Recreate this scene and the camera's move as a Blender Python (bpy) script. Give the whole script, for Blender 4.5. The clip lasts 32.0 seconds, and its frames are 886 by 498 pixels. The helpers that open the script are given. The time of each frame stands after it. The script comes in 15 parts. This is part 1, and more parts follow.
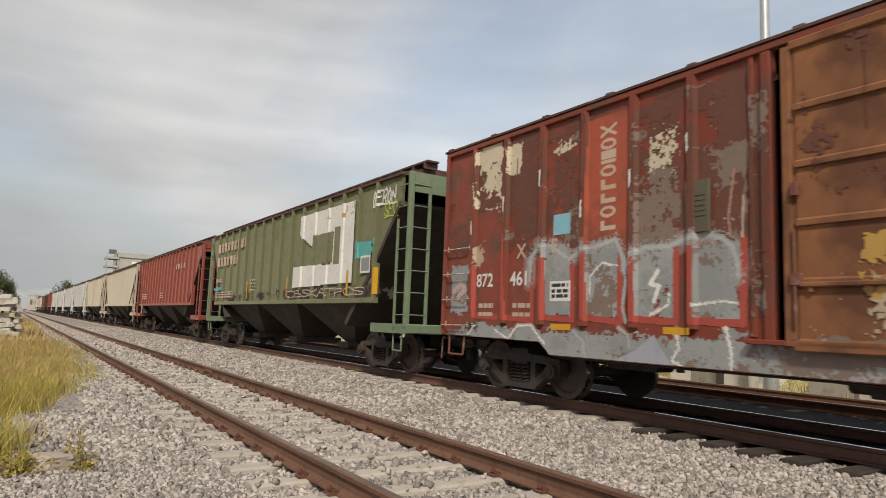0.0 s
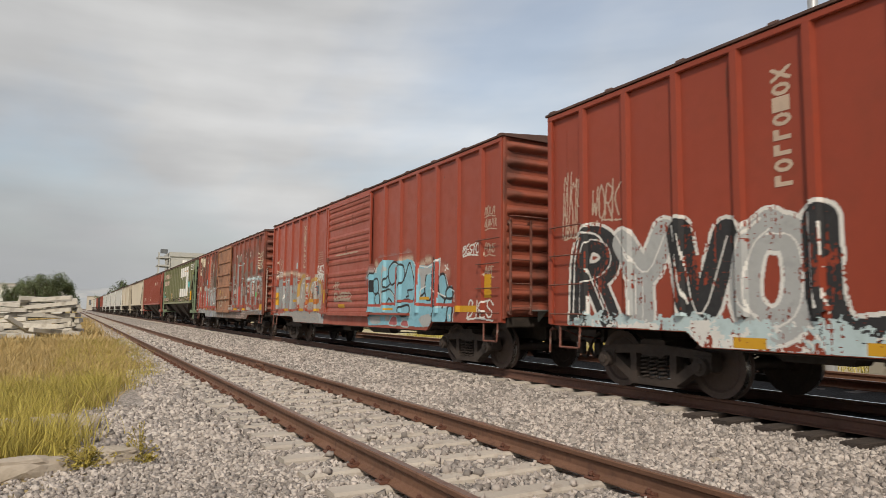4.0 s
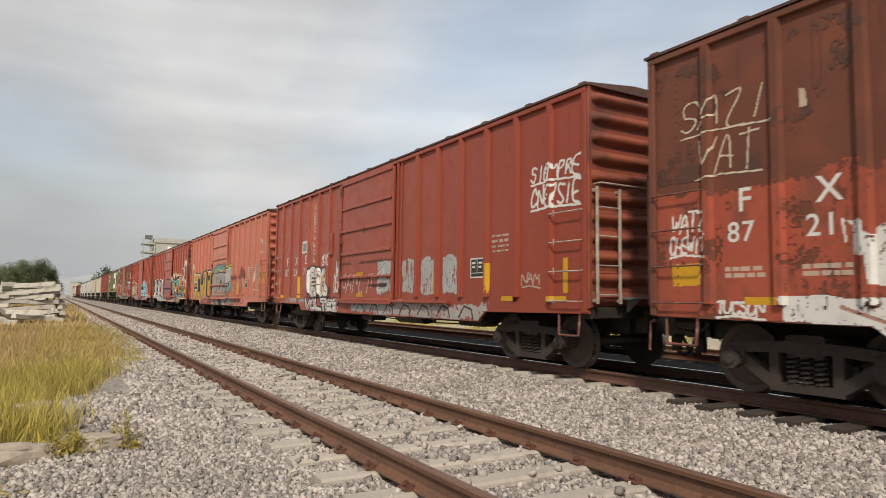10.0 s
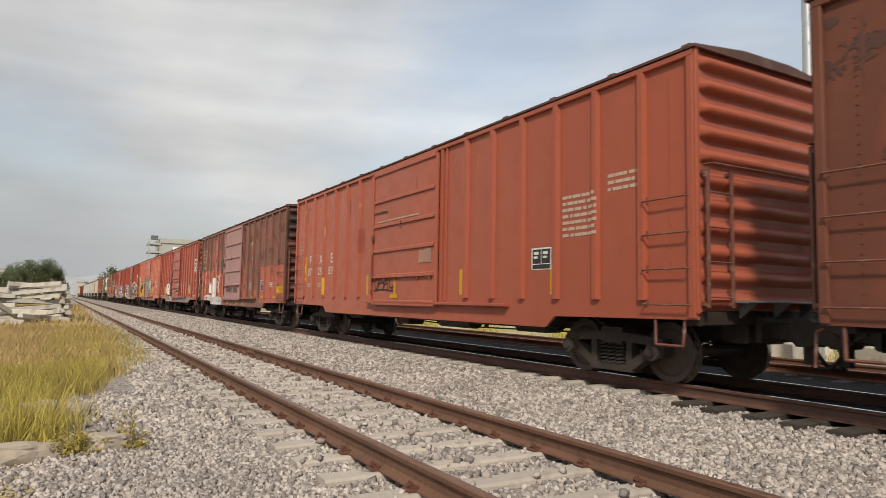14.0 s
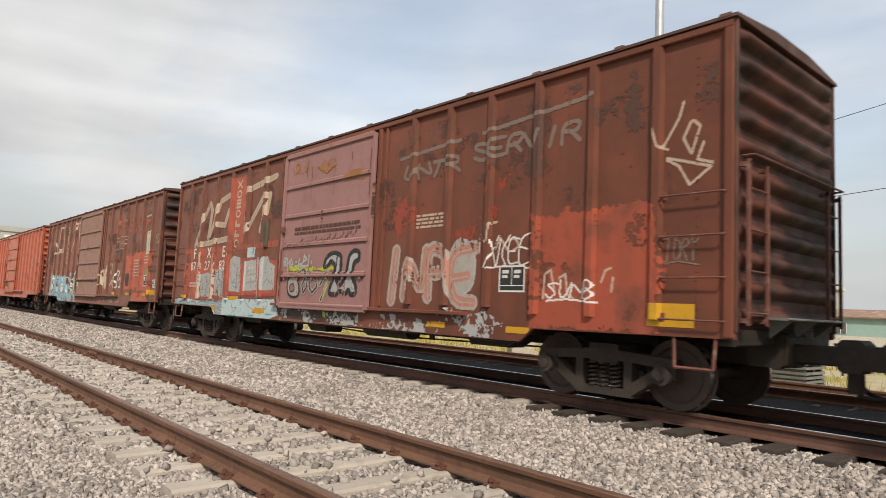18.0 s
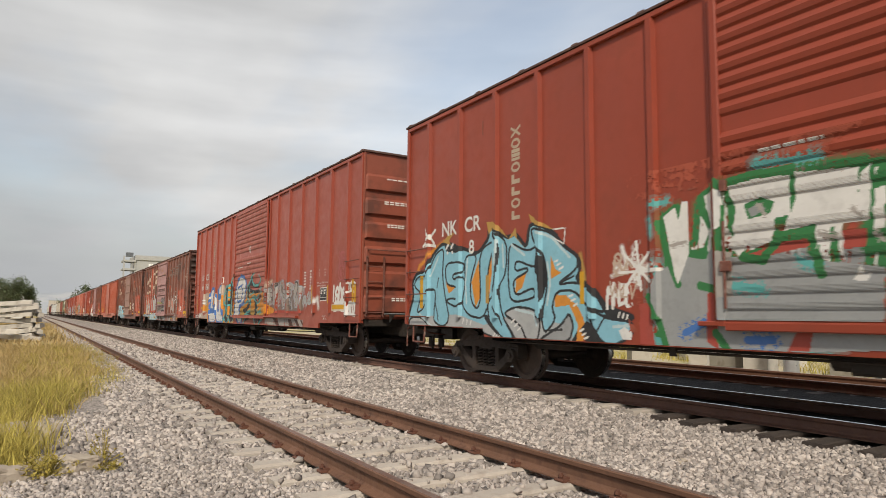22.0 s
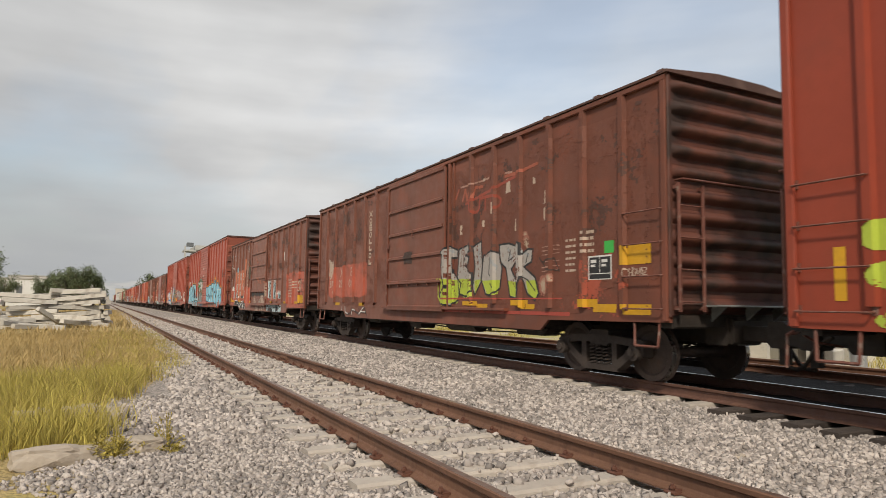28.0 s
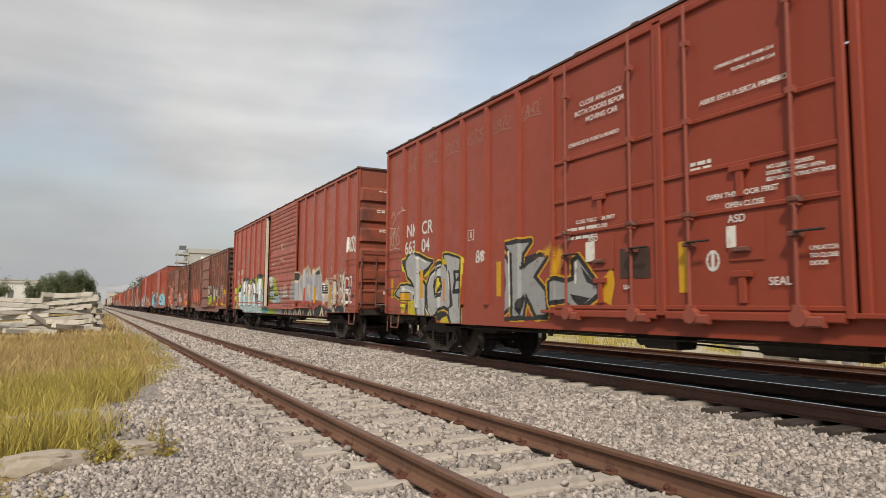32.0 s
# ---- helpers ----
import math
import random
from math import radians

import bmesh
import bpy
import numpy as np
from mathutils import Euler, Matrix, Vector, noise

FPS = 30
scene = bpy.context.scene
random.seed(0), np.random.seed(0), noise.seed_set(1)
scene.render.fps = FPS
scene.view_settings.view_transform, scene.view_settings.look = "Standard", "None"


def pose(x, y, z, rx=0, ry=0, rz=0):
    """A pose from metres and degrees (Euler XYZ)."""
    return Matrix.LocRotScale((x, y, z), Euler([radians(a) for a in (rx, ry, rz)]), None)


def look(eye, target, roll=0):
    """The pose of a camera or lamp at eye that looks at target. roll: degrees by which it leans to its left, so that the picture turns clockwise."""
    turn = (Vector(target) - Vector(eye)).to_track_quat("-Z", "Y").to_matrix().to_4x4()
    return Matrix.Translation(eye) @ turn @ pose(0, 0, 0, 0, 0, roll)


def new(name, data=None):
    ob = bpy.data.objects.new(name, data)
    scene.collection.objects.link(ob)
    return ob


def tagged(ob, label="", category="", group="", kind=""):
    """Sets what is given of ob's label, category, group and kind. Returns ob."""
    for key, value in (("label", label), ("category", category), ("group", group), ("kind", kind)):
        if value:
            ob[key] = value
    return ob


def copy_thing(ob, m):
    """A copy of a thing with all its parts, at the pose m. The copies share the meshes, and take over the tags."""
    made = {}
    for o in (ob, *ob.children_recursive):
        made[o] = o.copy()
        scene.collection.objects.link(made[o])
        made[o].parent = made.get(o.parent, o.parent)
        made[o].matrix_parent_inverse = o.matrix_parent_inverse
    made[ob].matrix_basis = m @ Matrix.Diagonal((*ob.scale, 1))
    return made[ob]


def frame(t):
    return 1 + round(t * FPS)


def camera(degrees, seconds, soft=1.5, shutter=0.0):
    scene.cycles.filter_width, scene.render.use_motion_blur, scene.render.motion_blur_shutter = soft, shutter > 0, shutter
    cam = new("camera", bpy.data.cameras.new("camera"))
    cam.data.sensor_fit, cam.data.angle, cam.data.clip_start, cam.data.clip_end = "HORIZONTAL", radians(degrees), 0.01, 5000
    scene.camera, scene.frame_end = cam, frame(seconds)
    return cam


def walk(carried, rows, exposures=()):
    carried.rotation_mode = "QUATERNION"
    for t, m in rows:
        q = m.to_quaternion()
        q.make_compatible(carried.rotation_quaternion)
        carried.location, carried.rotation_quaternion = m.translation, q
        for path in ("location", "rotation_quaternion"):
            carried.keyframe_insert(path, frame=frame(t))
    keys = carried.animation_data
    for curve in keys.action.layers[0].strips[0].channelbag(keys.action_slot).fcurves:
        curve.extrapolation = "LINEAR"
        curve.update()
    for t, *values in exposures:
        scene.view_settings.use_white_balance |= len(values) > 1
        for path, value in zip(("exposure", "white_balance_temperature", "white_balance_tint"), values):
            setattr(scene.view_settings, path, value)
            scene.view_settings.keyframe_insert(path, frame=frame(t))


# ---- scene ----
# metres; y runs along the tracks, x across them, z up; the eye stands beside the siding
SPEED = 8.2275          # of the train, along +y
EYE_Z = 1.30
RAIL_A = 0.19           # rail head of the siding
RAIL_B = 0.218          # rail head of the main line
TRACK_A = 2.937         # centre lines
TRACK_B = 8.244
TRACK_C = 12.9
GAUGE = 1.505           # between the rail centres

cam = camera(68.0, 32.0, soft=0.6, shutter=0.12)
# seconds, yaw, pitch, roll of the hand-held camera, which turns on the spot
TURNS = [
    (0, -33.21, 6.55, -2.25),
    (0.5, -33.70, 5.66, -1.64),
    (1, -32.46, 6.24, -1.44),
    (1.5, -31.05, 6.61, -1.23),
    (2, -29.84, 6.76, -0.68),
    (2.5, -29.48, 6.41, -0.73),
    (3, -29.32, 6.41, -0.72),
    (3.5, -29.28, 5.86, -0.64),
    (5.5, -29.47, 5.04, -0.74),
    (6, -29.63, 4.10, -0.73),
    (6.5, -30.51, 3.65, -0.89),
    (7, -30.57, 3.85, -0.74),
    (7.5, -30.68, 3.99, -0.94),
    (8, -30.65, 4.38, -0.93),
    (8.5, -30.78, 4.52, -0.84),
    (9, -30.72, 4.45, -0.92),
    (9.5, -30.72, 4.42, -0.83),
    (10, -30.48, 4.40, -0.77),
    (10.5, -30.25, 4.50, -0.99),
    (11, -30.29, 4.55, -1.01),
    (11.5, -30.37, 4.70, -0.94),
    (12, -30.26, 4.34, -0.94),
    (12.5, -30.17, 4.11, -0.98),
    (13, -30.00, 3.88, -0.91),
    (13.5, -29.98, 4.24, -1.01),
    (15.5, -30.98, 4.81, -1.10),
    (16, -34.19, 4.46, -1.82),
    (16.5, -38.81, 5.58, -1.44),
    (17, -42.24, 5.47, -2.57),
    (17.5, -42.41, 5.12, -2.28),
    (18, -41.68, 5.22, -2.55),
    (18.5, -40.67, 5.80, -2.63),
    (19, -39.46, 5.36, -2.56),
    (19.5, -38.68, 5.44, -2.70),
    (20, -37.29, 6.02, -2.59),
    (20.5, -35.82, 5.91, -1.96),
    (21, -34.08, 5.92, -0.98),
    (21.5, -32.66, 5.96, -0.65),
    (22, -31.85, 5.87, -0.52),
    (22.5, -32.52, 6.52, -1.75),
    (23, -33.16, 6.43, -2.38),
    (23.5, -32.81, 5.98, -2.40),
    (24, -31.75, 6.03, -2.08),
    (24.5, -30.51, 5.65, -1.89),
    (25, -29.67, 5.31, -2.10),
    (25.5, -28.71, 5.33, -1.54),
    (27.5, -27.55, 5.41, -1.34),
    (28, -27.42, 4.93, -0.90),
    (28.5, -27.58, 4.93, -0.82),
    (29, -26.96, 4.90, -0.61),
    (29.5, -26.43, 4.70, -0.30),
    (30, -27.02, 4.51, -0.40),
    (30.5, -27.30, 5.39, -0.90),
    (31, -26.84, 5.46, -0.48),
    (31.5, -27.01, 5.30, -0.65),
    (32, -27.94, 5.06, -0.48),
]
walk(cam, [(t, pose(0, 0, EYE_Z, 90 + p, r, y)) for t, y, p, r in TURNS],
     [(0, 0.0), (3, -0.03), (8, 0.05), (13, 0.08), (16, 0.14), (17, 0.22), (18, 0.24), (19, 0.24), (20, 0.28), (22, 0.12), (25, 0.10), (32, 0.05)])

# ---- world, sun ----
SUN_EL, SUN_AZ = 44, 216      # degrees; azimuth from +y, clockwise: where the sun stands
world = bpy.data.worlds.new("world")
scene.world = world
world.use_nodes = True


def build_world():
    nt = world.node_tree
    nt.nodes.clear()
    n, l = nt.nodes.new, nt.links.new
    out, bg = n("ShaderNodeOutputWorld"), n("ShaderNodeBackground")
    sky = n("ShaderNodeTexSky")
    sky.sky_type, sky.sun_disc = "NISHITA", False
    sky.sun_elevation, sky.sun_rotation = radians(SUN_EL), radians(SUN_AZ)
    sky.dust_density, sky.air_density = 3.0, 1.3
    tone = n("ShaderNodeVectorMath")
    tone.operation = "SCALE"
    tone.inputs["Scale"].default_value = 0.15
    l(sky.outputs[0], tone.inputs[0])
    co, sep = n("ShaderNodeTexCoord"), n("ShaderNodeSeparateXYZ")
    l(co.outputs["Generated"], sep.inputs[0])
    # cloud sheet: direction projected on a plane overhead
    up = n("ShaderNodeMath")
    up.operation = "ADD"
    up.inputs[1].default_value = 0.22
    l(sep.outputs["Z"], up.inputs[0])
    div = n("ShaderNodeVectorMath")
    div.operation = "DIVIDE"
    l(co.outputs["Generated"], div.inputs[0])
    cmb = n("ShaderNodeCombineXYZ")
    for i in range(3):
        l(up.outputs[0], cmb.inputs[i])
    l(cmb.outputs[0], div.inputs[1])
    noi = n("ShaderNodeTexNoise")
    noi.inputs["Scale"].default_value, noi.inputs["Detail"].default_value = 1.15, 5
    noi.inputs["Roughness"].default_value = 0.5
    mp = n("ShaderNodeMapping")
    mp.inputs["Location"].default_value = (0.55, 0.2, 0.0)
    mp.inputs["Rotation"].default_value = (0.0, 0.0, radians(8))
    mp.inputs["Scale"].default_value = (1.0, 0.7, 1.0)
    l(div.outputs[0], mp.inputs[0])
    l(mp.outputs[0], noi.inputs["Vector"])
    ramp = n("ShaderNodeValToRGB")
    ramp.color_ramp.elements[0].position, ramp.color_ramp.elements[1].position = 0.35, 0.57
    ramp.color_ramp.elements[0].color = (0.48, 0.48, 0.48, 1)
    l(noi.outputs["Fac"], ramp.inputs[0])
    shade = n("ShaderNodeTexNoise")
    shade.inputs["Scale"].default_value, shade.inputs["Detail"].default_value = 1.5, 5
    l(mp.outputs[0], shade.inputs["Vector"])
    tint = n("ShaderNodeValToRGB")
    tint.color_ramp.elements[0].position, tint.color_ramp.elements[1].position = 0.3, 0.72
    tint.color_ramp.elements[0].color = (0.53, 0.535, 0.545, 1)
    tint.color_ramp.elements[1].color = (0.74, 0.735, 0.72, 1)
    l(shade.outputs["Fac"], tint.inputs[0])
    # long flat streaks in the sheet, and its thicker, greyer part over the line's far end
    flat = n("ShaderNodeMapping")
    flat.inputs["Scale"].default_value, flat.inputs["Location"].default_value = (1.1, 1.1, 7.5), (0.3, 0.0, 0.4)
    flat.inputs["Rotation"].default_value = (0.0, radians(-6), 0.0)
    l(co.outputs["Generated"], flat.inputs[0])
    streak = n("ShaderNodeTexNoise")
    streak.inputs["Scale"].default_value, streak.inputs["Detail"].default_value = 1.6, 4
    l(flat.outputs[0], streak.inputs["Vector"])

    def rng(v, a, b, c, d):
        r = n("ShaderNodeMapRange")
        for s, q in (("From Min", a), ("From Max", b), ("To Min", c), ("To Max", d)):
            r.inputs[s].default_value = q
        l(v, r.inputs["Value"])
        return r.outputs[0]

    def times(a, b):
        m = n("ShaderNodeMath")
        m.operation = "MULTIPLY"
        l(a, m.inputs[0])
        l(b, m.inputs[1])
        return m.outputs[0]

    grey = times(rng(sep.outputs["X"], -0.05, 0.4, 0.80, 1.10), rng(streak.outputs["Fac"], 0.3, 0.7, 0.84, 1.18))
    lit = n("ShaderNodeVectorMath")
    lit.operation = "SCALE"
    l(tint.outputs[0], lit.inputs[0])
    l(grey, lit.inputs["Scale"])
    cover = times(ramp.outputs[0], rng(sep.outputs["X"], 0.4, 0.85, 1.0, 0.62))
    mix = n("ShaderNodeMix")
    mix.data_type = "RGBA"
    l(cover, mix.inputs["Factor"])
    l(tone.outputs[0], mix.inputs["A"])
    l(lit.outputs[0], mix.inputs["B"])
    # haze toward the horizon
    hz = n("ShaderNodeMapRange")
    hz.inputs["From Min"].default_value, hz.inputs["From Max"].default_value = 0.0, 0.22
    hz.inputs["To Min"].default_value, hz.inputs["To Max"].default_value = 0.9, 0.0
    l(sep.outputs["Z"], hz.inputs["Value"])
    mix2 = n("ShaderNodeMix")
    mix2.data_type = "RGBA"
    far = n("ShaderNodeVectorMath")
    far.operation = "SCALE"
    far.inputs[0].default_value = (0.455, 0.468, 0.485)
    l(rng(sep.outputs["X"], -0.05, 0.4, 0.86, 1.06), far.inputs["Scale"])
    l(far.outputs[0], mix2.inputs["B"])
    l(hz.outputs[0], mix2.inputs["Factor"])
    l(mix.outputs["Result"], mix2.inputs["A"])
    l(mix2.outputs["Result"], bg.inputs["Color"])
    bg.inputs["Strength"].default_value = 1.0
    l(bg.outputs[0], out.inputs[0])


build_world()
sun = new("sun", bpy.data.lights.new("sun", "SUN"))
sun.data.energy, sun.data.angle, sun.data.color = 3.2, radians(5), (1.0, 0.90, 0.76)
sun.matrix_world = look((100 * math.sin(radians(SUN_AZ)), 100 * math.cos(radians(SUN_AZ)), 100 * math.tan(radians(SUN_EL))), (0, 0, 0))

# ---- materials ----
MATS = {}


def mat(name, col, rough=0.7, metal=0.0, spots=None, spot_col=(0.1, 0.05, 0.03), spot_at=(0.55, 0.7), scale=6.0,
        vary=0.25, streak=0.0, bump=0.15, bump_scale=40.0, rand=0.0, coord="Object", island=False, dust=0.0):
    """Paint, rust, stone: a base colour that varies at two scales, stains with a shape of their own, fine relief."""
    if name in MATS:
        return MATS[name]
    m = MATS[name] = bpy.data.materials.new(name)
    m.use_nodes = True
    nt = m.node_tree
    n, l = nt.nodes.new, nt.links.new
    b = nt.nodes["Principled BSDF"]
    b.inputs["Roughness"].default_value, b.inputs["Metallic"].default_value = rough, metal
    co = n("ShaderNodeTexCoord")
    src = co.outputs[coord]

    def noi(sc, detail, vec=None, sx=(1, 1, 1)):
        mp = n("ShaderNodeMapping")
        mp.inputs["Scale"].default_value = sx
        l(vec or src, mp.inputs[0])
        t = n("ShaderNodeTexNoise")
        t.inputs["Scale"].default_value, t.inputs["Detail"].default_value = sc, detail
        l(mp.outputs[0], t.inputs["Vector"])
        return t.outputs["Fac"]

    def mixc(fac, a, bb, kind="MIX"):
        x = n("ShaderNodeMix")
        x.data_type, x.blend_type = "RGBA", kind
        for s, v in (("Factor", fac), ("A", a), ("B", bb)):
            if hasattr(v, "links"):
                l(v, x.inputs[s])
            else:
                x.inputs[s].default_value = (*v, 1) if isinstance(v, tuple) and len(v) == 3 else v
        return x.outputs["Result"]

    def rng(v, a, c, d, e):
        r = n("ShaderNodeMapRange")
        for s, q in (("From Min", a), ("From Max", c), ("To Min", d), ("To Max", e)):
            r.inputs[s].default_value = q
        l(v, r.inputs["Value"])
        return r.outputs[0]

    dark = tuple(c * (1 - vary) for c in col)
    lite = tuple(min(1.0, c * (1 + vary)) for c in col)
    c = mixc(rng(noi(scale * 0.25, 3), 0.3, 0.7, 0, 1), dark, lite)
    c = mixc(rng(noi(scale * 4, 4), 0.3, 0.75, 0.0, 0.5), c, dark)
    if streak:
        c = mixc(rng(noi(scale, 3, sx=(1, 1, 0.06)), 0.5, 0.75, 0, streak), c, spot_col)
    if spots:
        c = mixc(rng(noi(scale, 6), spot_at[0], spot_at[1], 0, spots), c, spot_col)
    if rand or island:
        if island:
            g = n("ShaderNodeNewGeometry").outputs["Random Per Island"]
        else:
            g = n("ShaderNodeObjectInfo").outputs["Random"]
        hs = n("ShaderNodeHueSaturation")
        l(c, hs.inputs["Color"])
        l(rng(g, 0, 1, 1 - (rand or 0.3), 1 + (rand or 0.3)), hs.inputs["Value"])
        c = hs.outputs[0]
    if dust:
        b.inputs["Sheen Weight"].default_value, b.inputs["Sheen Roughness"].default_value = dust, 0.45
        b.inputs["Sheen Tint"].default_value = (*[min(1.0, 0.25 + 1.9 * k) for k in col], 1)
        b.inputs["Specular IOR Level"].default_value = 0.3
    l(c, b.inputs["Base Color"])
    if bump:
        bp = n("ShaderNodeBump")
        bp.inputs["Strength"].default_value, bp.inputs["Distance"].default_value = bump, 0.02
        l(noi(bump_scale, 5), bp.inputs["Height"])
        l(bp.outputs[0], b.inputs["Normal"])
        l(rng(noi(scale * 2, 3), 0.3, 0.7, max(0.05, rough - 0.12), min(1, rough + 0.12)), b.inputs["Roughness"])
    return m


RUST = (0.085, 0.035, 0.022)
M_RED = mat("oxide_red", (0.256, 0.047, 0.024), 0.42, spots=0.5, spot_col=(0.20, 0.046, 0.026), spot_at=(0.52, 0.72), scale=1.6, vary=0.12, streak=0.35, bump=0.06, dust=0.45)
M_SALMON = mat("faded_red", (0.40, 0.122, 0.078), 0.45, spots=0.25, spot_col=(0.32, 0.10, 0.04), spot_at=(0.5, 0.7), scale=1.2, vary=0.10, streak=0.3, bump=0.06, dust=0.45)
M_RUSTRED = mat("orange_red", (0.325, 0.080, 0.042), 0.45, spots=0.35, spot_col=(0.24, 0.065, 0.035), spot_at=(0.5, 0.7), scale=1.3, vary=0.10, streak=0.3, bump=0.06, dust=0.45)
M_BROWN = mat("brown_rust", (0.138, 0.048, 0.029), 0.6, spots=0.6, spot_col=(0.20, 0.06, 0.034), spot_at=(0.5, 0.66), scale=1.8, vary=0.2, streak=0.4, bump=0.1, dust=0.45)
M_MIX = mat("rust_patched", (0.19, 0.042, 0.024), 0.6, spots=0.85, spot_col=(0.10, 0.05, 0.035), spot_at=(0.5, 0.62), scale=1.5, vary=0.2, streak=0.6, bump=0.12, dust=0.45)
M_HOT = mat("repaint_red", (0.34, 0.076, 0.042), 0.65, spots=0.7, spot_col=(0.15, 0.055, 0.036), spot_at=(0.5, 0.66), scale=2.4, vary=0.1, streak=0.4, bump=0.05, dust=0.45)
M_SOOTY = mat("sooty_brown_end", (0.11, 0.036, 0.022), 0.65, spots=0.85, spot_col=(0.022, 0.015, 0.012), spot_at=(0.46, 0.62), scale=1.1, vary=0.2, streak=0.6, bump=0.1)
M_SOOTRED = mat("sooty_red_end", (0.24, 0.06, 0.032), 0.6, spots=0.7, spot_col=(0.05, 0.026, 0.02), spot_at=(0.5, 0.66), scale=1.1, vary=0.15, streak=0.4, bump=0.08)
M_MAUVE = mat("mauve_door", (0.275, 0.145, 0.138), 0.75, spots=0.4, spot_col=(0.2, 0.08, 0.05), scale=2.0, vary=0.1, streak=0.3, bump=0.05, dust=0.45)
M_DULL = mat("dull_door", (0.20, 0.105, 0.078), 0.7, spots=0.4, spot_col=(0.15, 0.07, 0.05), scale=2.0, vary=0.1, streak=0.3, bump=0.05, dust=0.45)
M_TAN = mat("rusted_door", (0.235, 0.10, 0.045), 0.8, spots=0.7, spot_col=(0.07, 0.03, 0.02), spot_at=(0.48, 0.65), scale=1.5, vary=0.25, streak=0.5, bump=0.12, dust=0.45)
M_DARK = mat("grimy_steel", (0.028, 0.021, 0.016), 0.7, 0.0, spots=0.6, spot_col=(0.055, 0.036, 0.026), scale=5, vary=0.3, bump=0.2)
M_TRUCK = mat("dusty_truck", (0.042, 0.031, 0.025), 0.85, 0.0, spots=0.6, spot_col=(0.066, 0.048, 0.038), scale=5, vary=0.3, bump=0.2)
M_BLACK = mat("interior_dark", (0.03, 0.022, 0.018), 0.9, bump=0.05)
M_ROOF = mat("roof_metal", (0.085, 0.042, 0.032), 0.75, spots=0.6, spot_col=(0.16, 0.10, 0.08), scale=3, bump=0.1)
M_WHEEL = mat("wheel_steel", (0.075, 0.052, 0.042), 0.7, 0.0, spots=0.4, spot_col=(0.1, 0.06, 0.04), scale=8, bump=0.08)
M_TREAD = mat("worn_tread", (0.35, 0.33, 0.31), 0.3, 0.9, bump=0.03)
M_WHITE = mat("white_paint", (0.68, 0.66, 0.62), 0.65, spots=0.5, spot_col=(0.4, 0.25, 0.18), spot_at=(0.55, 0.7), scale=8, vary=0.06, bump=0.03)
M_YELLOW = mat("yellow_paint", (0.52, 0.27, 0.015), 0.6, spots=0.3, spot_col=(0.3, 0.12, 0.03), scale=6, vary=0.08, bump=0.03)
M_RAIL = mat("rusty_rail", (0.155, 0.078, 0.047), 0.75, 0.1, spots=0.6, spot_col=(0.08, 0.04, 0.028), scale=7, vary=0.2, bump=0.2, bump_scale=120)
M_HEAD = mat("rail_head", (0.27, 0.19, 0.15), 0.42, 0.6, spots=0.6, spot_col=(0.14, 0.08, 0.06), scale=9, vary=0.15, bump=0.05)
M_SHINE = mat("polished_head", (0.55, 0.53, 0.51), 0.22, 1.0, bump=0.02)
M_CONC = mat("concrete_tie", (0.41, 0.365, 0.315), 0.9, spots=0.5, spot_col=(0.26, 0.22, 0.18), scale=5, vary=0.12, bump=0.4, bump_scale=60, rand=0.08)
M_WOOD = mat("creosote_tie", (0.055, 0.042, 0.035), 0.85, spots=0.5, spot_col=(0.10, 0.08, 0.06), scale=4, vary=0.3, bump=0.5, bump_scale=30, rand=0.2)
M_CLIP = mat("rail_clip", (0.13, 0.055, 0.035), 0.75, 0.2, bump=0.2)
M_STONE = mat("ballast_stone", (0.355, 0.315, 0.285), 0.9, vary=0.16, scale=3, bump=0.3, bump_scale=90, island=True, rand=0.5)
M_DRAIL = mat("grimy_rail", (0.105, 0.05, 0.034), 0.75, 0.0, spots=0.6, spot_col=(0.13, 0.065, 0.04), scale=6, vary=0.25, bump=0.2, bump_scale=100)
# near-black ballast: the train's shade is put into this colour
M_BEDSHADE = mat("shaded_ballast", (0.016, 0.013, 0.011), 0.85, vary=0.4, scale=12, bump=0.9, bump_scale=30)
M_BEDSHADE.node_tree.nodes["Principled BSDF"].inputs["Specular IOR Level"].default_value = 0.12
M_PLATE = mat("dull_plate", (0.10, 0.085, 0.06), 0.7, vary=0.2, scale=6, bump=0.05)
SPRAY = {}
TINTS = dict(lemon=(0.52, 0.42, 0.02), white=(0.66, 0.65, 0.62), cream=(0.55, 0.48, 0.36), black=(0.022, 0.022, 0.024), silver=(0.38, 0.39, 0.39), grey=(0.25, 0.26, 0.26), teal=(0.10, 0.36, 0.35),
                   sky=(0.22, 0.46, 0.56), pale=(0.45, 0.56, 0.58), blue=(0.06, 0.16, 0.42), steel=(0.29, 0.30, 0.30), lilac=(0.34, 0.35, 0.40), soot=(0.05, 0.045, 0.042), slate=(0.07, 0.13, 0.17), ash=(0.36, 0.33, 0.30), leaf=(0.03, 0.17, 0.05), blush=(0.42, 0.20, 0.15),
                   taupe=(0.19, 0.14, 0.115), grimy=(0.085, 0.037, 0.025), scab=(0.155, 0.052, 0.03), fade=(0.40, 0.13, 0.07), orange=(0.60, 0.24, 0.03), gold=(0.42, 0.25, 0.06), lime=(0.38, 0.46, 0.05), green=(0.05, 0.42, 0.07),
                   yellow=(0.56, 0.30, 0.012), pink=(0.42, 0.12, 0.12), tan=(0.42, 0.33, 0.24), bone=(0.47, 0.36, 0.28), rust=(0.12, 0.043, 0.026), dirt=(0.055, 0.03, 0.022), brightred=(0.36, 0.062, 0.042))
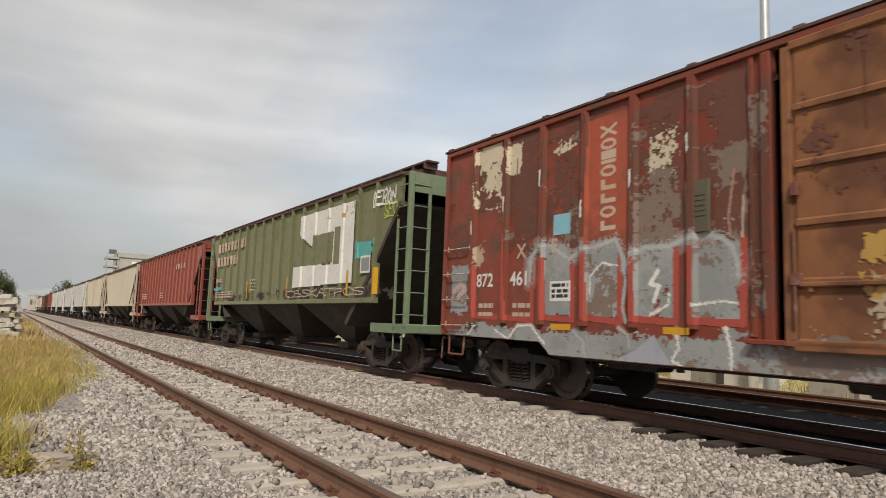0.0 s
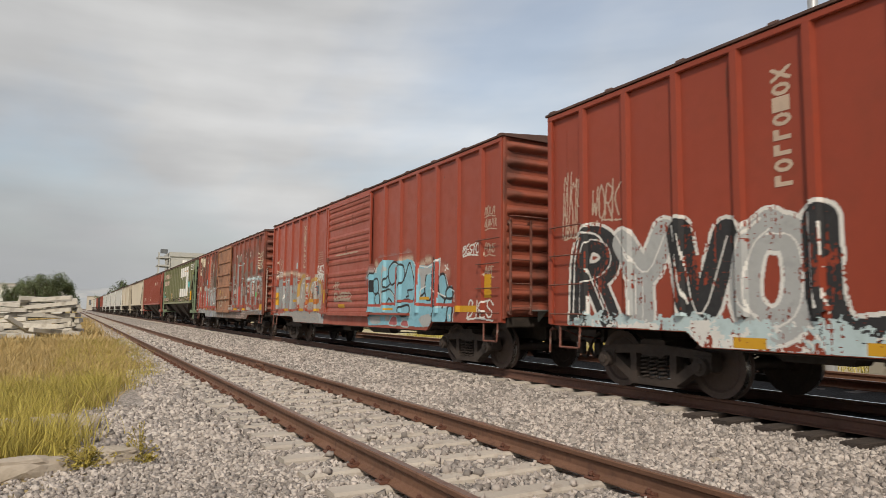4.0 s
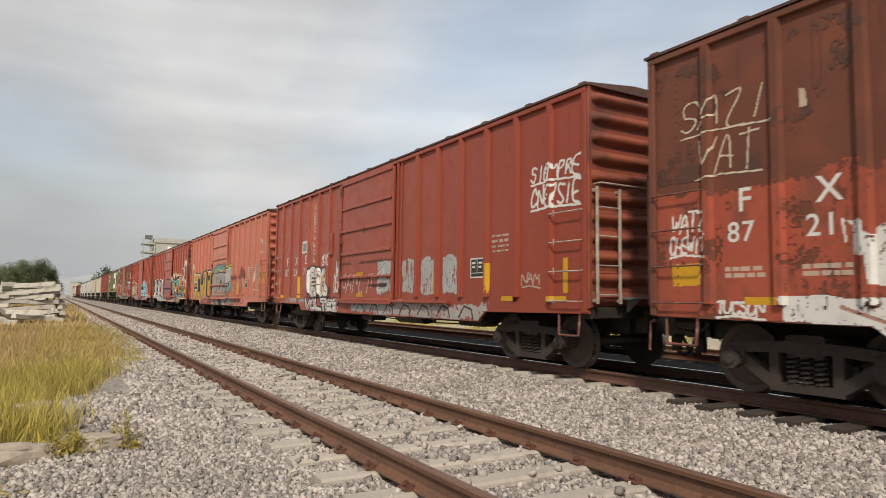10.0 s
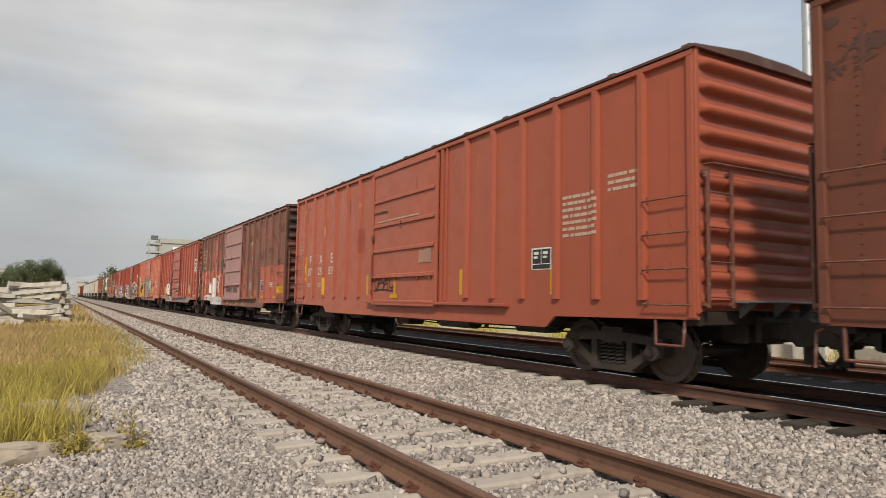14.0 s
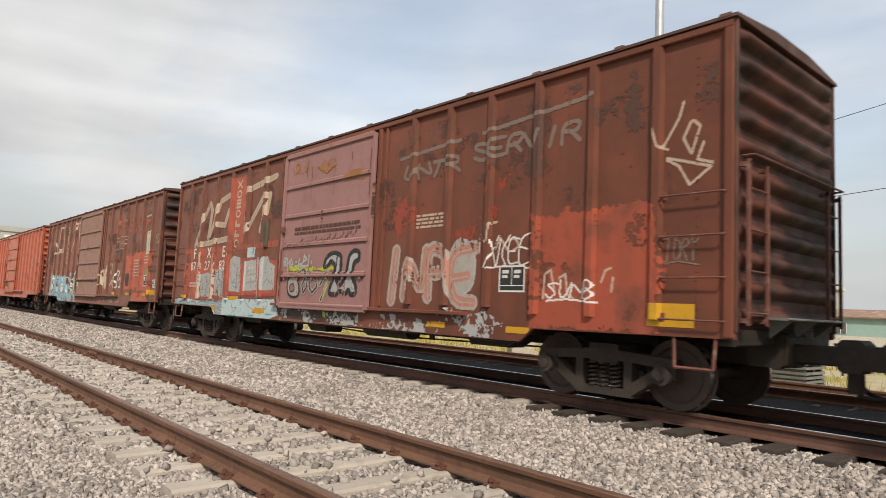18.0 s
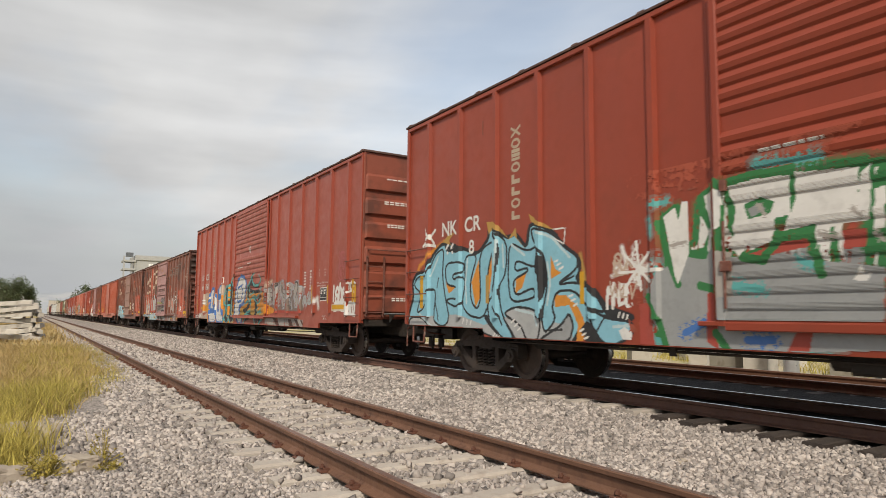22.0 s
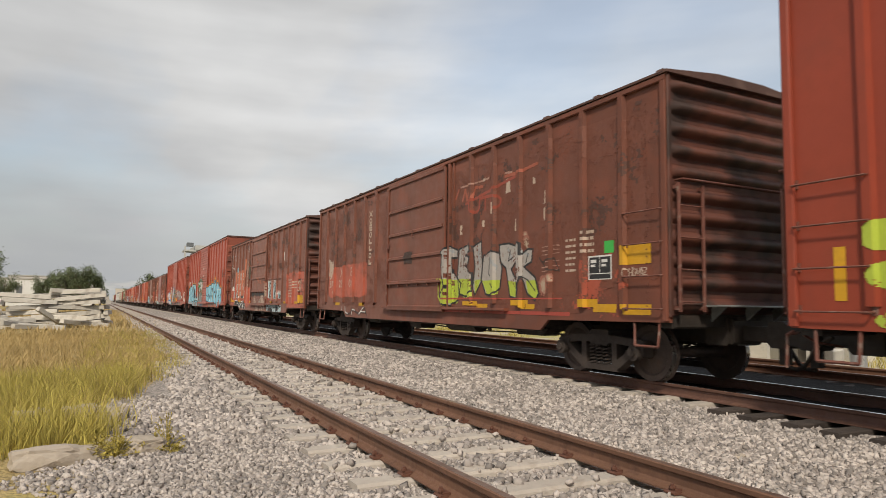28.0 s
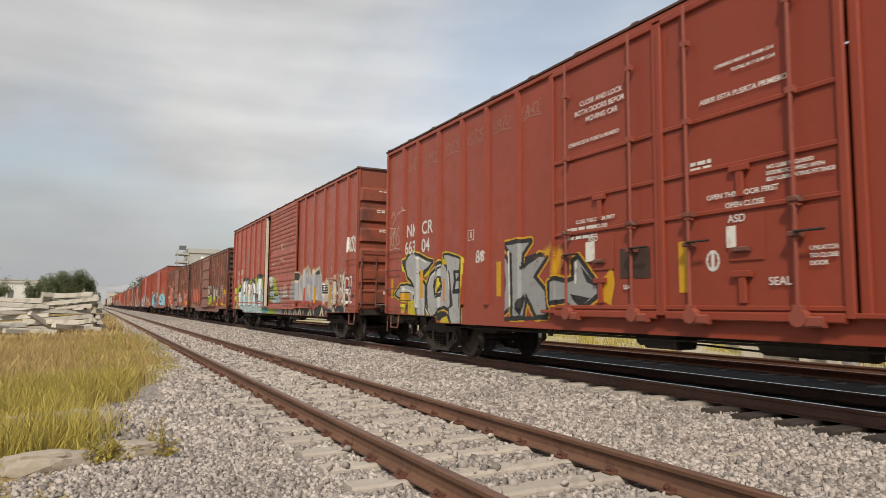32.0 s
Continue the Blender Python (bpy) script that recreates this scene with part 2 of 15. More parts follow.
for _k, _c in TINTS.items():
    SPRAY[_k] = mat("spray_" + _k, _c, 0.6, spots=0.35, spot_col=tuple(0.5 * c + 0.03 for c in _c), spot_at=(0.5, 0.75), scale=7, vary=0.08, bump=0.03)
SPRAY.update(hot=M_HOT, brown=M_BROWN, red=M_RED, mauve=M_MAUVE)
for _k in TINTS:
    for _n, _f in (("faint_", 0.2), ("thin_", 0.45), ("mid_", 0.72)):
        SPRAY[_n + _k] = mat(_n + _k, tuple(_f * a + (1 - _f) * b for a, b in zip(TINTS[_k], (0.25, 0.05, 0.028))), 0.5, vary=0.12, scale=5, bump=0.03)
INKS = list(SPRAY)

# ---- mesh helpers ----


def mesh_ob(name, verts, faces, material, parent=None, label="", smooth=False):
    me = bpy.data.meshes.new(name)
    me.from_pydata(verts, [], faces)
    for m in (material if isinstance(material, (list, tuple)) else [material]):
        me.materials.append(m)
    if smooth:
        me.shade_smooth()
    ob = new(name, me)
    if parent:
        ob.parent = parent
    if label:
        ob["label"] = label
    return ob


def share(ob, name, m, parent=None):
    """Another object on the same mesh, at the pose m."""
    o = new(name, ob.data)
    o.parent = parent or ob.parent
    o.matrix_basis = m
    return o


class Geo:
    """Collects solids as vertices and faces."""

    def __init__(self):
        self.v, self.f, self.mi, self.cur = [], [], [], 0

    def add(self, verts, faces, m=None):
        k = len(self.v)
        self.v += [tuple(m @ Vector(p)) for p in verts] if m else [tuple(p) for p in verts]
        self.f += [tuple(i + k for i in f) for f in faces]
        self.mi += [self.cur] * len(faces)
        return self

    def box(self, x0, x1, y0, y1, z0, z1, b=0.0, m=None):
        """A box; b: chamfer of its four long edges, along its longest side."""
        if x1 < x0: x0, x1 = x1, x0
        if y1 < y0: y0, y1 = y1, y0
        if z1 < z0: z0, z1 = z1, z0
        if not b:
            v = [(x, y, z) for x in (x0, x1) for y in (y0, y1) for z in (z0, z1)]
            f = [(0, 1, 3, 2), (4, 6, 7, 5), (0, 4, 5, 1), (2, 3, 7, 6), (0, 2, 6, 4), (1, 5, 7, 3)]
            return self.add(v, f, m)
        d = [x1 - x0, y1 - y0, z1 - z0]
        ax = d.index(max(d))
        lo, hi = [x0, y0, z0], [x1, y1, z1]
        p, q = [i for i in range(3) if i != ax]
        ring = []
        for a, c in ((0, 0), (1, 0), (1, 1), (0, 1)):
            pa, qa = (lo, hi)[a][p], (lo, hi)[c][q]
            sa, sc = (b, -b)[a], (b, -b)[c]
            e = [(pa + sa, qa), (pa, qa + sc)]
            ring += e if (a, c) in ((1, 0), (0, 1)) else e[::-1]
        return self.prism(ring, ax, lo[ax], hi[ax], m)

    def prism(self, ring, ax, a, c, m=None):
        """A ring of 2D points pushed along axis ax from a to c."""
        n, v = len(ring), []
        for t in (a, c):
            for s, u in ring:
                q = [s, u]
                q.insert(ax, t)
                v.append(q)
        f = [(i, (i + 1) % n, n + (i + 1) % n, n + i) for i in range(n)] + [tuple(range(n))[::-1], tuple(range(n, 2 * n))]
        return self.add(v, f, m)

    def cyl(self, p, q, r, n=10, r2=None, caps=True):
        p, q = Vector(p), Vector(q)
        d = (q - p)
        rot = d.to_track_quat("Z", "Y").to_matrix()
        r2 = r if r2 is None else r2
        v = []
        for c, rr in ((p, r), (q, r2)):
            v += [c + rot @ Vector((rr * math.cos(a), rr * math.sin(a), 0)) for a in (2 * math.pi * i / n for i in range(n))]
        f = [(i, (i + 1) % n, n + (i + 1) % n, n + i) for i in range(n)]
        if caps:
            f += [tuple(range(n))[::-1], tuple(range(n, 2 * n))]
        return self.add(v, f)

    def tube(self, pts, r, n=6):
        for a, b in zip(pts, pts[1:]):
            self.cyl(a, b, r, n)
        return self

    def done(self, name, material, parent=None, label="", smooth=False):
        ob = mesh_ob(name, self.v, self.f, material, parent, label, smooth)
        if any(self.mi):
            ob.data.polygons.foreach_set("material_index", self.mi)
        return ob


def auto_smooth(ob):
    ob.data.shade_smooth()
    ob.data.set_sharp_from_angle(angle=radians(35))
    return ob


def empty(name, m, label, category, group="", kind=""):
    ob = new(name)
    ob.matrix_basis = m
    ob.empty_display_size = 0.3
    return tagged(ob, label, category, group, kind)


# ---- ground ----


def edge_x(y):
    """Where the gravel of the track bed ends and the grass begins."""
    return 0.15 + 0.16 * max(0, y - 7) if y < 17 else min(2.2, 1.75 + 0.01 * (y - 17))


def ground_z(x, y):
    n = noise.noise(Vector((x * 0.35, y * 0.35, 0)))
    z = -0.035 + 0.015 * n
    if abs(x - 2.937) < 1.7:
        z += 0.008 - 0.006 * n
    if x < 0.6:
        z -= 0.06 * min(1, (0.6 - x) / 1.5)
    if 4.6 < x < 6.9:
        z -= 0.035 * math.sin((x - 4.6) / 2.3 * math.pi)
    if 6.2 < x < 7.7:
        z += 0.022 * min(1, (x - 6.2) / 0.6, (7.7 - x) / 0.2)
    if x > 14:
        z -= 0.1 * min(1, (x - 14) / 2)
    if x < -4:
        z += 0.5 * min(1, (-4 - x) / 60)
    return z


def build_ground():
    xs = [-1500, -700, -300, -120, -60, -30, -16, -9, -6] + list(np.arange(-4, 15.1, 0.25)) + [16, 18, 22, 30, 45, 80, 160, 400, 900, 1500]
    ys = [-300, -120, -50, -20, -8, -4] + list(np.arange(-2, 24.1, 0.3)) + [26, 28, 31, 35, 40, 46, 54, 64, 80, 100, 130, 170, 220, 300, 420, 600, 900, 1400, 2200]
    v = [(x, y, ground_z(x, y)) for y in ys for x in xs]
    w = len(xs)
    f = [(j * w + i, j * w + i + 1, (j + 1) * w + i + 1, (j + 1) * w + i) for j in range(len(ys) - 1) for i in range(w - 1)]
    m = bpy.data.materials.new("track_bed_and_field")
    m.use_nodes = True
    nt = m.node_tree
    n, l = nt.nodes.new, nt.links.new
    b = nt.nodes["Principled BSDF"]
    b.inputs["Roughness"].default_value = 0.95
    co, sep = n("ShaderNodeTexCoord"), n("ShaderNodeSeparateXYZ")
    src = co.outputs["Object"]
    l(src, sep.inputs[0])

    def noi(sc, d=4):
        t = n("ShaderNodeTexNoise")
        t.inputs["Scale"].default_value, t.inputs["Detail"].default_value = sc, d
        l(src, t.inputs["Vector"])
        return t.outputs["Fac"]

    def math_(op, a, c):
        q = n("ShaderNodeMath")
        q.operation = op
        for i, s in enumerate((a, c)):
            if hasattr(s, "links"):
                l(s, q.inputs[i])
            else:
                q.inputs[i].default_value = s
        return q.outputs[0]

    def ramp(v, *stops):
        r = n("ShaderNodeValToRGB")
        el = r.color_ramp.elements
        while len(el) < len(stops):
            el.new(0.5)
        for e, (p, c) in zip(el, stops):
            e.position, e.color = p, (*c, 1)
        l(v, r.inputs[0])
        return r.outputs[0]

    def mixc(fac, a, c):
        x = n("ShaderNodeMix")
        x.data_type = "RGBA"
        l(fac, x.inputs["Factor"])
        l(a, x.inputs["A"])
        l(c, x.inputs["B"])
        return x.outputs["Result"]

    vor = n("ShaderNodeTexVoronoi")
    vor.inputs["Scale"].default_value = 26
    l(src, vor.inputs["Vector"])
    sepc = n("ShaderNodeSeparateColor")
    l(vor.outputs["Color"], sepc.inputs[0])
    stone = ramp(sepc.outputs[0], (0.0, (0.24, 0.213, 0.19)), (0.5, (0.37, 0.328, 0.295)), (1.0, (0.50, 0.445, 0.405)))
    # shade between the stones put into the colour: cells darken towards their rims
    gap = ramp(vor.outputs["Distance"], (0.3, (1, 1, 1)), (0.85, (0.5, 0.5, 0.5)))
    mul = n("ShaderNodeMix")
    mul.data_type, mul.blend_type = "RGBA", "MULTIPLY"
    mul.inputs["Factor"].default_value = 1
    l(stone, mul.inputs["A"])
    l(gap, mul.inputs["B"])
    grass = ramp(noi(1.3, 6), (0.3, (0.24, 0.18, 0.08)), (0.5, (0.36, 0.275, 0.12)), (0.7, (0.30, 0.25, 0.075)))
    dirt = ramp(noi(0.35, 6), (0.34, (0.42, 0.37, 0.28)), (0.46, (0.42, 0.36, 0.23)), (0.58, (0.33, 0.29, 0.10)))
    wob = math_("MULTIPLY", math_("SUBTRACT", noi(0.9, 5), 0.5), 1.6)
    xw = math_("ADD", sep.outputs["X"], wob)
    # the edge of the gravel runs off to the right with distance
    far = math_("MULTIPLY", math_("MINIMUM", math_("MAXIMUM", math_("SUBTRACT", sep.outputs["Y"], 7.0), 0.0), 10.0), 0.15)
    left = math_("SUBTRACT", math_("SUBTRACT", xw, far), -0.1)
    fac_l = ramp(math_("ADD", left, 0.5), (0.35, (0, 0, 0)), (0.65, (1, 1, 1)))
    fac_r = ramp(math_("ADD", math_("SUBTRACT", xw, 14.6), 0.5), (0.2, (0, 0, 0)), (0.8, (1, 1, 1)))
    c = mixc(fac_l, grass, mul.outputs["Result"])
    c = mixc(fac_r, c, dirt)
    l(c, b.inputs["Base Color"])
    bp = n("ShaderNodeBump")
    bp.inputs["Strength"].default_value, bp.inputs["Distance"].default_value = 0.8, 0.03
    bp.invert = True
    l(vor.outputs["Distance"], bp.inputs["Height"])
    l(bp.outputs[0], b.inputs["Normal"])
    ob = mesh_ob("ground", v, f, m, smooth=True)
    tagged(ob, "grey gravel track bed between dry yellow grass and pale dirt", "ground", kind="structure")


build_ground()


def build_ballast():
    """Loose stones, denser near the eye; too many to count."""
    rs = np.random.RandomState(3)
    shapes = []
    base = np.array([(x, y, z) for x in (-1, 1) for y in (-1, 1) for z in (-1, 1)], float)
    quads = np.array([(0, 1, 3, 2), (4, 6, 7, 5), (0, 4, 5, 1), (2, 3, 7, 6), (0, 2, 6, 4), (1, 5, 7, 3)])
    spots = []
    bands = [(0.2, 7.3, -6, 1.6, 0.008), (-0.9, 1.8, 1.6, 6.8, 0.0008), (1.8, 7.3, 1.6, 6.5, 0.0014), (0.0, 7.3, 6.5, 10, 0.0019), (1.0, 7.4, 10, 16, 0.0028), (1.4, 7.5, 16, 28, 0.0045), (1.7, 7.5, 28, 60, 0.009)]
    for x0, x1, y0, y1, area in bands:
        k = int((x1 - x0) * (y1 - y0) / area)
        p = np.column_stack([rs.uniform(x0, x1, k), rs.uniform(y0, y1, k), np.full(k, math.sqrt(area))])
        spots.append(p)
    p = np.concatenate(spots)
    keep = []
    for x, y, s in p:
        e = edge_x(y) - 0.5 + 0.9 * noise.noise(Vector((x * 1.1, y * 1.1, 5)))
        on_tie = (abs(x - TRACK_A) < 1.3 and abs(((y - 0.41) / 0.6) % 1 - 0.5) > 0.5 - 0.13 / 0.6) or (x > 6.88 and y < 6.1 and abs(((y - 2.3) / 0.515) % 1 - 0.5) > 0.5 - 0.12 / 0.515) or (x > 7.05 and y > 6.1 and abs(((y - 6.42) / 0.6) % 1 - 0.5) > 0.5 - 0.13 / 0.6)
        rail = min(abs(x - TRACK_A + GAUGE / 2), abs(x - TRACK_A - GAUGE / 2)) < 0.10
        thin = rs.rand() < 0.55 if x < e + 0.4 else True
        keep.append(x > e and (not on_tie or rs.rand() < (0.09 if abs(x - TRACK_A) < 0.62 else 0.05)) and not rail and thin)
    p = p[np.array(keep)]
    k = len(p)
    size = rs.uniform(0.42, 0.95, k) * np.clip(p[:, 2], 0.027, 0.065) * 0.66
    v = base[None] + rs.uniform(-0.5, 0.5, (k, 8, 3))
    v *= (size[:, None] * rs.uniform(0.5, 1.35, (k, 3)))[:, None, :]
    a = rs.uniform(0, 2 * math.pi, (k, 3))
    for i, (c, s) in enumerate(zip(np.cos(a).T, np.sin(a).T)):
        q, r = [(1, 2), (0, 2), (0, 1)][i]
        vq, vr = v[:, :, q].copy(), v[:, :, r].copy()
        v[:, :, q], v[:, :, r] = vq * c[:, None] - vr * s[:, None], vq * s[:, None] + vr * c[:, None]
    z = np.array([ground_z(x, y) for x, y, _ in p])
    tie_top = np.array([abs(x - TRACK_A) < 1.25 and abs(((y - 0.41) / 0.6) % 1 - 0.5) > 0.5 - 0.11 / 0.6 for x, y, _ in p])
    z = np.where(tie_top, RAIL_A - 0.172, z)
    v += np.column_stack([p[:, 0], p[:, 1], z + size * rs.uniform(0.0, 0.75, k)])[:, None, :]
    me = bpy.data.meshes.new("ballast_stones")
    fv = (quads[None] + (np.arange(k) * 8)[:, None, None]).reshape(-1)
    me.vertices.add(k * 8)
    me.vertices.foreach_set("co", v.reshape(-1))
    me.loops.add(len(fv))
    me.loops.foreach_set("vertex_index", fv.astype(np.int32))
    me.polygons.add(k * 6)
    me.polygons.foreach_set("loop_start", np.arange(0, len(fv), 4, dtype=np.int32))
    me.update(calc_edges=True)
    me.validate()
    me.materials.append(M_STONE)
    tagged(new("ballast_stones", me), "grey crushed stone ballast heaped round the ties", "gravel", kind="stuff")


build_ballast()


# ---- tracks ----
RAIL_RING = [(-0.07, 0.0), (0.07, 0.0), (0.07, 0.012), (0.02, 0.028), (0.009, 0.045), (0.009, 0.115), (0.034, 0.13), (0.037, 0.16), (0.028, 0.168),
             (-0.028, 0.168), (-0.037, 0.16), (-0.034, 0.13), (-0.009, 0.115), (-0.009, 0.045), (-0.02, 0.028), (-0.07, 0.012)]


def rail(x, top, y0, y1, head, parent, name="rail", side=None):
    g = Geo()
    n = len(RAIL_RING)
    ring = [(x + a, top - 0.168 + b) for a, b in RAIL_RING]
    g.prism(ring, 1, y0, y1)
    ob = g.done(name, [side or M_RAIL, head], parent)
    ob.data.polygons[8].material_index = 1
    return ob


def tie_mesh(name, length, width, height, material, wood):
    g = Geo()
    if wood:
        g.box(-length / 2, length / 2, -width / 2, width / 2, -height, 0, 0.012)
    else:
        w, t = width / 2, width / 2 - 0.03
        g.prism([(-w, -height), (w, -height), (t, -0.02), (t - 0.02, 0), (-t + 0.02, 0), (-t, -0.02)], 0, -length / 2, length / 2)
    return g.done(name, material)


def clip_mesh():
    """A rail clip with its bolt, on the base of the rail."""
    g = Geo()
    g.box(-0.045, 0.03, -0.05, 0.05, 0.0, 0.02, 0.006)
    g.box(-0.015, 0.045, -0.035, 0.035, 0.018, 0.034, 0.006)
    g.cyl((-0.012, 0, 0.02), (-0.012, 0, 0.065), 0.014, 6)
    g.cyl((-0.012, 0, 0.034), (-0.012, 0, 0.052), 0.024, 6)
    return g.done("clip", M_CLIP)


def joint_bar(x, top, y, parent):
    g = Geo()
    for s in (-1, 1):
        g.box(x + s * 0.012, x + s * 0.042, y - 0.3, y + 0.3, top - 0.13, top - 0.05, 0.008)
        for k in range(4):
            g.cyl((x + s * 0.04, y - 0.22 + 0.147 * k, top - 0.09), (x + s * 0.065, y - 0.22 + 0.147 * k, top - 0.09), 0.017, 6)
    g.done("joint_bar", M_RAIL, parent)


def build_track(name, xc, top, head, first, wood_until, label, near_clips):
    """One track: rails, ties and clips are its parts."""
    tr = empty(name, pose(0, 0, 0), label, "railway track", kind="structure")
    for s in (-1, 1):
        rail(xc + s * GAUGE / 2, top, -60, 900, head, tr, side=M_DRAIL if head is M_SHINE else None)
    tz = top - 0.168
    conc, wood = tie_mesh("tie", 2.5, 0.27, 0.2, M_CONC, False), tie_mesh("tie", 2.74, 0.22, 0.18, M_WOOD, True)
    clip = clip_mesh()
    keep_c = keep_w = keep_k = False
    rs = random.Random(7)
    far = Geo()
    y = first
    while y < 160:
        is_wood = wood_until[0] < y < wood_until[1]
        src = wood if is_wood else conc
        dz = 0.002 - rs.random() * 0.005
        m = pose(xc + rs.uniform(-0.03, 0.03), y, tz + dz, 0, 0, rs.uniform(-1, 1) * (2 if is_wood else 0.4))
        if y < 60:
            if is_wood and not keep_w:
                tie, keep_w = wood, True
                tie.parent, tie.matrix_basis = tr, m
            elif not is_wood and not keep_c:
                tie, keep_c = conc, True
                tie.parent, tie.matrix_basis = tr, m
            else:
                tie = share(src, "tie", m, tr)
            if near_clips and -0.5 < y < near_clips:
                inv = m.inverted()
                for r in (-1, 1):
                    for s in (-1, 1):
                        w = inv @ pose(xc + r * GAUGE / 2 + s * 0.085, y + rs.uniform(-0.01, 0.01), tz + 0.004, 0, 0, 0 if s < 0 else 180)
                        if not keep_k:
                            keep_k = True
                            clip.parent, clip.matrix_basis = tie, w
                        else:
                            share(clip, "clip", w, tie)
        else:
            far.box(xc - 1.25, xc + 1.25, y - 0.12, y + 0.12, tz - 0.1, tz)
        y += 0.515 if is_wood else 0.6
    far.done("ties_far_off", M_CONC, tr)["kind"] = "stuff"
    for ob in ((conc, keep_c), (wood, keep_w), (clip, keep_k)):
        if not ob[1]:
            bpy.data.objects.remove(ob[0])
    return tr


siding = build_track("siding_track", TRACK_A, RAIL_A, M_HEAD, -10.39, (0, 0), "rusty unused railway track on concrete ties in gravel", 26)
joint_bar(TRACK_A + GAUGE / 2, RAIL_A, 14.7, siding)
main_line = build_track("main_track", TRACK_B, RAIL_B, M_SHINE, -10.575, (-12, 6.1), "main railway track with polished rail heads on dark and concrete ties", 0)
build_track("third_track", TRACK_C, RAIL_B - 0.02, M_HEAD, -1.2, (-100, 400), "rusty railway track beyond the train on dark ties", 0)


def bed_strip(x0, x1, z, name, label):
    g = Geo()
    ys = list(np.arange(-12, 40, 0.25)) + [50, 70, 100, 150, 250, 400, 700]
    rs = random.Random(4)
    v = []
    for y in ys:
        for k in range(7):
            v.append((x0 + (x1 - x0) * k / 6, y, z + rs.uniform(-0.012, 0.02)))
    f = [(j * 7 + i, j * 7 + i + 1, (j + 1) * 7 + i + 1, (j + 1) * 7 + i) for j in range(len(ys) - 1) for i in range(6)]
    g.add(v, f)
    tagged(g.done(name, M_BEDSHADE, smooth=True), label, "ballast", kind="structure")


# sheets over the bed, oily between the rails; their black also holds train shade
bed_strip(TRACK_B - GAUGE / 2 + 0.075, TRACK_B + GAUGE / 2 - 0.075, RAIL_B - 0.15, "oily_bed", "black oily ballast between the main rails, darkened for the train's shade")
bed_strip(TRACK_B + GAUGE / 2 + 0.09, TRACK_C - GAUGE / 2 - 0.08, RAIL_B - 0.19, "dark_bed", "dark ballast beyond the main rails, the train's shade in its colour")

# ---- the train ----
# A car's own space: x across (the eye is on the -x side), y forward, z from the rail head; its origin lies at the middle of its length.
SIDE = 1.44      # half width to the side sheet
RIB = 1.505      # to the face of the ribs
SILL, R_WHEEL = 0.90, 0.42
TRAIN = []       # (thing, place of its middle at 0 s)
WHEELS = []
PIECES = {}


def piece(key, build):
    """Mesh data made once and shared by all the parts alike."""
    if key not in PIECES:
        ob = build()
        PIECES[key] = ob.data
        bpy.data.objects.remove(ob)
    return PIECES[key]


def put(name, data, parent, m=None, label=""):
    ob = new(name, data)
    ob.parent = parent
    if m is not None:
        ob.matrix_basis = m
    if label:
        ob["label"] = label
    return ob


def wheel_mesh():
    g = Geo()
    prof = [(0.06, 0.09), (0.10, 0.10), (0.13, 0.075), (0.31, 0.055), (0.34, 0.085), (0.42, 0.085), (0.425, 0.0), (0.45, -0.035), (0.445, -0.05), (0.33, -0.05), (0.30, -0.02), (0.12, 0.0), (0.06, -0.08)]
    n = 32
    v = [(t, r * math.cos(a), r * math.sin(a)) for a in (2 * math.pi * i / n for i in range(n)) for r, t in prof]
    k = len(prof)
    f, mi = [], []
    for i in range(n):
        for j in range(k - 1):
            f.append((i * k + j, i * k + j + 1, ((i + 1) % n) * k + j + 1, ((i + 1) % n) * k + j))
            mi.append(1 if j == 5 else 0)
    g.add([(x, y, z) for x, y, z in v], f)
    g.mi = mi
    g.cur = 0
    # dark plate holes and hub cap, so that the turning shows
    for a in range(3):
        c, s = math.cos(2.1 * a), math.sin(2.1 * a)
        g.cyl((0.085, 0.045 * c, 0.045 * s), (0.125, 0.045 * c, 0.045 * s), 0.014, 6)
    ob = g.done("wheel", [M_WHEEL, M_TREAD])
    return auto_smooth(ob)


def axle_mesh():
    g = Geo()
    g.cyl((-1.05, 0, 0), (1.05, 0, 0), 0.075, 12)
    return auto_smooth(g.done("axle", M_DARK))


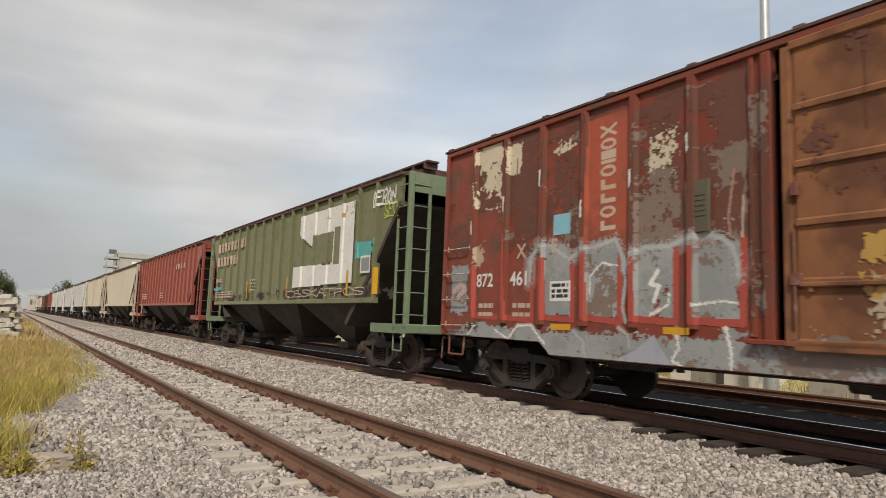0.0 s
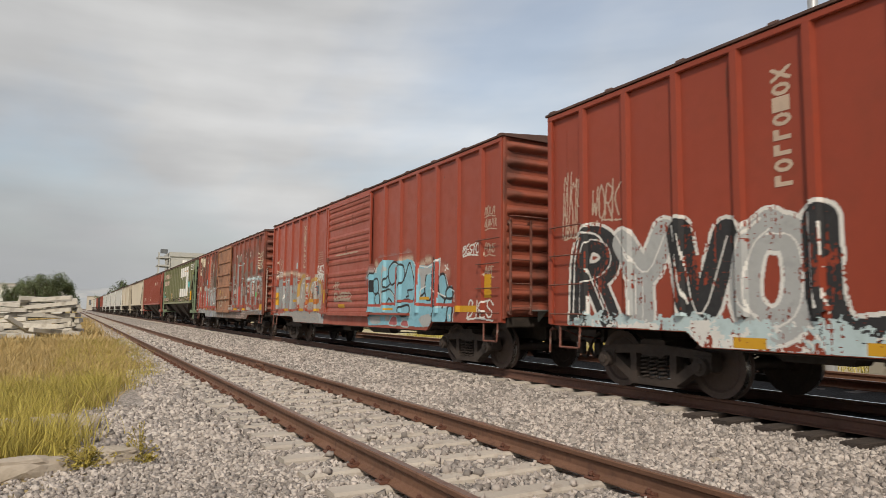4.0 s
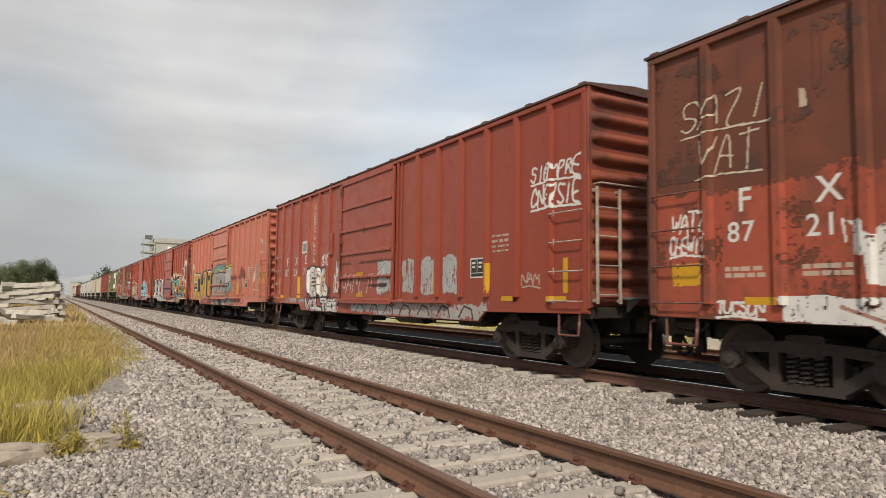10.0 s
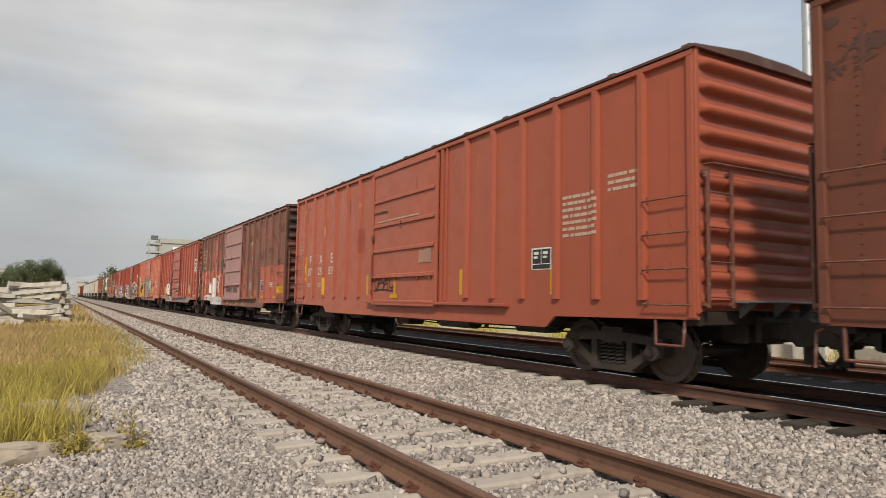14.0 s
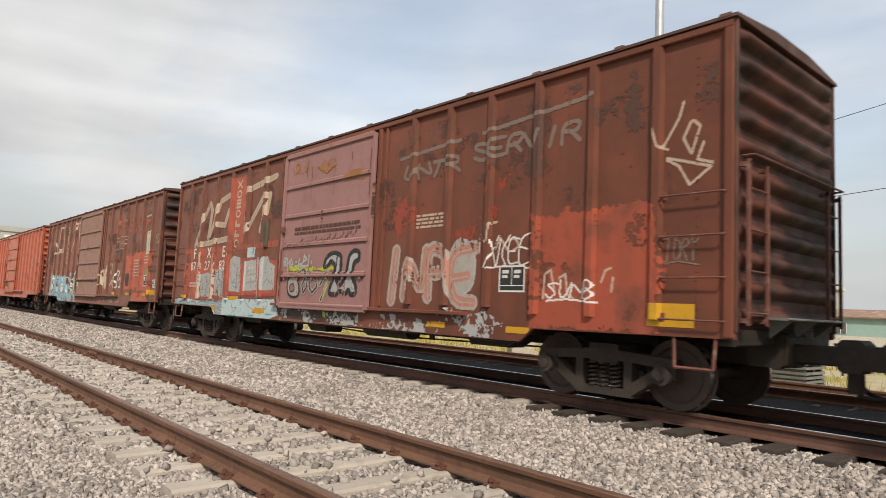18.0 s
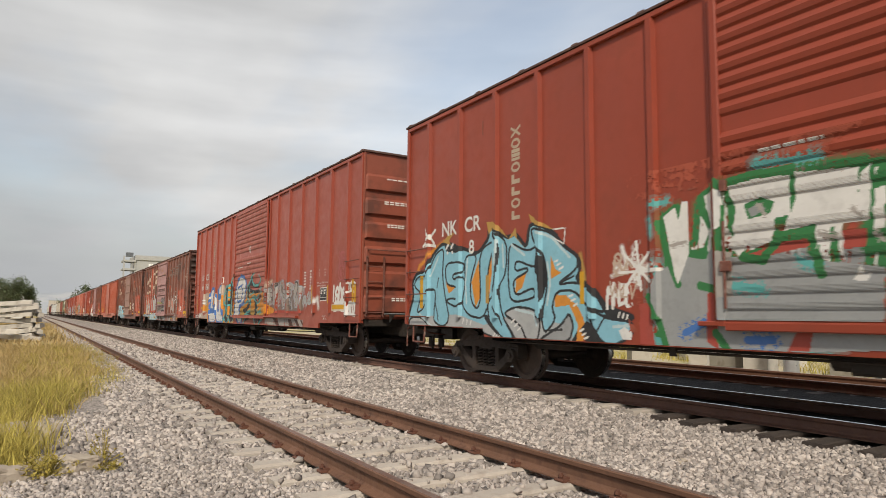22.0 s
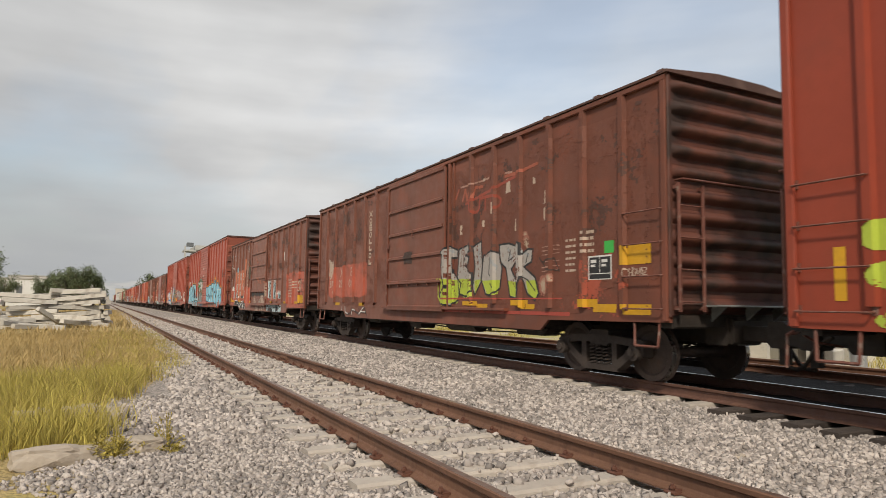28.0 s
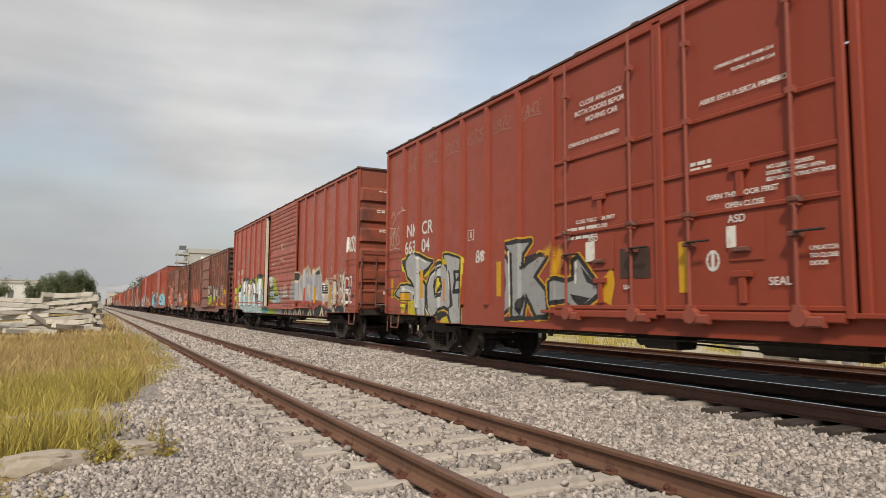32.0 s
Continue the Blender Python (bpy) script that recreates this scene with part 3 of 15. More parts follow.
def side_frame_mesh():
    """The cast side frame of a three-piece truck: humped top chord, sloping lower arms, window for the springs, axle boxes."""
    g = Geo()
    top = [(-1.12, 0.50), (-0.95, 0.57), (-0.55, 0.60), (-0.3, 0.66), (0.3, 0.66), (0.55, 0.60), (0.95, 0.57), (1.12, 0.50)]
    low = [(1.12, 0.36), (0.95, 0.40), (0.72, 0.40), (0.42, 0.16), (0.30, 0.12), (-0.30, 0.12), (-0.42, 0.16), (-0.72, 0.40), (-0.95, 0.40), (-1.12, 0.36)]
    win = [(-0.27, 0.20), (0.27, 0.20), (0.30, 0.52), (-0.30, 0.52)]
    x0, x1 = -0.09, 0.09
    # chords as bars between the outline and the windows
    def bar(a, b, w):
        (y0, z0), (y1, z1) = a, b
        d = Vector((y1 - y0, z1 - z0)).normalized()
        nx = Vector((-d.y, d.x)) * w / 2
        ring = [(y0 + nx.x, z0 + nx.y), (y0 - nx.x, z0 - nx.y), (y1 - nx.x, z1 - nx.y), (y1 + nx.x, z1 + nx.y)]
        g.prism(ring, 0, x0, x1)
    for a, b, w in (((-0.98, 0.55), (-0.3, 0.60), 0.12), ((-0.3, 0.60), (0.3, 0.60), 0.13), ((0.3, 0.60), (0.98, 0.55), 0.12),
                    ((-0.80, 0.46), (-0.36, 0.17), 0.13), ((0.80, 0.46), (0.36, 0.17), 0.13), ((-0.42, 0.15), (0.42, 0.15), 0.10),
                    ((-0.36, 0.12), (-0.36, 0.62), 0.11), ((0.36, 0.12), (0.36, 0.62), 0.11)):
        bar(a, b, w)
    for s in (-1, 1):
        g.box(x0 - 0.02, x1, s * 0.86 - 0.14, s * 0.86 + 0.14, 0.36, 0.58, 0.03)
        g.cyl((x0 - 0.10, s * 0.86, 0.42), (x0, s * 0.86, 0.42), 0.115, 14)
        g.cyl((x0 - 0.13, s * 0.86, 0.42), (x0 - 0.1, s * 0.86, 0.42), 0.06, 8)
    return auto_smooth(g.done("side_frame", M_TRUCK))


def spring_mesh():
    g = Geo()
    pts = []
    for i in range(49):
        a = i / 8 * 2 * math.pi
        pts.append((0.062 * math.cos(a), 0.062 * math.sin(a), 0.0 + 0.33 * i / 48))
    for a, b in zip(pts, pts[1:]):
        g.cyl(a, b, 0.015, 5, caps=False)
    return g.done("spring", M_TRUCK)


def bolster_mesh():
    g = Geo()
    g.box(-1.1, 1.1, -0.22, 0.22, 0.50, 0.74, 0.03)
    g.box(-0.3, 0.3, -0.3, 0.3, 0.55, 0.85, 0.03)
    for s in (-1, 1):
        g.box(-0.95, 0.95, s * 0.43 - 0.05, s * 0.43 + 0.05, 0.33, 0.43, 0.015)
        for q in (-1, 1):
            g.box(q * 0.75 - 0.05, q * 0.75 + 0.05, s * 0.40 - 0.03, s * 0.40 + 0.03, 0.25, 0.6)
    return g.done("bolster", M_TRUCK)


def truck(car, y):
    """bogie > side frames, springs, wheelsets; the wheelsets turn."""
    b = put("bogie", piece("bolster", bolster_mesh), car, pose(0, y, 0))
    for s in (-1, 1):
        put("side_frame", piece("side_frame", side_frame_mesh), b, pose(s * 1.02, 0, 0, 0, 0, 0 if s < 0 else 180))
        for k in (-0.16, 0, 0.16):
            put("spring", piece("spring", spring_mesh), b, pose(s * 1.06, k, 0.19))
    for q in (-1, 1):
        w = put("wheelset", piece("wheelset", wheelset_mesh), b, pose(0, q * 0.864, R_WHEEL))
        WHEELS.append(w)


def wheelset_mesh():
    """Two wheels pressed on an axle: one rigid piece."""
    a, w = axle_mesh(), wheel_mesh()
    g = Geo()
    g.add([p.co for p in a.data.vertices], [tuple(p.vertices) for p in a.data.polygons])
    for s in (-1, 1):
        k = len(g.f)
        g.add([p.co for p in w.data.vertices], [tuple(p.vertices) if s > 0 else tuple(p.vertices)[::-1] for p in w.data.polygons],
              pose(s * 0.755, 0, 0) @ (Matrix.Identity(4) if s > 0 else Matrix.Diagonal((-1, 1, 1, 1))))
        g.mi[k:] = [p.material_index for p in w.data.polygons]
    for o in (a, w):
        bpy.data.objects.remove(o)
    return auto_smooth(g.done("wheelset", [M_WHEEL, M_TREAD]))


def coupler_mesh():
    g = Geo()
    g.box(-0.1, 0.1, -0.95, 0.0, 0.64, 0.86, 0.02)
    g.box(-0.19, 0.17, -0.06, 0.22, 0.58, 0.94, 0.05)
    g.box(-0.05, 0.05, 0.0, 0.16, 0.36, 0.6, 0.02)
    g.box(0.02, 0.17, 0.18, 0.38, 0.62, 0.88, 0.04)
    g.box(-0.17, -0.08, 0.18, 0.34, 0.62, 0.88, 0.03)
    g.box(-0.35, 0.35, -0.95, -0.55, 0.58, 0.98, 0.03)
    return g.done("coupler", M_DARK)


def hose_mesh():
    g = Geo()
    p = [(-0.35, -0.35, 0.78), (-0.34, -0.15, 0.66), (-0.28, 0.0, 0.48), (-0.2, 0.14, 0.36), (-0.1, 0.30, 0.32), (0.0, 0.5, 0.33)]
    g.tube(p, 0.028, 7)
    return g.done("air_hose", M_DARK)


def lever_mesh():
    g = Geo()
    g.tube([(-1.36, -0.02, 0.86), (-1.36, 0.06, 0.82), (-1.36, 0.08, 0.45)], 0.016)
    g.tube([(-1.36, 0.06, 0.82), (-1.1, 0.08, 0.84), (-0.75, 0.12, 0.72), (-0.2, 0.15, 0.66)], 0.016)
    return g.done("uncoupling_lever", M_GRAB)


def rung_mesh(w):
    def build():
        g = Geo()
        g.tube([(0.075, -w / 2, 0.0), (0.0, -w / 2, -0.02), (-0.012, -w / 2, -0.02), (-0.012, w / 2, -0.02), (0.0, w / 2, -0.02), (0.075, w / 2, 0.0)], 0.0125, 6)
        g.box(0.06, 0.08, -w / 2 - 0.03, -w / 2 + 0.03, -0.05, 0.05)
        g.box(0.06, 0.08, w / 2 - 0.03, w / 2 + 0.03, -0.05, 0.05)
        return g.done("grab_iron", M_GRAB)
    return build


def step_mesh():
    g = Geo()
    g.tube([(0.02, -0.24, 0.0), (0.0, -0.22, -0.36), (0.0, 0.22, -0.36), (0.02, 0.24, 0.0)], 0.02, 6)
    return g.done("sill_step", M_GRAB)


def ladder_mesh(w, h, rungs):
    def build():
        g = Geo()
        for s in (-1, 1):
            g.box(s * w / 2 - 0.02, s * w / 2 + 0.02, -0.11, -0.07, 0, h, 0.006)
        for i in range(rungs):
            z = h * (i + 0.3) / rungs
            g.cyl((-w / 2, -0.09, z), (w / 2, -0.09, z), 0.012, 6)
        for z in (0.05, h - 0.05):
            for s in (-1, 1):
                g.box(s * w / 2 - 0.02, s * w / 2 + 0.02, -0.11, 0.0, z - 0.025, z + 0.025)
        return g.done("ladder", M_GRAB)
    return build


def rib_mesh(h):
    def build():
        g = Geo()
        d = RIB - SIDE
        g.prism([(0.0, -0.075), (-d, -0.045), (-d, 0.045), (0.0, 0.075)], 2, 0.0, h)
        return g.done("side_rib", None)
    return build


M_GRAB = mat("grab_steel", (0.15, 0.055, 0.038), 0.7, spots=0.5, spot_col=(0.3, 0.26, 0.22), scale=9, bump=0.05)


M_PALEGRAB = mat("pale_grab_steel", (0.42, 0.36, 0.31), 0.7, spots=0.5, spot_col=(0.2, 0.09, 0.06), spot_at=(0.45, 0.6), scale=9, bump=0.05)


def corrugated_end(top, kind):
    """An end wall: deep round corrugations ('round') or broad flat beams ('beam'), with sloping roof line."""
    def build():
        g = Geo()
        z0 = SILL + 0.1
        if kind == "round":
            n, per = 99, 11
            zs = [z0 + (top - z0) * i / n for i in range(n + 1)]
            dep = [0.08 * max(-0.45, math.sin(2 * math.pi * i / (n / per) - 1.2)) for i in range(n + 1)]
        else:
            zs, dep = [z0], [0.0]
            k = 6
            hgt = (top - 0.55 - z0) / k
            for i in range(k):
                a = z0 + i * hgt
                zs += [a + 0.25 * hgt, a + 0.32 * hgt, a + 0.86 * hgt, a + 0.98 * hgt]
                dep += [0.0, 0.075, 0.075, 0.0]
            zs.append(top)
            dep.append(0.0)
        xs = [-SIDE - 0.02, -SIDE + 0.07, -SIDE + 0.2, SIDE - 0.2, SIDE - 0.07, SIDE + 0.02]
        amp = [0.0, 0.0, 1, 1, 0.0, 0.0] if kind == "round" else [0, 0.9, 1, 1, 0.9, 0]
        v, f = [], []
        for z, d in zip(zs, dep):
            for x, a in zip(xs, amp):
                v.append((x, -d * a, z))
        w = len(xs)
        for j in range(len(zs) - 1):
            for i in range(w - 1):
                f.append((j * w + i, j * w + i + 1, (j + 1) * w + i + 1, (j + 1) * w + i))
        g.add(v, f)
        g.box(-SIDE, SIDE, 0.05, 0.09, z0, top)
        # gable under the roof
        g.prism([(-SIDE, top - 0.002), (SIDE, top - 0.002), (0.45, top + (0.1 if top < 4.6 else 0.02)), (-0.45, top + (0.1 if top < 4.6 else 0.02))], 1, -0.012, 0.06)
        for s in (-1, 1):
            g.box(s * SIDE - 0.03, s * SIDE + 0.03, -0.03, 0.08, z0 - 0.02, top, 0.012)
        ob = g.done("end_wall", None)
        return auto_smooth(ob) if kind == "round" else ob
    return build


def roof_mesh(half, top):
    def build():
        g = Geo()
        ov, k = 0.05, (0.5 if top < 4.6 else 0.12)
        ring = [(-SIDE - 0.07, top - 0.02), (-SIDE - 0.07, top + 0.015), (-0.5, top + 0.235 * k), (0.5, top + 0.235 * k), (SIDE + 0.07, top + 0.015), (SIDE + 0.07, top - 0.02)]
        g.prism(ring, 1, -half - ov, half + ov)
        m = int(half * 2 / 1.3)
        for i in range(m + 1):
            y = -half + 0.1 + (2 * half - 0.2) * i / m
            r2 = [(-SIDE - 0.075, top), (-SIDE - 0.05, top + 0.05), (-0.5, top + 0.235 * k + 0.025), (0.5, top + 0.235 * k + 0.025), (SIDE + 0.05, top + 0.05), (SIDE + 0.075, top)]
            g.prism(r2, 1, y - 0.06, y + 0.06)
        return g.done("roof", M_ROOF)
    return build


def door_panel(w, h, kind):
    """A sliding door: 'panel' has a frame and raised horizontal sections, 'louvre' fine horizontal corrugations, 'plug' two leaves with bars."""
    def build():
        g = Geo()
        x = -0.03
        if kind == "louvre":
            n = 18 if h < 3.6 else 23
            zs, dep = [], []
            for i in range(n):
                a = h * i / n
                flat = i in (7, 13)
                zs += [a, a + h / n * 0.2, a + h / n * 0.55, a + h / n * 0.95]
                dep += [0, 0 if flat else 0.022, 0 if flat else 0.034, 0]
            zs.append(h)
            dep.append(0)
            v = [(x - d, s * (w / 2 - 0.05), z) for z, d in zip(zs, dep) for s in (-1, 1)]
            f = [(2 * j + 1, 2 * j, 2 * j + 2, 2 * j + 3) for j in range(len(zs) - 1)]
            g.add(v, f)
        elif kind == "panel":
            g.box(x, x + 0.03, -w / 2, w / 2, 0, h)
        else:
            g.box(x, x + 0.03, -w / 2, w / 2, 0, h)
        return g.done("door", None)
    return build


def bar_mesh(name, y, z):
    def build():
        return Geo().box(-0.075, -0.02, -y / 2, y / 2, -z / 2, z / 2, 0.012).done(name, None)
    return build


def section_mesh(w, h):
    def build():
        g = Geo()
        g.prism([(0.0, 0.0), (-0.045, 0.004), (-0.045, 0.06), (-0.012, 0.085), (-0.012, h - 0.004), (0.0, h - 0.004)], 1, -w / 2 + 0.09, w / 2 - 0.09)
        return g.done("door_section", None)
    return build


def clad(data, material, key):
    """The same shape in another paint."""
    k = (key, material.name)
    if k not in PIECES:
        d = data.copy()
        d.materials.clear()
        d.materials.append(material)
        PIECES[k] = d
    return PIECES[k]


def boxcar(front, rear, top, paint, label, kind="old", door="panel", door_paint=None, slide=0.0, end_paint=None, grab=None, reach=(0.28, 0.28), group="boxcars of the train"):
    """A boxcar between front and rear (at 0 s). kind: 'old' (50 ft, ribs 0.9 m apart) or 'tall' (60 ft); slide: how far the door stands open, to the rear."""
    half, mid = (front - rear) / 2, (front + rear) / 2
    car = empty("boxcar", pose(TRACK_B, mid, RAIL_B), label, "boxcar", group)
    TRAIN.append((car, mid))
    z0, z1 = SILL + 0.12, top - 0.02
    if kind == "old":
        dw, end, deep, off, from_end = 3.3, "round", 0.215, [2.68 + 0.903 * i for i in range(6)], 1.83
    else:
        dw, end, deep, off, from_end = 4.2, "beam", 0.17, [3.085 + 1.153 * i for i in range(6)], 2.4
    if door == "plug":
        dw, off = 4.92, [3.66, 4.75, 5.74, 6.8, 7.9, 8.7]
    o0, o1 = -dw / 2, dw / 2
    if door == "plug":
        o0, o1 = -2.36, 2.56
    # where the side sill steps down behind each truck
    t, u = (half - 2.72, half - 2.95) if kind == "old" else (half - 2.82, half - 2.86)
    prof = []
    d = RIB - SIDE
    for s in (-1, 1):
        side = ((-half, o0, "rear"), (o1, half, "front"))
        for y0, y1, w in side:
            Geo().box(s * (SIDE - 0.05), s * SIDE, y0, y1, z0, z1).done("side_wall", paint, car)
        Geo().box(s * (SIDE - 0.05), s * SIDE, o0, o1, z1 - 0.1, z1).done("door_header", paint, car)
        key = ("rib", round(z1 - z0, 2))
        rib = clad(piece(key, rib_mesh(z1 - z0 - 0.21)), paint, key)
        ys = [q * o for o in off for q in (-1, 1) if o < half - 0.3]
        for y in ys:
            put("side_rib", rib, car, pose(s * SIDE, y, z0 + 0.12, 0, 0, 0 if s < 0 else 180))
            if s < 0:
                prof += [(y - 0.075, 0.0), (y - 0.045, d), (y + 0.045, d), (y + 0.075, 0.0)]
        for y in (o0 - 0.07, o1 + 0.07):
            Geo().box(s * SIDE, s * (RIB - 0.015), y - 0.055, y + 0.055, z0, z1 - 0.1, 0.01).done("door_post", paint, car)
            if s < 0:
                prof += [(y - 0.056, 0.0), (y - 0.055, d - 0.015), (y + 0.055, d - 0.015), (y + 0.056, 0.0)]
        if door == "panel":
            for y in (-1.9, 1.9):
                Geo().box(s * SIDE, s * (SIDE + 0.035), y - 0.03, y + 0.03, z0 + 0.06, z1 - 0.1, 0.008).done("door_post", paint, car)
                if s < 0:
                    prof += [(y - 0.031, 0.0), (y - 0.03, 0.035), (y + 0.03, 0.035), (y + 0.031, 0.0)]
        Geo().box(s * SIDE, s * (SIDE + 0.055), -half, half, z1 - 0.095, z1 - 0.01, 0.01).done("top_rail", paint, car)
        for y in (-half + 0.05, half - 0.05):
            Geo().box(s * SIDE, s * (SIDE + 0.06), y - 0.05, y + 0.05, SILL + 0.02, z1 - 0.095, 0.01).done("corner_post", paint, car)
        Geo().box(s * SIDE, s * (RIB + 0.05), o0 - dw * 0.75, o1 + 0.3, z0 - 0.02, z0 + 0.035, 0.008).done("door_track", paint, car)
        g = Geo()
        ring = [(-half, SILL + 0.16), (-half, SILL), (-t, SILL - 0.03), (-u, SILL - deep), (u, SILL - deep), (t, SILL - 0.03), (half, SILL), (half, SILL + 0.16)]
        g.prism(ring, 0, s * (SIDE - 0.04), s * (SIDE + 0.012))
        g.done("side_sill", paint, car)
        # rows of rivets beside the ends
        if s < 0 and kind == "old":
            for y in (-half + 0.42, half - 0.42):
                g = Geo()
                for k in range(int((z1 - z0 - 0.3) / 0.1)):
                    z = z0 + 0.1 + k * 0.1
                    g.box(-SIDE - 0.008, -SIDE, y - 0.011, y + 0.011, z - 0.011, z + 0.011)
                g.done("rivet_row", paint, car)["kind"] = "stuff"
        leaves = [(0.0 - slide, dw)] if door != "plug" else [(-1.08, 2.5), (1.375, 2.35)]
        for c, w in leaves:
            key = ("door", door, round(w, 2), round(z1 - z0, 2))
            d_ob = put("door", clad(piece(key, door_panel(w - 0.04, z1 - z0 - 0.14, door)), door_paint or paint, key), car,
                       pose(s * (SIDE + 0.045), c, z0 - 0.02, 0, 0, 0 if s < 0 else 180))
            hd = z1 - z0 - 0.14
            ks, kr = ("stile", round(hd, 2)), ("door_rail", round(w, 2))
            for q in (-1, 1):
                put("stile", clad(piece(ks, bar_mesh("stile", 0.1, hd)), door_paint or paint, ks), d_ob, pose(0, q * (w - 0.04) / 2, hd / 2))
            for z in (0, hd):
                put("door_rail", clad(piece(kr, bar_mesh("door_rail", w - 0.14, 0.1)), door_paint or paint, kr), d_ob, pose(0, 0, z))
            if door == "panel":
                for i in range(5):
                    hs = 0.616 if i < 4 else hd - 4 * 0.616
                    k2 = ("section", round(w, 2), round(hs, 2))
                    put("door_section", clad(piece(k2, section_mesh(w - 0.04, hs)), door_paint or paint, k2), d_ob, pose(-0.03, 0, 0.616 * i))
            elif door == "plug":
                for z in (0.1, 1.28, 1.82, 2.48):
                    Geo().box(-0.06, -0.03, -w / 2 + 0.07, w / 2 - 0.07, z - 0.03, z + 0.03, 0.01).done("door_beam", paint, d_ob)
            if s < 0:
                prof = [p for p in prof if not c - w / 2 - 0.1 < p[0] < c + w / 2 + 0.03]
                prof += [(c - w / 2 - 0.031, 0.0), (c - w / 2 - 0.03, 0.125), (c - w / 2 + 0.07, 0.125), (c - w / 2 + 0.0705, "door"),
                         (c + w / 2 - 0.0705, "door"), (c + w / 2 - 0.07, 0.125), (c + w / 2 + 0.03, 0.125), (c + w / 2 + 0.031, 0.0)]
                door_gear(d_ob, w, z1 - z0, door)
    # cream jamb at the opening, paler than the car's body
    if slide > 1:
        Geo().box(-SIDE - 0.03, -SIDE + 0.08, o1 - 0.12, o1 - 0.015, z0 + 0.05, z1 - 0.12, 0.01).done("door_jamb", M_JAMB, car, "pale cream door jamb")
    Geo().box(-SIDE + 0.05, SIDE - 0.05, -half + 0.1, half - 0.1, z0 - 0.02, z0 + 0.05).done("floor", M_BLACK, car)
    put("roof", piece(("roof", round(half, 2), top), roof_mesh(half, top)), car)
    for s in (-1, 1):
        key = ("end", end, top)
        turn = 0 if s < 0 else 180
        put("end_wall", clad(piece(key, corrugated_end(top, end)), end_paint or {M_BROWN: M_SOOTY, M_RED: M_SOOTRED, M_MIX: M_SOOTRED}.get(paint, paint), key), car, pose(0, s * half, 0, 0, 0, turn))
        back = 0 if s > 0 else 180
        put("coupler", piece("coupler", coupler_mesh), car, pose(0, s * (half + reach[s > 0]), 0, 0, 0, back))
        put("draft_sill", piece("draft", draft_mesh), car, pose(0, s * half, 0, 0, 0, back))
        put("air_hose", piece("hose", hose_mesh), car, pose(0, s * (half + reach[s > 0]), 0, 0, 0, back))
        put("uncoupling_lever", piece("lever", lever_mesh), car, pose(0, s * (half + 0.05), 0, 0, 0, back))
        for q in (-1, 1):
            put("ladder", clad(piece(("ladder", kind), ladder_mesh(0.46, 1.75 if kind == "old" else 1.5, 4)), grab or M_GRAB, ("ladder", kind)), car, pose(q * (SIDE - 0.3), s * (half + 0.02), SILL + 0.15, 0, 0, turn))
        key = ("beam_rail", kind)
        put("cross_rail", clad(piece(key, cross_rail_mesh), grab or M_GRAB, key), car, pose(0, s * half, SILL + (1.95 if kind == "old" else 1.8), 0, 0, turn))
        put("end_platform", piece("platform", platform_mesh), car, pose(0, s * half, SILL + 0.22, 0, 0, turn))
        for q in (-1, 1):
            w = 0.74 if kind == "old" else 0.8
            y = s * (half - 0.45 if kind == "old" else half - 0.5)
            for k in range(4):
                put("grab_iron", clad(piece(("rung", w), rung_mesh(w)), grab or M_GRAB, ("rung", w)), car, pose(q * (SIDE + 0.08), y, SILL + 0.2 + k * 0.46, 0, 0, 0 if q < 0 else 180))
            put("sill_step", piece("step", step_mesh), car, pose(q * SIDE, y, SILL + 0.02, 0, 0, 0 if q < 0 else 180))
        truck(car, s * (half - from_end))
    if kind == "tall":
        for z, x, w in ((4.5, 0.1, 0.8), (3.92, 0.2, 0.75), (3.34, 0.35, 0.5), (1.5, 0.1, 0.6)):
            for k in range(2 if z < 4 else 1):
                for q in range(5):
                    Geo().box(-x - w * q / 5 - w * 0.15, -x - w * q / 5, -half - 0.083, -half - 0.079, z - 0.05 * k, z - 0.05 * k + 0.03).done("stencil_bar", M_WHITE, car)
    underframe(car, half)
    return dict(ob=car, half=half, prof=prof, top=top, deep=deep, kind=kind, door=door, z0=z0, z1=z1, L=front - rear, t=t, u=u)


def draft_mesh():
    g = Geo()
    g.box(-0.22, 0.22, -1.2, 0.06, 0.58, 0.98, 0.03)
    g.box(-SIDE + 0.1, SIDE - 0.1, -0.28, -0.02, 0.82, 1.02, 0.02)
    g.box(-0.3, 0.3, 0.0, 0.08, 0.6, 0.96, 0.03)
    return g.done("draft_sill", M_DARK)


def cross_rail_mesh():
    g = Geo()
    g.tube([(-SIDE + 0.1, -0.02, 0), (-SIDE + 0.1, -0.16, 0), (SIDE - 0.1, -0.16, 0), (SIDE - 0.1, -0.02, 0)], 0.014, 6)
    return g.done("cross_rail", M_GRAB)


def platform_mesh():
    g = Geo()
    g.box(-0.9, 0.75, -0.32, -0.06, 0.0, 0.03, 0.008)
    for x in (-0.7, 0.0, 0.6):
        g.prism([(-0.3, 0.0), (-0.05, 0.0), (-0.05, -0.2)], 0, x - 0.015, x + 0.015)
    return g.done("end_platform", M_STEELG)


M_JAMB = mat("pale_jamb", (0.62, 0.55, 0.44), 0.8, spots=0.5, spot_col=(0.35, 0.2, 0.12), scale=4, vary=0.12, bump=0.05)
M_RODS = mat("red_rod", (0.27, 0.07, 0.045), 0.5, vary=0.15, scale=5, bump=0.04)
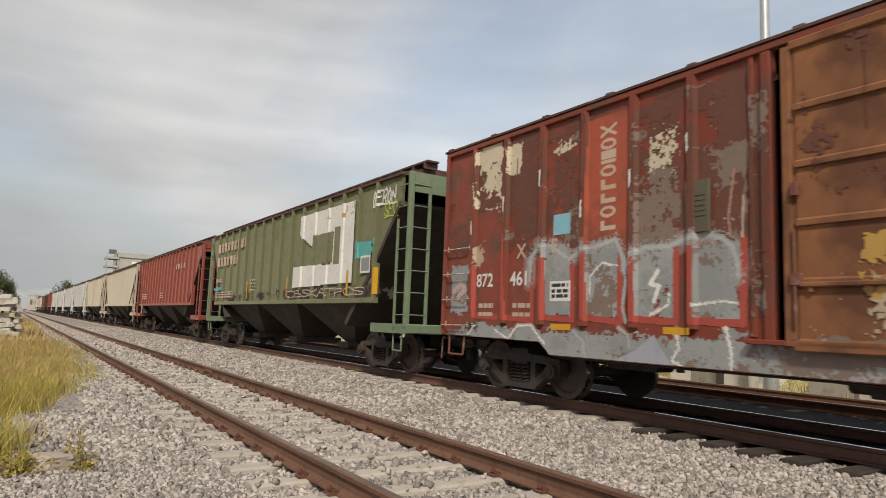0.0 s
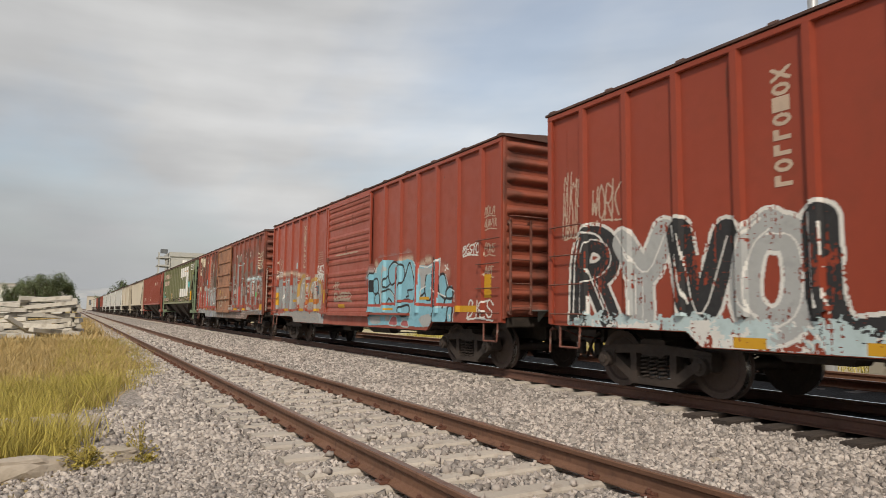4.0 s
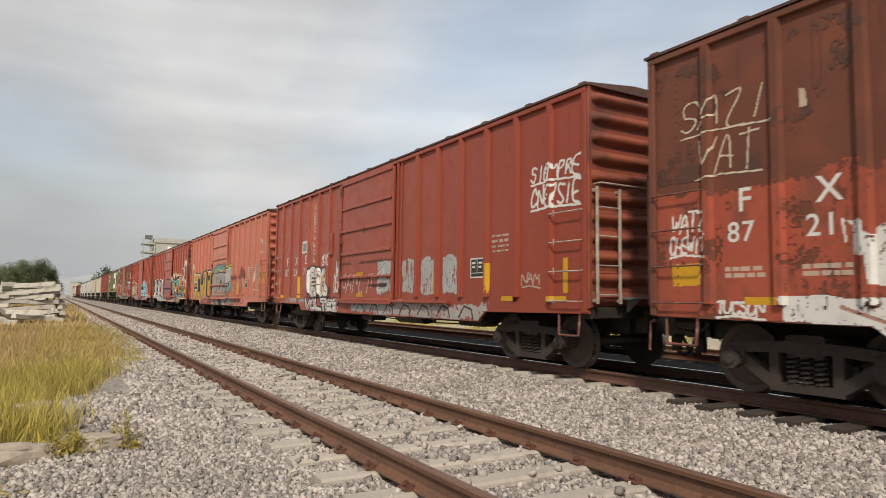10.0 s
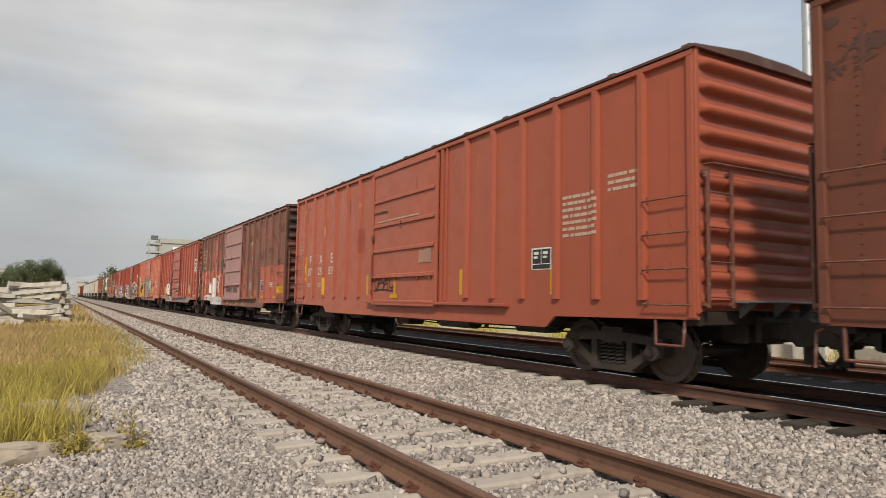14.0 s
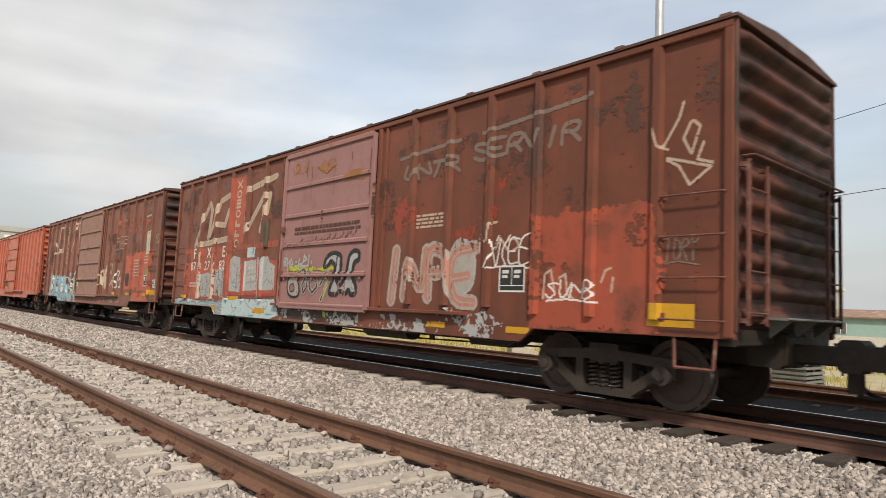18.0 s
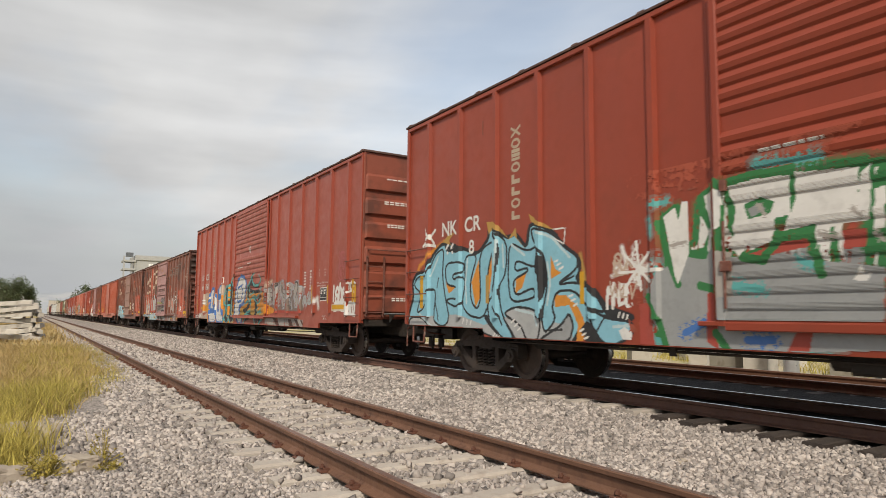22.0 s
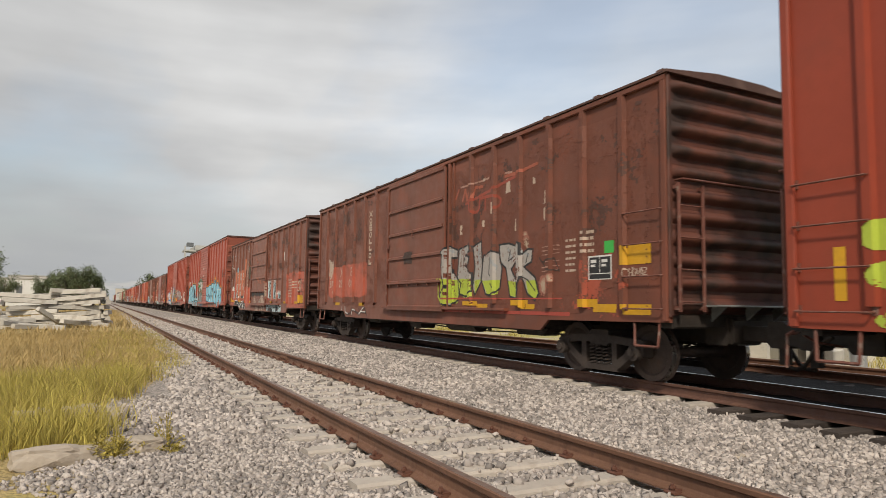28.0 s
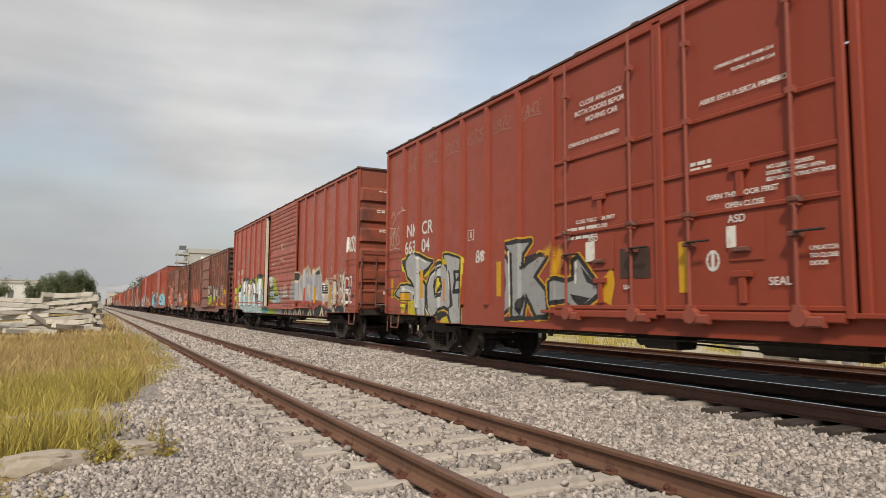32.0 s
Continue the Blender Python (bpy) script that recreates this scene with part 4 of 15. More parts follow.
M_STEELG = mat("galvanised_grey", (0.22, 0.23, 0.22), 0.5, 0.3, spots=0.4, spot_col=(0.12, 0.07, 0.05), scale=7, bump=0.05)


def door_gear(d, w, h, kind):
    """Handles, locking bars and hooks on a door."""
    if kind == "plug":
        for y in (-0.72, 0.72):
            g = Geo()
            g.cyl((-0.13, y, -0.05), (-0.13, y, h - 0.1), 0.022, 8)
            for z in (0.1, 0.3 * h, 0.6 * h, 0.85 * h):
                g.box(-0.15, -0.07, y - 0.05, y + 0.05, z - 0.04, z + 0.04, 0.01)
            g.done("lock_rod", M_RODS, d)
        Geo().box(-0.05, -0.03, -0.28, 0.19, 0.66, 1.2, 0.005).done("notice_plate", M_RED, d)
        Geo().box(-0.10, -0.05, -0.12, 0.12, 0.76, 0.82, 0.01).done("lock_box", M_GRAB, d)
        for z in (0.16, 1.42):
            Geo().box(-0.08, -0.04, -0.05, 0.05, z, z + 0.36, 0.01).done("crank", M_RED, d)
            Geo().box(-0.09, -0.04, -0.13, 0.13, z + 0.3, z + 0.38, 0.01).done("crank_guide", M_RED, d)
        for y in (-0.72, 0.72):
            for q in (0.9, 1.28):
                Geo().box(-0.17, -0.06, y - 0.07, y + 0.07, q - 0.03, q + 0.03, 0.01).done("rod_keeper", M_GRAB, d)
            g = Geo()
            g.cyl((-0.16, y, 0.0), (-0.02, y, 0.0), 0.1, 12)
            g.box(-0.14, -0.03, y - 0.26, y + 0.02, -0.1, 0.02, 0.02)
            auto_smooth(g.done("roller_crank", M_RODS, d))
            Geo().cyl((-0.19, y - 0.36, 0.92), (-0.19, y - 0.02, 0.92), 0.016, 6).done("handle", M_DARK, d)
        return
    g = Geo()
    g.cyl((-0.1, w / 2 - 0.1, 0.2), (-0.1, w / 2 - 0.1, 1.2), 0.016, 6)
    g.box(-0.12, -0.06, w / 2 - 0.17, w / 2 - 0.05, 0.62, 0.74, 0.01)
    g.done("lock_rod", M_GRAB, d)
    Geo().box(-0.12, -0.06, w / 2 - 0.15, w / 2 - 0.07, 1.55, 1.68, 0.01).done("hasp", M_GRAB, d)
    Geo().tube([(-0.06, 0.0, 1.75), (-0.1, 0.0, 1.75), (-0.1, 0.0, 1.9), (-0.06, 0.0, 1.9)], 0.012, 5).done("handle", M_GRAB, d)
    if kind == "panel":
        own = d.data.materials[0]
        Geo().box(-0.1, -0.055, -w / 2 + 0.12, w / 2 - 0.1, 0.60, 0.65, 0.01).done("brace_rail", own, d)
        for k in range(6):
            y = -w / 2 + 0.25 + (w - 0.5) * k / 5
            Geo().box(-0.085, -0.055, y - 0.02, y + 0.02, 0.55, 0.68).done("brace", own, d)


def underframe(car, half):
    g = Geo()
    g.box(-0.2, 0.2, -half + 0.5, half - 0.5, 0.62, 0.98)
    for k in range(9):
        y = -half + 2.9 + (2 * half - 5.8) * k / 8
        g.box(-SIDE + 0.05, SIDE - 0.05, y - 0.06, y + 0.06, 0.78, 1.0)
    g.done("centre_sill", M_DARK, car)
    g = Geo()
    g.cyl((-0.9, -2.2, 0.72), (-0.9, -0.9, 0.72), 0.2, 14)
    auto_smooth(g.done("air_tank", M_DARK, car))
    g = Geo()
    g.box(-1.15, -0.75, 0.3, 0.9, 0.52, 0.85, 0.03)
    g.cyl((-0.95, 0.9, 0.66), (-0.95, 1.15, 0.66), 0.12, 10)
    g.done("brake_valve", M_DARK, car)
    g = Geo()
    g.tube([(-1.2, -half + 3.2, 0.66), (-1.2, half - 3.2, 0.66)], 0.018, 6)
    g.tube([(-0.7, -half + 3.0, 0.6), (-0.5, -1.0, 0.52), (-0.6, 1.5, 0.62), (-0.5, half - 3, 0.6)], 0.016, 6)
    g.box(-1.22, -1.18, -3.1, -3.0, 0.6, 0.95)
    g.box(-1.22, -1.18, 3.0, 3.1, 0.6, 0.95)
    g.done("brake_rigging", M_DARK, car)
    # the unloading side bearings' slack guards beside the trucks
    for s in (-1, 1):
        g = Geo()
        t = half - 3.45
        g.prism([(s * t, 0.68), (s * (t - 1.1), 0.68), (s * (t - 1.0), 0.55), (s * (t - 0.2), 0.55)], 0, -0.9, -0.55)
        g.done("reservoir", M_DARK, car)

# ---- paint on the cars: lettering, repainted areas and graffiti ----
CELL = 0.0125


class Coat:
    """What is painted on the near side of a car, on a raster of d (metres behind the front) and z (above the rail head)."""

    def __init__(self, c, seed=1):
        self.c, self.w, self.h = c, int(c["L"] / CELL), int((c["top"] - 0.6) / CELL)
        self.a = np.zeros((self.h, self.w), np.int16)
        self.rs = np.random.RandomState(seed)
        self.d = (np.arange(self.w) + 0.5) * CELL
        self.z = 0.62 + (np.arange(self.h) + 0.5) * CELL

    def grain(self, size, seed=0, tall=1.0):
        """Smooth noise from 0 to 1 with lumps of the given size in metres; tall: how much higher than wide they are."""
        r = np.random.RandomState(seed)
        k = max(2, int(size / CELL))
        g = r.rand(self.h // k + 3, self.w // k + 3)
        y, x = np.arange(self.h) / k / tall, np.arange(self.w) / k
        yi, xi = y.astype(int), x.astype(int)
        fy, fx = (y - yi)[:, None], (x - xi)[None]
        fy, fx = fy * fy * (3 - 2 * fy), fx * fx * (3 - 2 * fx)
        a = g[yi][:, xi] * (1 - fx) + g[yi][:, xi + 1] * fx
        b = g[yi + 1][:, xi] * (1 - fx) + g[yi + 1][:, xi + 1] * fx
        return a * (1 - fy) + b * fy

    def rough(self, seed):
        return 0.42 * self.grain(0.5, seed) + 0.26 * self.grain(0.17, seed + 1) + 0.18 * self.grain(0.06, seed + 2) + 0.14 * self.grain(0.025, seed + 3)

    def box(self, d0, d1, z0, z1):
        i0, i1 = max(0, int(d0 / CELL)), min(self.w, int(d1 / CELL) + 1)
        j0, j1 = max(0, int((z0 - 0.62) / CELL)), min(self.h, int((z1 - 0.62) / CELL) + 1)
        return slice(j0, max(j0, j1)), slice(i0, max(i0, i1))

    def rect(self, d0, d1, z0, z1, ink, ragged=0.0, keep=1.0, seed=5):
        """A filled rectangle; ragged: metres by which its edge wanders; keep: share of it that has not flaked off."""
        s = self.box(d0 - ragged, d1 + ragged, z0 - ragged, z1 + ragged)
        if not ragged and keep >= 1:
            self.a[s] = INKS.index(ink) + 1
            return
        n = self.rough(seed)[s]
        dd, zz = self.d[s[1]][None], self.z[s[0]][:, None]
        inside = np.minimum(np.minimum(dd - d0, d1 - dd), np.minimum(zz - z0, z1 - zz))
        m = (inside > (n - 0.5) * 4 * ragged) & (self.rough(seed + 9)[s] < np.clip(0.25 + 0.5 * keep, 0, 1) if keep < 1 else True)
        self.a[s] = np.where(m, INKS.index(ink) + 1, self.a[s])

    def line(self, pts, r, ink, only=None):
        """A thick line through points."""
        k = INKS.index(ink) + 1
        for (d0, z0), (d1, z1) in zip(pts, pts[1:]):
            s = self.box(min(d0, d1) - r, max(d0, d1) + r, min(z0, z1) - r, max(z0, z1) + r)
            dd, zz = self.d[s[1]][None], self.z[s[0]][:, None]
            if dd.size == 0 or zz.size == 0:
                continue
            ex, ez = d1 - d0, z1 - z0
            q = np.clip(((dd - d0) * ex + (zz - z0) * ez) / max(1e-9, ex * ex + ez * ez), 0, 1)
            m = (dd - d0 - q * ex) ** 2 + (zz - z0 - q * ez) ** 2 < r * r
            if only is not None:
                m &= only(dd, zz)
            self.a[s] = np.where(m, k, self.a[s])

    def poly(self, pts, ink):
        """A filled outline."""
        k = INKS.index(ink) + 1
        s = self.box(min(q[0] for q in pts), max(q[0] for q in pts), min(q[1] for q in pts), max(q[1] for q in pts))
        dd, zz = self.d[s[1]][None], self.z[s[0]][:, None]
        m = np.zeros((zz.shape[0], dd.shape[1]), bool)
        for (d0, z0), (d1, z1) in zip(pts, pts[1:] + pts[:1]):
            if z0 != z1:
                m ^= ((z0 > zz) != (z1 > zz)) & (dd < (d1 - d0) * (zz - z0) / (z1 - z0) + d0)
        self.a[s] = np.where(m, k, self.a[s])

    def letter(self, pts, fill, edge="black", halo=None):
        """One fat letter: rounded outline with its edge and halo."""
        loop = pts + pts[:1]
        if halo:
            self.line(loop, 0.095, halo)
        self.line(loop, 0.06, edge)
        self.poly(pts, fill)
        self.line(loop, 0.02, edge)

    def shape(self, pts, fill, edge, r):
        """A filled outline with an edge of another ink, r wide."""
        for _ in range(2):
            pts = [(a[0] * u + b[0] * (1 - u), a[1] * u + b[1] * (1 - u)) for a, b in zip(pts, pts[1:] + pts[:1]) for u in (0.8, 0.2)]
        self.poly(pts, fill)
        self.line(pts + pts[:1], r, edge)

    def mist(self, pts, r, ink):
        """Sprayed from afar: specks that thin out towards the edge."""
        n = 0.6 * self.grain(0.03, int(100 * pts[0][0])) + 0.4 * self.rs.rand(self.h, self.w)
        clear = self.a == 0

        def some(share, bare):
            def pick(dd, zz):
                q = np.ix_(((zz[:, 0] - 0.62) / CELL).astype(int), (dd[0] / CELL).astype(int))
                return (n[q] < share) & clear[q] if bare else n[q] < share
            return pick
        for k, name, share in ((1.0, "faint_", 0.45), (0.9, "faint_", 1.1), (0.72, "thin_", 0.45), (0.62, "thin_", 1.1), (0.46, "mid_", 0.5), (0.36, "mid_", 1.1)):
            self.line(pts, r * k, name + ink, some(share, True))
        self.line(pts, r * 0.55, ink, some(0.38, False))
        self.line(pts, r * 0.22, ink)

    def wear(self, d0, d1, z0, z1, share, seed):
        """Paint rubbed and weathered off in upright streaks and flakes."""
        s = self.box(d0, d1, z0, z1)
        n = 0.3 * self.grain(0.03, seed + 20, 9.0) + 0.5 * self.rough(seed) + 0.2 * self.grain(0.03, seed + 21)
        cut = np.quantile(n[s], 1 - share)
        self.a[s] = np.where(n[s] > cut, 0, self.a[s])

    def bare(self, d0, d1, z0, z1):
        self.a[self.box(d0, d1, z0, z1)] = 0

    def oval(self, d, z, a, b, ink, ring=0.0):
        s = self.box(d - a, d + a, z - b, z + b)
        dd, zz = self.d[s[1]][None], self.z[s[0]][:, None]
        q = ((dd - d) / a) ** 2 + ((zz - z) / b) ** 2
        m = q < 1
        if ring:
            m &= ((dd - d) / (a - ring)) ** 2 + ((zz - z) / (b - ring)) ** 2 > 1
        self.a[s] = np.where(m, INKS.index(ink) + 1, self.a[s])

    def glyph(self, ch, d, z, w, h, slant=0.0, wob=0.0):
        out = []
        for st in STROKES.get(ch, STROKES["O"]):
            p = [(d + (x + slant * (y - 0.5)) * w + self.rs.uniform(-wob, wob) * w, z + y * h + self.rs.uniform(-wob, wob) * h) for x, y in st]
            for _ in range(2):
                if len(p) > 2:
                    q = [p[0]]
                    for u_, v_ in zip(p, p[1:]):
                        q += [(0.75 * u_[0] + 0.25 * v_[0], 0.75 * u_[1] + 0.25 * v_[1]), (0.25 * u_[0] + 0.75 * v_[0], 0.25 * u_[1] + 0.75 * v_[1])]
                    p = q + [p[-1]]
            out.append(p)
        return out

    def mural(self, text, d0, d1, z0, z1, fill, edge="black", halo=None, low=None, mark="white", weight=None, wob=0.07, slant=0.1):
        """Fat letters side by side: a halo, an edge, the fill (another ink in its lower half) and thin lights."""
        n = len(text)
        w = (d1 - d0) / n
        r = weight or w * 0.17
        zz1, zz0 = z1 - r, z0 + r
        glyphs = []
        for i, ch in enumerate(text):
            up = self.rs.uniform(-0.06, 0.06) * (z1 - z0)
            glyphs.append(self.glyph(ch, d0 + i * w + r, zz0 + up, w - 1.3 * r, zz1 - zz0, slant * self.rs.uniform(-1, 1.5), wob))
        for extra, ink in ((0.11, halo), (0.05, edge)):
            if ink:
                for gl in glyphs:
                    for p in gl:
                        self.line(p, r + extra, ink)
        for i, gl in enumerate(glyphs):
            ink = fill[i % len(fill)] if isinstance(fill, (list, tuple)) else fill
            for p in gl:
                self.line(p, r, ink)
                if low:
                    mid = z0 + (0.42 + self.rs.uniform(-0.06, 0.06)) * (z1 - z0)
                    ph = self.rs.uniform(0, 6)
                    self.line(p, r, low, lambda dd, zz: zz < mid + 0.07 * np.sin(dd * 7 + ph))
            for p in gl:
                if edge:
                    self.line([(x + 0.012, y - 0.01) for x, y in p], 0.011, edge)
                if mark:
                    self.line([(x - r * 0.6, y + r * 0.55) for x, y in p[: max(2, len(p) // 2)]], 0.016, mark)

    def tag(self, text, d0, d1, z0, z1, ink, r=0.013, slant=0.25, wob=0.14):
        """A quick scrawl of thin strokes, with drips."""
        w = (d1 - d0) / len(text)
        for i, ch in enumerate(text):
            for p in self.glyph(ch, d0 + i * w, z0, w * 0.86, z1 - z0, slant, wob):
                self.line(p, r, ink)
        if self.rs.rand() < 0.7:
            self.line([(d0, z0 - 0.05), (d0 + 0.4 * (d1 - d0), z0 - 0.02), (d1, z0 - 0.06)], r, ink)

    def drips(self, d0, d1, z, ink, n=8, most=0.4, r=0.009):
        for _ in range(n):
            d = self.rs.uniform(d0, d1)
            self.line([(d, z), (d + 0.005, z - self.rs.uniform(0.08, most))], r, ink)

    def streaks(self, n, ink, d0=0.1, d1=None, z1=None, most=1.2, r=0.012):
        """Rust running down from the top rail and the seams."""
        for _ in range(n // 3):
            d = self.rs.uniform(d0, d1 or self.c["L"] - 0.1)
            z = (z1 or self.c["top"] - 0.2) - self.rs.uniform(0, 0.4)
            self.line([(d, z), (d, z - self.rs.uniform(0.15, most) * 0.6)], self.rs.uniform(0.4, 0.8) * r, ink)

    def flakes(self, ink, d0, d1, z0, z1, level=0.62, seed=3):
        """Patches of bare, rusted or older paint with a lumpy edge."""
        s = self.box(d0, d1, z0, z1)
        self.a[s] = np.where(self.rough(seed)[s] > level, INKS.index(ink) + 1, self.a[s])

    def ticks(self, d, z, w, rows, ink="white", h=0.035, pitch=0.075, gap=0.35):
        """Small lines of writing too fine to read."""
        for k in range(rows):
            x = d
            while x < d + w:
                e = min(d + w, x + self.rs.uniform(0.05, 0.16))
                self.rect(x, e, z - k * pitch - h, z - k * pitch, ink)
                x = e + self.rs.uniform(0.02, 0.05)

    def stencil_box(self, d, z, w=0.45, h=0.36):
        """The black data panel in a white frame."""
        self.rect(d, d + w, z, z + h, "white")
        self.rect(d + 0.025, d + w / 2 - 0.012, z + 0.1, z + h - 0.025, "black")
        self.rect(d + w / 2 + 0.012, d + w - 0.025, z + 0.1, z + h - 0.025, "black")
        self.rect(d + 0.025, d + w - 0.025, z + 0.025, z + 0.075, "black")
        for q in (0.06, w / 2 + 0.05):
            self.rect(d + q, d + q + 0.11, z + h - 0.1, z + h - 0.065, "white")
            self.rect(d + q, d + q + 0.09, z + h - 0.17, z + h - 0.14, "white")

    def emblem(self, d, z0, z1, ink="white", w=0.2, n=8):
        """The owner's mark, a column of plain rings and bars."""
        h = (z1 - z0) / n
        for i in range(n):
            z = z0 + i * h
            if i in (0, 2, 3):
                self.rect(d - w / 2, d + w / 2, z + 0.12 * h, z + 0.38 * h, ink)
                self.rect(d - w / 2, d - w / 2 + 0.06, z + 0.12 * h, z + 0.8 * h, ink)
            elif i in (1, 4, 6):
                self.oval(d, z + h * 0.45, w * 0.55, h * 0.42, ink, 0.045)
            elif i == 5:
                for q in (0.1, 0.45, 0.8):
                    self.rect(d - w / 2, d + w / 2, z + q * h - 0.018, z + q * h + 0.03, ink)
            else:
                self.line([(d - w / 2, z + 0.1 * h), (d + w / 2, z + 0.8 * h)], 0.022, ink)
                self.line([(d + w / 2, z + 0.1 * h), (d - w / 2, z + 0.8 * h)], 0.022, ink)

    def build(self, name="paintwork", label="paint marks and graffiti"):
        c = self.c
        half, L = c["half"], c["L"]
        # nothing below the sill's edge
        bottom = np.interp(half - self.d, [-half, -c["t"], -c["u"], c["u"], c["t"], half], [SILL, SILL - 0.03, SILL - c["deep"], SILL - c["deep"], SILL - 0.03, SILL])
        self.a[self.z[:, None] < bottom[None] + 0.012] = 0
        self.a[self.z > c["z1"] - 0.11] = 0
        prof = sorted([(half - y, k) for y, k in c["prof"]], key=lambda p: p[0])
        kd = np.array([p[0] for p in prof])
        n_l = 23 if c["z1"] - c["z0"] > 3.8 else 18
        hd = c["z1"] - c["z0"] - 0.14

        def door_depth(z):
            q = z - c["z0"] + 0.02
            if c["door"] == "louvre":
                i = int(q / (hd / n_l))
                f = q / (hd / n_l) - i
                if i in (7, 13):
                    return 0.078
                return 0.078 + np.interp(f, [0, 0.2, 0.55, 0.95, 1], [0, 0.022, 0.034, 0, 0])
            if c["door"] == "panel":
                f = q - 0.616 * min(4, int(q / 0.616))
                return 0.078 + np.interp(f, [0.0, 0.004, 0.06, 0.085], [0.046, 0.046, 0.046, 0.014])
            return 0.078

        v, f, mi = [], [], []
        for j in range(self.h):
            row = self.a[j]
            if not row.any():
                continue
            z_a, z_b = self.z[j] - CELL / 2, self.z[j] + CELL / 2
            low = self.z[j] < c["z0"] + 0.045
            dd = door_depth(self.z[j])
            kv = np.array([dd if p[1] == "door" else p[1] for p in prof])
            cut = np.flatnonzero(np.diff(row)) + 1
            edges = [0, *cut.tolist(), self.w]
            for a, b in zip(edges, edges[1:]):
                k = row[a]
                if not k:
                    continue
                x0, x1 = a * CELL, b * CELL
                if low:
                    ds, dep = [x0, x1], [0.012, 0.012]
                else:
                    i0, i1 = np.searchsorted(kd, x0, "right"), np.searchsorted(kd, x1, "left")
                    ds = [x0, *kd[i0:i1].tolist(), x1]
                    dep = np.interp(ds, kd, kv, 0, 0).tolist()
                n = len(v)
                for q, e in zip(ds, dep):
                    x = -(SIDE + e + 0.005)
                    v += [(x, half - q, z_a), (x, half - q, z_b)]
                for m in range(len(ds) - 1):
                    f.append((n + 2 * m, n + 2 * m + 1, n + 2 * m + 3, n + 2 * m + 2))
                    mi.append(k - 1)
        if not f:
            return
        used = sorted(set(mi))
        ob = mesh_ob(name, v, f, [SPRAY[INKS[k]] for k in used], c["ob"], label)
        ob.data.polygons.foreach_set("material_index", [used.index(k) for k in mi])


STROKES = {
    "A": [[(0, 0), (0.45, 1), (0.6, 1), (1, 0)], [(0.2, 0.38), (0.8, 0.38)]],
    "B": [[(0, 0), (0, 1), (0.7, 1), (0.85, 0.75), (0.55, 0.52), (0.1, 0.5)], [(0.5, 0.5), (1, 0.3), (0.8, 0), (0, 0)]],
    "C": [[(1, 0.8), (0.7, 1), (0.2, 0.9), (0, 0.5), (0.2, 0.1), (0.7, 0), (1, 0.2)]],
    "D": [[(0, 0), (0, 1), (0.6, 1), (1, 0.6), (0.9, 0.2), (0.5, 0), (0, 0)]],
    "E": [[(1, 1), (0, 1), (0, 0), (1, 0)], [(0, 0.5), (0.75, 0.5)]],
    "F": [[(1, 1), (0, 1), (0, 0)], [(0, 0.5), (0.7, 0.5)]],
    "G": [[(1, 0.8), (0.6, 1), (0.1, 0.8), (0, 0.4), (0.3, 0), (0.9, 0.1), (1, 0.45), (0.55, 0.45)]],
    "H": [[(0, 1), (0, 0)], [(1, 1), (1, 0)], [(0, 0.5), (1, 0.5)]],
    "I": [[(0.5, 0), (0.5, 1)]],
    "J": [[(0.2, 1), (0.9, 1), (0.8, 0.2), (0.4, 0), (0, 0.25)]],
    "K": [[(0, 0), (0, 1)], [(1, 1), (0.15, 0.5), (1, 0)]],
    "L": [[(0, 1), (0, 0), (1, 0)]],
    "M": [[(0, 0), (0.1, 1), (0.5, 0.4), (0.9, 1), (1, 0)]],
    "N": [[(0, 0), (0, 1), (1, 0), (1, 1)]],
    "O": [[(0.5, 1), (0.1, 0.85), (0, 0.5), (0.1, 0.15), (0.5, 0), (0.9, 0.15), (1, 0.5), (0.9, 0.85), (0.5, 1)]],
    "P": [[(0, 0), (0, 1), (0.8, 1), (1, 0.75), (0.8, 0.5), (0, 0.45)]],
    "R": [[(0, 0), (0, 1), (0.8, 1), (1, 0.75), (0.7, 0.5), (0.1, 0.5)], [(0.45, 0.5), (1, 0)]],
    "S": [[(1, 0.85), (0.6, 1), (0.1, 0.9), (0.05, 0.65), (0.5, 0.5), (0.95, 0.35), (0.9, 0.1), (0.4, 0), (0, 0.15)]],
    "T": [[(0, 1), (1, 1)], [(0.5, 1), (0.5, 0)]],
    "U": [[(0, 1), (0.05, 0.2), (0.5, 0), (0.95, 0.2), (1, 1)]],
    "V": [[(0, 1), (0.5, 0), (1, 1)]],
    "W": [[(0, 1), (0.25, 0), (0.5, 0.7), (0.75, 0), (1, 1)]],
    "X": [[(0, 0), (1, 1)], [(0, 1), (1, 0)]],
    "Y": [[(0, 1), (0.5, 0.5), (1, 1)], [(0.5, 0.5), (0.45, 0)]],
    "Z": [[(0, 1), (1, 1), (0, 0), (1, 0)]],
}
FONT = {}


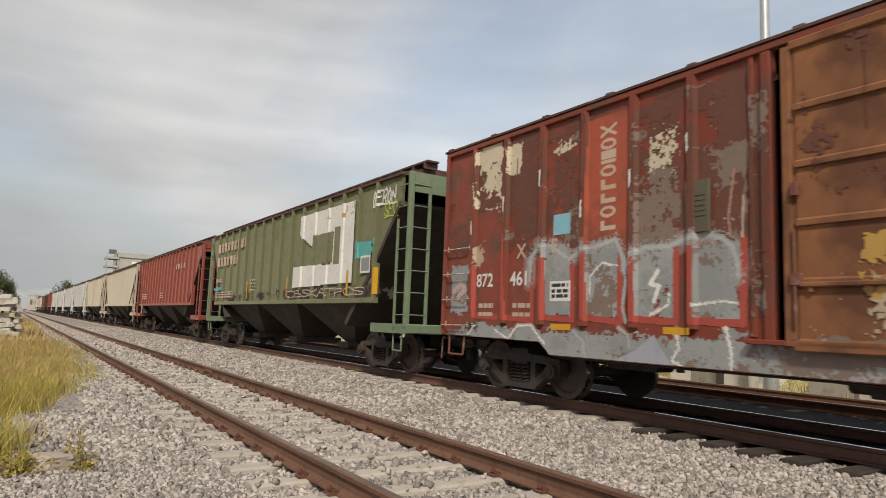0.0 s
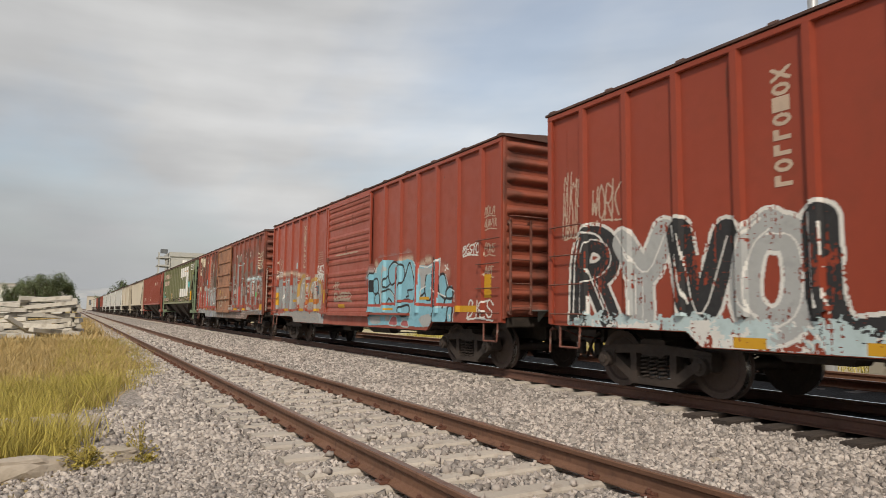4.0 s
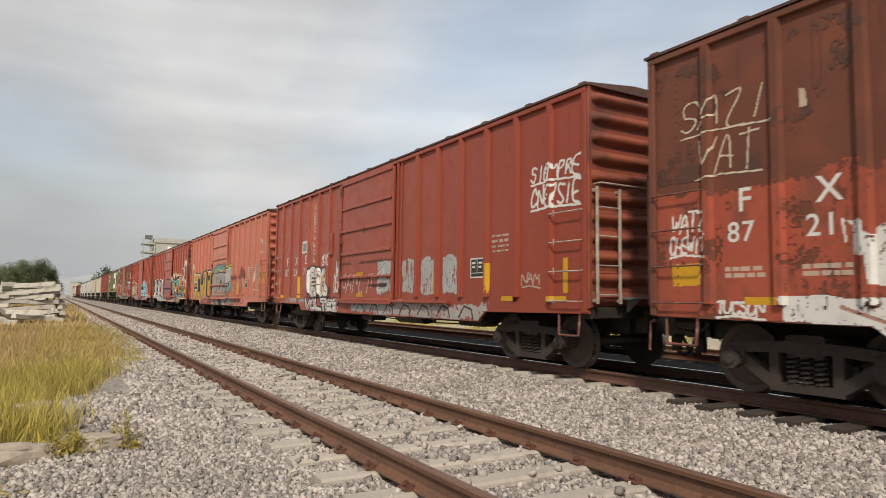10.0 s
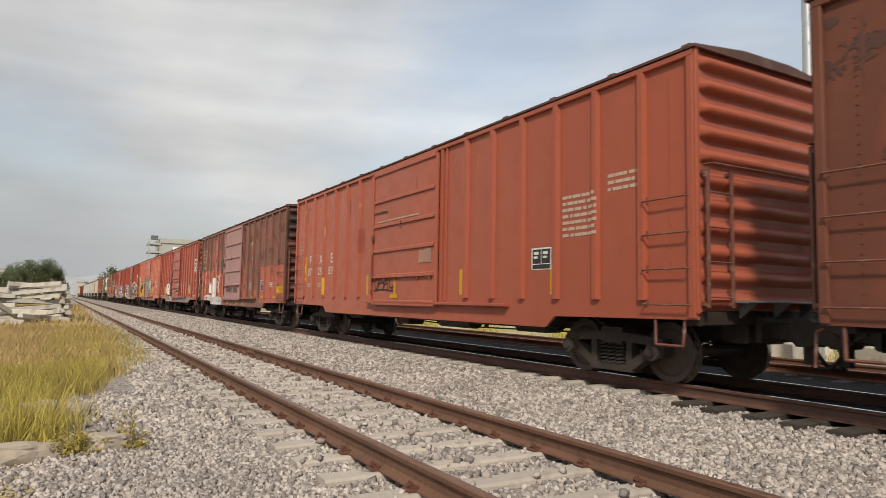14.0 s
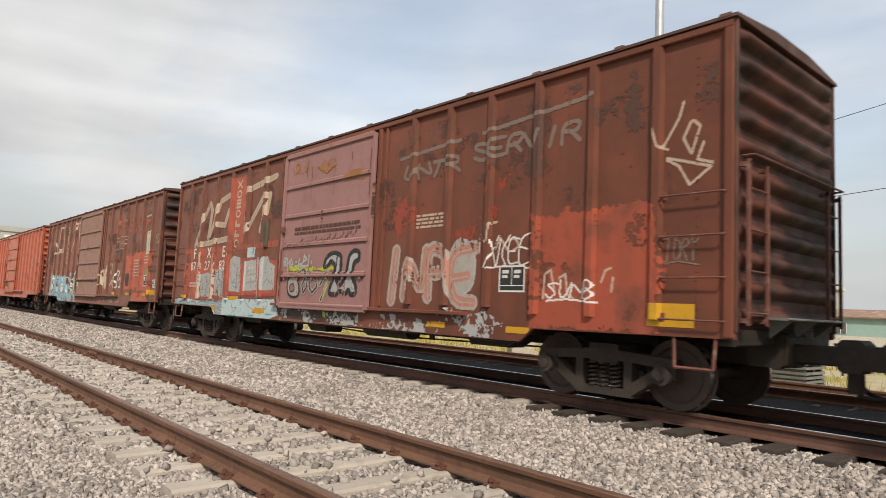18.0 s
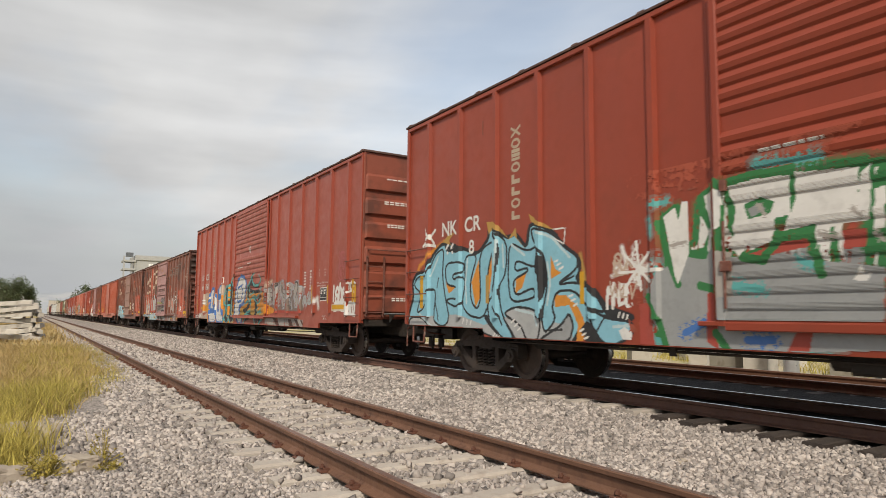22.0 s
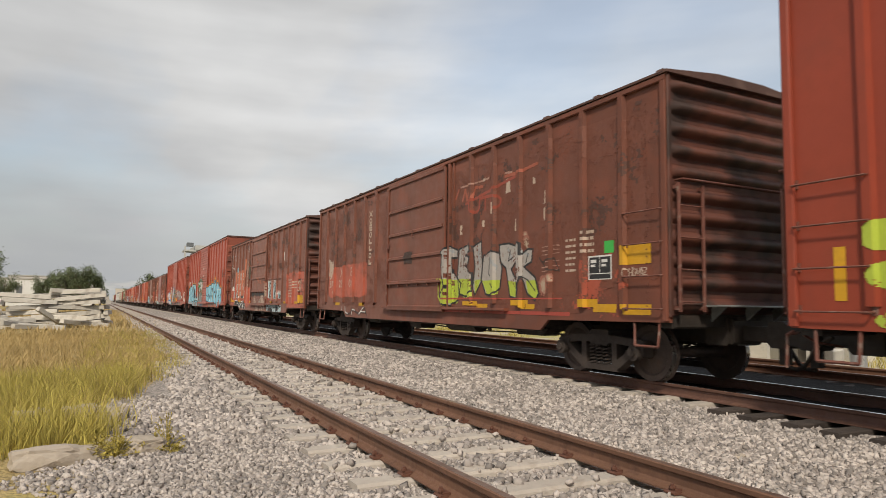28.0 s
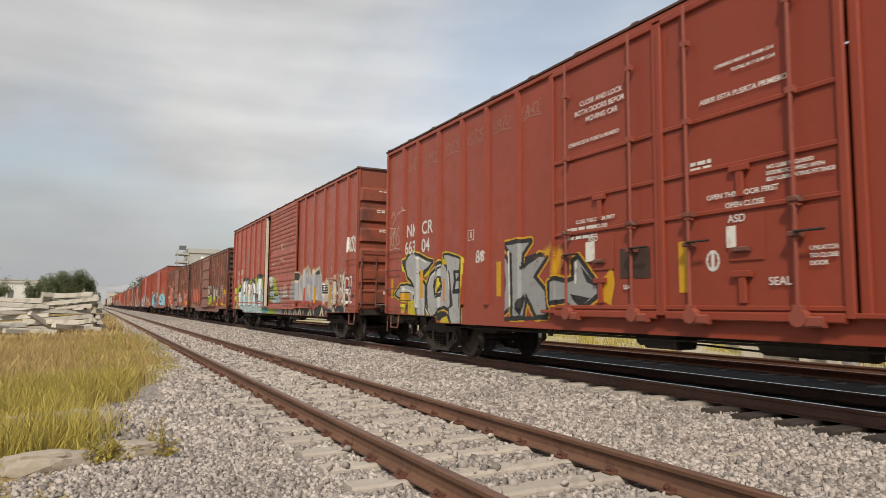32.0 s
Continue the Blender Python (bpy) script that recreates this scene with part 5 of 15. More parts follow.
def letters(c, text, d, z, h, ink="white", depth=0.0, spread=1.0, name="lettering", bold=0.0):
    """Stencilled letters on the near side; d: their left edge, metres behind the front; z: foot, above the rail head; h: height of the capitals."""
    key = (text, round(h, 3), ink, spread, bold)
    if key not in FONT:
        cu = bpy.data.curves.new("lettering", "FONT")
        cu.body, cu.size, cu.space_character = text, h / 0.69, spread
        cu.offset = bold
        ob = bpy.data.objects.new("lettering", cu)
        me = bpy.data.meshes.new_from_object(ob)
        me.materials.clear()
        me.materials.append(SPRAY[ink])
        FONT[key] = me
        bpy.data.objects.remove(ob)
    o = put(name, FONT[key], c["ob"])
    o.matrix_basis = Matrix(((0, 0, -1, -(SIDE + depth + 0.007)), (-1, 0, 0, c["half"] - d), (0, 1, 0, z), (0, 0, 0, 1)))
    return o


def vent_plate(c, d, z, w=0.34, h=0.63, paint=None):
    """The raised card board beside the door."""
    g = Geo()
    y = c["half"] - d
    g.box(-SIDE - 0.05, -SIDE, y - w, y, z, z + h, 0.01)
    for k in range(5):
        zz = z + h * (0.3 + 0.1 * k)
        g.box(-SIDE - 0.058, -SIDE - 0.05, y - w * 0.85, y - w * 0.3, zz, zz + 0.02)
    g.done("card_board", paint or M_PLATE, c["ob"])


# ---- graffiti: strokes and fills, d behind the front and z above the rail ----


def front_3(p):
    """Gold block letters with black gaps and white lights."""
    p.poly([(0.93, 2.31), (2.03, 2.31), (2.02, 1.86), (1.93, 1.85), (2.19, 1.71), (2.17, 0.9), (0.92, 0.88)], "gold")
    p.poly([(2.22, 2.31), (3.08, 2.27), (3.05, 0.69), (2.67, 0.82), (2.28, 0.92)], "gold")
    p.poly([(3.14, 2.26), (3.46, 2.28), (3.43, 1.38), (3.74, 1.32), (3.72, 0.69), (3.07, 0.69)], "gold")
    p.mist([(1.09, 1.01), (2.03, 0.98)], 0.16, "orange")
    p.mist([(2.36, 1.03), (2.91, 0.87)], 0.16, "orange")
    p.mist([(3.19, 1.04), (3.6, 0.82)], 0.16, "orange")
    p.mist([(1.24, 2.12), (1.88, 2.14)], 0.14, "gold")
    p.mist([(2.65, 2.15), (2.94, 2.13)], 0.14, "gold")
    p.mist([(3.25, 1.94), (3.29, 1.53)], 0.14, "gold")
    p.poly([(3.48, 2.27), (3.82, 2.31), (3.8, 1.32), (3.75, 1.31), (3.45, 1.38)], "mid_black")
    p.poly([(3.53, 1.92), (3.81, 1.97), (3.79, 1.36), (3.58, 1.4)], "black")
    p.poly([(1.27, 1.79), (1.81, 1.83), (2.19, 1.83), (2.19, 1.76), (1.69, 1.73), (1.27, 1.71)], "black")
    p.poly([(1.04, 1.61), (1.92, 1.61), (1.91, 1.47), (1.04, 1.49)], "black")
    p.poly([(2.49, 2.05), (2.89, 2.04), (2.86, 1.33), (2.49, 1.32)], "black")
    p.poly([(4.04, 2.06), (4.42, 2.08), (4.41, 1.8), (4.03, 1.81)], "black")
    p.poly([(4.02, 1.53), (4.4, 1.54), (4.39, 1.21), (4.01, 1.2)], "black")
    p.poly([(3.75, 1.32), (3.82, 1.32), (3.78, 0.68), (3.72, 0.69)], "black")
    p.poly([(4.32, 1.74), (4.41, 1.73), (4.39, 1.2), (4.3, 1.2)], "thin_orange")
    p.line([(1.0, 2.33), (2.0, 2.36)], 0.03, "black")
    p.line([(2.23, 2.35), (3.11, 2.3)], 0.03, "black")
    p.line([(3.12, 2.28), (3.48, 2.31)], 0.03, "black")
    p.line([(3.82, 2.35), (4.43, 2.41)], 0.03, "black")
    p.line([(2.19, 1.76), (2.2, 0.9)], 0.03, "black")
    p.line([(3.1, 2.27), (3.07, 0.69)], 0.03, "black")
    p.line([(1.01, 0.88), (1.02, 2.27), (2.0, 2.28), (1.99, 1.87)], 0.024, "white")
    p.line([(1.75, 1.86), (2.19, 1.71), (2.17, 0.91)], 0.024, "white")
    p.line([(2.28, 2.26), (3.05, 2.25), (3.01, 0.69)], 0.024, "white")
    p.line([(3.15, 2.22), (3.46, 2.26), (3.43, 1.37), (3.73, 1.32), (3.7, 0.7)], 0.024, "white")
    p.line([(2.49, 2.03), (2.49, 1.34)], 0.024, "white")
    p.line([(3.86, 2.32), (4.43, 2.36)], 0.024, "white")
    p.line([(4.04, 2.04), (4.04, 1.81)], 0.024, "white")
    p.line([(4.0, 1.5), (4.01, 1.19), (4.27, 1.18)], 0.024, "white")
    p.line([(1.04, 1.46), (1.9, 1.44)], 0.024, "white")
    p.rect(0.39, 0.58, 1.59, 2.06, "yellow")
    p.line([(0.97, 1.24), (4.39, 1.19)], 0.008, "bone")
    p.line([(0.97, 1.08), (4.39, 1.09)], 0.007, "bone")
    p.poly([(3.67, 2.34), (4.54, 2.38), (4.57, 1.06), (3.71, 1.14)], "gold")
    p.poly([(4.84, 2.38), (5.8, 2.41), (5.73, 1.62), (5.51, 1.58), (5.58, 1.16), (4.91, 1.16)], "gold")
    p.mist([(3.96, 1.26), (5.48, 1.21)], 0.14, "orange")
    p.mist([(3.32, 0.84), (5.9, 0.8)], 0.16, "pink")
    p.poly([(3.85, 2.1), (4.31, 2.11), (4.31, 1.92), (3.86, 1.91)], "black")
    p.poly([(3.87, 1.63), (4.32, 1.65), (4.32, 1.46), (3.87, 1.45)], "black")
    p.poly([(5.11, 2.14), (5.46, 2.16), (5.47, 1.91), (5.11, 1.89)], "black")
    p.poly([(5.16, 1.59), (5.35, 1.59), (5.36, 1.16), (5.17, 1.16)], "black")
    p.poly([(4.54, 2.36), (4.81, 2.36), (4.84, 1.07), (4.57, 1.06)], "black")
    p.line([(3.71, 1.14), (3.67, 2.38), (4.58, 2.42)], 0.035, "black")
    p.line([(4.87, 1.14), (4.84, 2.41), (5.83, 2.44), (5.78, 1.58), (5.51, 1.55), (5.62, 1.15)], 0.035, "black")
    p.line([(3.82, 1.16), (3.78, 2.29), (4.5, 2.32)], 0.022, "white")
    p.line([(4.97, 1.16), (4.94, 2.33), (5.73, 2.36)], 0.022, "white")
    p.line([(5.05, 0.78), (5.04, 1.07), (5.31, 1.07), (5.32, 0.77), (5.05, 0.78)], 0.03, "dirt")
    p.line([(5.49, 0.77), (5.48, 1.05), (5.85, 1.07), (5.86, 0.8)], 0.03, "dirt")
    p.line([(5.49, 0.93), (5.79, 0.94)], 0.03, "dirt")


def front_11(p):
    """Red-brown panels for the reporting mark, black and white scrawls below."""
    p.poly([(1.83, 2.8), (2.49, 2.78), (2.49, 1.21), (1.83, 1.2)], "fade")
    p.poly([(2.71, 2.81), (3.41, 2.82), (3.39, 1.27), (2.69, 1.26)], "fade")
    p.poly([(3.61, 2.84), (4.3, 2.81), (4.26, 1.28), (3.58, 1.27)], "fade")
    p.poly([(4.38, 3.41), (4.6, 3.38), (4.53, 1.25), (4.32, 1.24)], "fade")
    p.rect(1.77, 1.86, 1.18, 2.18, "brightred")
    p.rect(3.41, 3.58, 1.19, 2.13, "brightred")
    p.rect(4.22, 4.33, 1.21, 2.12, "brightred")
    p.rect(2.49, 2.69, 1.17, 2.22, "brightred")
    p.line([(0.83, 1.19), (4.53, 1.25)], 0.03, "brightred")
    p.rect(1.95, 2.31, 2.77, 3.03, "sky")
    p.rect(1.63, 1.77, 2.94, 3.24, "bone", 0.02, 0.75)
    p.rect(1.61, 1.76, 2.64, 2.78, "bone", 0.02, 0.75)
    p.rect(2.52, 2.64, 2.94, 3.34, "bone", 0.02, 0.75)
    p.rect(3.46, 3.55, 3.7, 3.92, "bone", 0.02, 0.75)
    p.rect(3.43, 3.54, 3.14, 3.36, "bone", 0.02, 0.75)
    p.rect(3.43, 3.54, 3.0, 3.13, "bone", 0.02, 0.75)
    p.rect(4.36, 4.45, 3.73, 3.84, "bone", 0.02, 0.75)
    p.rect(4.36, 4.44, 3.41, 3.55, "bone", 0.02, 0.75)
    p.poly([(1.29, 0.95), (1.83, 1.18), (2.51, 1.17), (3.19, 1.18), (4.23, 1.19), (4.53, 1.14), (4.51, 0.73), (3.62, 0.8), (2.86, 0.79), (2.72, 0.87), (1.84, 0.94)], "soot")
    p.line([(1.33, 0.96), (1.55, 1.15), (2.01, 1.19), (2.43, 1.17), (2.46, 1.01), (2.13, 1.0)], 0.022, "white")
    p.line([(2.62, 1.15), (2.76, 0.87), (3.01, 0.8), (3.37, 1.02), (3.58, 0.87), (3.59, 0.78)], 0.022, "white")
    p.line([(2.96, 1.18), (3.05, 1.03), (3.19, 1.18)], 0.022, "white")
    p.line([(3.37, 1.19), (3.54, 1.03), (3.78, 0.96), (4.07, 0.72), (4.11, 0.85), (3.86, 1.18)], 0.022, "white")
    p.line([(3.64, 1.17), (3.74, 1.06), (3.86, 1.2)], 0.022, "white")
    p.line([(4.29, 1.12), (4.32, 0.88), (4.42, 0.87), (4.52, 0.76)], 0.022, "white")
    p.poly([(2.77, 0.89), (3.01, 0.79), (3.37, 1.02), (3.19, 1.04), (3.01, 0.88)], "white")
    p.poly([(3.54, 1.03), (3.78, 0.96), (4.07, 0.73), (4.04, 0.87), (3.86, 0.97), (3.7, 1.06)], "white")
    p.shape([(1.95, 1.68), (2.1, 1.77), (2.33, 1.74), (2.41, 1.6), (2.3, 1.51), (2.01, 1.49), (2.1, 1.39), (2.27, 1.37), (2.24, 1.29), (1.95, 1.32), (1.86, 1.44)], "white", "soot", 0.012)
    p.poly([(2.04, 1.63), (2.19, 1.7), (2.3, 1.6), (2.13, 1.54)], "fade")
    p.poly([(2.01, 1.48), (2.35, 1.49), (2.28, 1.38), (2.12, 1.39)], "soot")
    p.line([(2.72, 1.3), (2.92, 1.65), (3.25, 1.64), (3.29, 1.35), (3.2, 1.32), (3.15, 1.6), (3.01, 1.32)], 0.02, "white")
    p.line([(1.29, 1.3), (1.46, 1.45), (1.68, 1.42)], 0.02, "white")
    p.line([(2.49, 1.62), (2.59, 1.6), (2.47, 1.21), (2.62, 1.44), (2.51, 1.35)], 0.02, "white")
    p.poly([(4.04, 1.73), (4.18, 1.68), (4.18, 1.34), (3.75, 1.31), (3.77, 1.37), (4.02, 1.41), (4.13, 1.58)], "white")
    p.poly([(3.59, 1.45), (4.06, 1.47), (3.79, 1.32), (3.63, 1.3)], "soot")
    p.line([(4.34, 1.64), (4.31, 1.43), (4.35, 1.28), (4.29, 1.24)], 0.03, "white")
    p.poly([(4.46, 1.71), (4.55, 1.71), (4.54, 1.57), (4.47, 1.42), (4.53, 1.32), (4.44, 1.37)], "white")
    p.rect(1.04, 1.36, 1.32, 1.67, "silver")
    p.rect(0.14, 0.65, 1.11, 1.34, "yellow")
    p.rect(0.91, 1.36, 1.12, 1.19, "yellow")
    p.rect(2.78, 3.25, 1.13, 1.23, "yellow")
    p.line([(0.24, 3.85), (0.28, 3.64), (0.4, 3.85), (0.53, 3.58), (0.76, 3.63)], 0.008, "pale")
    p.line([(0.98, 3.75), (1.51, 3.69)], 0.008, "pale")
    p.line([(1.02, 3.57), (1.51, 3.45)], 0.008, "pale")
    p.line([(0.41, 3.5), (0.68, 3.55)], 0.008, "pale")
    p.line([(0.29, 3.33), (0.29, 3.2), (0.4, 3.31), (0.4, 3.18)], 0.012, "white")
    p.line([(0.45, 3.26), (0.45, 3.17), (0.57, 3.21), (0.49, 3.26)], 0.012, "white")
    p.line([(0.61, 3.29), (0.69, 3.13)], 0.012, "white")
    p.line([(0.21, 2.97), (0.17, 3.13), (0.38, 3.13)], 0.012, "white")
    p.line([(0.42, 3.12), (0.42, 2.92), (0.53, 3.13), (0.58, 2.9)], 0.012, "white")
    p.line([(0.66, 2.91), (0.65, 3.08), (0.84, 2.97), (0.69, 2.96), (0.92, 2.89)], 0.012, "white")
    p.line([(0.92, 3.04), (1.1, 3.01), (1.03, 2.81)], 0.012, "white")
    p.line([(0.34, 2.88), (0.73, 2.88)], 0.012, "white")
    p.line([(0.27, 2.42), (0.35, 2.18), (0.47, 2.43)], 0.009, "bone")
    p.line([(0.31, 2.36), (0.67, 2.38)], 0.009, "bone")
    p.line([(0.51, 2.29), (0.63, 2.14), (0.67, 2.33)], 0.009, "bone")
    p.line([(0.98, 1.98), (0.96, 1.77), (1.08, 1.75)], 0.016, "white")
    p.line([(1.11, 2.0), (1.13, 1.75), (1.22, 1.97), (1.24, 1.76)], 0.016, "white")
    p.line([(1.26, 1.86), (1.37, 1.93), (1.39, 1.75), (1.27, 1.78)], 0.016, "white")
    p.line([(1.42, 1.93), (1.52, 1.87), (1.45, 1.75), (1.37, 1.83)], 0.016, "white")
    p.line([(1.55, 1.95), (1.53, 1.76), (1.6, 1.76)], 0.016, "white")


def art_12(p):
    """Silver letters with lime feet and black edges."""
    p.mist([(12.76, 2.26), (12.77, 2.21)], 0.13, "tan")
    p.mist([(13.3, 1.49), (13.32, 1.42)], 0.16, "tan")
    p.mist([(12.71, 2.41), (12.74, 2.4)], 0.06, "tan")
    p.mist([(13.49, 1.6), (13.51, 1.57)], 0.07, "tan")
    p.poly([(9.85, 2.39), (10.18, 2.28), (10.16, 2.12), (9.91, 2.12), (10.01, 1.8), (10.32, 1.56), (10.22, 1.21), (9.87, 1.08), (9.54, 1.14), (9.52, 1.35), (9.76, 1.48), (9.56, 1.95), (9.58, 2.29)], "ash")
    p.poly([(10.24, 2.3), (10.74, 2.38), (10.78, 2.22), (10.51, 2.15), (10.78, 2.1), (10.74, 1.98), (10.51, 1.93), (10.83, 1.76), (10.83, 1.4), (10.55, 1.28), (10.25, 1.34), (10.17, 1.73)], "ash")
    p.poly([(10.83, 2.31), (11.16, 2.4), (11.22, 1.86), (11.17, 1.57), (10.92, 1.31), (10.83, 1.46), (10.92, 1.88)], "ash")
    p.poly([(11.26, 2.1), (11.58, 2.19), (11.85, 2.11), (11.95, 1.82), (11.88, 1.44), (11.57, 1.28), (11.34, 1.33), (11.17, 1.63)], "ash")
    p.poly([(11.85, 2.27), (12.17, 2.28), (12.44, 2.21), (12.47, 1.95), (12.27, 1.78), (12.56, 1.43), (12.52, 1.22), (12.23, 1.27), (12.09, 1.81), (11.88, 1.94)], "ash")
    p.poly([(12.44, 2.29), (12.6, 2.25), (12.6, 2.04), (12.82, 2.13), (12.97, 2.11), (12.93, 1.89), (12.69, 1.81), (13.04, 1.61), (13.15, 1.32), (13.04, 1.2), (12.8, 1.32), (12.62, 1.63), (12.53, 1.43), (12.5, 1.9)], "ash")
    p.mist([(9.85, 2.3), (10.01, 2.26)], 0.1, "steel")
    p.mist([(10.55, 2.28), (10.65, 2.21)], 0.1, "steel")
    p.mist([(11.05, 2.23), (11.09, 1.99)], 0.1, "steel")
    p.mist([(11.58, 2.04), (11.77, 1.83)], 0.1, "steel")
    p.mist([(12.17, 2.16), (12.3, 1.96)], 0.1, "steel")
    p.mist([(12.57, 2.1), (12.82, 2.03)], 0.1, "steel")
    p.poly([(9.54, 1.68), (10.29, 1.63), (10.19, 1.14), (9.57, 1.12)], "lime")
    p.poly([(10.21, 1.66), (10.83, 1.64), (10.83, 1.28), (10.51, 1.25), (10.23, 1.34)], "lime")
    p.poly([(10.9, 1.61), (11.17, 1.63), (10.93, 1.32)], "lime")
    p.poly([(11.21, 1.6), (11.91, 1.6), (11.8, 1.32), (11.42, 1.29)], "lime")
    p.poly([(12.17, 1.57), (12.53, 1.53), (12.52, 1.25), (12.24, 1.29)], "lime")
    p.poly([(12.75, 1.55), (13.07, 1.56), (13.14, 1.32), (13.05, 1.2), (12.83, 1.32)], "lime")
    p.line([(9.85, 2.39), (10.18, 2.28), (10.16, 2.12), (9.91, 2.12), (10.01, 1.8), (10.32, 1.56), (10.22, 1.21), (9.87, 1.08), (9.54, 1.14), (9.52, 1.35), (9.76, 1.48), (9.56, 1.95), (9.58, 2.29), (9.85, 2.39)], 0.02, "black")
    p.line([(10.24, 2.3), (10.74, 2.38), (10.78, 2.22), (10.51, 2.15), (10.78, 2.1), (10.74, 1.98), (10.51, 1.93), (10.83, 1.76), (10.83, 1.4), (10.55, 1.28), (10.25, 1.34), (10.17, 1.73), (10.24, 2.3)], 0.02, "black")
    p.line([(10.83, 2.31), (11.16, 2.4), (11.22, 1.86), (11.17, 1.57), (10.92, 1.31), (10.83, 1.46), (10.92, 1.88), (10.83, 2.31)], 0.02, "black")
    p.line([(11.26, 2.1), (11.58, 2.19), (11.85, 2.11), (11.95, 1.82), (11.88, 1.44), (11.57, 1.28), (11.34, 1.33), (11.17, 1.63), (11.26, 2.1)], 0.02, "black")
    p.line([(11.85, 2.27), (12.17, 2.28), (12.44, 2.21), (12.47, 1.95), (12.27, 1.78), (12.56, 1.43), (12.52, 1.22), (12.23, 1.27), (12.09, 1.81), (11.88, 1.94), (11.85, 2.27)], 0.02, "black")
    p.line([(12.44, 2.29), (12.6, 2.25), (12.6, 2.04), (12.82, 2.13), (12.97, 2.11), (12.93, 1.89), (12.69, 1.81), (13.04, 1.61), (13.15, 1.32), (13.04, 1.2), (12.8, 1.32), (12.62, 1.63), (12.53, 1.43), (12.5, 1.9), (12.44, 2.29)], 0.02, "black")
    p.line([(10.51, 2.15), (10.41, 1.94), (10.51, 1.93)], 0.012, "black")
    p.line([(11.5, 2.05), (11.46, 1.73), (11.69, 1.44)], 0.012, "black")
    p.line([(12.24, 2.13), (12.17, 1.94), (12.34, 2.01)], 0.012, "black")
    p.line([(12.82, 2.05), (12.75, 1.88)], 0.012, "black")
    p.line([(12.62, 1.63), (12.81, 1.57), (13.04, 1.37)], 0.012, "black")
    p.line([(9.54, 1.24), (13.8, 1.23)], 0.015, "brightred")
    p.rect(10.41, 11.0, 1.1, 1.18, "yellow")
    p.rect(12.25, 12.8, 1.11, 1.2, "yellow")
    p.rect(14.21, 14.68, 1.1, 1.21, "yellow")
    p.line([(9.43, 1.69), (9.45, 1.28), (9.65, 1.08)], 0.02, "lime")
    p.line([(10.05, 3.42), (10.18, 3.59)], 0.03, "thin_fade")
    p.line([(10.36, 3.33), (10.47, 3.57), (10.55, 3.33), (10.66, 3.56)], 0.03, "thin_fade")
    p.line([(10.78, 3.28), (10.9, 3.54), (11.18, 3.52)], 0.03, "thin_fade")
    p.line([(12.53, 3.59), (13.09, 3.65)], 0.03, "thin_fade")
    p.line([(12.04, 3.59), (12.46, 3.59)], 0.03, "thin_fade")
    p.line([(10.28, 3.64), (11.18, 3.64), (11.43, 3.66)], 0.02, "thin_bone")
    p.line([(12.04, 3.65), (12.27, 3.64)], 0.02, "thin_bone")
    p.rect(11.22, 11.29, 3.62, 3.69, "bone", 0.02, 0.7)
    p.rect(12.08, 12.22, 3.27, 3.53, "bone", 0.02, 0.7)
    p.rect(10.26, 10.36, 2.61, 2.81, "bone", 0.02, 0.7)
    p.rect(11.19, 11.28, 2.69, 2.82, "bone", 0.02, 0.7)
    p.rect(12.98, 13.04, 3.56, 3.68, "bone", 0.02, 0.7)
    p.rect(12.98, 13.02, 3.32, 3.45, "bone", 0.02, 0.7)
    p.line([(13.25, 2.13), (13.49, 2.12)], 0.008, "thin_bone")
    p.line([(13.57, 2.14), (13.74, 2.13)], 0.008, "thin_bone")
    p.line([(13.25, 2.06), (13.49, 2.05)], 0.008, "thin_bone")
    p.line([(13.57, 2.07), (13.74, 2.06)], 0.008, "thin_bone")
    p.line([(13.25, 1.99), (13.49, 1.98)], 0.008, "thin_bone")
    p.line([(13.57, 2.0), (13.73, 2.0)], 0.008, "thin_bone")
    p.line([(13.25, 1.87), (13.49, 1.86)], 0.008, "thin_bone")
    p.line([(13.57, 1.88), (13.73, 1.88)], 0.008, "thin_bone")
    p.line([(13.24, 1.77), (13.49, 1.77)], 0.008, "thin_bone")
    p.line([(13.56, 1.79), (13.73, 1.79)], 0.008, "thin_bone")
    p.line([(13.24, 1.7), (13.48, 1.7)], 0.008, "thin_bone")
    p.line([(13.56, 1.72), (13.73, 1.72)], 0.008, "thin_bone")
    p.line([(13.16, 1.95), (13.38, 1.74), (13.74, 1.7), (13.59, 1.92), (13.27, 1.87)], 0.014, "dirt")


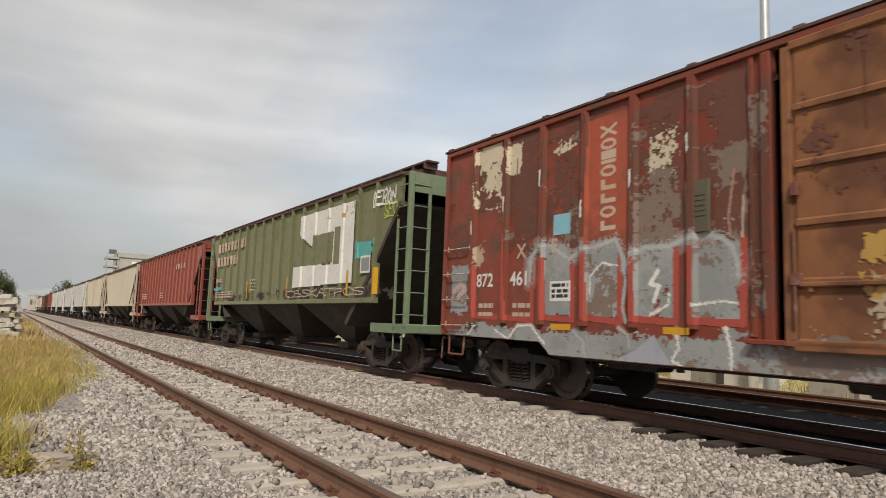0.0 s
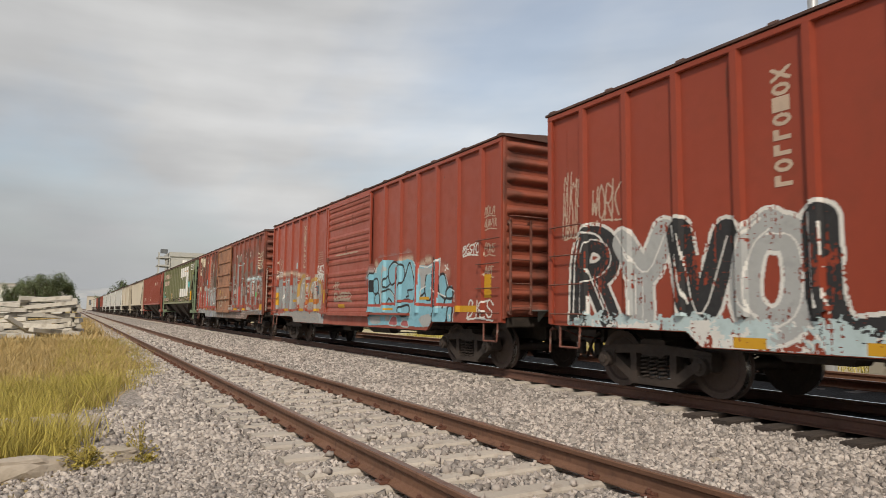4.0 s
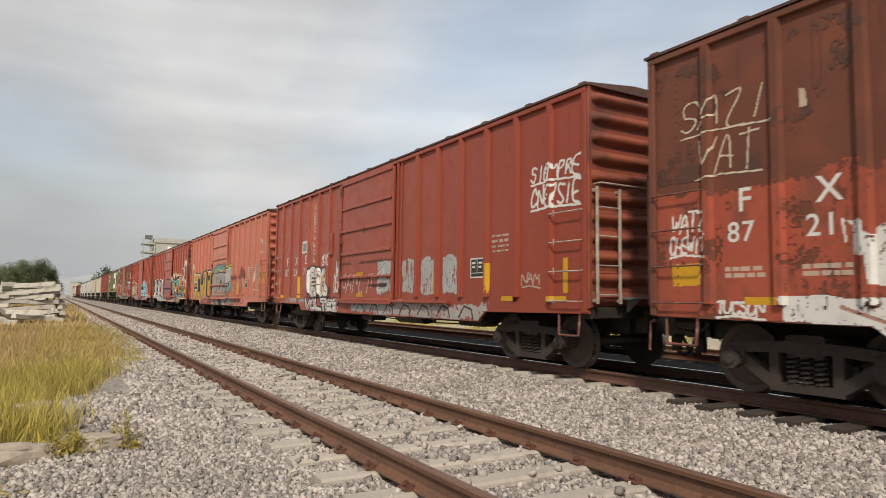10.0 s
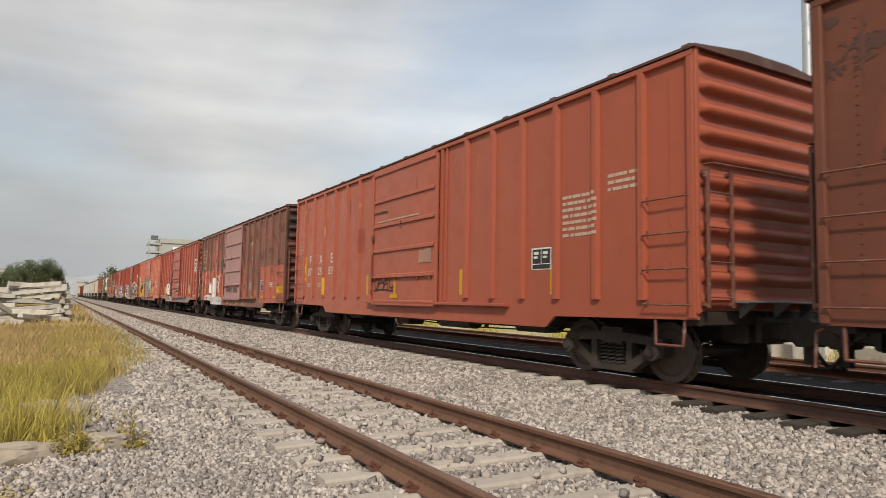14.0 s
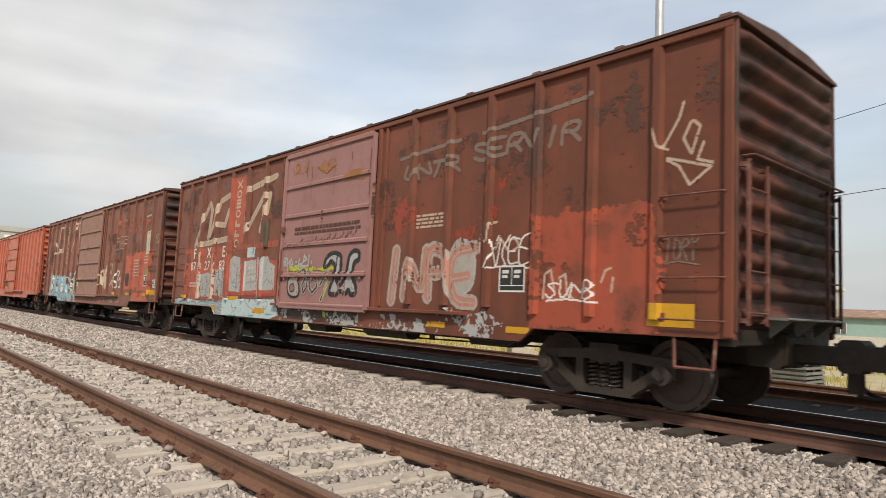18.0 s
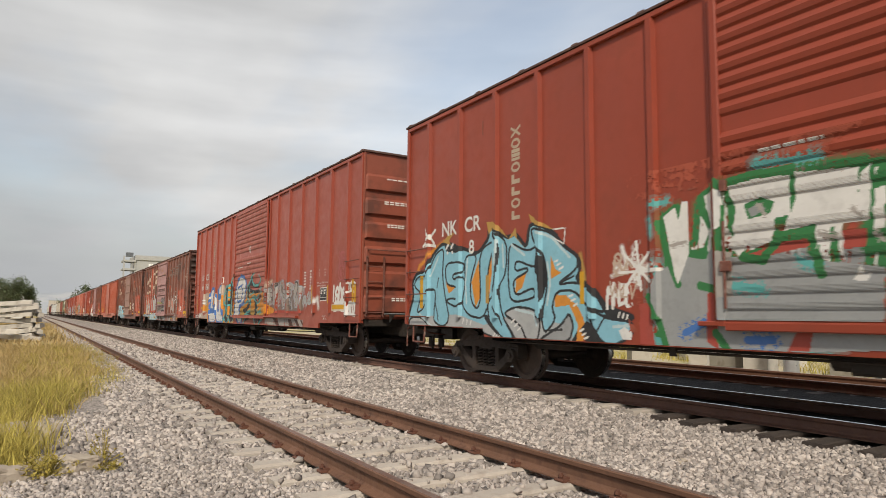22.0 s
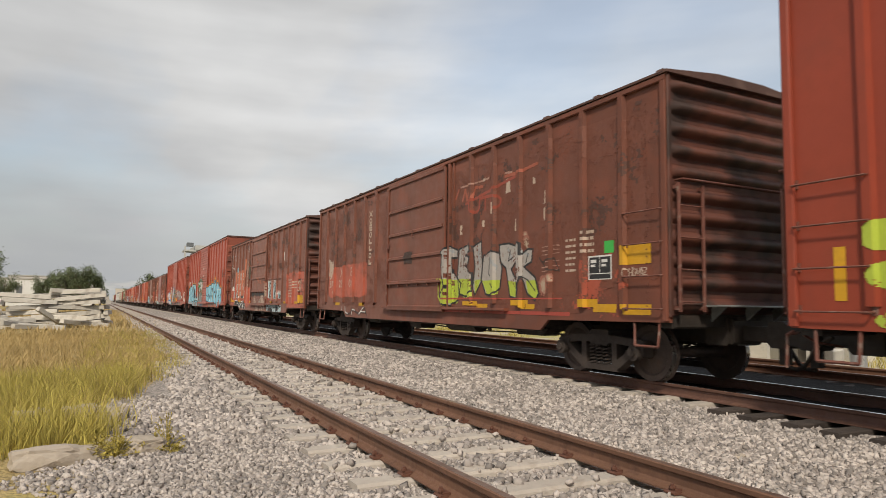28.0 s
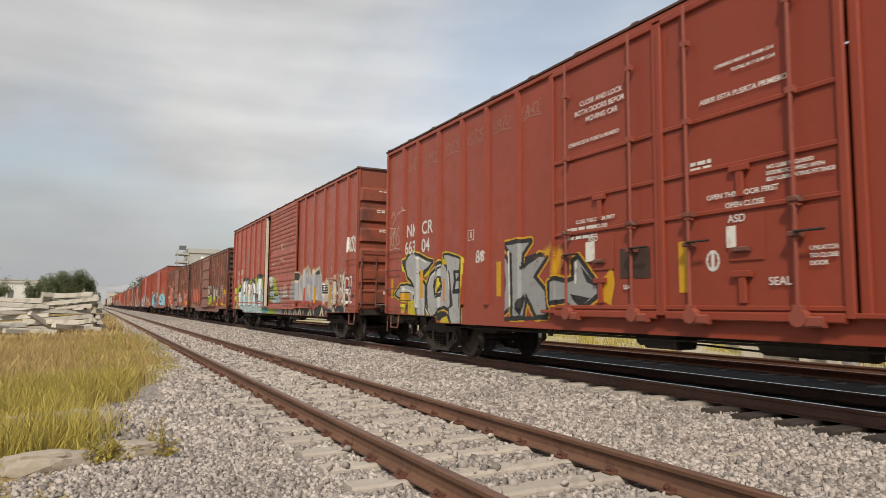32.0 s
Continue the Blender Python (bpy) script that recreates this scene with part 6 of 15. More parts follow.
def front_13(p):
    """White and pale teal letters on black, lime drips, red frames."""
    for d, z, a, b in ((1.0, 1.85, 0.2, 0.16), (1.5, 1.95, 0.22, 0.14), (1.9, 2.05, 0.25, 0.2), (1.05, 1.45, 0.2, 0.14), (1.3, 1.2, 0.2, 0.12), (1.75, 1.75, 0.15, 0.12), (1.2, 1.0, 0.3, 0.1)):
        p.oval(d, z, a, b, "lime")
    p.poly([(1.83, 1.63), (2.55, 2.33), (3.33, 2.43), (3.45, 2.34), (3.8, 2.41), (4.24, 2.41), (4.55, 2.16), (5.04, 2.35), (5.49, 2.36), (5.73, 2.09), (5.9, 2.31), (6.15, 2.52), (6.43, 2.42), (6.57, 2.47), (7.1, 2.43), (7.11, 2.25), (7.43, 2.39), (7.55, 2.42), (7.5, 0.94), (7.44, 0.72), (2.55, 0.82), (1.83, 0.84)], "pale")
    p.line([(1.83, 1.63), (2.55, 2.33), (3.33, 2.43), (3.45, 2.34), (3.8, 2.41), (4.24, 2.41), (4.55, 2.16), (5.04, 2.35), (5.49, 2.36), (5.73, 2.09), (5.9, 2.31), (6.15, 2.52), (6.43, 2.42), (6.57, 2.47), (7.1, 2.43), (7.11, 2.25), (7.43, 2.39), (7.55, 2.42), (7.5, 0.94)], 0.07, "black")
    p.poly([(4.37, 2.17), (4.55, 2.43), (4.75, 2.31), (4.71, 2.15)], "lime")
    p.poly([(5.55, 2.31), (5.7, 2.45), (5.99, 2.35), (5.85, 2.08), (5.73, 2.02), (5.65, 2.15)], "lime")
    p.poly([(7.11, 2.37), (7.2, 2.46), (7.39, 2.33), (7.33, 2.05), (7.16, 1.8), (7.1, 2.07)], "lime")
    p.poly([(3.3, 2.37), (3.39, 2.47), (3.47, 2.36)], "lime")
    p.shape([(2.62, 2.21), (2.95, 2.37), (3.35, 2.33), (3.39, 1.86), (3.14, 1.59), (3.08, 1.01), (2.75, 1.08), (2.62, 1.68)], "white", "black", 0.028)
    p.shape([(3.45, 2.32), (3.8, 2.33), (3.85, 1.29), (3.56, 1.23), (3.42, 1.58)], "white", "black", 0.028)
    p.shape([(3.86, 2.15), (4.19, 2.32), (4.45, 2.13), (4.7, 2.11), (5.04, 2.24), (5.08, 2.11), (4.84, 1.88), (4.69, 1.6), (4.83, 1.28), (4.34, 1.22), (4.13, 1.62), (4.29, 1.75), (3.91, 1.7)], "white", "black", 0.028)
    p.shape([(5.08, 2.05), (5.22, 2.29), (5.53, 2.23), (5.73, 1.91), (5.84, 1.62), (5.47, 1.66), (5.46, 1.16), (5.2, 1.16), (5.12, 1.65)], "white", "black", 0.028)
    p.shape([(5.93, 2.13), (6.21, 2.4), (6.44, 2.3), (6.45, 1.59), (5.96, 1.61)], "white", "black", 0.028)
    p.shape([(6.46, 2.24), (6.57, 2.37), (6.91, 2.36), (7.07, 2.26), (7.05, 1.87), (6.89, 1.68), (6.91, 1.26), (6.61, 1.18), (6.48, 1.59)], "white", "black", 0.028)
    p.shape([(7.37, 2.1), (7.55, 2.37), (7.53, 1.74), (7.32, 1.65), (7.14, 1.56), (7.27, 1.91)], "white", "black", 0.028)
    p.poly([(2.62, 1.64), (3.14, 1.59), (3.1, 1.03), (2.77, 1.08)], "pale")
    p.poly([(4.34, 1.55), (4.69, 1.6), (4.83, 1.28), (4.34, 1.22)], "pale")
    p.poly([(5.14, 1.59), (5.47, 1.6), (5.46, 1.16), (5.2, 1.16)], "pale")
    p.poly([(6.49, 1.56), (6.89, 1.65), (6.91, 1.26), (6.61, 1.18)], "pale")
    p.poly([(3.45, 1.58), (3.82, 1.57), (3.84, 1.28), (3.56, 1.23)], "pale")
    p.poly([(1.83, 1.75), (2.55, 1.68), (2.75, 1.38), (1.98, 1.31)], "pale")
    p.mist([(6.08, 1.78), (6.41, 1.73)], 0.1, "pale")
    p.mist([(6.63, 1.8), (6.89, 1.83)], 0.1, "pale")
    p.mist([(2.75, 1.71), (3.08, 1.74)], 0.1, "pale")
    p.mist([(4.55, 1.8), (4.79, 1.82)], 0.1, "pale")
    p.mist([(5.21, 1.77), (5.43, 1.78)], 0.1, "pale")
    p.mist([(7.14, 1.51), (7.48, 1.26)], 0.1, "pale")
    p.mist([(4.44, 1.61), (4.64, 1.35)], 0.1, "teal")
    p.mist([(5.25, 1.52), (5.42, 1.28)], 0.1, "teal")
    p.mist([(6.47, 1.32), (6.75, 1.26)], 0.1, "teal")
    p.mist([(2.75, 1.38), (3.01, 1.16)], 0.1, "teal")
    p.mist([(6.88, 1.42), (7.13, 1.31)], 0.1, "teal")
    p.mist([(7.35, 1.65), (7.49, 1.4)], 0.1, "teal")
    p.mist([(3.56, 1.5), (3.77, 1.36)], 0.1, "teal")
    p.shape([(1.98, 1.09), (3.08, 1.07), (3.08, 0.71), (1.98, 0.81)], "pale", "black", 0.014)
    p.shape([(3.2, 1.05), (3.91, 1.09), (3.9, 0.71), (3.26, 0.72)], "pale", "black", 0.014)
    p.shape([(4.07, 1.06), (5.11, 1.13), (5.2, 0.72), (4.23, 0.7)], "pale", "black", 0.014)
    p.shape([(5.79, 1.16), (6.25, 1.16), (6.21, 0.73), (6.02, 0.7), (5.79, 0.9)], "pale", "black", 0.014)
    p.shape([(6.4, 1.0), (6.87, 1.16), (6.86, 0.69), (6.32, 0.71)], "pale", "black", 0.014)
    p.shape([(5.24, 0.98), (5.63, 1.01), (5.54, 0.72), (5.19, 0.71)], "pale", "black", 0.014)
    p.shape([(6.47, 1.21), (6.88, 1.31), (7.25, 1.16), (7.06, 0.86), (6.9, 0.85)], "pale", "black", 0.014)
    p.poly([(7.06, 0.98), (7.51, 1.21), (7.49, 0.7), (7.15, 0.83)], "teal")
    p.mist([(4.23, 0.76), (5.02, 0.79)], 0.1, "teal")
    p.mist([(2.13, 0.85), (2.88, 0.83)], 0.08, "teal")
    p.line([(1.9, 1.63), (1.91, 1.25), (2.84, 1.23)], 0.028, "brightred")
    p.line([(3.14, 1.81), (3.14, 1.23), (4.07, 1.21), (4.07, 1.56)], 0.028, "brightred")
    p.line([(4.37, 1.98), (4.34, 1.22), (5.2, 1.19), (5.21, 1.86)], 0.028, "brightred")
    p.line([(5.52, 1.87), (5.51, 1.21), (6.41, 1.19), (6.42, 1.81)], 0.028, "brightred")
    p.line([(6.63, 1.53), (6.62, 1.18), (7.25, 1.21), (7.44, 1.55)], 0.028, "brightred")
    p.rect(5.64, 6.41, 1.44, 1.63, "rust")
    p.rect(5.64, 6.4, 1.24, 1.45, "grey")
    p.line([(5.68, 1.42), (6.39, 1.4)], 0.01, "soot")
    p.line([(5.68, 1.36), (6.39, 1.35)], 0.01, "soot")
    p.line([(5.68, 1.3), (6.39, 1.29)], 0.01, "soot")
    p.rect(3.51, 3.61, 1.28, 1.75, "yellow")
    p.rect(6.97, 7.02, 0.86, 1.77, "yellow")
    p.poly([(7.5, 0.94), (8.29, 0.9), (8.22, 0.71), (7.49, 0.7)], "teal")
    p.line([(7.5, 0.87), (7.69, 0.78), (8.19, 0.78), (8.32, 0.9)], 0.03, "black")
    p.poly([(8.34, 0.96), (9.15, 0.92), (9.14, 0.71), (8.37, 0.72)], "lime")
    p.mist([(8.44, 0.86), (8.64, 0.85)], 0.1, "orange")
    p.mist([(8.93, 0.82), (9.08, 0.8)], 0.1, "lilac")
    p.poly([(9.31, 2.35), (9.93, 2.24), (10.52, 1.52), (10.69, 1.2), (9.02, 1.27), (9.02, 1.9)], "lime")
    p.shape([(8.89, 2.38), (9.36, 2.35), (9.57, 2.06), (9.51, 1.88), (8.93, 1.81)], "white", "black", 0.02)
    p.shape([(8.93, 1.74), (9.85, 1.74), (9.93, 1.5), (8.93, 1.44)], "pale", "black", 0.02)
    p.poly([(9.45, 1.39), (10.6, 1.52), (10.87, 1.22), (9.61, 1.21)], "pale")
    p.line([(8.93, 1.81), (9.61, 1.83)], 0.03, "black")
    p.line([(9.77, 1.54), (10.38, 1.49)], 0.03, "black")
    p.line([(8.93, 1.4), (9.93, 1.36)], 0.03, "black")
    p.mist([(11.21, 1.5), (11.94, 1.48)], 0.12, "silver")
    p.line([(11.4, 1.89), (11.65, 1.95), (11.73, 1.81), (11.34, 1.75), (11.8, 1.68), (11.23, 1.61), (12.0, 1.62), (11.18, 1.51), (12.06, 1.49), (11.27, 1.43)], 0.014, "white")
    p.line([(11.34, 1.93), (11.46, 1.43)], 0.014, "white")
    p.line([(11.73, 1.91), (11.96, 1.41)], 0.014, "white")
    p.shape([(12.17, 1.38), (12.39, 1.8), (12.66, 2.1), (12.79, 2.03), (12.76, 1.27)], "silver", "bone", 0.02)
    p.poly([(10.74, 1.82), (11.14, 1.84), (11.14, 1.21), (10.8, 1.22)], "ash")
    p.poly([(7.41, 1.0), (8.31, 0.98), (8.31, 0.7), (7.42, 0.73)], "teal")
    p.poly([(8.37, 0.95), (9.86, 0.92), (9.86, 0.7), (8.37, 0.7)], "lime")
    p.poly([(9.93, 0.97), (10.66, 0.93), (10.66, 0.71), (9.93, 0.71)], "lilac")
    p.shape([(10.66, 1.03), (11.45, 1.0), (11.81, 0.76), (10.94, 0.7)], "soot", "bone", 0.02)
    p.shape([(11.51, 1.0), (13.08, 0.99), (12.88, 0.67), (11.92, 0.66)], "black", "bone", 0.02)


def door_10(p):
    """White letters with green edges over grey, across the door."""
    p.poly([(6.53, 1.36), (6.72, 1.69), (7.12, 1.85), (7.54, 1.9), (7.63, 1.87), (7.82, 1.78), (7.95, 1.75), (8.18, 1.77), (8.42, 1.79), (8.73, 1.69), (9.4, 1.58), (9.35, 0.8), (7.78, 0.7), (6.81, 0.72), (6.59, 1.08)], "steel")
    p.mist([(7.09, 0.91), (7.51, 1.09)], 0.2, "blue")
    p.mist([(7.81, 1.46), (8.16, 1.41)], 0.2, "teal")
    p.mist([(6.63, 2.56), (6.86, 2.57)], 0.12, "teal")
    p.mist([(6.59, 2.37), (6.62, 2.17)], 0.1, "teal")
    p.mist([(8.18, 2.79), (8.82, 2.74)], 0.15, "teal")
    p.mist([(7.92, 0.85), (8.22, 0.86)], 0.2, "blue")
    p.mist([(8.58, 1.7), (8.8, 1.61)], 0.15, "teal")
    p.poly([(7.91, 1.77), (8.43, 1.9), (8.7, 1.91), (8.7, 1.83), (8.22, 1.76)], "brightred")
    p.poly([(9.01, 1.96), (9.3, 1.96), (9.29, 1.79), (9.05, 1.77)], "brightred")
    p.poly([(7.41, 1.37), (7.54, 1.47), (7.55, 0.73), (7.4, 0.81)], "brightred")
    p.poly([(6.38, 1.27), (6.56, 1.29), (6.63, 0.71), (6.39, 0.72)], "brightred")
    p.poly([(8.47, 0.94), (8.66, 0.98), (8.61, 0.76), (8.38, 0.75)], "brightred")
    p.line([(6.75, 2.3), (6.84, 1.89), (7.0, 1.51)], 0.05, "leaf")
    p.line([(6.8, 2.37), (6.98, 2.47)], 0.05, "leaf")
    p.line([(7.08, 2.03), (7.18, 1.88), (7.38, 1.84), (7.53, 2.12), (7.35, 2.45)], 0.05, "leaf")
    p.line([(7.75, 2.64), (8.04, 2.68), (8.56, 2.67), (8.59, 2.4), (8.41, 2.15), (8.71, 2.07), (8.81, 1.54)], 0.05, "leaf")
    p.line([(7.8, 2.58), (7.84, 2.13), (7.96, 1.77), (8.19, 1.72), (8.36, 1.92)], 0.05, "leaf")
    p.line([(9.44, 2.43), (9.33, 2.39), (9.3, 1.76)], 0.05, "leaf")
    p.line([(7.36, 2.54), (7.62, 2.68), (7.76, 2.59)], 0.05, "leaf")
    p.line([(6.53, 1.36), (6.7, 1.04), (6.81, 0.72)], 0.05, "leaf")
    p.line([(7.52, 1.43), (7.32, 1.48)], 0.05, "leaf")
    p.line([(7.52, 0.92), (7.68, 0.71)], 0.05, "leaf")
    p.poly([(6.8, 2.38), (6.98, 2.48), (7.03, 2.31), (7.09, 2.54), (7.17, 2.53), (7.18, 1.9), (7.0, 1.5), (6.95, 1.63), (6.85, 2.15)], "white")
    p.poly([(7.41, 2.56), (7.59, 2.62), (7.73, 2.55), (7.7, 2.15), (7.54, 2.08), (7.5, 1.9), (7.43, 1.88), (7.49, 2.21)], "white")
    p.poly([(7.78, 2.6), (8.13, 2.63), (8.53, 2.61), (8.51, 2.18), (8.36, 2.17), (8.31, 1.92), (8.09, 1.86), (8.01, 1.91), (7.92, 1.78), (7.83, 1.88), (7.88, 2.38)], "white")
    p.poly([(8.59, 2.63), (8.99, 2.54), (9.16, 2.45), (9.19, 2.3), (9.24, 2.51), (9.32, 2.58), (9.29, 2.04), (9.04, 2.03), (9.04, 1.64), (8.99, 1.82), (8.96, 2.01), (8.83, 2.01), (8.78, 1.79), (8.78, 2.06), (8.44, 2.02), (8.58, 2.36)], "white")
    p.poly([(9.34, 2.33), (9.44, 2.35), (9.42, 1.95), (9.32, 1.93)], "white")
    p.poly([(7.98, 2.37), (8.2, 2.42), (8.34, 2.35), (8.29, 2.23), (8.03, 2.19)], "leaf")
    p.poly([(8.02, 2.31), (8.18, 2.36), (8.24, 2.28), (8.07, 2.21)], "grey")
    p.mist([(8.16, 2.34), (8.22, 2.23)], 0.09, "ash")
    p.mist([(9.14, 2.17), (9.21, 2.09)], 0.09, "ash")
    p.mist([(6.9, 2.0), (7.13, 2.03)], 0.09, "ash")
    p.mist([(8.82, 1.95), (8.96, 1.9)], 0.09, "ash")
    p.mist([(9.33, 1.9), (9.39, 1.85)], 0.09, "ash")
    p.poly([(9.11, 1.47), (9.2, 1.62), (9.22, 1.52), (9.28, 1.54), (9.24, 1.45)], "white")
    p.poly([(7.58, 1.88), (7.82, 1.84), (7.81, 1.34), (7.57, 1.32)], "ash")
    p.line([(6.34, 2.1), (6.41, 1.46)], 0.022, "white")
    p.line([(6.03, 1.7), (6.75, 1.71)], 0.022, "white")
    p.line([(6.14, 1.94), (6.6, 1.53)], 0.022, "white")
    p.line([(6.55, 1.94), (6.16, 1.52)], 0.022, "white")
    p.mist([(6.33, 1.76), (6.48, 1.73)], 0.1, "white")
    p.line([(5.86, 1.58), (5.89, 1.38), (5.96, 1.55), (5.99, 1.38)], 0.014, "bone")
    p.line([(6.03, 1.57), (6.06, 1.36)], 0.014, "bone")
    p.line([(6.11, 1.55), (6.09, 1.37), (6.17, 1.37)], 0.014, "bone")
    p.line([(6.23, 1.52), (6.25, 1.35), (6.34, 1.56)], 0.014, "bone")
    p.line([(5.97, 1.93), (6.07, 1.82), (6.0, 1.75)], 0.014, "bone")
    p.line([(6.17, 1.87), (6.26, 1.76)], 0.014, "bone")


def rear_10(p):
    """Pale blue letters with slate shades, orange glow and flames."""
    p.bare(9.95, 19.4, 0.6, 3.0)
    p.mist([(11.67, 2.0), (11.96, 2.18), (12.62, 2.14), (12.66, 2.28), (13.13, 2.25), (13.61, 2.3), (13.68, 2.51), (13.37, 2.62), (13.17, 2.5), (13.3, 2.61), (13.52, 2.6), (13.72, 2.45), (13.83, 2.36), (14.25, 2.33), (14.42, 2.44), (14.45, 2.72), (14.5, 2.63), (14.64, 2.59), (14.74, 2.36), (15.01, 2.26), (15.19, 2.32), (15.26, 2.66), (15.31, 2.45), (15.57, 2.24), (15.82, 2.17), (15.97, 2.29), (15.92, 2.45), (15.86, 2.51), (16.0, 2.48), (16.09, 2.32), (16.12, 2.23), (16.34, 2.4), (16.35, 2.32), (16.64, 2.21), (16.92, 2.1), (17.11, 2.18), (17.15, 2.4), (17.21, 2.44), (17.3, 2.27), (17.34, 1.98), (17.52, 2.0), (17.77, 2.01)], 0.17, "orange")
    p.shape([(11.67, 2.0), (11.96, 2.18), (12.62, 2.14), (12.66, 2.28), (13.13, 2.25), (13.61, 2.3), (13.68, 2.51), (13.37, 2.62), (13.17, 2.5), (13.3, 2.61), (13.52, 2.6), (13.72, 2.45), (13.83, 2.36), (14.25, 2.33), (14.42, 2.44), (14.45, 2.72), (14.5, 2.63), (14.64, 2.59), (14.74, 2.36), (15.01, 2.26), (15.19, 2.32), (15.26, 2.66), (15.31, 2.45), (15.57, 2.24), (15.82, 2.17), (15.97, 2.29), (15.92, 2.45), (15.86, 2.51), (16.0, 2.48), (16.09, 2.32), (16.12, 2.23), (16.34, 2.4), (16.35, 2.32), (16.64, 2.21), (16.92, 2.1), (17.11, 2.18), (17.15, 2.4), (17.21, 2.44), (17.3, 2.27), (17.34, 1.98), (17.52, 2.0), (17.77, 2.01), (17.74, 0.86), (17.16, 0.96), (16.86, 1.2), (16.63, 1.28), (16.46, 1.11), (16.28, 0.84), (16.1, 0.76), (15.92, 0.88), (15.62, 1.03), (15.08, 0.96), (14.85, 1.05), (11.72, 0.99)], "sky", "slate", 0.035)
    p.shape([(12.04, 1.68), (12.6, 1.58), (12.48, 1.38), (12.14, 1.5)], "dirt", "slate", 0.014)
    p.shape([(14.62, 2.01), (14.96, 1.91), (15.09, 1.8), (14.81, 1.82)], "dirt", "slate", 0.014)
    p.shape([(15.16, 1.81), (15.41, 1.75), (15.08, 1.67)], "dirt", "slate", 0.014)
    p.shape([(14.78, 1.63), (15.03, 1.57), (14.84, 1.43)], "dirt", "slate", 0.014)
    p.shape([(15.25, 1.41), (15.41, 1.57), (15.67, 1.6), (15.73, 1.37)], "dirt", "slate", 0.014)
    p.shape([(15.46, 1.97), (15.72, 1.78), (16.11, 1.85), (15.92, 1.68), (15.73, 1.6)], "dirt", "slate", 0.014)
    p.shape([(16.73, 2.17), (16.92, 2.39), (17.08, 2.43), (17.12, 2.26), (16.96, 2.1)], "dirt", "slate", 0.014)
    p.shape([(17.02, 1.5), (17.28, 1.57), (17.35, 1.42), (17.1, 1.46)], "dirt", "slate", 0.014)
    p.shape([(13.77, 1.97), (13.95, 2.06), (14.19, 1.99), (13.99, 1.93)], "dirt", "slate", 0.014)
    p.shape([(13.21, 2.3), (13.45, 2.39), (13.62, 2.3)], "dirt", "slate", 0.014)
    p.line([(12.68, 1.79), (12.91, 1.55), (12.84, 1.1)], 0.022, "slate")
    p.line([(13.73, 1.81), (14.06, 1.95), (14.14, 1.13), (13.99, 1.69)], 0.022, "slate")
    p.line([(14.52, 2.53), (14.6, 2.27), (14.49, 2.02)], 0.022, "slate")
    p.line([(15.27, 2.45), (15.23, 1.85)], 0.022, "slate")
    p.line([(15.72, 1.61), (15.25, 1.41)], 0.022, "slate")
    p.line([(16.12, 2.23), (16.12, 1.27)], 0.022, "slate")
    p.line([(16.53, 1.16), (16.38, 1.47)], 0.022, "slate")
    p.line([(16.55, 1.51), (17.02, 1.5), (17.27, 1.53)], 0.022, "slate")
    p.line([(17.34, 1.98), (17.28, 1.5)], 0.022, "slate")
    p.line([(16.8, 1.77), (16.97, 1.77), (17.0, 1.58), (16.89, 1.56)], 0.022, "slate")
    p.line([(13.19, 1.88), (13.28, 1.68), (13.39, 1.87)], 0.022, "slate")
    p.line([(11.68, 1.75), (12.0, 1.44)], 0.022, "slate")
    p.line([(13.08, 1.55), (13.48, 1.38), (13.33, 1.14)], 0.022, "slate")
    p.line([(14.72, 1.68), (14.78, 1.24)], 0.022, "slate")
    p.line([(17.32, 1.43), (17.51, 1.36)], 0.022, "slate")
    p.line([(17.76, 1.74), (17.61, 1.69), (17.56, 1.55), (17.62, 1.43), (17.75, 1.4)], 0.06, "slate")
    p.poly([(17.66, 1.64), (17.76, 1.65), (17.76, 1.48), (17.66, 1.48)], "orange")
    p.line([(13.83, 2.28), (14.32, 2.24)], 0.016, "pale")
    p.line([(15.35, 2.39), (15.72, 2.13), (15.87, 2.12)], 0.016, "pale")
    p.line([(15.93, 2.38), (16.03, 2.23)], 0.016, "pale")
    p.line([(16.17, 2.21), (16.34, 2.29)], 0.016, "pale")
    p.line([(17.45, 1.89), (17.72, 1.98)], 0.016, "pale")
    p.line([(12.71, 2.2), (13.46, 2.17)], 0.016, "pale")
    p.line([(11.97, 2.07), (12.54, 2.07)], 0.016, "pale")
    p.line([(14.58, 2.52), (14.68, 2.27)], 0.016, "pale")
    p.line([(17.19, 2.34), (17.27, 2.13)], 0.016, "pale")
    p.line([(15.3, 1.32), (15.92, 1.31)], 0.016, "pale")
    p.line([(16.71, 1.28), (17.16, 1.1)], 0.016, "pale")
    p.line([(12.3, 1.2), (12.66, 1.18)], 0.016, "pale")
    p.mist([(12.92, 1.21), (13.64, 1.22)], 0.1, "pale")
    p.mist([(14.21, 1.33), (14.6, 1.24)], 0.1, "pale")
    p.mist([(16.38, 1.92), (17.03, 1.88)], 0.1, "pale")
    p.mist([(15.41, 1.21), (15.92, 1.09)], 0.1, "pale")
    p.poly([(11.73, 0.87), (12.13, 0.71), (12.45, 0.9), (12.61, 0.68), (12.98, 0.9), (13.11, 0.71), (13.49, 0.94), (13.55, 0.68), (13.94, 0.96), (14.15, 0.75), (14.41, 0.98), (14.62, 0.75), (14.94, 1.0), (14.98, 0.68), (15.41, 0.88), (15.25, 0.67), (11.74, 0.64)], "fade")
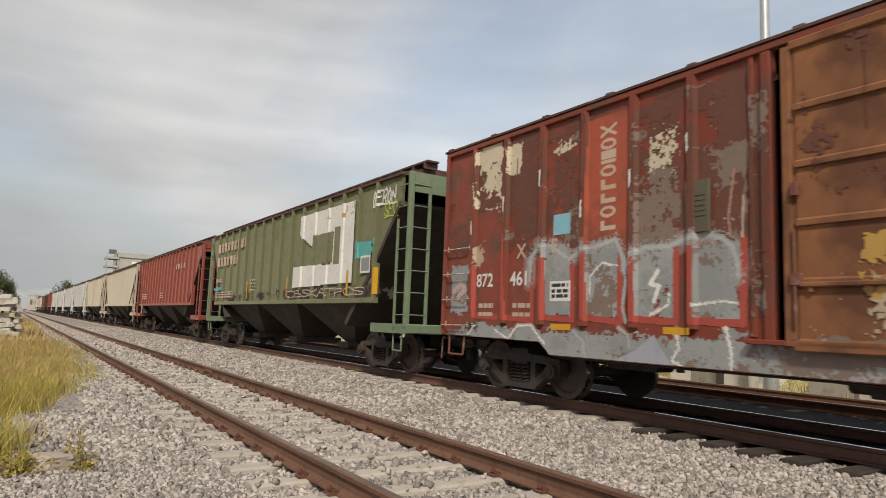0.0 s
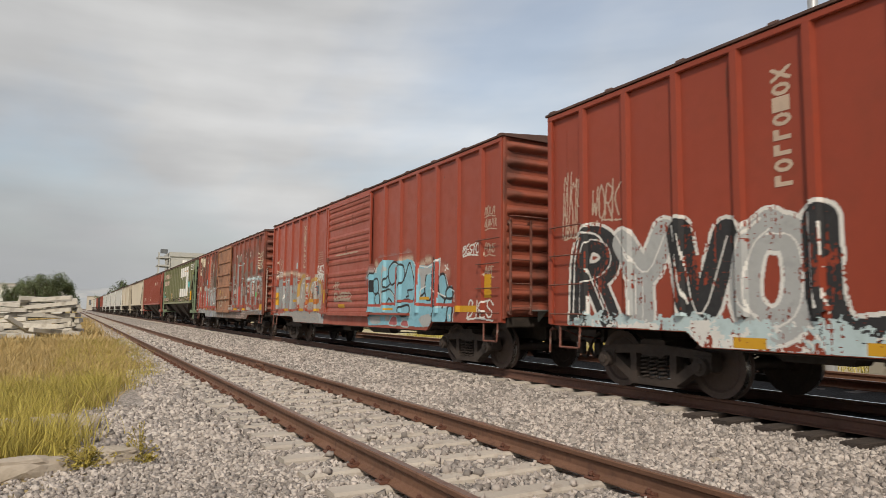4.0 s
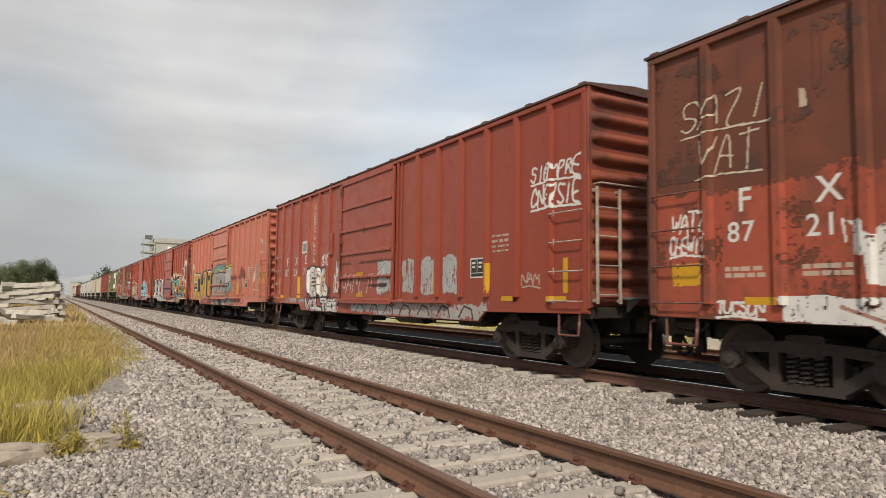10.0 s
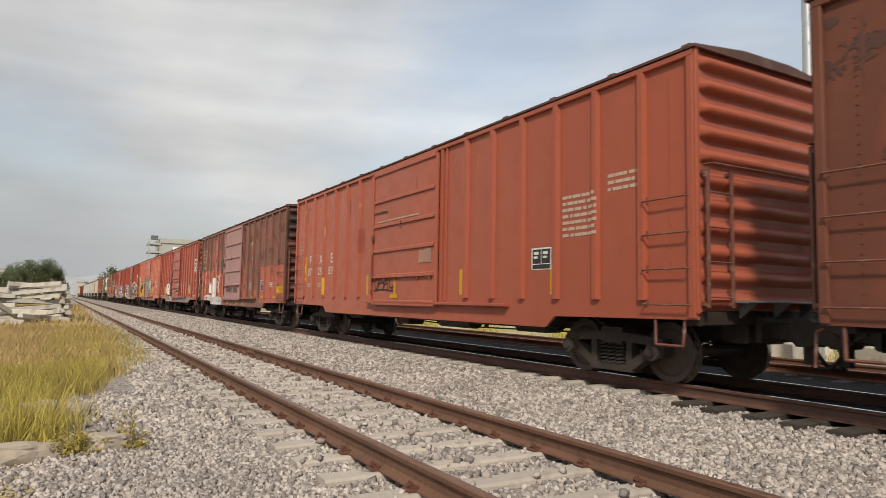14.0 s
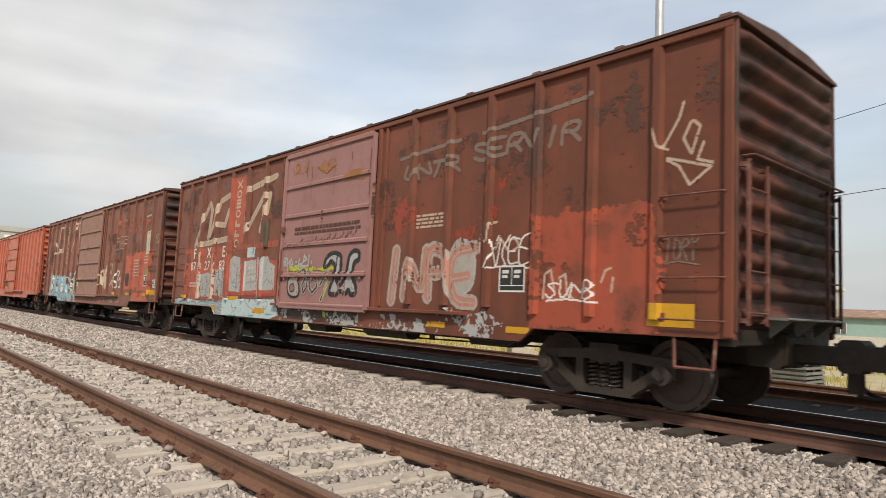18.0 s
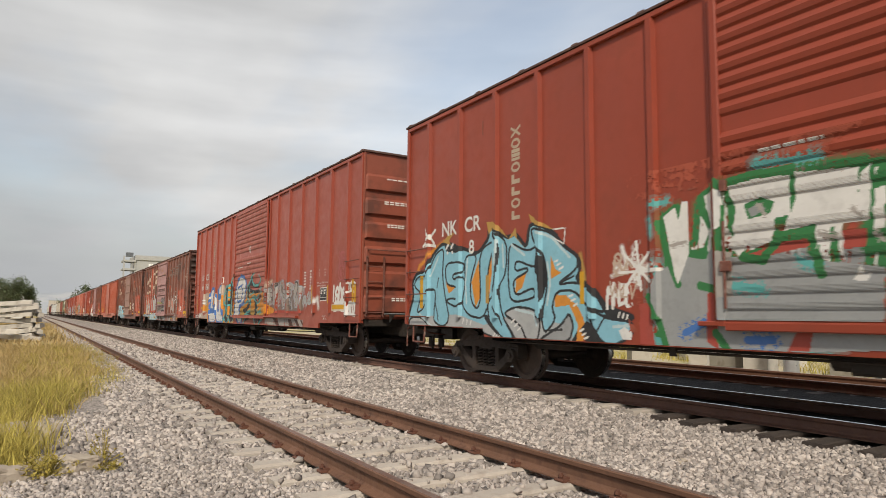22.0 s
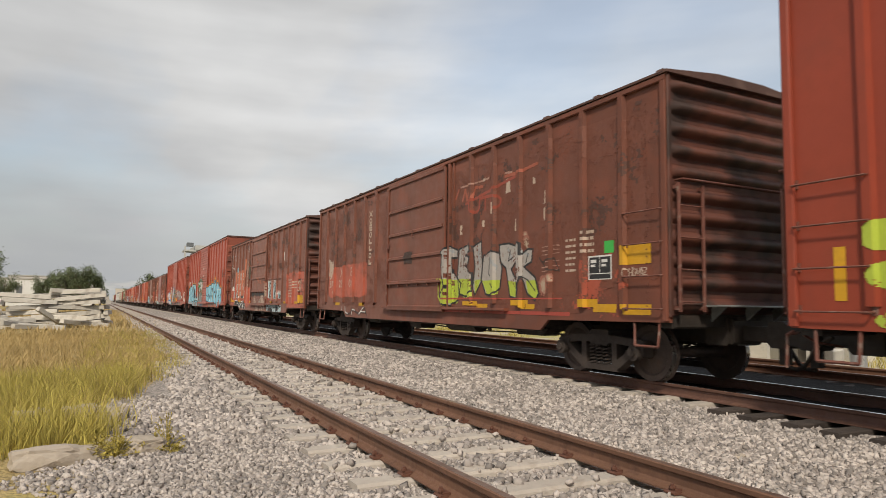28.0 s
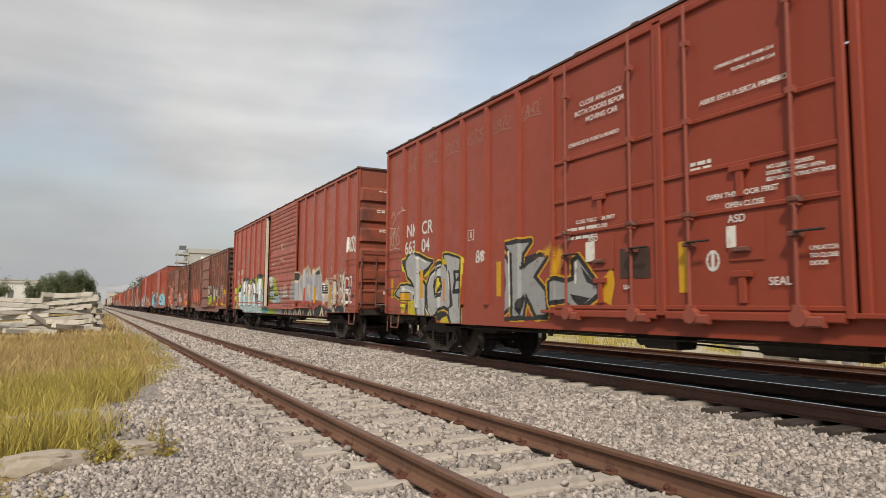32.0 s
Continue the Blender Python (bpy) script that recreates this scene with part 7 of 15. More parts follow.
    p.line([(11.73, 0.9), (12.13, 0.71), (12.45, 0.92), (12.61, 0.68), (12.97, 0.92), (13.11, 0.71), (13.49, 0.97), (13.55, 0.68), (13.94, 0.98), (14.15, 0.75), (14.41, 1.0), (14.62, 0.75), (14.94, 1.02), (14.98, 0.68), (15.41, 0.89), (15.72, 0.7)], 0.018, "orange")
    p.poly([(12.45, 0.94), (12.61, 0.69), (12.97, 0.96)], "sky")
    p.poly([(13.1, 0.96), (13.27, 0.73), (13.49, 0.98)], "sky")
    p.poly([(13.94, 0.99), (14.05, 0.77), (14.41, 1.01)], "sky")
    p.poly([(14.82, 1.03), (14.97, 0.71), (15.08, 1.04)], "sky")
    p.rect(13.76, 13.87, 1.36, 1.81, "yellow")
    p.rect(16.13, 16.22, 1.35, 1.81, "yellow")
    p.line([(12.34, 2.38), (12.52, 2.38), (12.44, 2.27), (12.62, 2.3)], 0.018, "thin_orange")
    p.line([(14.18, 2.62), (14.32, 2.71), (14.25, 2.51), (14.42, 2.54)], 0.018, "thin_orange")
    p.line([(14.83, 2.65), (14.95, 2.66), (14.86, 2.49), (15.01, 2.53)], 0.018, "thin_orange")
    p.line([(15.72, 2.56), (15.83, 2.59), (15.87, 2.5)], 0.018, "thin_orange")
    p.line([(16.21, 2.61), (16.3, 2.62), (16.25, 2.47), (16.34, 2.5)], 0.018, "thin_orange")


def rear_2(p):
    """Teal and orange letters with white edges on black, white scrawls."""
    p.bare(10.6, 14.8, 0.6, 2.35)
    p.poly([(10.62, 2.18), (11.1, 2.31), (11.44, 2.25), (11.76, 2.29), (12.27, 2.18), (12.55, 2.31), (12.91, 2.32), (13.17, 2.24), (13.49, 2.34), (13.8, 2.31), (14.09, 2.14), (14.29, 1.82), (14.62, 1.78), (14.81, 1.69), (14.93, 1.49), (14.92, 0.97), (14.72, 0.89), (13.85, 0.89), (13.07, 0.92), (13.03, 1.15), (10.64, 1.14)], "black")
    p.poly([(10.69, 1.95), (10.99, 2.14), (11.33, 2.09), (11.44, 1.8), (11.33, 1.27), (10.76, 1.25)], "teal")
    p.poly([(11.68, 1.96), (11.97, 2.2), (12.25, 2.06), (12.28, 1.76), (11.76, 1.77)], "teal")
    p.poly([(12.52, 2.09), (12.87, 2.21), (13.12, 2.06), (13.16, 1.77), (12.75, 1.74), (12.92, 1.56), (13.17, 1.44), (13.12, 1.24), (12.6, 1.32)], "teal")
    p.poly([(13.24, 1.42), (13.56, 1.48), (13.72, 1.25), (13.29, 1.2)], "teal")
    p.poly([(14.16, 1.56), (14.49, 1.75), (14.74, 1.66), (14.89, 1.35), (14.85, 1.06), (14.55, 0.96), (14.32, 1.25), (14.48, 1.61)], "teal")
    p.poly([(13.07, 1.15), (13.78, 1.17), (13.82, 0.99), (13.33, 0.94)], "teal")
    p.poly([(13.97, 1.15), (14.34, 1.17), (14.41, 0.93), (14.15, 0.95)], "teal")
    p.poly([(10.88, 1.19), (11.34, 1.19), (11.28, 1.06), (10.9, 1.05)], "teal")
    p.poly([(11.66, 1.19), (12.36, 1.18), (12.31, 1.04), (11.77, 1.03)], "teal")
    p.poly([(11.62, 1.71), (12.28, 1.81), (12.36, 1.27), (11.68, 1.28)], "orange")
    p.poly([(12.6, 1.67), (13.08, 1.63), (13.12, 1.38), (12.64, 1.38)], "orange")
    p.poly([(13.21, 1.98), (13.41, 2.19), (13.72, 2.25), (13.94, 2.12), (14.05, 1.78), (14.02, 1.31), (13.87, 1.25), (13.57, 1.43), (13.65, 1.69), (13.26, 1.6)], "orange")
    p.poly([(14.41, 1.35), (14.81, 1.5), (14.73, 1.3)], "orange")
    p.poly([(10.87, 1.82), (11.33, 1.9), (11.35, 1.67), (10.87, 1.62)], "orange")
    p.line([(10.62, 2.06), (11.1, 2.26), (11.42, 2.11)], 0.018, "white")
    p.line([(11.66, 2.03), (11.97, 2.23), (12.27, 2.08)], 0.018, "white")
    p.line([(12.5, 2.12), (12.87, 2.27), (13.16, 2.07)], 0.018, "white")
    p.line([(13.21, 2.07), (13.49, 2.24), (13.8, 2.24), (14.08, 2.05), (14.19, 1.81)], 0.018, "white")
    p.line([(14.25, 1.71), (14.61, 1.75), (14.86, 1.54), (14.91, 1.07), (14.72, 0.94), (14.47, 1.04)], 0.018, "white")
    p.line([(13.07, 1.02), (13.36, 0.93), (13.78, 0.99)], 0.018, "white")
    p.line([(12.73, 1.74), (12.95, 1.56), (13.16, 1.44)], 0.018, "white")
    p.line([(13.56, 1.7), (13.79, 1.79), (14.04, 1.75)], 0.018, "white")
    p.line([(11.71, 1.28), (11.66, 1.47), (11.87, 1.59), (12.17, 1.52), (12.17, 1.34), (11.97, 1.34)], 0.018, "white")
    p.line([(10.87, 1.69), (11.11, 1.28), (11.28, 1.48)], 0.018, "white")
    p.line([(12.86, 2.14), (12.73, 1.74)], 0.018, "black")
    p.line([(13.72, 2.12), (13.52, 1.7), (13.64, 1.59)], 0.018, "black")
    p.line([(11.97, 1.46), (12.09, 1.4), (12.02, 1.33)], 0.018, "black")
    p.line([(14.48, 1.41), (14.74, 1.55)], 0.018, "black")
    p.line([(10.63, 1.23), (11.45, 1.22)], 0.022, "brightred")
    p.line([(11.6, 1.73), (11.61, 1.23), (12.41, 1.23)], 0.022, "brightred")
    p.line([(12.53, 1.57), (12.53, 1.24), (13.14, 1.24)], 0.022, "brightred")
    p.line([(13.4, 1.6), (13.4, 1.24), (14.0, 1.22)], 0.022, "brightred")
    p.line([(14.32, 1.61), (14.31, 1.22), (14.94, 1.23)], 0.022, "brightred")
    p.rect(10.7, 11.17, 0.71, 0.8, "yellow")
    p.rect(12.43, 12.9, 0.71, 0.8, "yellow")
    p.rect(14.03, 14.5, 0.89, 1.0, "yellow")
    p.rect(15.22, 15.65, 1.26, 1.51, "yellow")
    p.line([(14.84, 3.45), (14.9, 3.29), (14.99, 3.25)], 0.022, "white")
    p.line([(14.74, 3.2), (14.82, 3.0), (15.03, 3.11)], 0.022, "white")
    p.line([(14.93, 3.23), (14.98, 3.03)], 0.022, "white")
    p.line([(14.57, 2.93), (14.67, 3.08), (14.81, 2.76), (14.9, 2.94)], 0.022, "white")
    p.line([(14.37, 2.78), (14.57, 2.84), (14.49, 2.65), (14.71, 2.77)], 0.022, "white")
    p.line([(14.44, 2.57), (14.5, 2.73)], 0.022, "white")
    p.line([(14.66, 2.51), (14.82, 2.65), (14.94, 2.49), (14.76, 2.45)], 0.022, "white")
    p.line([(14.3, 2.32), (14.37, 2.42), (14.5, 2.25), (14.58, 2.39), (14.69, 2.23), (14.95, 2.34)], 0.022, "white")
    p.line([(14.49, 2.1), (14.42, 1.85), (14.69, 1.89), (14.61, 1.75)], 0.022, "white")
    p.line([(15.19, 3.12), (15.31, 3.19), (15.37, 3.04), (15.54, 3.16), (15.69, 3.14)], 0.022, "white")
    p.line([(14.75, 1.98), (14.87, 2.07), (14.92, 1.83)], 0.022, "white")
    p.line([(14.55, 1.75), (14.74, 1.69), (14.89, 1.76)], 0.022, "white")
    p.mist([(14.56, 2.0), (14.8, 1.83)], 0.12, "white")
    p.mist([(11.76, 2.38), (12.36, 2.36)], 0.1, "white")
    p.mist([(13.57, 2.38), (14.09, 2.35)], 0.08, "white")
    p.mist([(10.86, 2.33), (11.22, 2.34)], 0.1, "white")


def front_14(p):
    """Silver letters edged in black and yellow."""
    p.bare(0.75, 5.62, 0.6, 2.62)
    p.line([(1.27, 2.31), (1.47, 2.38), (1.71, 2.38), (2.0, 2.27), (2.37, 2.16), (2.62, 2.11), (2.42, 2.0), (2.09, 1.89), (1.94, 1.9), (2.09, 1.71), (2.25, 1.61), (2.28, 0.88), (1.84, 0.87), (1.78, 1.12), (1.61, 1.31), (1.75, 1.45), (1.51, 1.7), (1.29, 1.81), (1.17, 2.02), (1.14, 2.2), (1.27, 2.31)], 0.085, "lemon")
    p.line([(0.55, 1.4), (0.84, 1.58), (1.25, 1.61), (1.62, 1.55), (1.85, 1.4), (2.07, 0.87), (1.83, 0.88), (1.67, 1.12), (1.49, 1.25), (1.11, 1.28), (0.84, 1.31), (0.55, 1.4)], 0.085, "lemon")
    p.line([(2.38, 1.21), (2.35, 1.56), (2.51, 1.8), (2.76, 1.92), (3.03, 2.06), (3.25, 2.0), (3.4, 1.78), (3.47, 1.47), (3.48, 1.12), (3.4, 1.05), (3.2, 1.1), (2.94, 1.04), (2.8, 0.91), (2.57, 0.86), (2.42, 0.99), (2.38, 1.21)], 0.085, "lemon")
    p.line([(3.17, 2.22), (3.34, 2.22), (4.0, 2.08), (3.93, 0.73), (3.5, 0.71), (3.45, 1.05), (3.61, 1.12), (3.51, 1.54), (3.45, 1.82), (3.29, 2.03), (3.17, 2.22)], 0.085, "lemon")
    p.line([(1.27, 2.31), (1.47, 2.38), (1.71, 2.38), (2.0, 2.27), (2.37, 2.16), (2.62, 2.11), (2.42, 2.0), (2.09, 1.89), (1.94, 1.9), (2.09, 1.71), (2.25, 1.61), (2.28, 0.88), (1.84, 0.87), (1.78, 1.12), (1.61, 1.31), (1.75, 1.45), (1.51, 1.7), (1.29, 1.81), (1.17, 2.02), (1.14, 2.2), (1.27, 2.31)], 0.055, "black")
    p.line([(0.55, 1.4), (0.84, 1.58), (1.25, 1.61), (1.62, 1.55), (1.85, 1.4), (2.07, 0.87), (1.83, 0.88), (1.67, 1.12), (1.49, 1.25), (1.11, 1.28), (0.84, 1.31), (0.55, 1.4)], 0.055, "black")
    p.line([(2.38, 1.21), (2.35, 1.56), (2.51, 1.8), (2.76, 1.92), (3.03, 2.06), (3.25, 2.0), (3.4, 1.78), (3.47, 1.47), (3.48, 1.12), (3.4, 1.05), (3.2, 1.1), (2.94, 1.04), (2.8, 0.91), (2.57, 0.86), (2.42, 0.99), (2.38, 1.21)], 0.055, "black")
    p.line([(3.17, 2.22), (3.34, 2.22), (4.0, 2.08), (3.93, 0.73), (3.5, 0.71), (3.45, 1.05), (3.61, 1.12), (3.51, 1.54), (3.45, 1.82), (3.29, 2.03), (3.17, 2.22)], 0.055, "black")
    p.poly([(0.55, 1.4), (0.84, 1.58), (1.25, 1.61), (1.62, 1.55), (1.85, 1.4), (2.07, 0.87), (1.83, 0.88), (1.67, 1.12), (1.49, 1.25), (1.11, 1.28), (0.84, 1.31)], "silver")
    p.poly([(1.27, 2.31), (1.47, 2.38), (1.71, 2.38), (2.0, 2.27), (2.37, 2.16), (2.62, 2.11), (2.42, 2.0), (2.09, 1.89), (1.94, 1.9), (2.09, 1.71), (2.25, 1.61), (2.28, 0.88), (1.84, 0.87), (1.78, 1.12), (1.61, 1.31), (1.75, 1.45), (1.51, 1.7), (1.29, 1.81), (1.17, 2.02), (1.14, 2.2)], "silver")
    p.poly([(3.17, 2.22), (3.34, 2.22), (4.0, 2.08), (3.93, 0.73), (3.5, 0.71), (3.45, 1.05), (3.61, 1.12), (3.51, 1.54), (3.45, 1.82), (3.29, 2.03)], "silver")
    p.poly([(2.38, 1.21), (2.35, 1.56), (2.51, 1.8), (2.76, 1.92), (3.03, 2.06), (3.25, 2.0), (3.4, 1.78), (3.47, 1.47), (3.48, 1.12), (3.4, 1.05), (3.2, 1.1), (2.94, 1.04), (2.8, 0.91), (2.57, 0.86), (2.42, 0.99)], "silver")
    p.line([(2.38, 1.21), (2.35, 1.56), (2.51, 1.8), (2.76, 1.92), (3.03, 2.06), (3.25, 2.0), (3.4, 1.78), (3.47, 1.47), (3.48, 1.12), (3.4, 1.05), (3.2, 1.1), (2.94, 1.04), (2.8, 0.91), (2.57, 0.86), (2.42, 0.99), (2.38, 1.21)], 0.02, "black")
    p.line([(1.27, 2.31), (1.47, 2.38), (1.71, 2.38), (2.0, 2.27), (2.37, 2.16), (2.62, 2.11), (2.42, 2.0), (2.09, 1.89), (1.94, 1.9), (2.09, 1.71), (2.25, 1.61), (2.28, 0.88), (1.84, 0.87), (1.78, 1.12), (1.61, 1.31), (1.75, 1.45), (1.51, 1.7), (1.29, 1.81), (1.17, 2.02), (1.14, 2.2), (1.27, 2.31)], 0.02, "black")
    p.poly([(2.67, 1.58), (2.76, 1.79), (3.0, 1.98), (3.08, 2.02), (2.95, 1.86), (2.84, 1.7), (2.76, 1.5), (2.87, 1.29), (3.03, 1.41), (3.08, 1.69), (3.1, 1.52), (3.04, 1.32), (2.86, 1.24), (2.72, 1.33)], "black")
    p.shape([(2.87, 1.44), (2.95, 1.72), (3.02, 1.77), (3.05, 1.57), (2.97, 1.37), (2.88, 1.37)], "lemon", "black", 0.02)
    p.poly([(1.94, 1.89), (2.41, 1.95), (2.68, 2.15), (2.51, 1.97), (2.2, 1.79), (2.09, 1.72)], "black")
    p.poly([(2.17, 1.8), (2.47, 1.95), (2.59, 2.04), (2.41, 1.82), (2.25, 1.77)], "lemon")
    p.line([(3.66, 1.83), (3.7, 1.65), (3.63, 1.42), (3.96, 1.43)], 0.05, "black")
    p.line([(3.71, 1.84), (3.99, 1.83)], 0.035, "black")
    p.poly([(3.74, 1.64), (3.98, 1.63), (3.98, 1.74), (3.86, 1.82)], "black")
    p.poly([(2.85, 0.91), (3.03, 1.0), (3.28, 0.97), (3.48, 0.9), (3.56, 0.73), (3.19, 0.81), (2.89, 0.79)], "black")
    p.poly([(3.11, 0.84), (3.36, 0.89), (3.51, 0.69), (2.97, 0.68)], "lemon")
    p.poly([(0.94, 1.17), (1.23, 1.14), (1.11, 0.91), (0.93, 0.94)], "lemon")
    p.poly([(1.3, 1.21), (1.67, 1.25), (1.79, 0.88), (1.35, 0.91)], "lemon")
    p.poly([(3.13, 2.15), (3.25, 2.15), (3.34, 2.02), (3.09, 2.01)], "lemon")
    p.poly([(1.17, 1.09), (1.3, 1.21), (1.36, 0.92), (1.26, 1.02)], "black")
    p.line([(2.42, 1.6), (2.56, 1.79), (2.8, 1.87)], 0.016, "white")
    p.line([(2.08, 1.62), (2.21, 0.9)], 0.016, "white")
    p.line([(3.35, 1.95), (3.44, 1.47)], 0.016, "white")
    p.line([(1.65, 2.31), (2.32, 2.12)], 0.016, "white")
    p.line([(2.32, 1.03), (2.47, 0.91)], 0.016, "white")
    p.line([(1.12, 1.52), (1.74, 1.4), (1.97, 0.94)], 0.016, "white")
    p.mist([(2.48, 1.12), (2.67, 0.95)], 0.12, "ash")
    p.mist([(3.21, 1.2), (3.37, 1.12)], 0.12, "ash")
    p.mist([(1.39, 2.1), (1.51, 1.89)], 0.12, "ash")
    p.mist([(3.67, 1.05), (3.88, 0.91)], 0.12, "ash")
    p.rect(0.83, 1.46, 1.23, 1.44, "black")
    p.rect(0.85, 1.44, 1.25, 1.42, "yellow")
    p.rect(3.16, 3.23, 1.23, 1.69, "orange")
    p.rect(-0.08, -0.01, 1.26, 2.22, "yellow")
    p.line([(-0.05, 3.24), (0.09, 3.36), (0.17, 3.23)], 0.013, "bone")
    p.line([(0.22, 3.39), (0.38, 3.55), (0.49, 3.36), (0.33, 3.22)], 0.013, "bone")
    p.line([(0.04, 3.08), (0.08, 2.82), (0.16, 2.97), (0.2, 2.83)], 0.013, "bone")
    p.line([(0.27, 2.98), (0.4, 3.02), (0.36, 2.86)], 0.013, "bone")
    p.line([(0.44, 3.04), (0.53, 2.8)], 0.013, "bone")
    p.line([(0.61, 3.44), (0.76, 3.49), (1.11, 3.49), (1.01, 3.58)], 0.013, "bone")
    p.line([(-0.05, 3.15), (0.52, 3.09)], 0.013, "bone")


def rear_1(p):
    """Blue bubble letters with black shades, red frames."""
    p.bare(9.95, 14.6, 0.6, 2.45)
    p.mist([(10.03, 2.33), (10.16, 2.19)], 0.14, "bone")
    p.mist([(11.52, 2.27), (11.87, 2.32), (12.09, 2.3)], 0.14, "bone")
    p.mist([(12.83, 2.23), (13.0, 2.22)], 0.14, "bone")
    p.mist([(12.59, 2.15), (12.73, 2.16)], 0.14, "bone")
    p.mist([(13.56, 2.01), (13.76, 1.91)], 0.2, "blush")
    p.poly([(9.77, 1.96), (9.9, 2.06), (10.3, 2.35), (10.52, 2.38), (11.01, 2.35), (11.33, 2.29), (11.64, 2.3), (11.87, 2.32), (12.09, 2.28), (12.19, 2.24), (12.49, 2.14), (12.87, 2.1), (13.17, 2.17), (13.46, 2.25), (13.42, 1.87), (13.63, 1.89), (13.77, 1.61), (13.98, 1.64), (13.93, 0.74), (13.74, 0.71), (13.3, 0.76), (13.1, 0.78), (12.53, 0.75), (10.83, 0.76), (9.63, 0.72), (9.55, 0.99), (9.8, 1.17)], "sky")
    p.shape([(9.86, 1.91), (10.17, 1.94), (10.26, 1.57), (9.9, 1.52)], "sky", "black", 0.026)
    p.line([(10.22, 1.89), (10.31, 1.52), (9.95, 1.47)], 0.012, "pale")
    p.shape([(9.98, 1.51), (10.27, 1.57), (10.32, 1.25), (10.02, 1.25)], "sky", "black", 0.026)
    p.line([(10.32, 1.52), (10.37, 1.2), (10.07, 1.2)], 0.012, "pale")
    p.shape([(10.55, 1.84), (10.9, 2.04), (10.98, 1.77), (10.62, 1.66)], "sky", "black", 0.026)
    p.line([(10.95, 1.99), (11.03, 1.72), (10.67, 1.61)], 0.012, "pale")
    p.shape([(10.79, 2.15), (11.09, 2.31), (11.33, 2.26), (11.28, 1.82), (10.99, 1.71), (10.82, 1.91)], "sky", "black", 0.026)
    p.line([(11.14, 2.26), (11.38, 2.21), (11.33, 1.77)], 0.012, "pale")
    p.shape([(10.48, 1.55), (10.86, 1.66), (11.2, 1.46), (11.23, 1.26), (10.49, 1.27)], "sky", "black", 0.026)
    p.line([(10.91, 1.61), (11.25, 1.41), (11.28, 1.21)], 0.012, "pale")
    p.shape([(11.37, 2.23), (11.66, 2.19), (11.76, 1.96), (11.57, 1.69), (11.35, 1.76)], "sky", "black", 0.026)
    p.line([(11.71, 2.14), (11.81, 1.91), (11.62, 1.64)], 0.012, "pale")
    p.shape([(11.73, 1.85), (11.98, 2.31), (12.24, 1.83), (12.25, 1.3), (11.84, 1.39), (11.41, 1.29), (11.42, 1.7)], "sky", "black", 0.026)
    p.line([(12.03, 2.26), (12.29, 1.78), (12.3, 1.25)], 0.012, "pale")
    p.shape([(12.74, 1.67), (12.84, 1.96), (13.09, 1.99), (13.09, 1.35), (12.81, 1.35)], "sky", "black", 0.026)
    p.line([(12.89, 1.91), (13.14, 1.94), (13.14, 1.3)], 0.012, "pale")
    p.shape([(13.17, 2.23), (13.31, 2.25), (13.25, 1.02), (13.12, 1.02)], "sky", "black", 0.026)
    p.line([(13.36, 2.2), (13.3, 0.97), (13.17, 0.97)], 0.012, "pale")
    p.shape([(13.37, 1.86), (13.64, 1.92), (13.78, 1.62), (13.74, 1.33), (13.39, 1.48)], "sky", "black", 0.026)
    p.line([(13.69, 1.87), (13.83, 1.57), (13.79, 1.28)], 0.012, "pale")
    p.shape([(13.71, 1.54), (13.86, 1.62), (14.01, 1.57), (14.0, 1.36), (13.72, 1.37)], "sky", "black", 0.026)
    p.line([(13.91, 1.57), (14.06, 1.52), (14.05, 1.31)], 0.012, "pale")
    p.shape([(13.09, 1.06), (13.3, 1.25), (13.77, 1.25), (13.79, 0.99), (13.65, 0.75), (13.12, 0.73)], "sky", "black", 0.026)
    p.line([(13.35, 1.2), (13.82, 1.2), (13.84, 0.94)], 0.012, "pale")
    p.shape([(13.76, 1.21), (13.99, 1.24), (13.96, 0.75), (13.77, 0.82)], "sky", "black", 0.026)
    p.line([(14.04, 1.19), (14.01, 0.7), (13.82, 0.77)], 0.012, "pale")
    p.shape([(11.41, 1.18), (12.0, 1.27), (12.0, 1.02), (11.55, 0.96)], "sky", "black", 0.026)
    p.line([(12.05, 1.22), (12.05, 0.97), (11.6, 0.91)], 0.012, "pale")
    p.poly([(10.37, 2.17), (10.52, 2.29), (10.73, 2.14), (10.49, 2.0), (10.44, 1.16), (10.32, 1.16)], "silver")
    p.poly([(12.42, 2.07), (13.08, 2.05), (13.05, 1.94), (12.79, 1.91), (12.75, 1.67), (12.57, 1.59), (12.54, 1.89), (12.42, 1.99)], "silver")
    p.poly([(9.69, 0.94), (10.34, 0.98), (10.41, 0.8), (10.11, 0.76), (9.8, 0.78)], "silver")
    p.poly([(10.7, 0.96), (10.92, 1.02), (10.97, 0.87), (10.71, 0.84)], "silver")
    p.poly([(12.5, 0.91), (12.63, 1.0), (12.99, 1.05), (13.11, 0.97), (13.06, 0.81), (12.72, 0.74)], "silver")
    p.poly([(12.47, 1.56), (12.74, 1.42), (12.56, 1.39)], "silver")
    p.shape([(10.83, 0.76), (11.1, 0.99), (11.35, 0.97), (11.41, 0.74)], "pink", "pale", 0.015)
    p.shape([(11.54, 0.75), (11.65, 0.89), (11.93, 0.9), (12.03, 0.72)], "pink", "pale", 0.015)
    p.line([(12.2, 2.23), (12.49, 2.12), (12.86, 2.07), (13.17, 2.14), (13.46, 2.23), (13.42, 1.87)], 0.014, "white")
    p.line([(12.78, 1.65), (12.56, 1.59), (12.51, 1.39), (12.74, 1.4)], 0.014, "white")
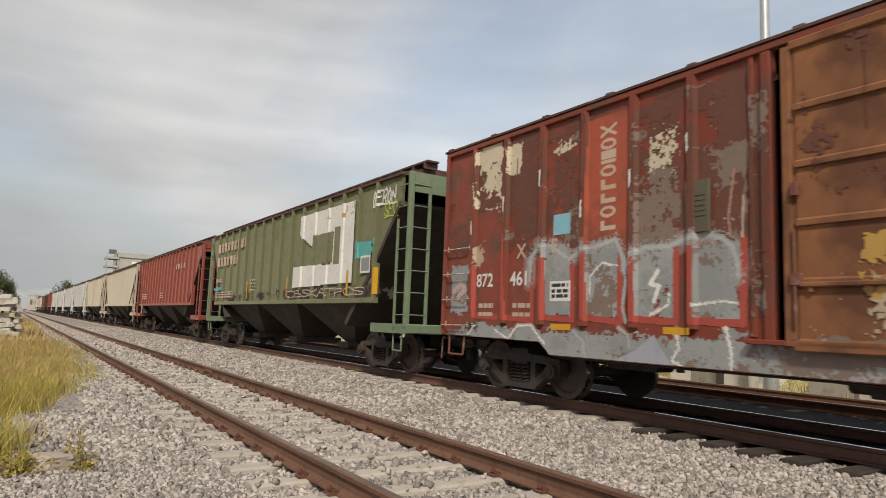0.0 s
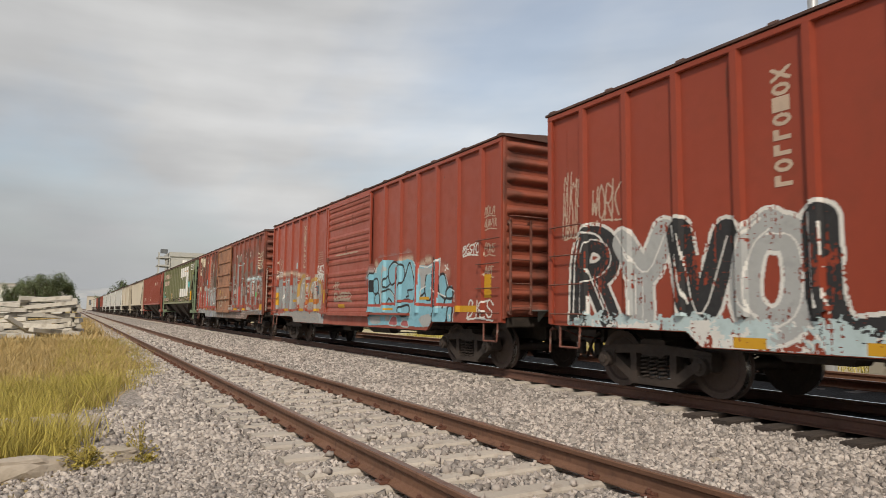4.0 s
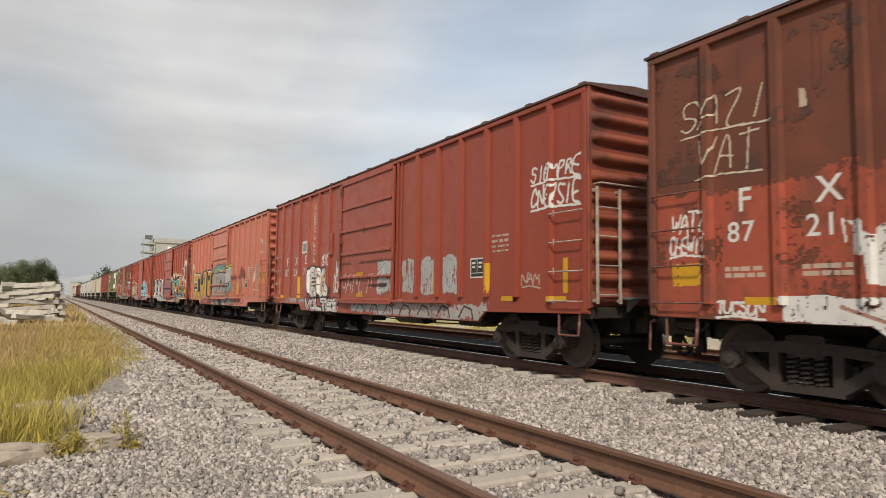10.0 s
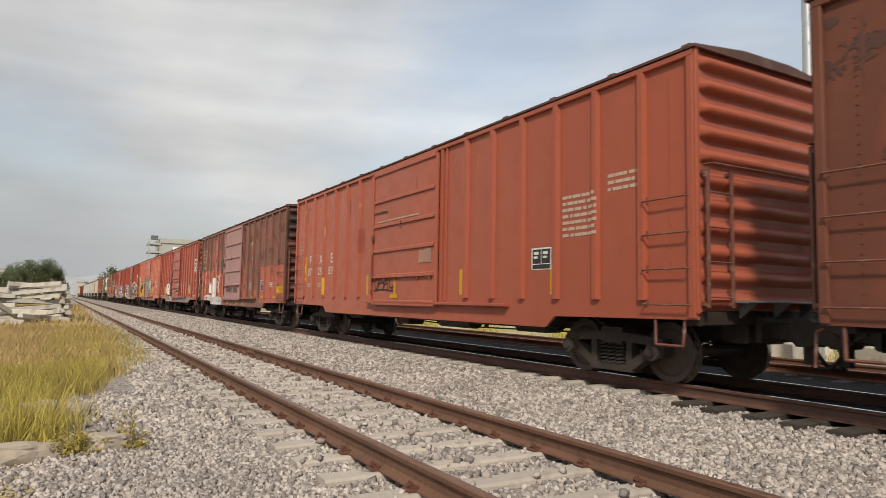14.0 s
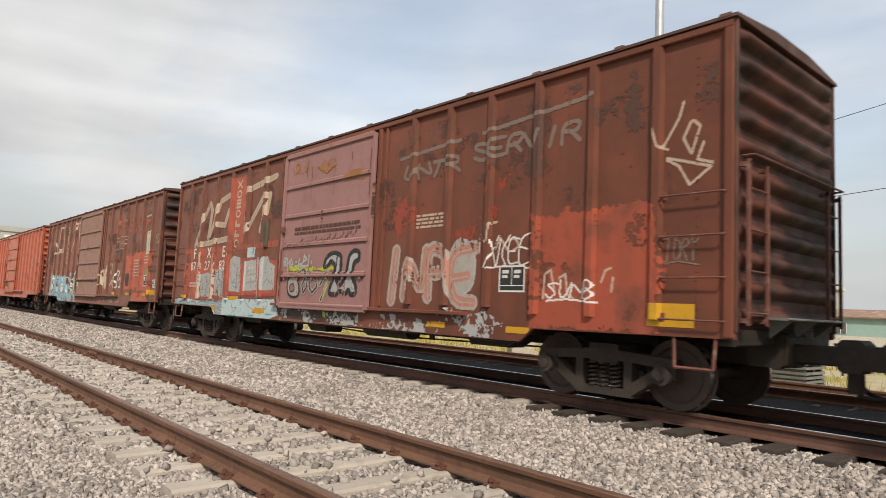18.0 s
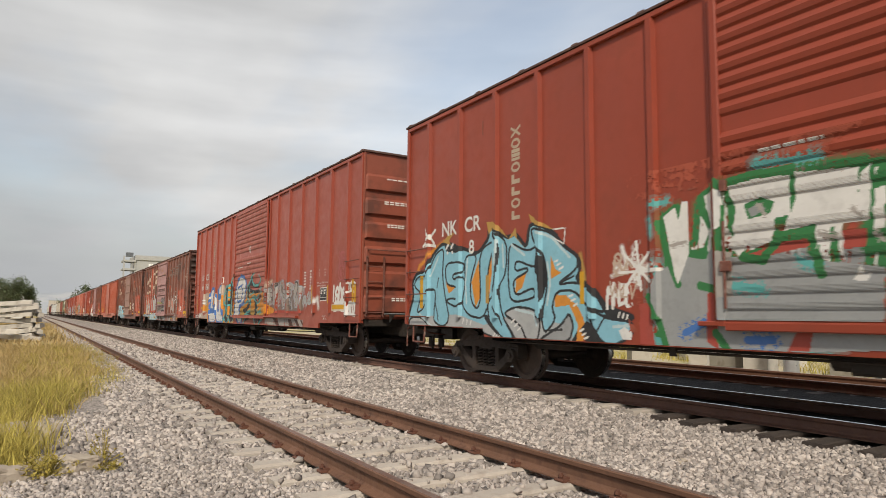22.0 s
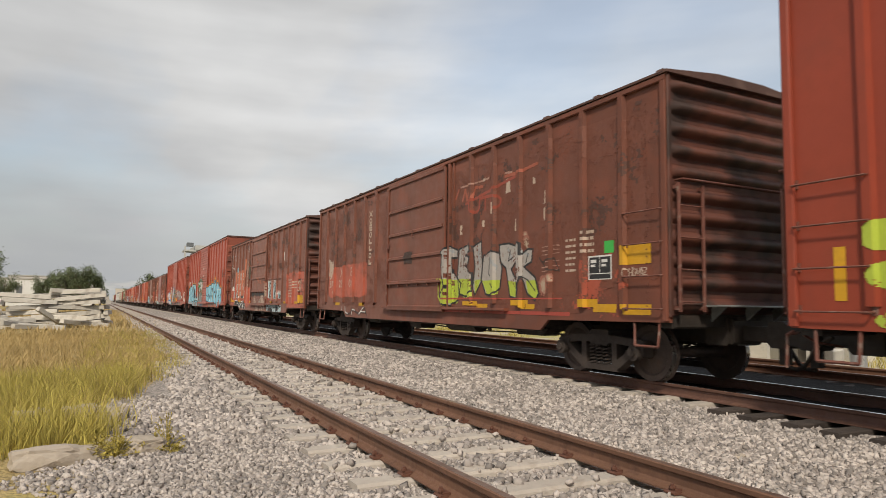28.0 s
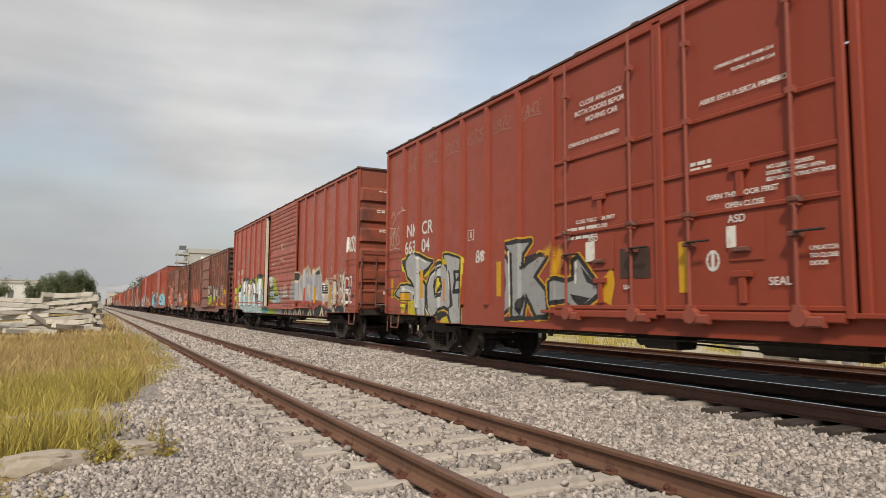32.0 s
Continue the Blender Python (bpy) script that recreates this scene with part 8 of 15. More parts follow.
    p.line([(13.14, 1.57), (13.42, 1.48), (13.73, 1.4)], 0.014, "white")
    p.line([(13.02, 1.62), (13.14, 1.53)], 0.014, "white")
    p.line([(10.71, 1.28), (10.85, 1.42), (11.05, 1.32)], 0.025, "black")
    p.line([(11.84, 1.43), (11.95, 1.45), (11.9, 1.58), (12.14, 1.6)], 0.025, "black")
    p.line([(12.56, 1.43), (12.75, 1.51)], 0.025, "black")
    p.line([(13.55, 1.18), (13.73, 1.4)], 0.025, "black")
    p.line([(9.81, 1.9), (9.8, 1.24), (10.35, 1.24)], 0.032, "brightred")
    p.line([(10.52, 2.12), (10.5, 1.28), (11.21, 1.27), (11.24, 2.15)], 0.032, "brightred")
    p.line([(11.42, 1.56), (11.43, 1.34), (12.16, 1.33)], 0.032, "brightred")
    p.line([(12.44, 2.17), (12.41, 1.26), (13.08, 1.23), (13.13, 2.13)], 0.032, "brightred")
    p.line([(13.37, 2.14), (13.33, 1.25), (14.03, 1.23)], 0.032, "brightred")
    p.rect(12.51, 12.97, 1.36, 1.42, "yellow")
    p.rect(10.64, 11.09, 1.13, 1.17, "yellow")
    p.line([(13.67, 2.07), (13.72, 2.02), (13.67, 1.96)], 0.016, "white")
    p.line([(13.77, 2.08), (13.74, 2.0), (13.81, 1.98)], 0.016, "white")
    p.line([(9.94, 2.2), (10.02, 2.13), (9.96, 2.08)], 0.016, "white")
    p.line([(10.06, 2.2), (10.05, 2.1)], 0.016, "white")
    p.line([(13.87, 1.03), (13.91, 1.0), (13.88, 0.96)], 0.016, "white")


def rear_0(p):
    """Weathered grey overpaint in red frames."""
    p.bare(9.95, 16.0, 1.0, 3.3)
    p.poly([(10.16, 3.34), (10.86, 3.3), (10.87, 2.54), (10.18, 2.54)], "taupe")
    p.poly([(12.01, 3.31), (12.66, 3.28), (12.65, 1.92), (12.01, 1.9)], "taupe")
    p.poly([(12.93, 3.39), (13.55, 3.42), (13.52, 2.11), (12.91, 2.11)], "taupe")
    p.poly([(13.77, 3.17), (14.39, 3.23), (14.39, 2.13), (13.78, 2.19)], "taupe")
    p.poly([(14.75, 3.04), (15.33, 2.85), (15.3, 1.76), (14.7, 1.79)], "taupe")
    p.poly([(15.61, 2.78), (15.71, 2.76), (15.66, 1.73), (15.57, 1.74)], "taupe")
    p.poly([(11.11, 3.72), (11.72, 3.65), (11.73, 2.86), (11.12, 2.88)], "taupe")
    p.poly([(10.21, 2.74), (10.84, 2.7), (10.83, 1.32), (10.22, 1.32)], "steel")
    p.poly([(11.11, 3.26), (11.73, 3.22), (11.75, 1.29), (11.13, 1.29)], "steel")
    p.poly([(12.01, 2.3), (12.65, 2.3), (12.64, 1.34), (12.01, 1.31)], "steel")
    p.poly([(12.92, 2.27), (13.53, 2.36), (13.51, 1.32), (12.91, 1.35)], "steel")
    p.poly([(13.81, 2.33), (14.39, 2.3), (14.37, 1.32), (13.79, 1.32)], "steel")
    p.poly([(14.73, 2.31), (15.32, 2.23), (15.28, 1.3), (14.7, 1.31)], "steel")
    p.poly([(15.59, 2.28), (15.69, 2.28), (15.65, 1.36), (15.56, 1.36)], "steel")
    p.flakes("taupe", 9.95, 16.0, 1.2, 3.2, 0.56, 401)
    p.flakes("ash", 9.95, 16.0, 1.1, 2.3, 0.6, 411)
    p.flakes("grimy", 9.95, 16.0, 1.3, 2.9, 0.68, 421)
    p.mist([(13.11, 2.43), (13.86, 2.46), (14.65, 2.45)], 0.14, "pale")
    p.mist([(14.78, 2.41), (15.38, 2.43), (15.69, 2.36)], 0.16, "pale")
    p.mist([(13.93, 2.03), (13.99, 2.31), (14.27, 2.32), (14.64, 2.3)], 0.1, "pale")
    p.mist([(15.14, 1.49), (15.05, 1.77)], 0.08, "pale")
    p.poly([(12.95, 2.14), (13.44, 2.12), (13.43, 1.75), (12.94, 1.77)], "soot")
    p.line([(11.59, 3.15), (12.66, 3.19)], 0.016, "pale")
    p.line([(11.47, 2.87), (11.44, 2.36), (11.61, 2.12)], 0.016, "pale")
    p.line([(11.61, 3.15), (11.51, 2.89)], 0.016, "pale")
    p.line([(12.07, 2.54), (12.65, 2.54)], 0.016, "pale")
    p.line([(12.11, 1.73), (12.15, 1.95), (12.37, 2.04), (12.54, 1.92), (12.58, 1.71), (12.4, 1.61)], 0.016, "pale")
    p.line([(12.03, 2.27), (12.62, 2.3)], 0.016, "pale")
    p.line([(11.17, 1.59), (11.35, 1.76), (11.48, 1.4)], 0.016, "pale")
    p.line([(12.22, 1.29), (12.29, 1.37)], 0.016, "pale")
    p.line([(10.15, 2.24), (10.17, 1.27), (10.83, 1.27)], 0.034, "brightred")
    p.line([(11.08, 2.14), (11.09, 1.27), (11.75, 1.27), (11.74, 2.15)], 0.034, "brightred")
    p.line([(11.96, 2.31), (11.96, 1.26), (12.63, 1.28)], 0.034, "brightred")
    p.line([(12.86, 2.2), (12.85, 1.29), (13.51, 1.28)], 0.034, "brightred")
    p.line([(13.74, 2.21), (13.74, 1.26), (14.4, 1.26), (14.43, 2.21)], 0.034, "brightred")
    p.line([(14.65, 2.14), (14.63, 1.26), (15.3, 1.27), (15.33, 2.07)], 0.034, "brightred")
    p.line([(15.55, 1.99), (15.51, 1.21)], 0.034, "brightred")
    p.poly([(7.63, 0.96), (13.03, 1.01), (13.5, 1.05), (15.64, 1.14), (15.63, 0.94), (13.56, 0.89), (13.27, 0.71), (7.64, 0.65)], "steel")
    p.flakes("taupe", 6.2, 16.0, 0.66, 1.02, 0.52, 431)
    p.mist([(14.51, 1.03), (14.86, 1.0)], 0.08, "blue")
    p.rect(14.81, 14.99, 1.67, 1.84, "green")
    p.rect(13.61, 13.71, 3.58, 3.7, "white", 0.015, 0.8)
    p.rect(13.61, 13.71, 3.43, 3.55, "white", 0.015, 0.8)
    p.rect(11.81, 11.9, 3.61, 3.71, "white", 0.015, 0.8)
    p.rect(12.72, 12.81, 3.6, 3.7, "white", 0.015, 0.8)
    p.rect(12.72, 12.81, 3.44, 3.54, "white", 0.015, 0.8)
    p.rect(10.9, 11.03, 3.59, 3.71, "white", 0.015, 0.8)


def front_8(p):
    """Silver panels, big silver numerals and white scrawls."""
    p.bare(3.75, 9.5, 0.62, 2.28)
    p.poly([(3.31, 2.14), (6.2, 1.98), (6.22, 1.23), (3.38, 1.2)], "hot")
    p.poly([(3.69, 2.06), (3.86, 2.15), (4.25, 2.1), (4.32, 1.27), (3.7, 1.29)], "silver")
    p.poly([(4.58, 2.0), (5.11, 2.03), (5.19, 1.32), (4.58, 1.3)], "silver")
    p.poly([(5.36, 1.91), (5.49, 2.09), (5.7, 2.08), (5.77, 1.95), (6.05, 1.86), (6.07, 1.33), (5.47, 1.32)], "silver")
    p.poly([(4.3, 1.95), (4.47, 1.91), (4.47, 1.13), (4.33, 1.13)], "silver")
    p.poly([(5.16, 2.08), (5.32, 2.08), (5.33, 1.16), (5.21, 1.15)], "silver")
    p.rect(4.62, 5.0, 2.09, 2.31, "pale")
    p.mist([(4.76, 1.65), (5.06, 1.59)], 0.09, "cream")
    p.mist([(4.71, 1.82), (5.01, 1.84)], 0.08, "cream")
    p.line([(3.55, 2.16), (3.61, 1.23), (4.34, 1.22)], 0.03, "brightred")
    p.line([(4.51, 1.94), (4.54, 1.22), (5.2, 1.22)], 0.03, "brightred")
    p.line([(5.37, 2.02), (5.43, 1.21), (6.09, 1.23), (6.07, 1.78)], 0.03, "brightred")
    p.line([(3.88, 1.96), (4.14, 1.83), (4.12, 1.42)], 0.012, "grey")
    p.line([(3.99, 1.54), (4.21, 1.36), (3.91, 1.42)], 0.012, "grey")
    p.line([(5.52, 1.43), (5.68, 1.58), (6.01, 1.43)], 0.012, "grey")
    p.line([(5.57, 1.8), (5.7, 2.05)], 0.012, "grey")
    p.line([(3.76, 1.66), (3.91, 1.48), (4.03, 1.6)], 0.012, "grey")
    p.line([(4.64, 1.65), (5.13, 1.7)], 0.012, "grey")
    p.line([(4.86, 1.84), (4.92, 1.37)], 0.012, "grey")
    p.line([(4.65, 1.48), (5.13, 1.53)], 0.012, "grey")
    p.poly([(3.38, 1.13), (4.43, 1.1), (6.17, 1.13), (6.35, 0.79), (5.94, 0.69), (3.42, 0.61)], "pale")
    p.mist([(5.74, 0.79), (6.06, 0.79)], 0.06, "teal")
    p.mist([(4.91, 0.73), (5.17, 0.73)], 0.06, "teal")
    p.mist([(3.87, 0.7), (4.21, 0.71)], 0.06, "teal")
    p.line([(5.6, 1.04), (5.73, 1.09), (5.85, 1.02), (5.74, 0.89), (5.64, 0.96)], 0.01, "grey")
    p.line([(4.59, 1.11), (4.9, 0.93), (5.16, 0.88)], 0.01, "grey")
    p.line([(3.94, 1.0), (4.08, 0.77), (4.24, 0.89)], 0.01, "grey")
    p.line([(3.99, 0.88), (4.28, 0.9)], 0.01, "grey")
    p.rect(3.84, 4.27, 1.1, 1.16, "yellow")
    p.rect(5.22, 5.69, 0.82, 0.91, "yellow")
    p.line([(6.62, 2.29), (6.65, 2.32)], 0.012, "grimy")
    p.line([(6.76, 2.23), (6.82, 2.29)], 0.012, "grimy")
    p.line([(6.89, 2.27), (6.93, 2.32)], 0.012, "grimy")
    p.line([(7.02, 2.22), (7.08, 2.29)], 0.012, "grimy")
    p.line([(7.15, 2.26), (7.19, 2.32)], 0.012, "grimy")
    p.line([(7.27, 2.31), (7.34, 2.39)], 0.012, "grimy")
    p.line([(7.4, 2.26), (7.44, 2.32)], 0.012, "grimy")
    p.line([(7.51, 2.3), (7.58, 2.34)], 0.012, "grimy")
    p.line([(7.63, 2.25), (7.67, 2.32)], 0.012, "grimy")
    p.line([(7.74, 2.3), (7.77, 2.34)], 0.012, "grimy")
    p.line([(7.85, 2.34), (7.9, 2.41)], 0.012, "grimy")
    p.line([(7.96, 2.29), (7.99, 2.34)], 0.012, "grimy")
    p.line([(8.07, 2.33), (8.11, 2.36)], 0.012, "grimy")
    p.line([(8.17, 2.28), (8.2, 2.34)], 0.012, "grimy")
    p.line([(8.27, 2.32), (8.32, 2.36)], 0.012, "grimy")
    p.line([(8.37, 2.36), (8.4, 2.43)], 0.012, "grimy")
    p.line([(8.46, 2.31), (8.52, 2.35)], 0.012, "grimy")
    p.line([(8.56, 2.35), (8.6, 2.43)], 0.012, "grimy")
    p.line([(8.65, 2.3), (8.67, 2.35)], 0.012, "grimy")
    p.line([(8.74, 2.34), (8.78, 2.37)], 0.012, "grimy")
    p.line([(8.83, 2.38), (8.86, 2.44)], 0.012, "grimy")
    p.line([(8.92, 2.33), (8.96, 2.37)], 0.012, "grimy")
    p.line([(9.0, 2.37), (9.03, 2.44)], 0.012, "grimy")
    p.line([(9.09, 2.41), (9.13, 2.45)], 0.012, "grimy")
    p.line([(9.17, 2.36), (9.2, 2.39)], 0.012, "grimy")
    p.line([(9.25, 2.4), (9.29, 2.45)], 0.012, "grimy")
    p.line([(6.61, 1.96), (6.64, 1.84), (6.72, 1.87), (6.66, 1.93), (6.71, 2.0), (6.63, 2.0)], 0.022, "silver")
    p.line([(6.76, 1.99), (6.76, 1.83)], 0.022, "silver")
    p.line([(6.82, 1.89), (6.88, 1.95), (6.95, 1.98), (6.87, 1.83), (7.0, 1.86), (6.99, 1.92)], 0.022, "silver")
    p.line([(7.13, 1.91), (7.16, 1.92)], 0.022, "silver")
    p.line([(7.28, 1.97), (7.23, 1.86), (7.38, 1.87)], 0.022, "silver")
    p.line([(7.47, 2.05), (7.42, 1.9), (7.56, 1.96), (7.48, 2.03)], 0.022, "silver")
    p.line([(7.65, 2.04), (7.63, 1.82)], 0.022, "silver")
    p.line([(7.74, 1.91), (7.75, 1.88)], 0.022, "silver")
    p.line([(7.08, 1.82), (7.61, 1.83)], 0.022, "silver")
    p.mist([(6.93, 1.77), (7.43, 1.78), (7.61, 1.75)], 0.06, "lime")
    p.mist([(8.21, 1.74), (8.59, 1.77)], 0.06, "lime")
    p.shape([(6.82, 1.38), (6.85, 1.57), (7.03, 1.67), (7.23, 1.57), (7.32, 1.39), (7.32, 1.22), (7.09, 1.18), (6.89, 1.24)], "ash", "black", 0.024)
    p.shape([(6.92, 1.43), (7.09, 1.48), (7.14, 1.32), (6.95, 1.29)], "mauve", "black", 0.014)
    p.line([(7.31, 1.7), (7.47, 1.76), (7.64, 1.61), (7.61, 1.39), (7.5, 1.28), (7.43, 1.43), (7.53, 1.57)], 0.05, "ash")
    p.line([(7.31, 1.7), (7.47, 1.76), (7.64, 1.61), (7.61, 1.39), (7.5, 1.28), (7.43, 1.43), (7.53, 1.57)], 0.02, "black")
    p.line([(7.79, 1.73), (7.7, 1.56), (7.73, 1.39), (7.84, 1.29), (8.01, 1.4), (7.96, 1.56), (7.88, 1.6)], 0.05, "ash")
    p.line([(7.79, 1.73), (7.7, 1.56), (7.73, 1.39), (7.84, 1.29), (8.01, 1.4), (7.96, 1.56), (7.88, 1.6)], 0.02, "black")
    p.line([(8.13, 1.44), (8.29, 1.64), (8.41, 1.68), (8.37, 1.44), (8.25, 1.24), (8.18, 1.15)], 0.05, "ash")
    p.line([(8.13, 1.44), (8.29, 1.64), (8.41, 1.68), (8.37, 1.44), (8.25, 1.24), (8.18, 1.15)], 0.02, "black")
    p.line([(8.41, 1.66), (8.35, 1.4), (8.25, 1.2)], 0.018, "lime")
    p.shape([(8.23, 1.78), (8.29, 1.96), (8.48, 2.05), (8.67, 2.05), (8.83, 1.99), (8.84, 1.78), (8.81, 1.59), (8.66, 1.56), (8.84, 1.4), (9.04, 1.63), (9.05, 1.77), (9.1, 1.99), (9.24, 2.08), (9.42, 2.05), (9.42, 1.9), (9.27, 1.87), (9.24, 1.73), (9.22, 1.59), (9.36, 1.44), (9.37, 1.29), (9.2, 1.26), (9.14, 1.37), (9.01, 1.26), (8.84, 1.35), (8.73, 1.25), (8.44, 1.28), (8.52, 1.44), (8.63, 1.6), (8.63, 1.83), (8.48, 1.91), (8.37, 1.8)], "silver", "black", 0.045)
    p.line([(8.68, 1.56), (8.82, 1.55)], 0.02, "black")
    p.line([(8.66, 1.63), (8.69, 1.98)], 0.02, "black")
    p.poly([(6.23, 1.01), (7.49, 0.98), (9.38, 0.99), (9.38, 0.73), (7.85, 0.73), (6.47, 0.75)], "dirt")
    p.line([(6.35, 0.8), (6.46, 0.9), (6.58, 0.79)], 0.02, "black")
    p.line([(6.63, 0.82), (6.74, 0.92), (6.79, 0.78)], 0.02, "black")
    p.line([(6.9, 0.81), (7.0, 0.93), (7.13, 0.79)], 0.02, "black")
    p.line([(7.2, 0.81), (7.35, 0.91)], 0.02, "black")
    p.poly([(8.14, 0.95), (8.26, 0.9), (8.27, 0.8), (8.16, 0.83)], "lime")
    p.poly([(9.27, 0.84), (9.38, 0.95), (9.38, 0.78), (9.3, 0.75)], "silver")
    p.rect(8.8, 9.03, 0.74, 0.84, "taupe")
    p.line([(15.24, 3.62), (15.23, 3.33), (15.31, 3.07), (15.42, 3.02)], 0.016, "bone")
    p.line([(15.36, 3.05), (15.56, 3.37), (15.61, 3.54)], 0.016, "bone")
    p.line([(15.71, 3.31), (15.61, 3.12), (15.71, 2.93), (15.81, 3.23), (15.73, 3.31)], 0.016, "bone")
    p.line([(15.85, 3.04), (15.78, 2.86), (15.95, 2.8)], 0.016, "bone")
    p.line([(15.41, 2.92), (15.94, 2.76), (15.69, 2.58), (15.56, 2.81), (15.41, 2.9)], 0.016, "bone")
    p.line([(12.4, 1.94), (12.42, 2.21), (12.56, 2.09)], 0.018, "bone")
    p.line([(12.6, 2.11), (12.62, 2.35), (12.74, 2.37)], 0.018, "bone")
    p.line([(12.72, 1.96), (12.83, 2.13), (13.0, 1.92)], 0.018, "bone")
    p.line([(12.99, 2.09), (13.1, 2.12), (13.2, 2.0), (13.08, 1.94)], 0.018, "bone")
    p.shape([(11.8, 1.38), (11.74, 1.94), (11.95, 2.18), (12.22, 2.1), (12.35, 1.8), (12.3, 1.44), (12.09, 1.29)], "ash", "silver", 0.02)
    p.line([(13.64, 1.28), (13.66, 1.6), (13.76, 1.66), (13.84, 1.34)], 0.016, "bone")
    p.line([(13.9, 1.55), (14.0, 1.6), (14.04, 1.34), (14.13, 1.29)], 0.016, "bone")
    p.line([(14.55, 1.5), (14.61, 1.64), (14.69, 1.67)], 0.016, "bone")
    p.line([(14.72, 1.55), (14.7, 1.38)], 0.016, "bone")


def front_0(p):
    """Weathered panels in red frames under a misty white bow."""
    p.bare(0.1, 6.15, 1.02, 4.2)
    p.flakes("rust", 0.1, 6.2, 2.2, 4.3, 0.6, 11)
    p.rect(2.75, 3.5, 2.31, 4.03, "taupe", 0.05, 0.4, 61)
    p.rect(2.75, 3.5, 2.31, 4.03, "rust", 0.05, 0.55, 71)
    p.rect(4.53, 5.24, 2.08, 4.08, "taupe", 0.05, 0.4, 62)
    p.rect(4.53, 5.24, 2.08, 4.08, "rust", 0.05, 0.55, 72)
    p.rect(5.42, 6.13, 2.1, 4.12, "taupe", 0.05, 0.4, 63)
    p.rect(5.42, 6.13, 2.1, 4.12, "rust", 0.05, 0.55, 73)
    p.rect(6.19, 6.41, 1.26, 3.79, "taupe", 0.05, 0.4, 64)
    p.rect(6.19, 6.41, 1.26, 3.79, "rust", 0.05, 0.55, 74)
    p.rect(1.81, 2.64, 2.52, 4.21, "taupe", 0.05, 0.4, 65)
    p.rect(1.81, 2.64, 2.52, 4.21, "rust", 0.05, 0.55, 75)
    p.rect(3.68, 4.44, 1.9, 4.12, "hot", 0.01)
    p.rect(0.91, 1.69, 3.11, 4.37, "cream", 0.07, 0.75, 81)
    p.rect(4.78, 5.22, 3.1, 3.76, "cream", 0.07, 0.5, 82)
    p.rect(1.86, 2.16, 3.59, 4.09, "cream", 0.07, 0.5, 83)
    p.rect(2.84, 3.46, 3.79, 4.08, "cream", 0.07, 0.5, 84)
    p.rect(0.94, 1.69, 3.07, 3.86, "rust", 0.08, 0.35, 91)
    p.rect(0.98, 1.68, 2.08, 3.16, "tan", 0.1, 0.45, 92)
    p.rect(4.54, 5.24, 2.08, 3.18, "taupe", 0.08, 0.5, 93)
    p.rect(5.43, 6.09, 1.25, 2.37, "steel", 0.08, 0.35, 94)
    p.rect(2.8, 3.38, 1.3, 2.33, "grey", 0.05, 0.85, 103)
    p.rect(2.8, 3.38, 1.3, 2.33, "steel", 0.08, 0.4, 113)
    p.rect(2.8, 3.38, 1.3, 2.33, "taupe", 0.1, 0.3, 123)
    p.rect(3.68, 4.27, 1.28, 2.3, "grey", 0.05, 0.85, 104)
    p.rect(3.68, 4.27, 1.28, 2.3, "steel", 0.08, 0.4, 114)
    p.rect(3.68, 4.27, 1.28, 2.3, "taupe", 0.1, 0.3, 124)
    p.rect(4.57, 5.16, 1.28, 2.16, "grey", 0.05, 0.85, 105)
    p.rect(4.57, 5.16, 1.28, 2.16, "steel", 0.08, 0.4, 115)
    p.rect(4.57, 5.16, 1.28, 2.16, "taupe", 0.1, 0.3, 125)
    p.rect(5.45, 6.05, 1.28, 2.15, "grey", 0.05, 0.85, 106)
    p.rect(5.45, 6.05, 1.28, 2.15, "steel", 0.08, 0.4, 116)
    p.rect(5.45, 6.05, 1.28, 2.15, "taupe", 0.1, 0.3, 126)
    p.rect(0.25, 0.74, 1.33, 2.15, "grey", 0.05, 0.85, 107)
    p.rect(0.25, 0.74, 1.33, 2.15, "steel", 0.08, 0.4, 117)
    p.rect(0.25, 0.74, 1.33, 2.15, "taupe", 0.1, 0.3, 127)
    p.line([(2.75, 2.13), (2.78, 1.25), (3.41, 1.22), (3.38, 2.19)], 0.045, "brightred")
    p.line([(3.64, 2.14), (3.66, 1.26), (4.3, 1.2), (4.29, 2.12)], 0.045, "brightred")
    p.line([(4.53, 2.13), (4.54, 1.25), (5.19, 1.22), (5.19, 2.11)], 0.045, "brightred")
    p.line([(5.42, 2.11), (5.42, 1.24), (6.08, 1.22), (6.1, 2.16)], 0.045, "brightred")
    p.line([(0.97, 2.1), (1.02, 1.26), (1.62, 1.23)], 0.045, "brightred")
    p.line([(1.78, 2.6), (1.85, 1.24), (2.52, 1.2), (2.49, 2.03)], 0.045, "brightred")
    p.mist([(2.45, 1.82), (2.46, 2.18), (2.67, 2.36), (2.96, 2.33), (3.16, 2.2), (3.33, 2.12), (3.6, 2.24), (3.86, 2.26), (4.21, 2.33), (4.3, 2.18), (4.39, 1.94)], 0.18, "steel")
    p.mist([(4.39, 1.94), (4.5, 2.11), (4.73, 2.18), (5.08, 2.16), (5.29, 2.23), (5.59, 2.26), (5.82, 2.21), (5.96, 2.09), (6.02, 1.9), (6.03, 1.75)], 0.18, "steel")
    p.mist([(2.45, 1.82), (2.46, 2.18), (2.67, 2.36), (2.96, 2.33), (3.16, 2.2), (3.33, 2.12), (3.6, 2.24), (3.86, 2.26), (4.21, 2.33), (4.3, 2.18), (4.39, 1.94)], 0.07, "silver")
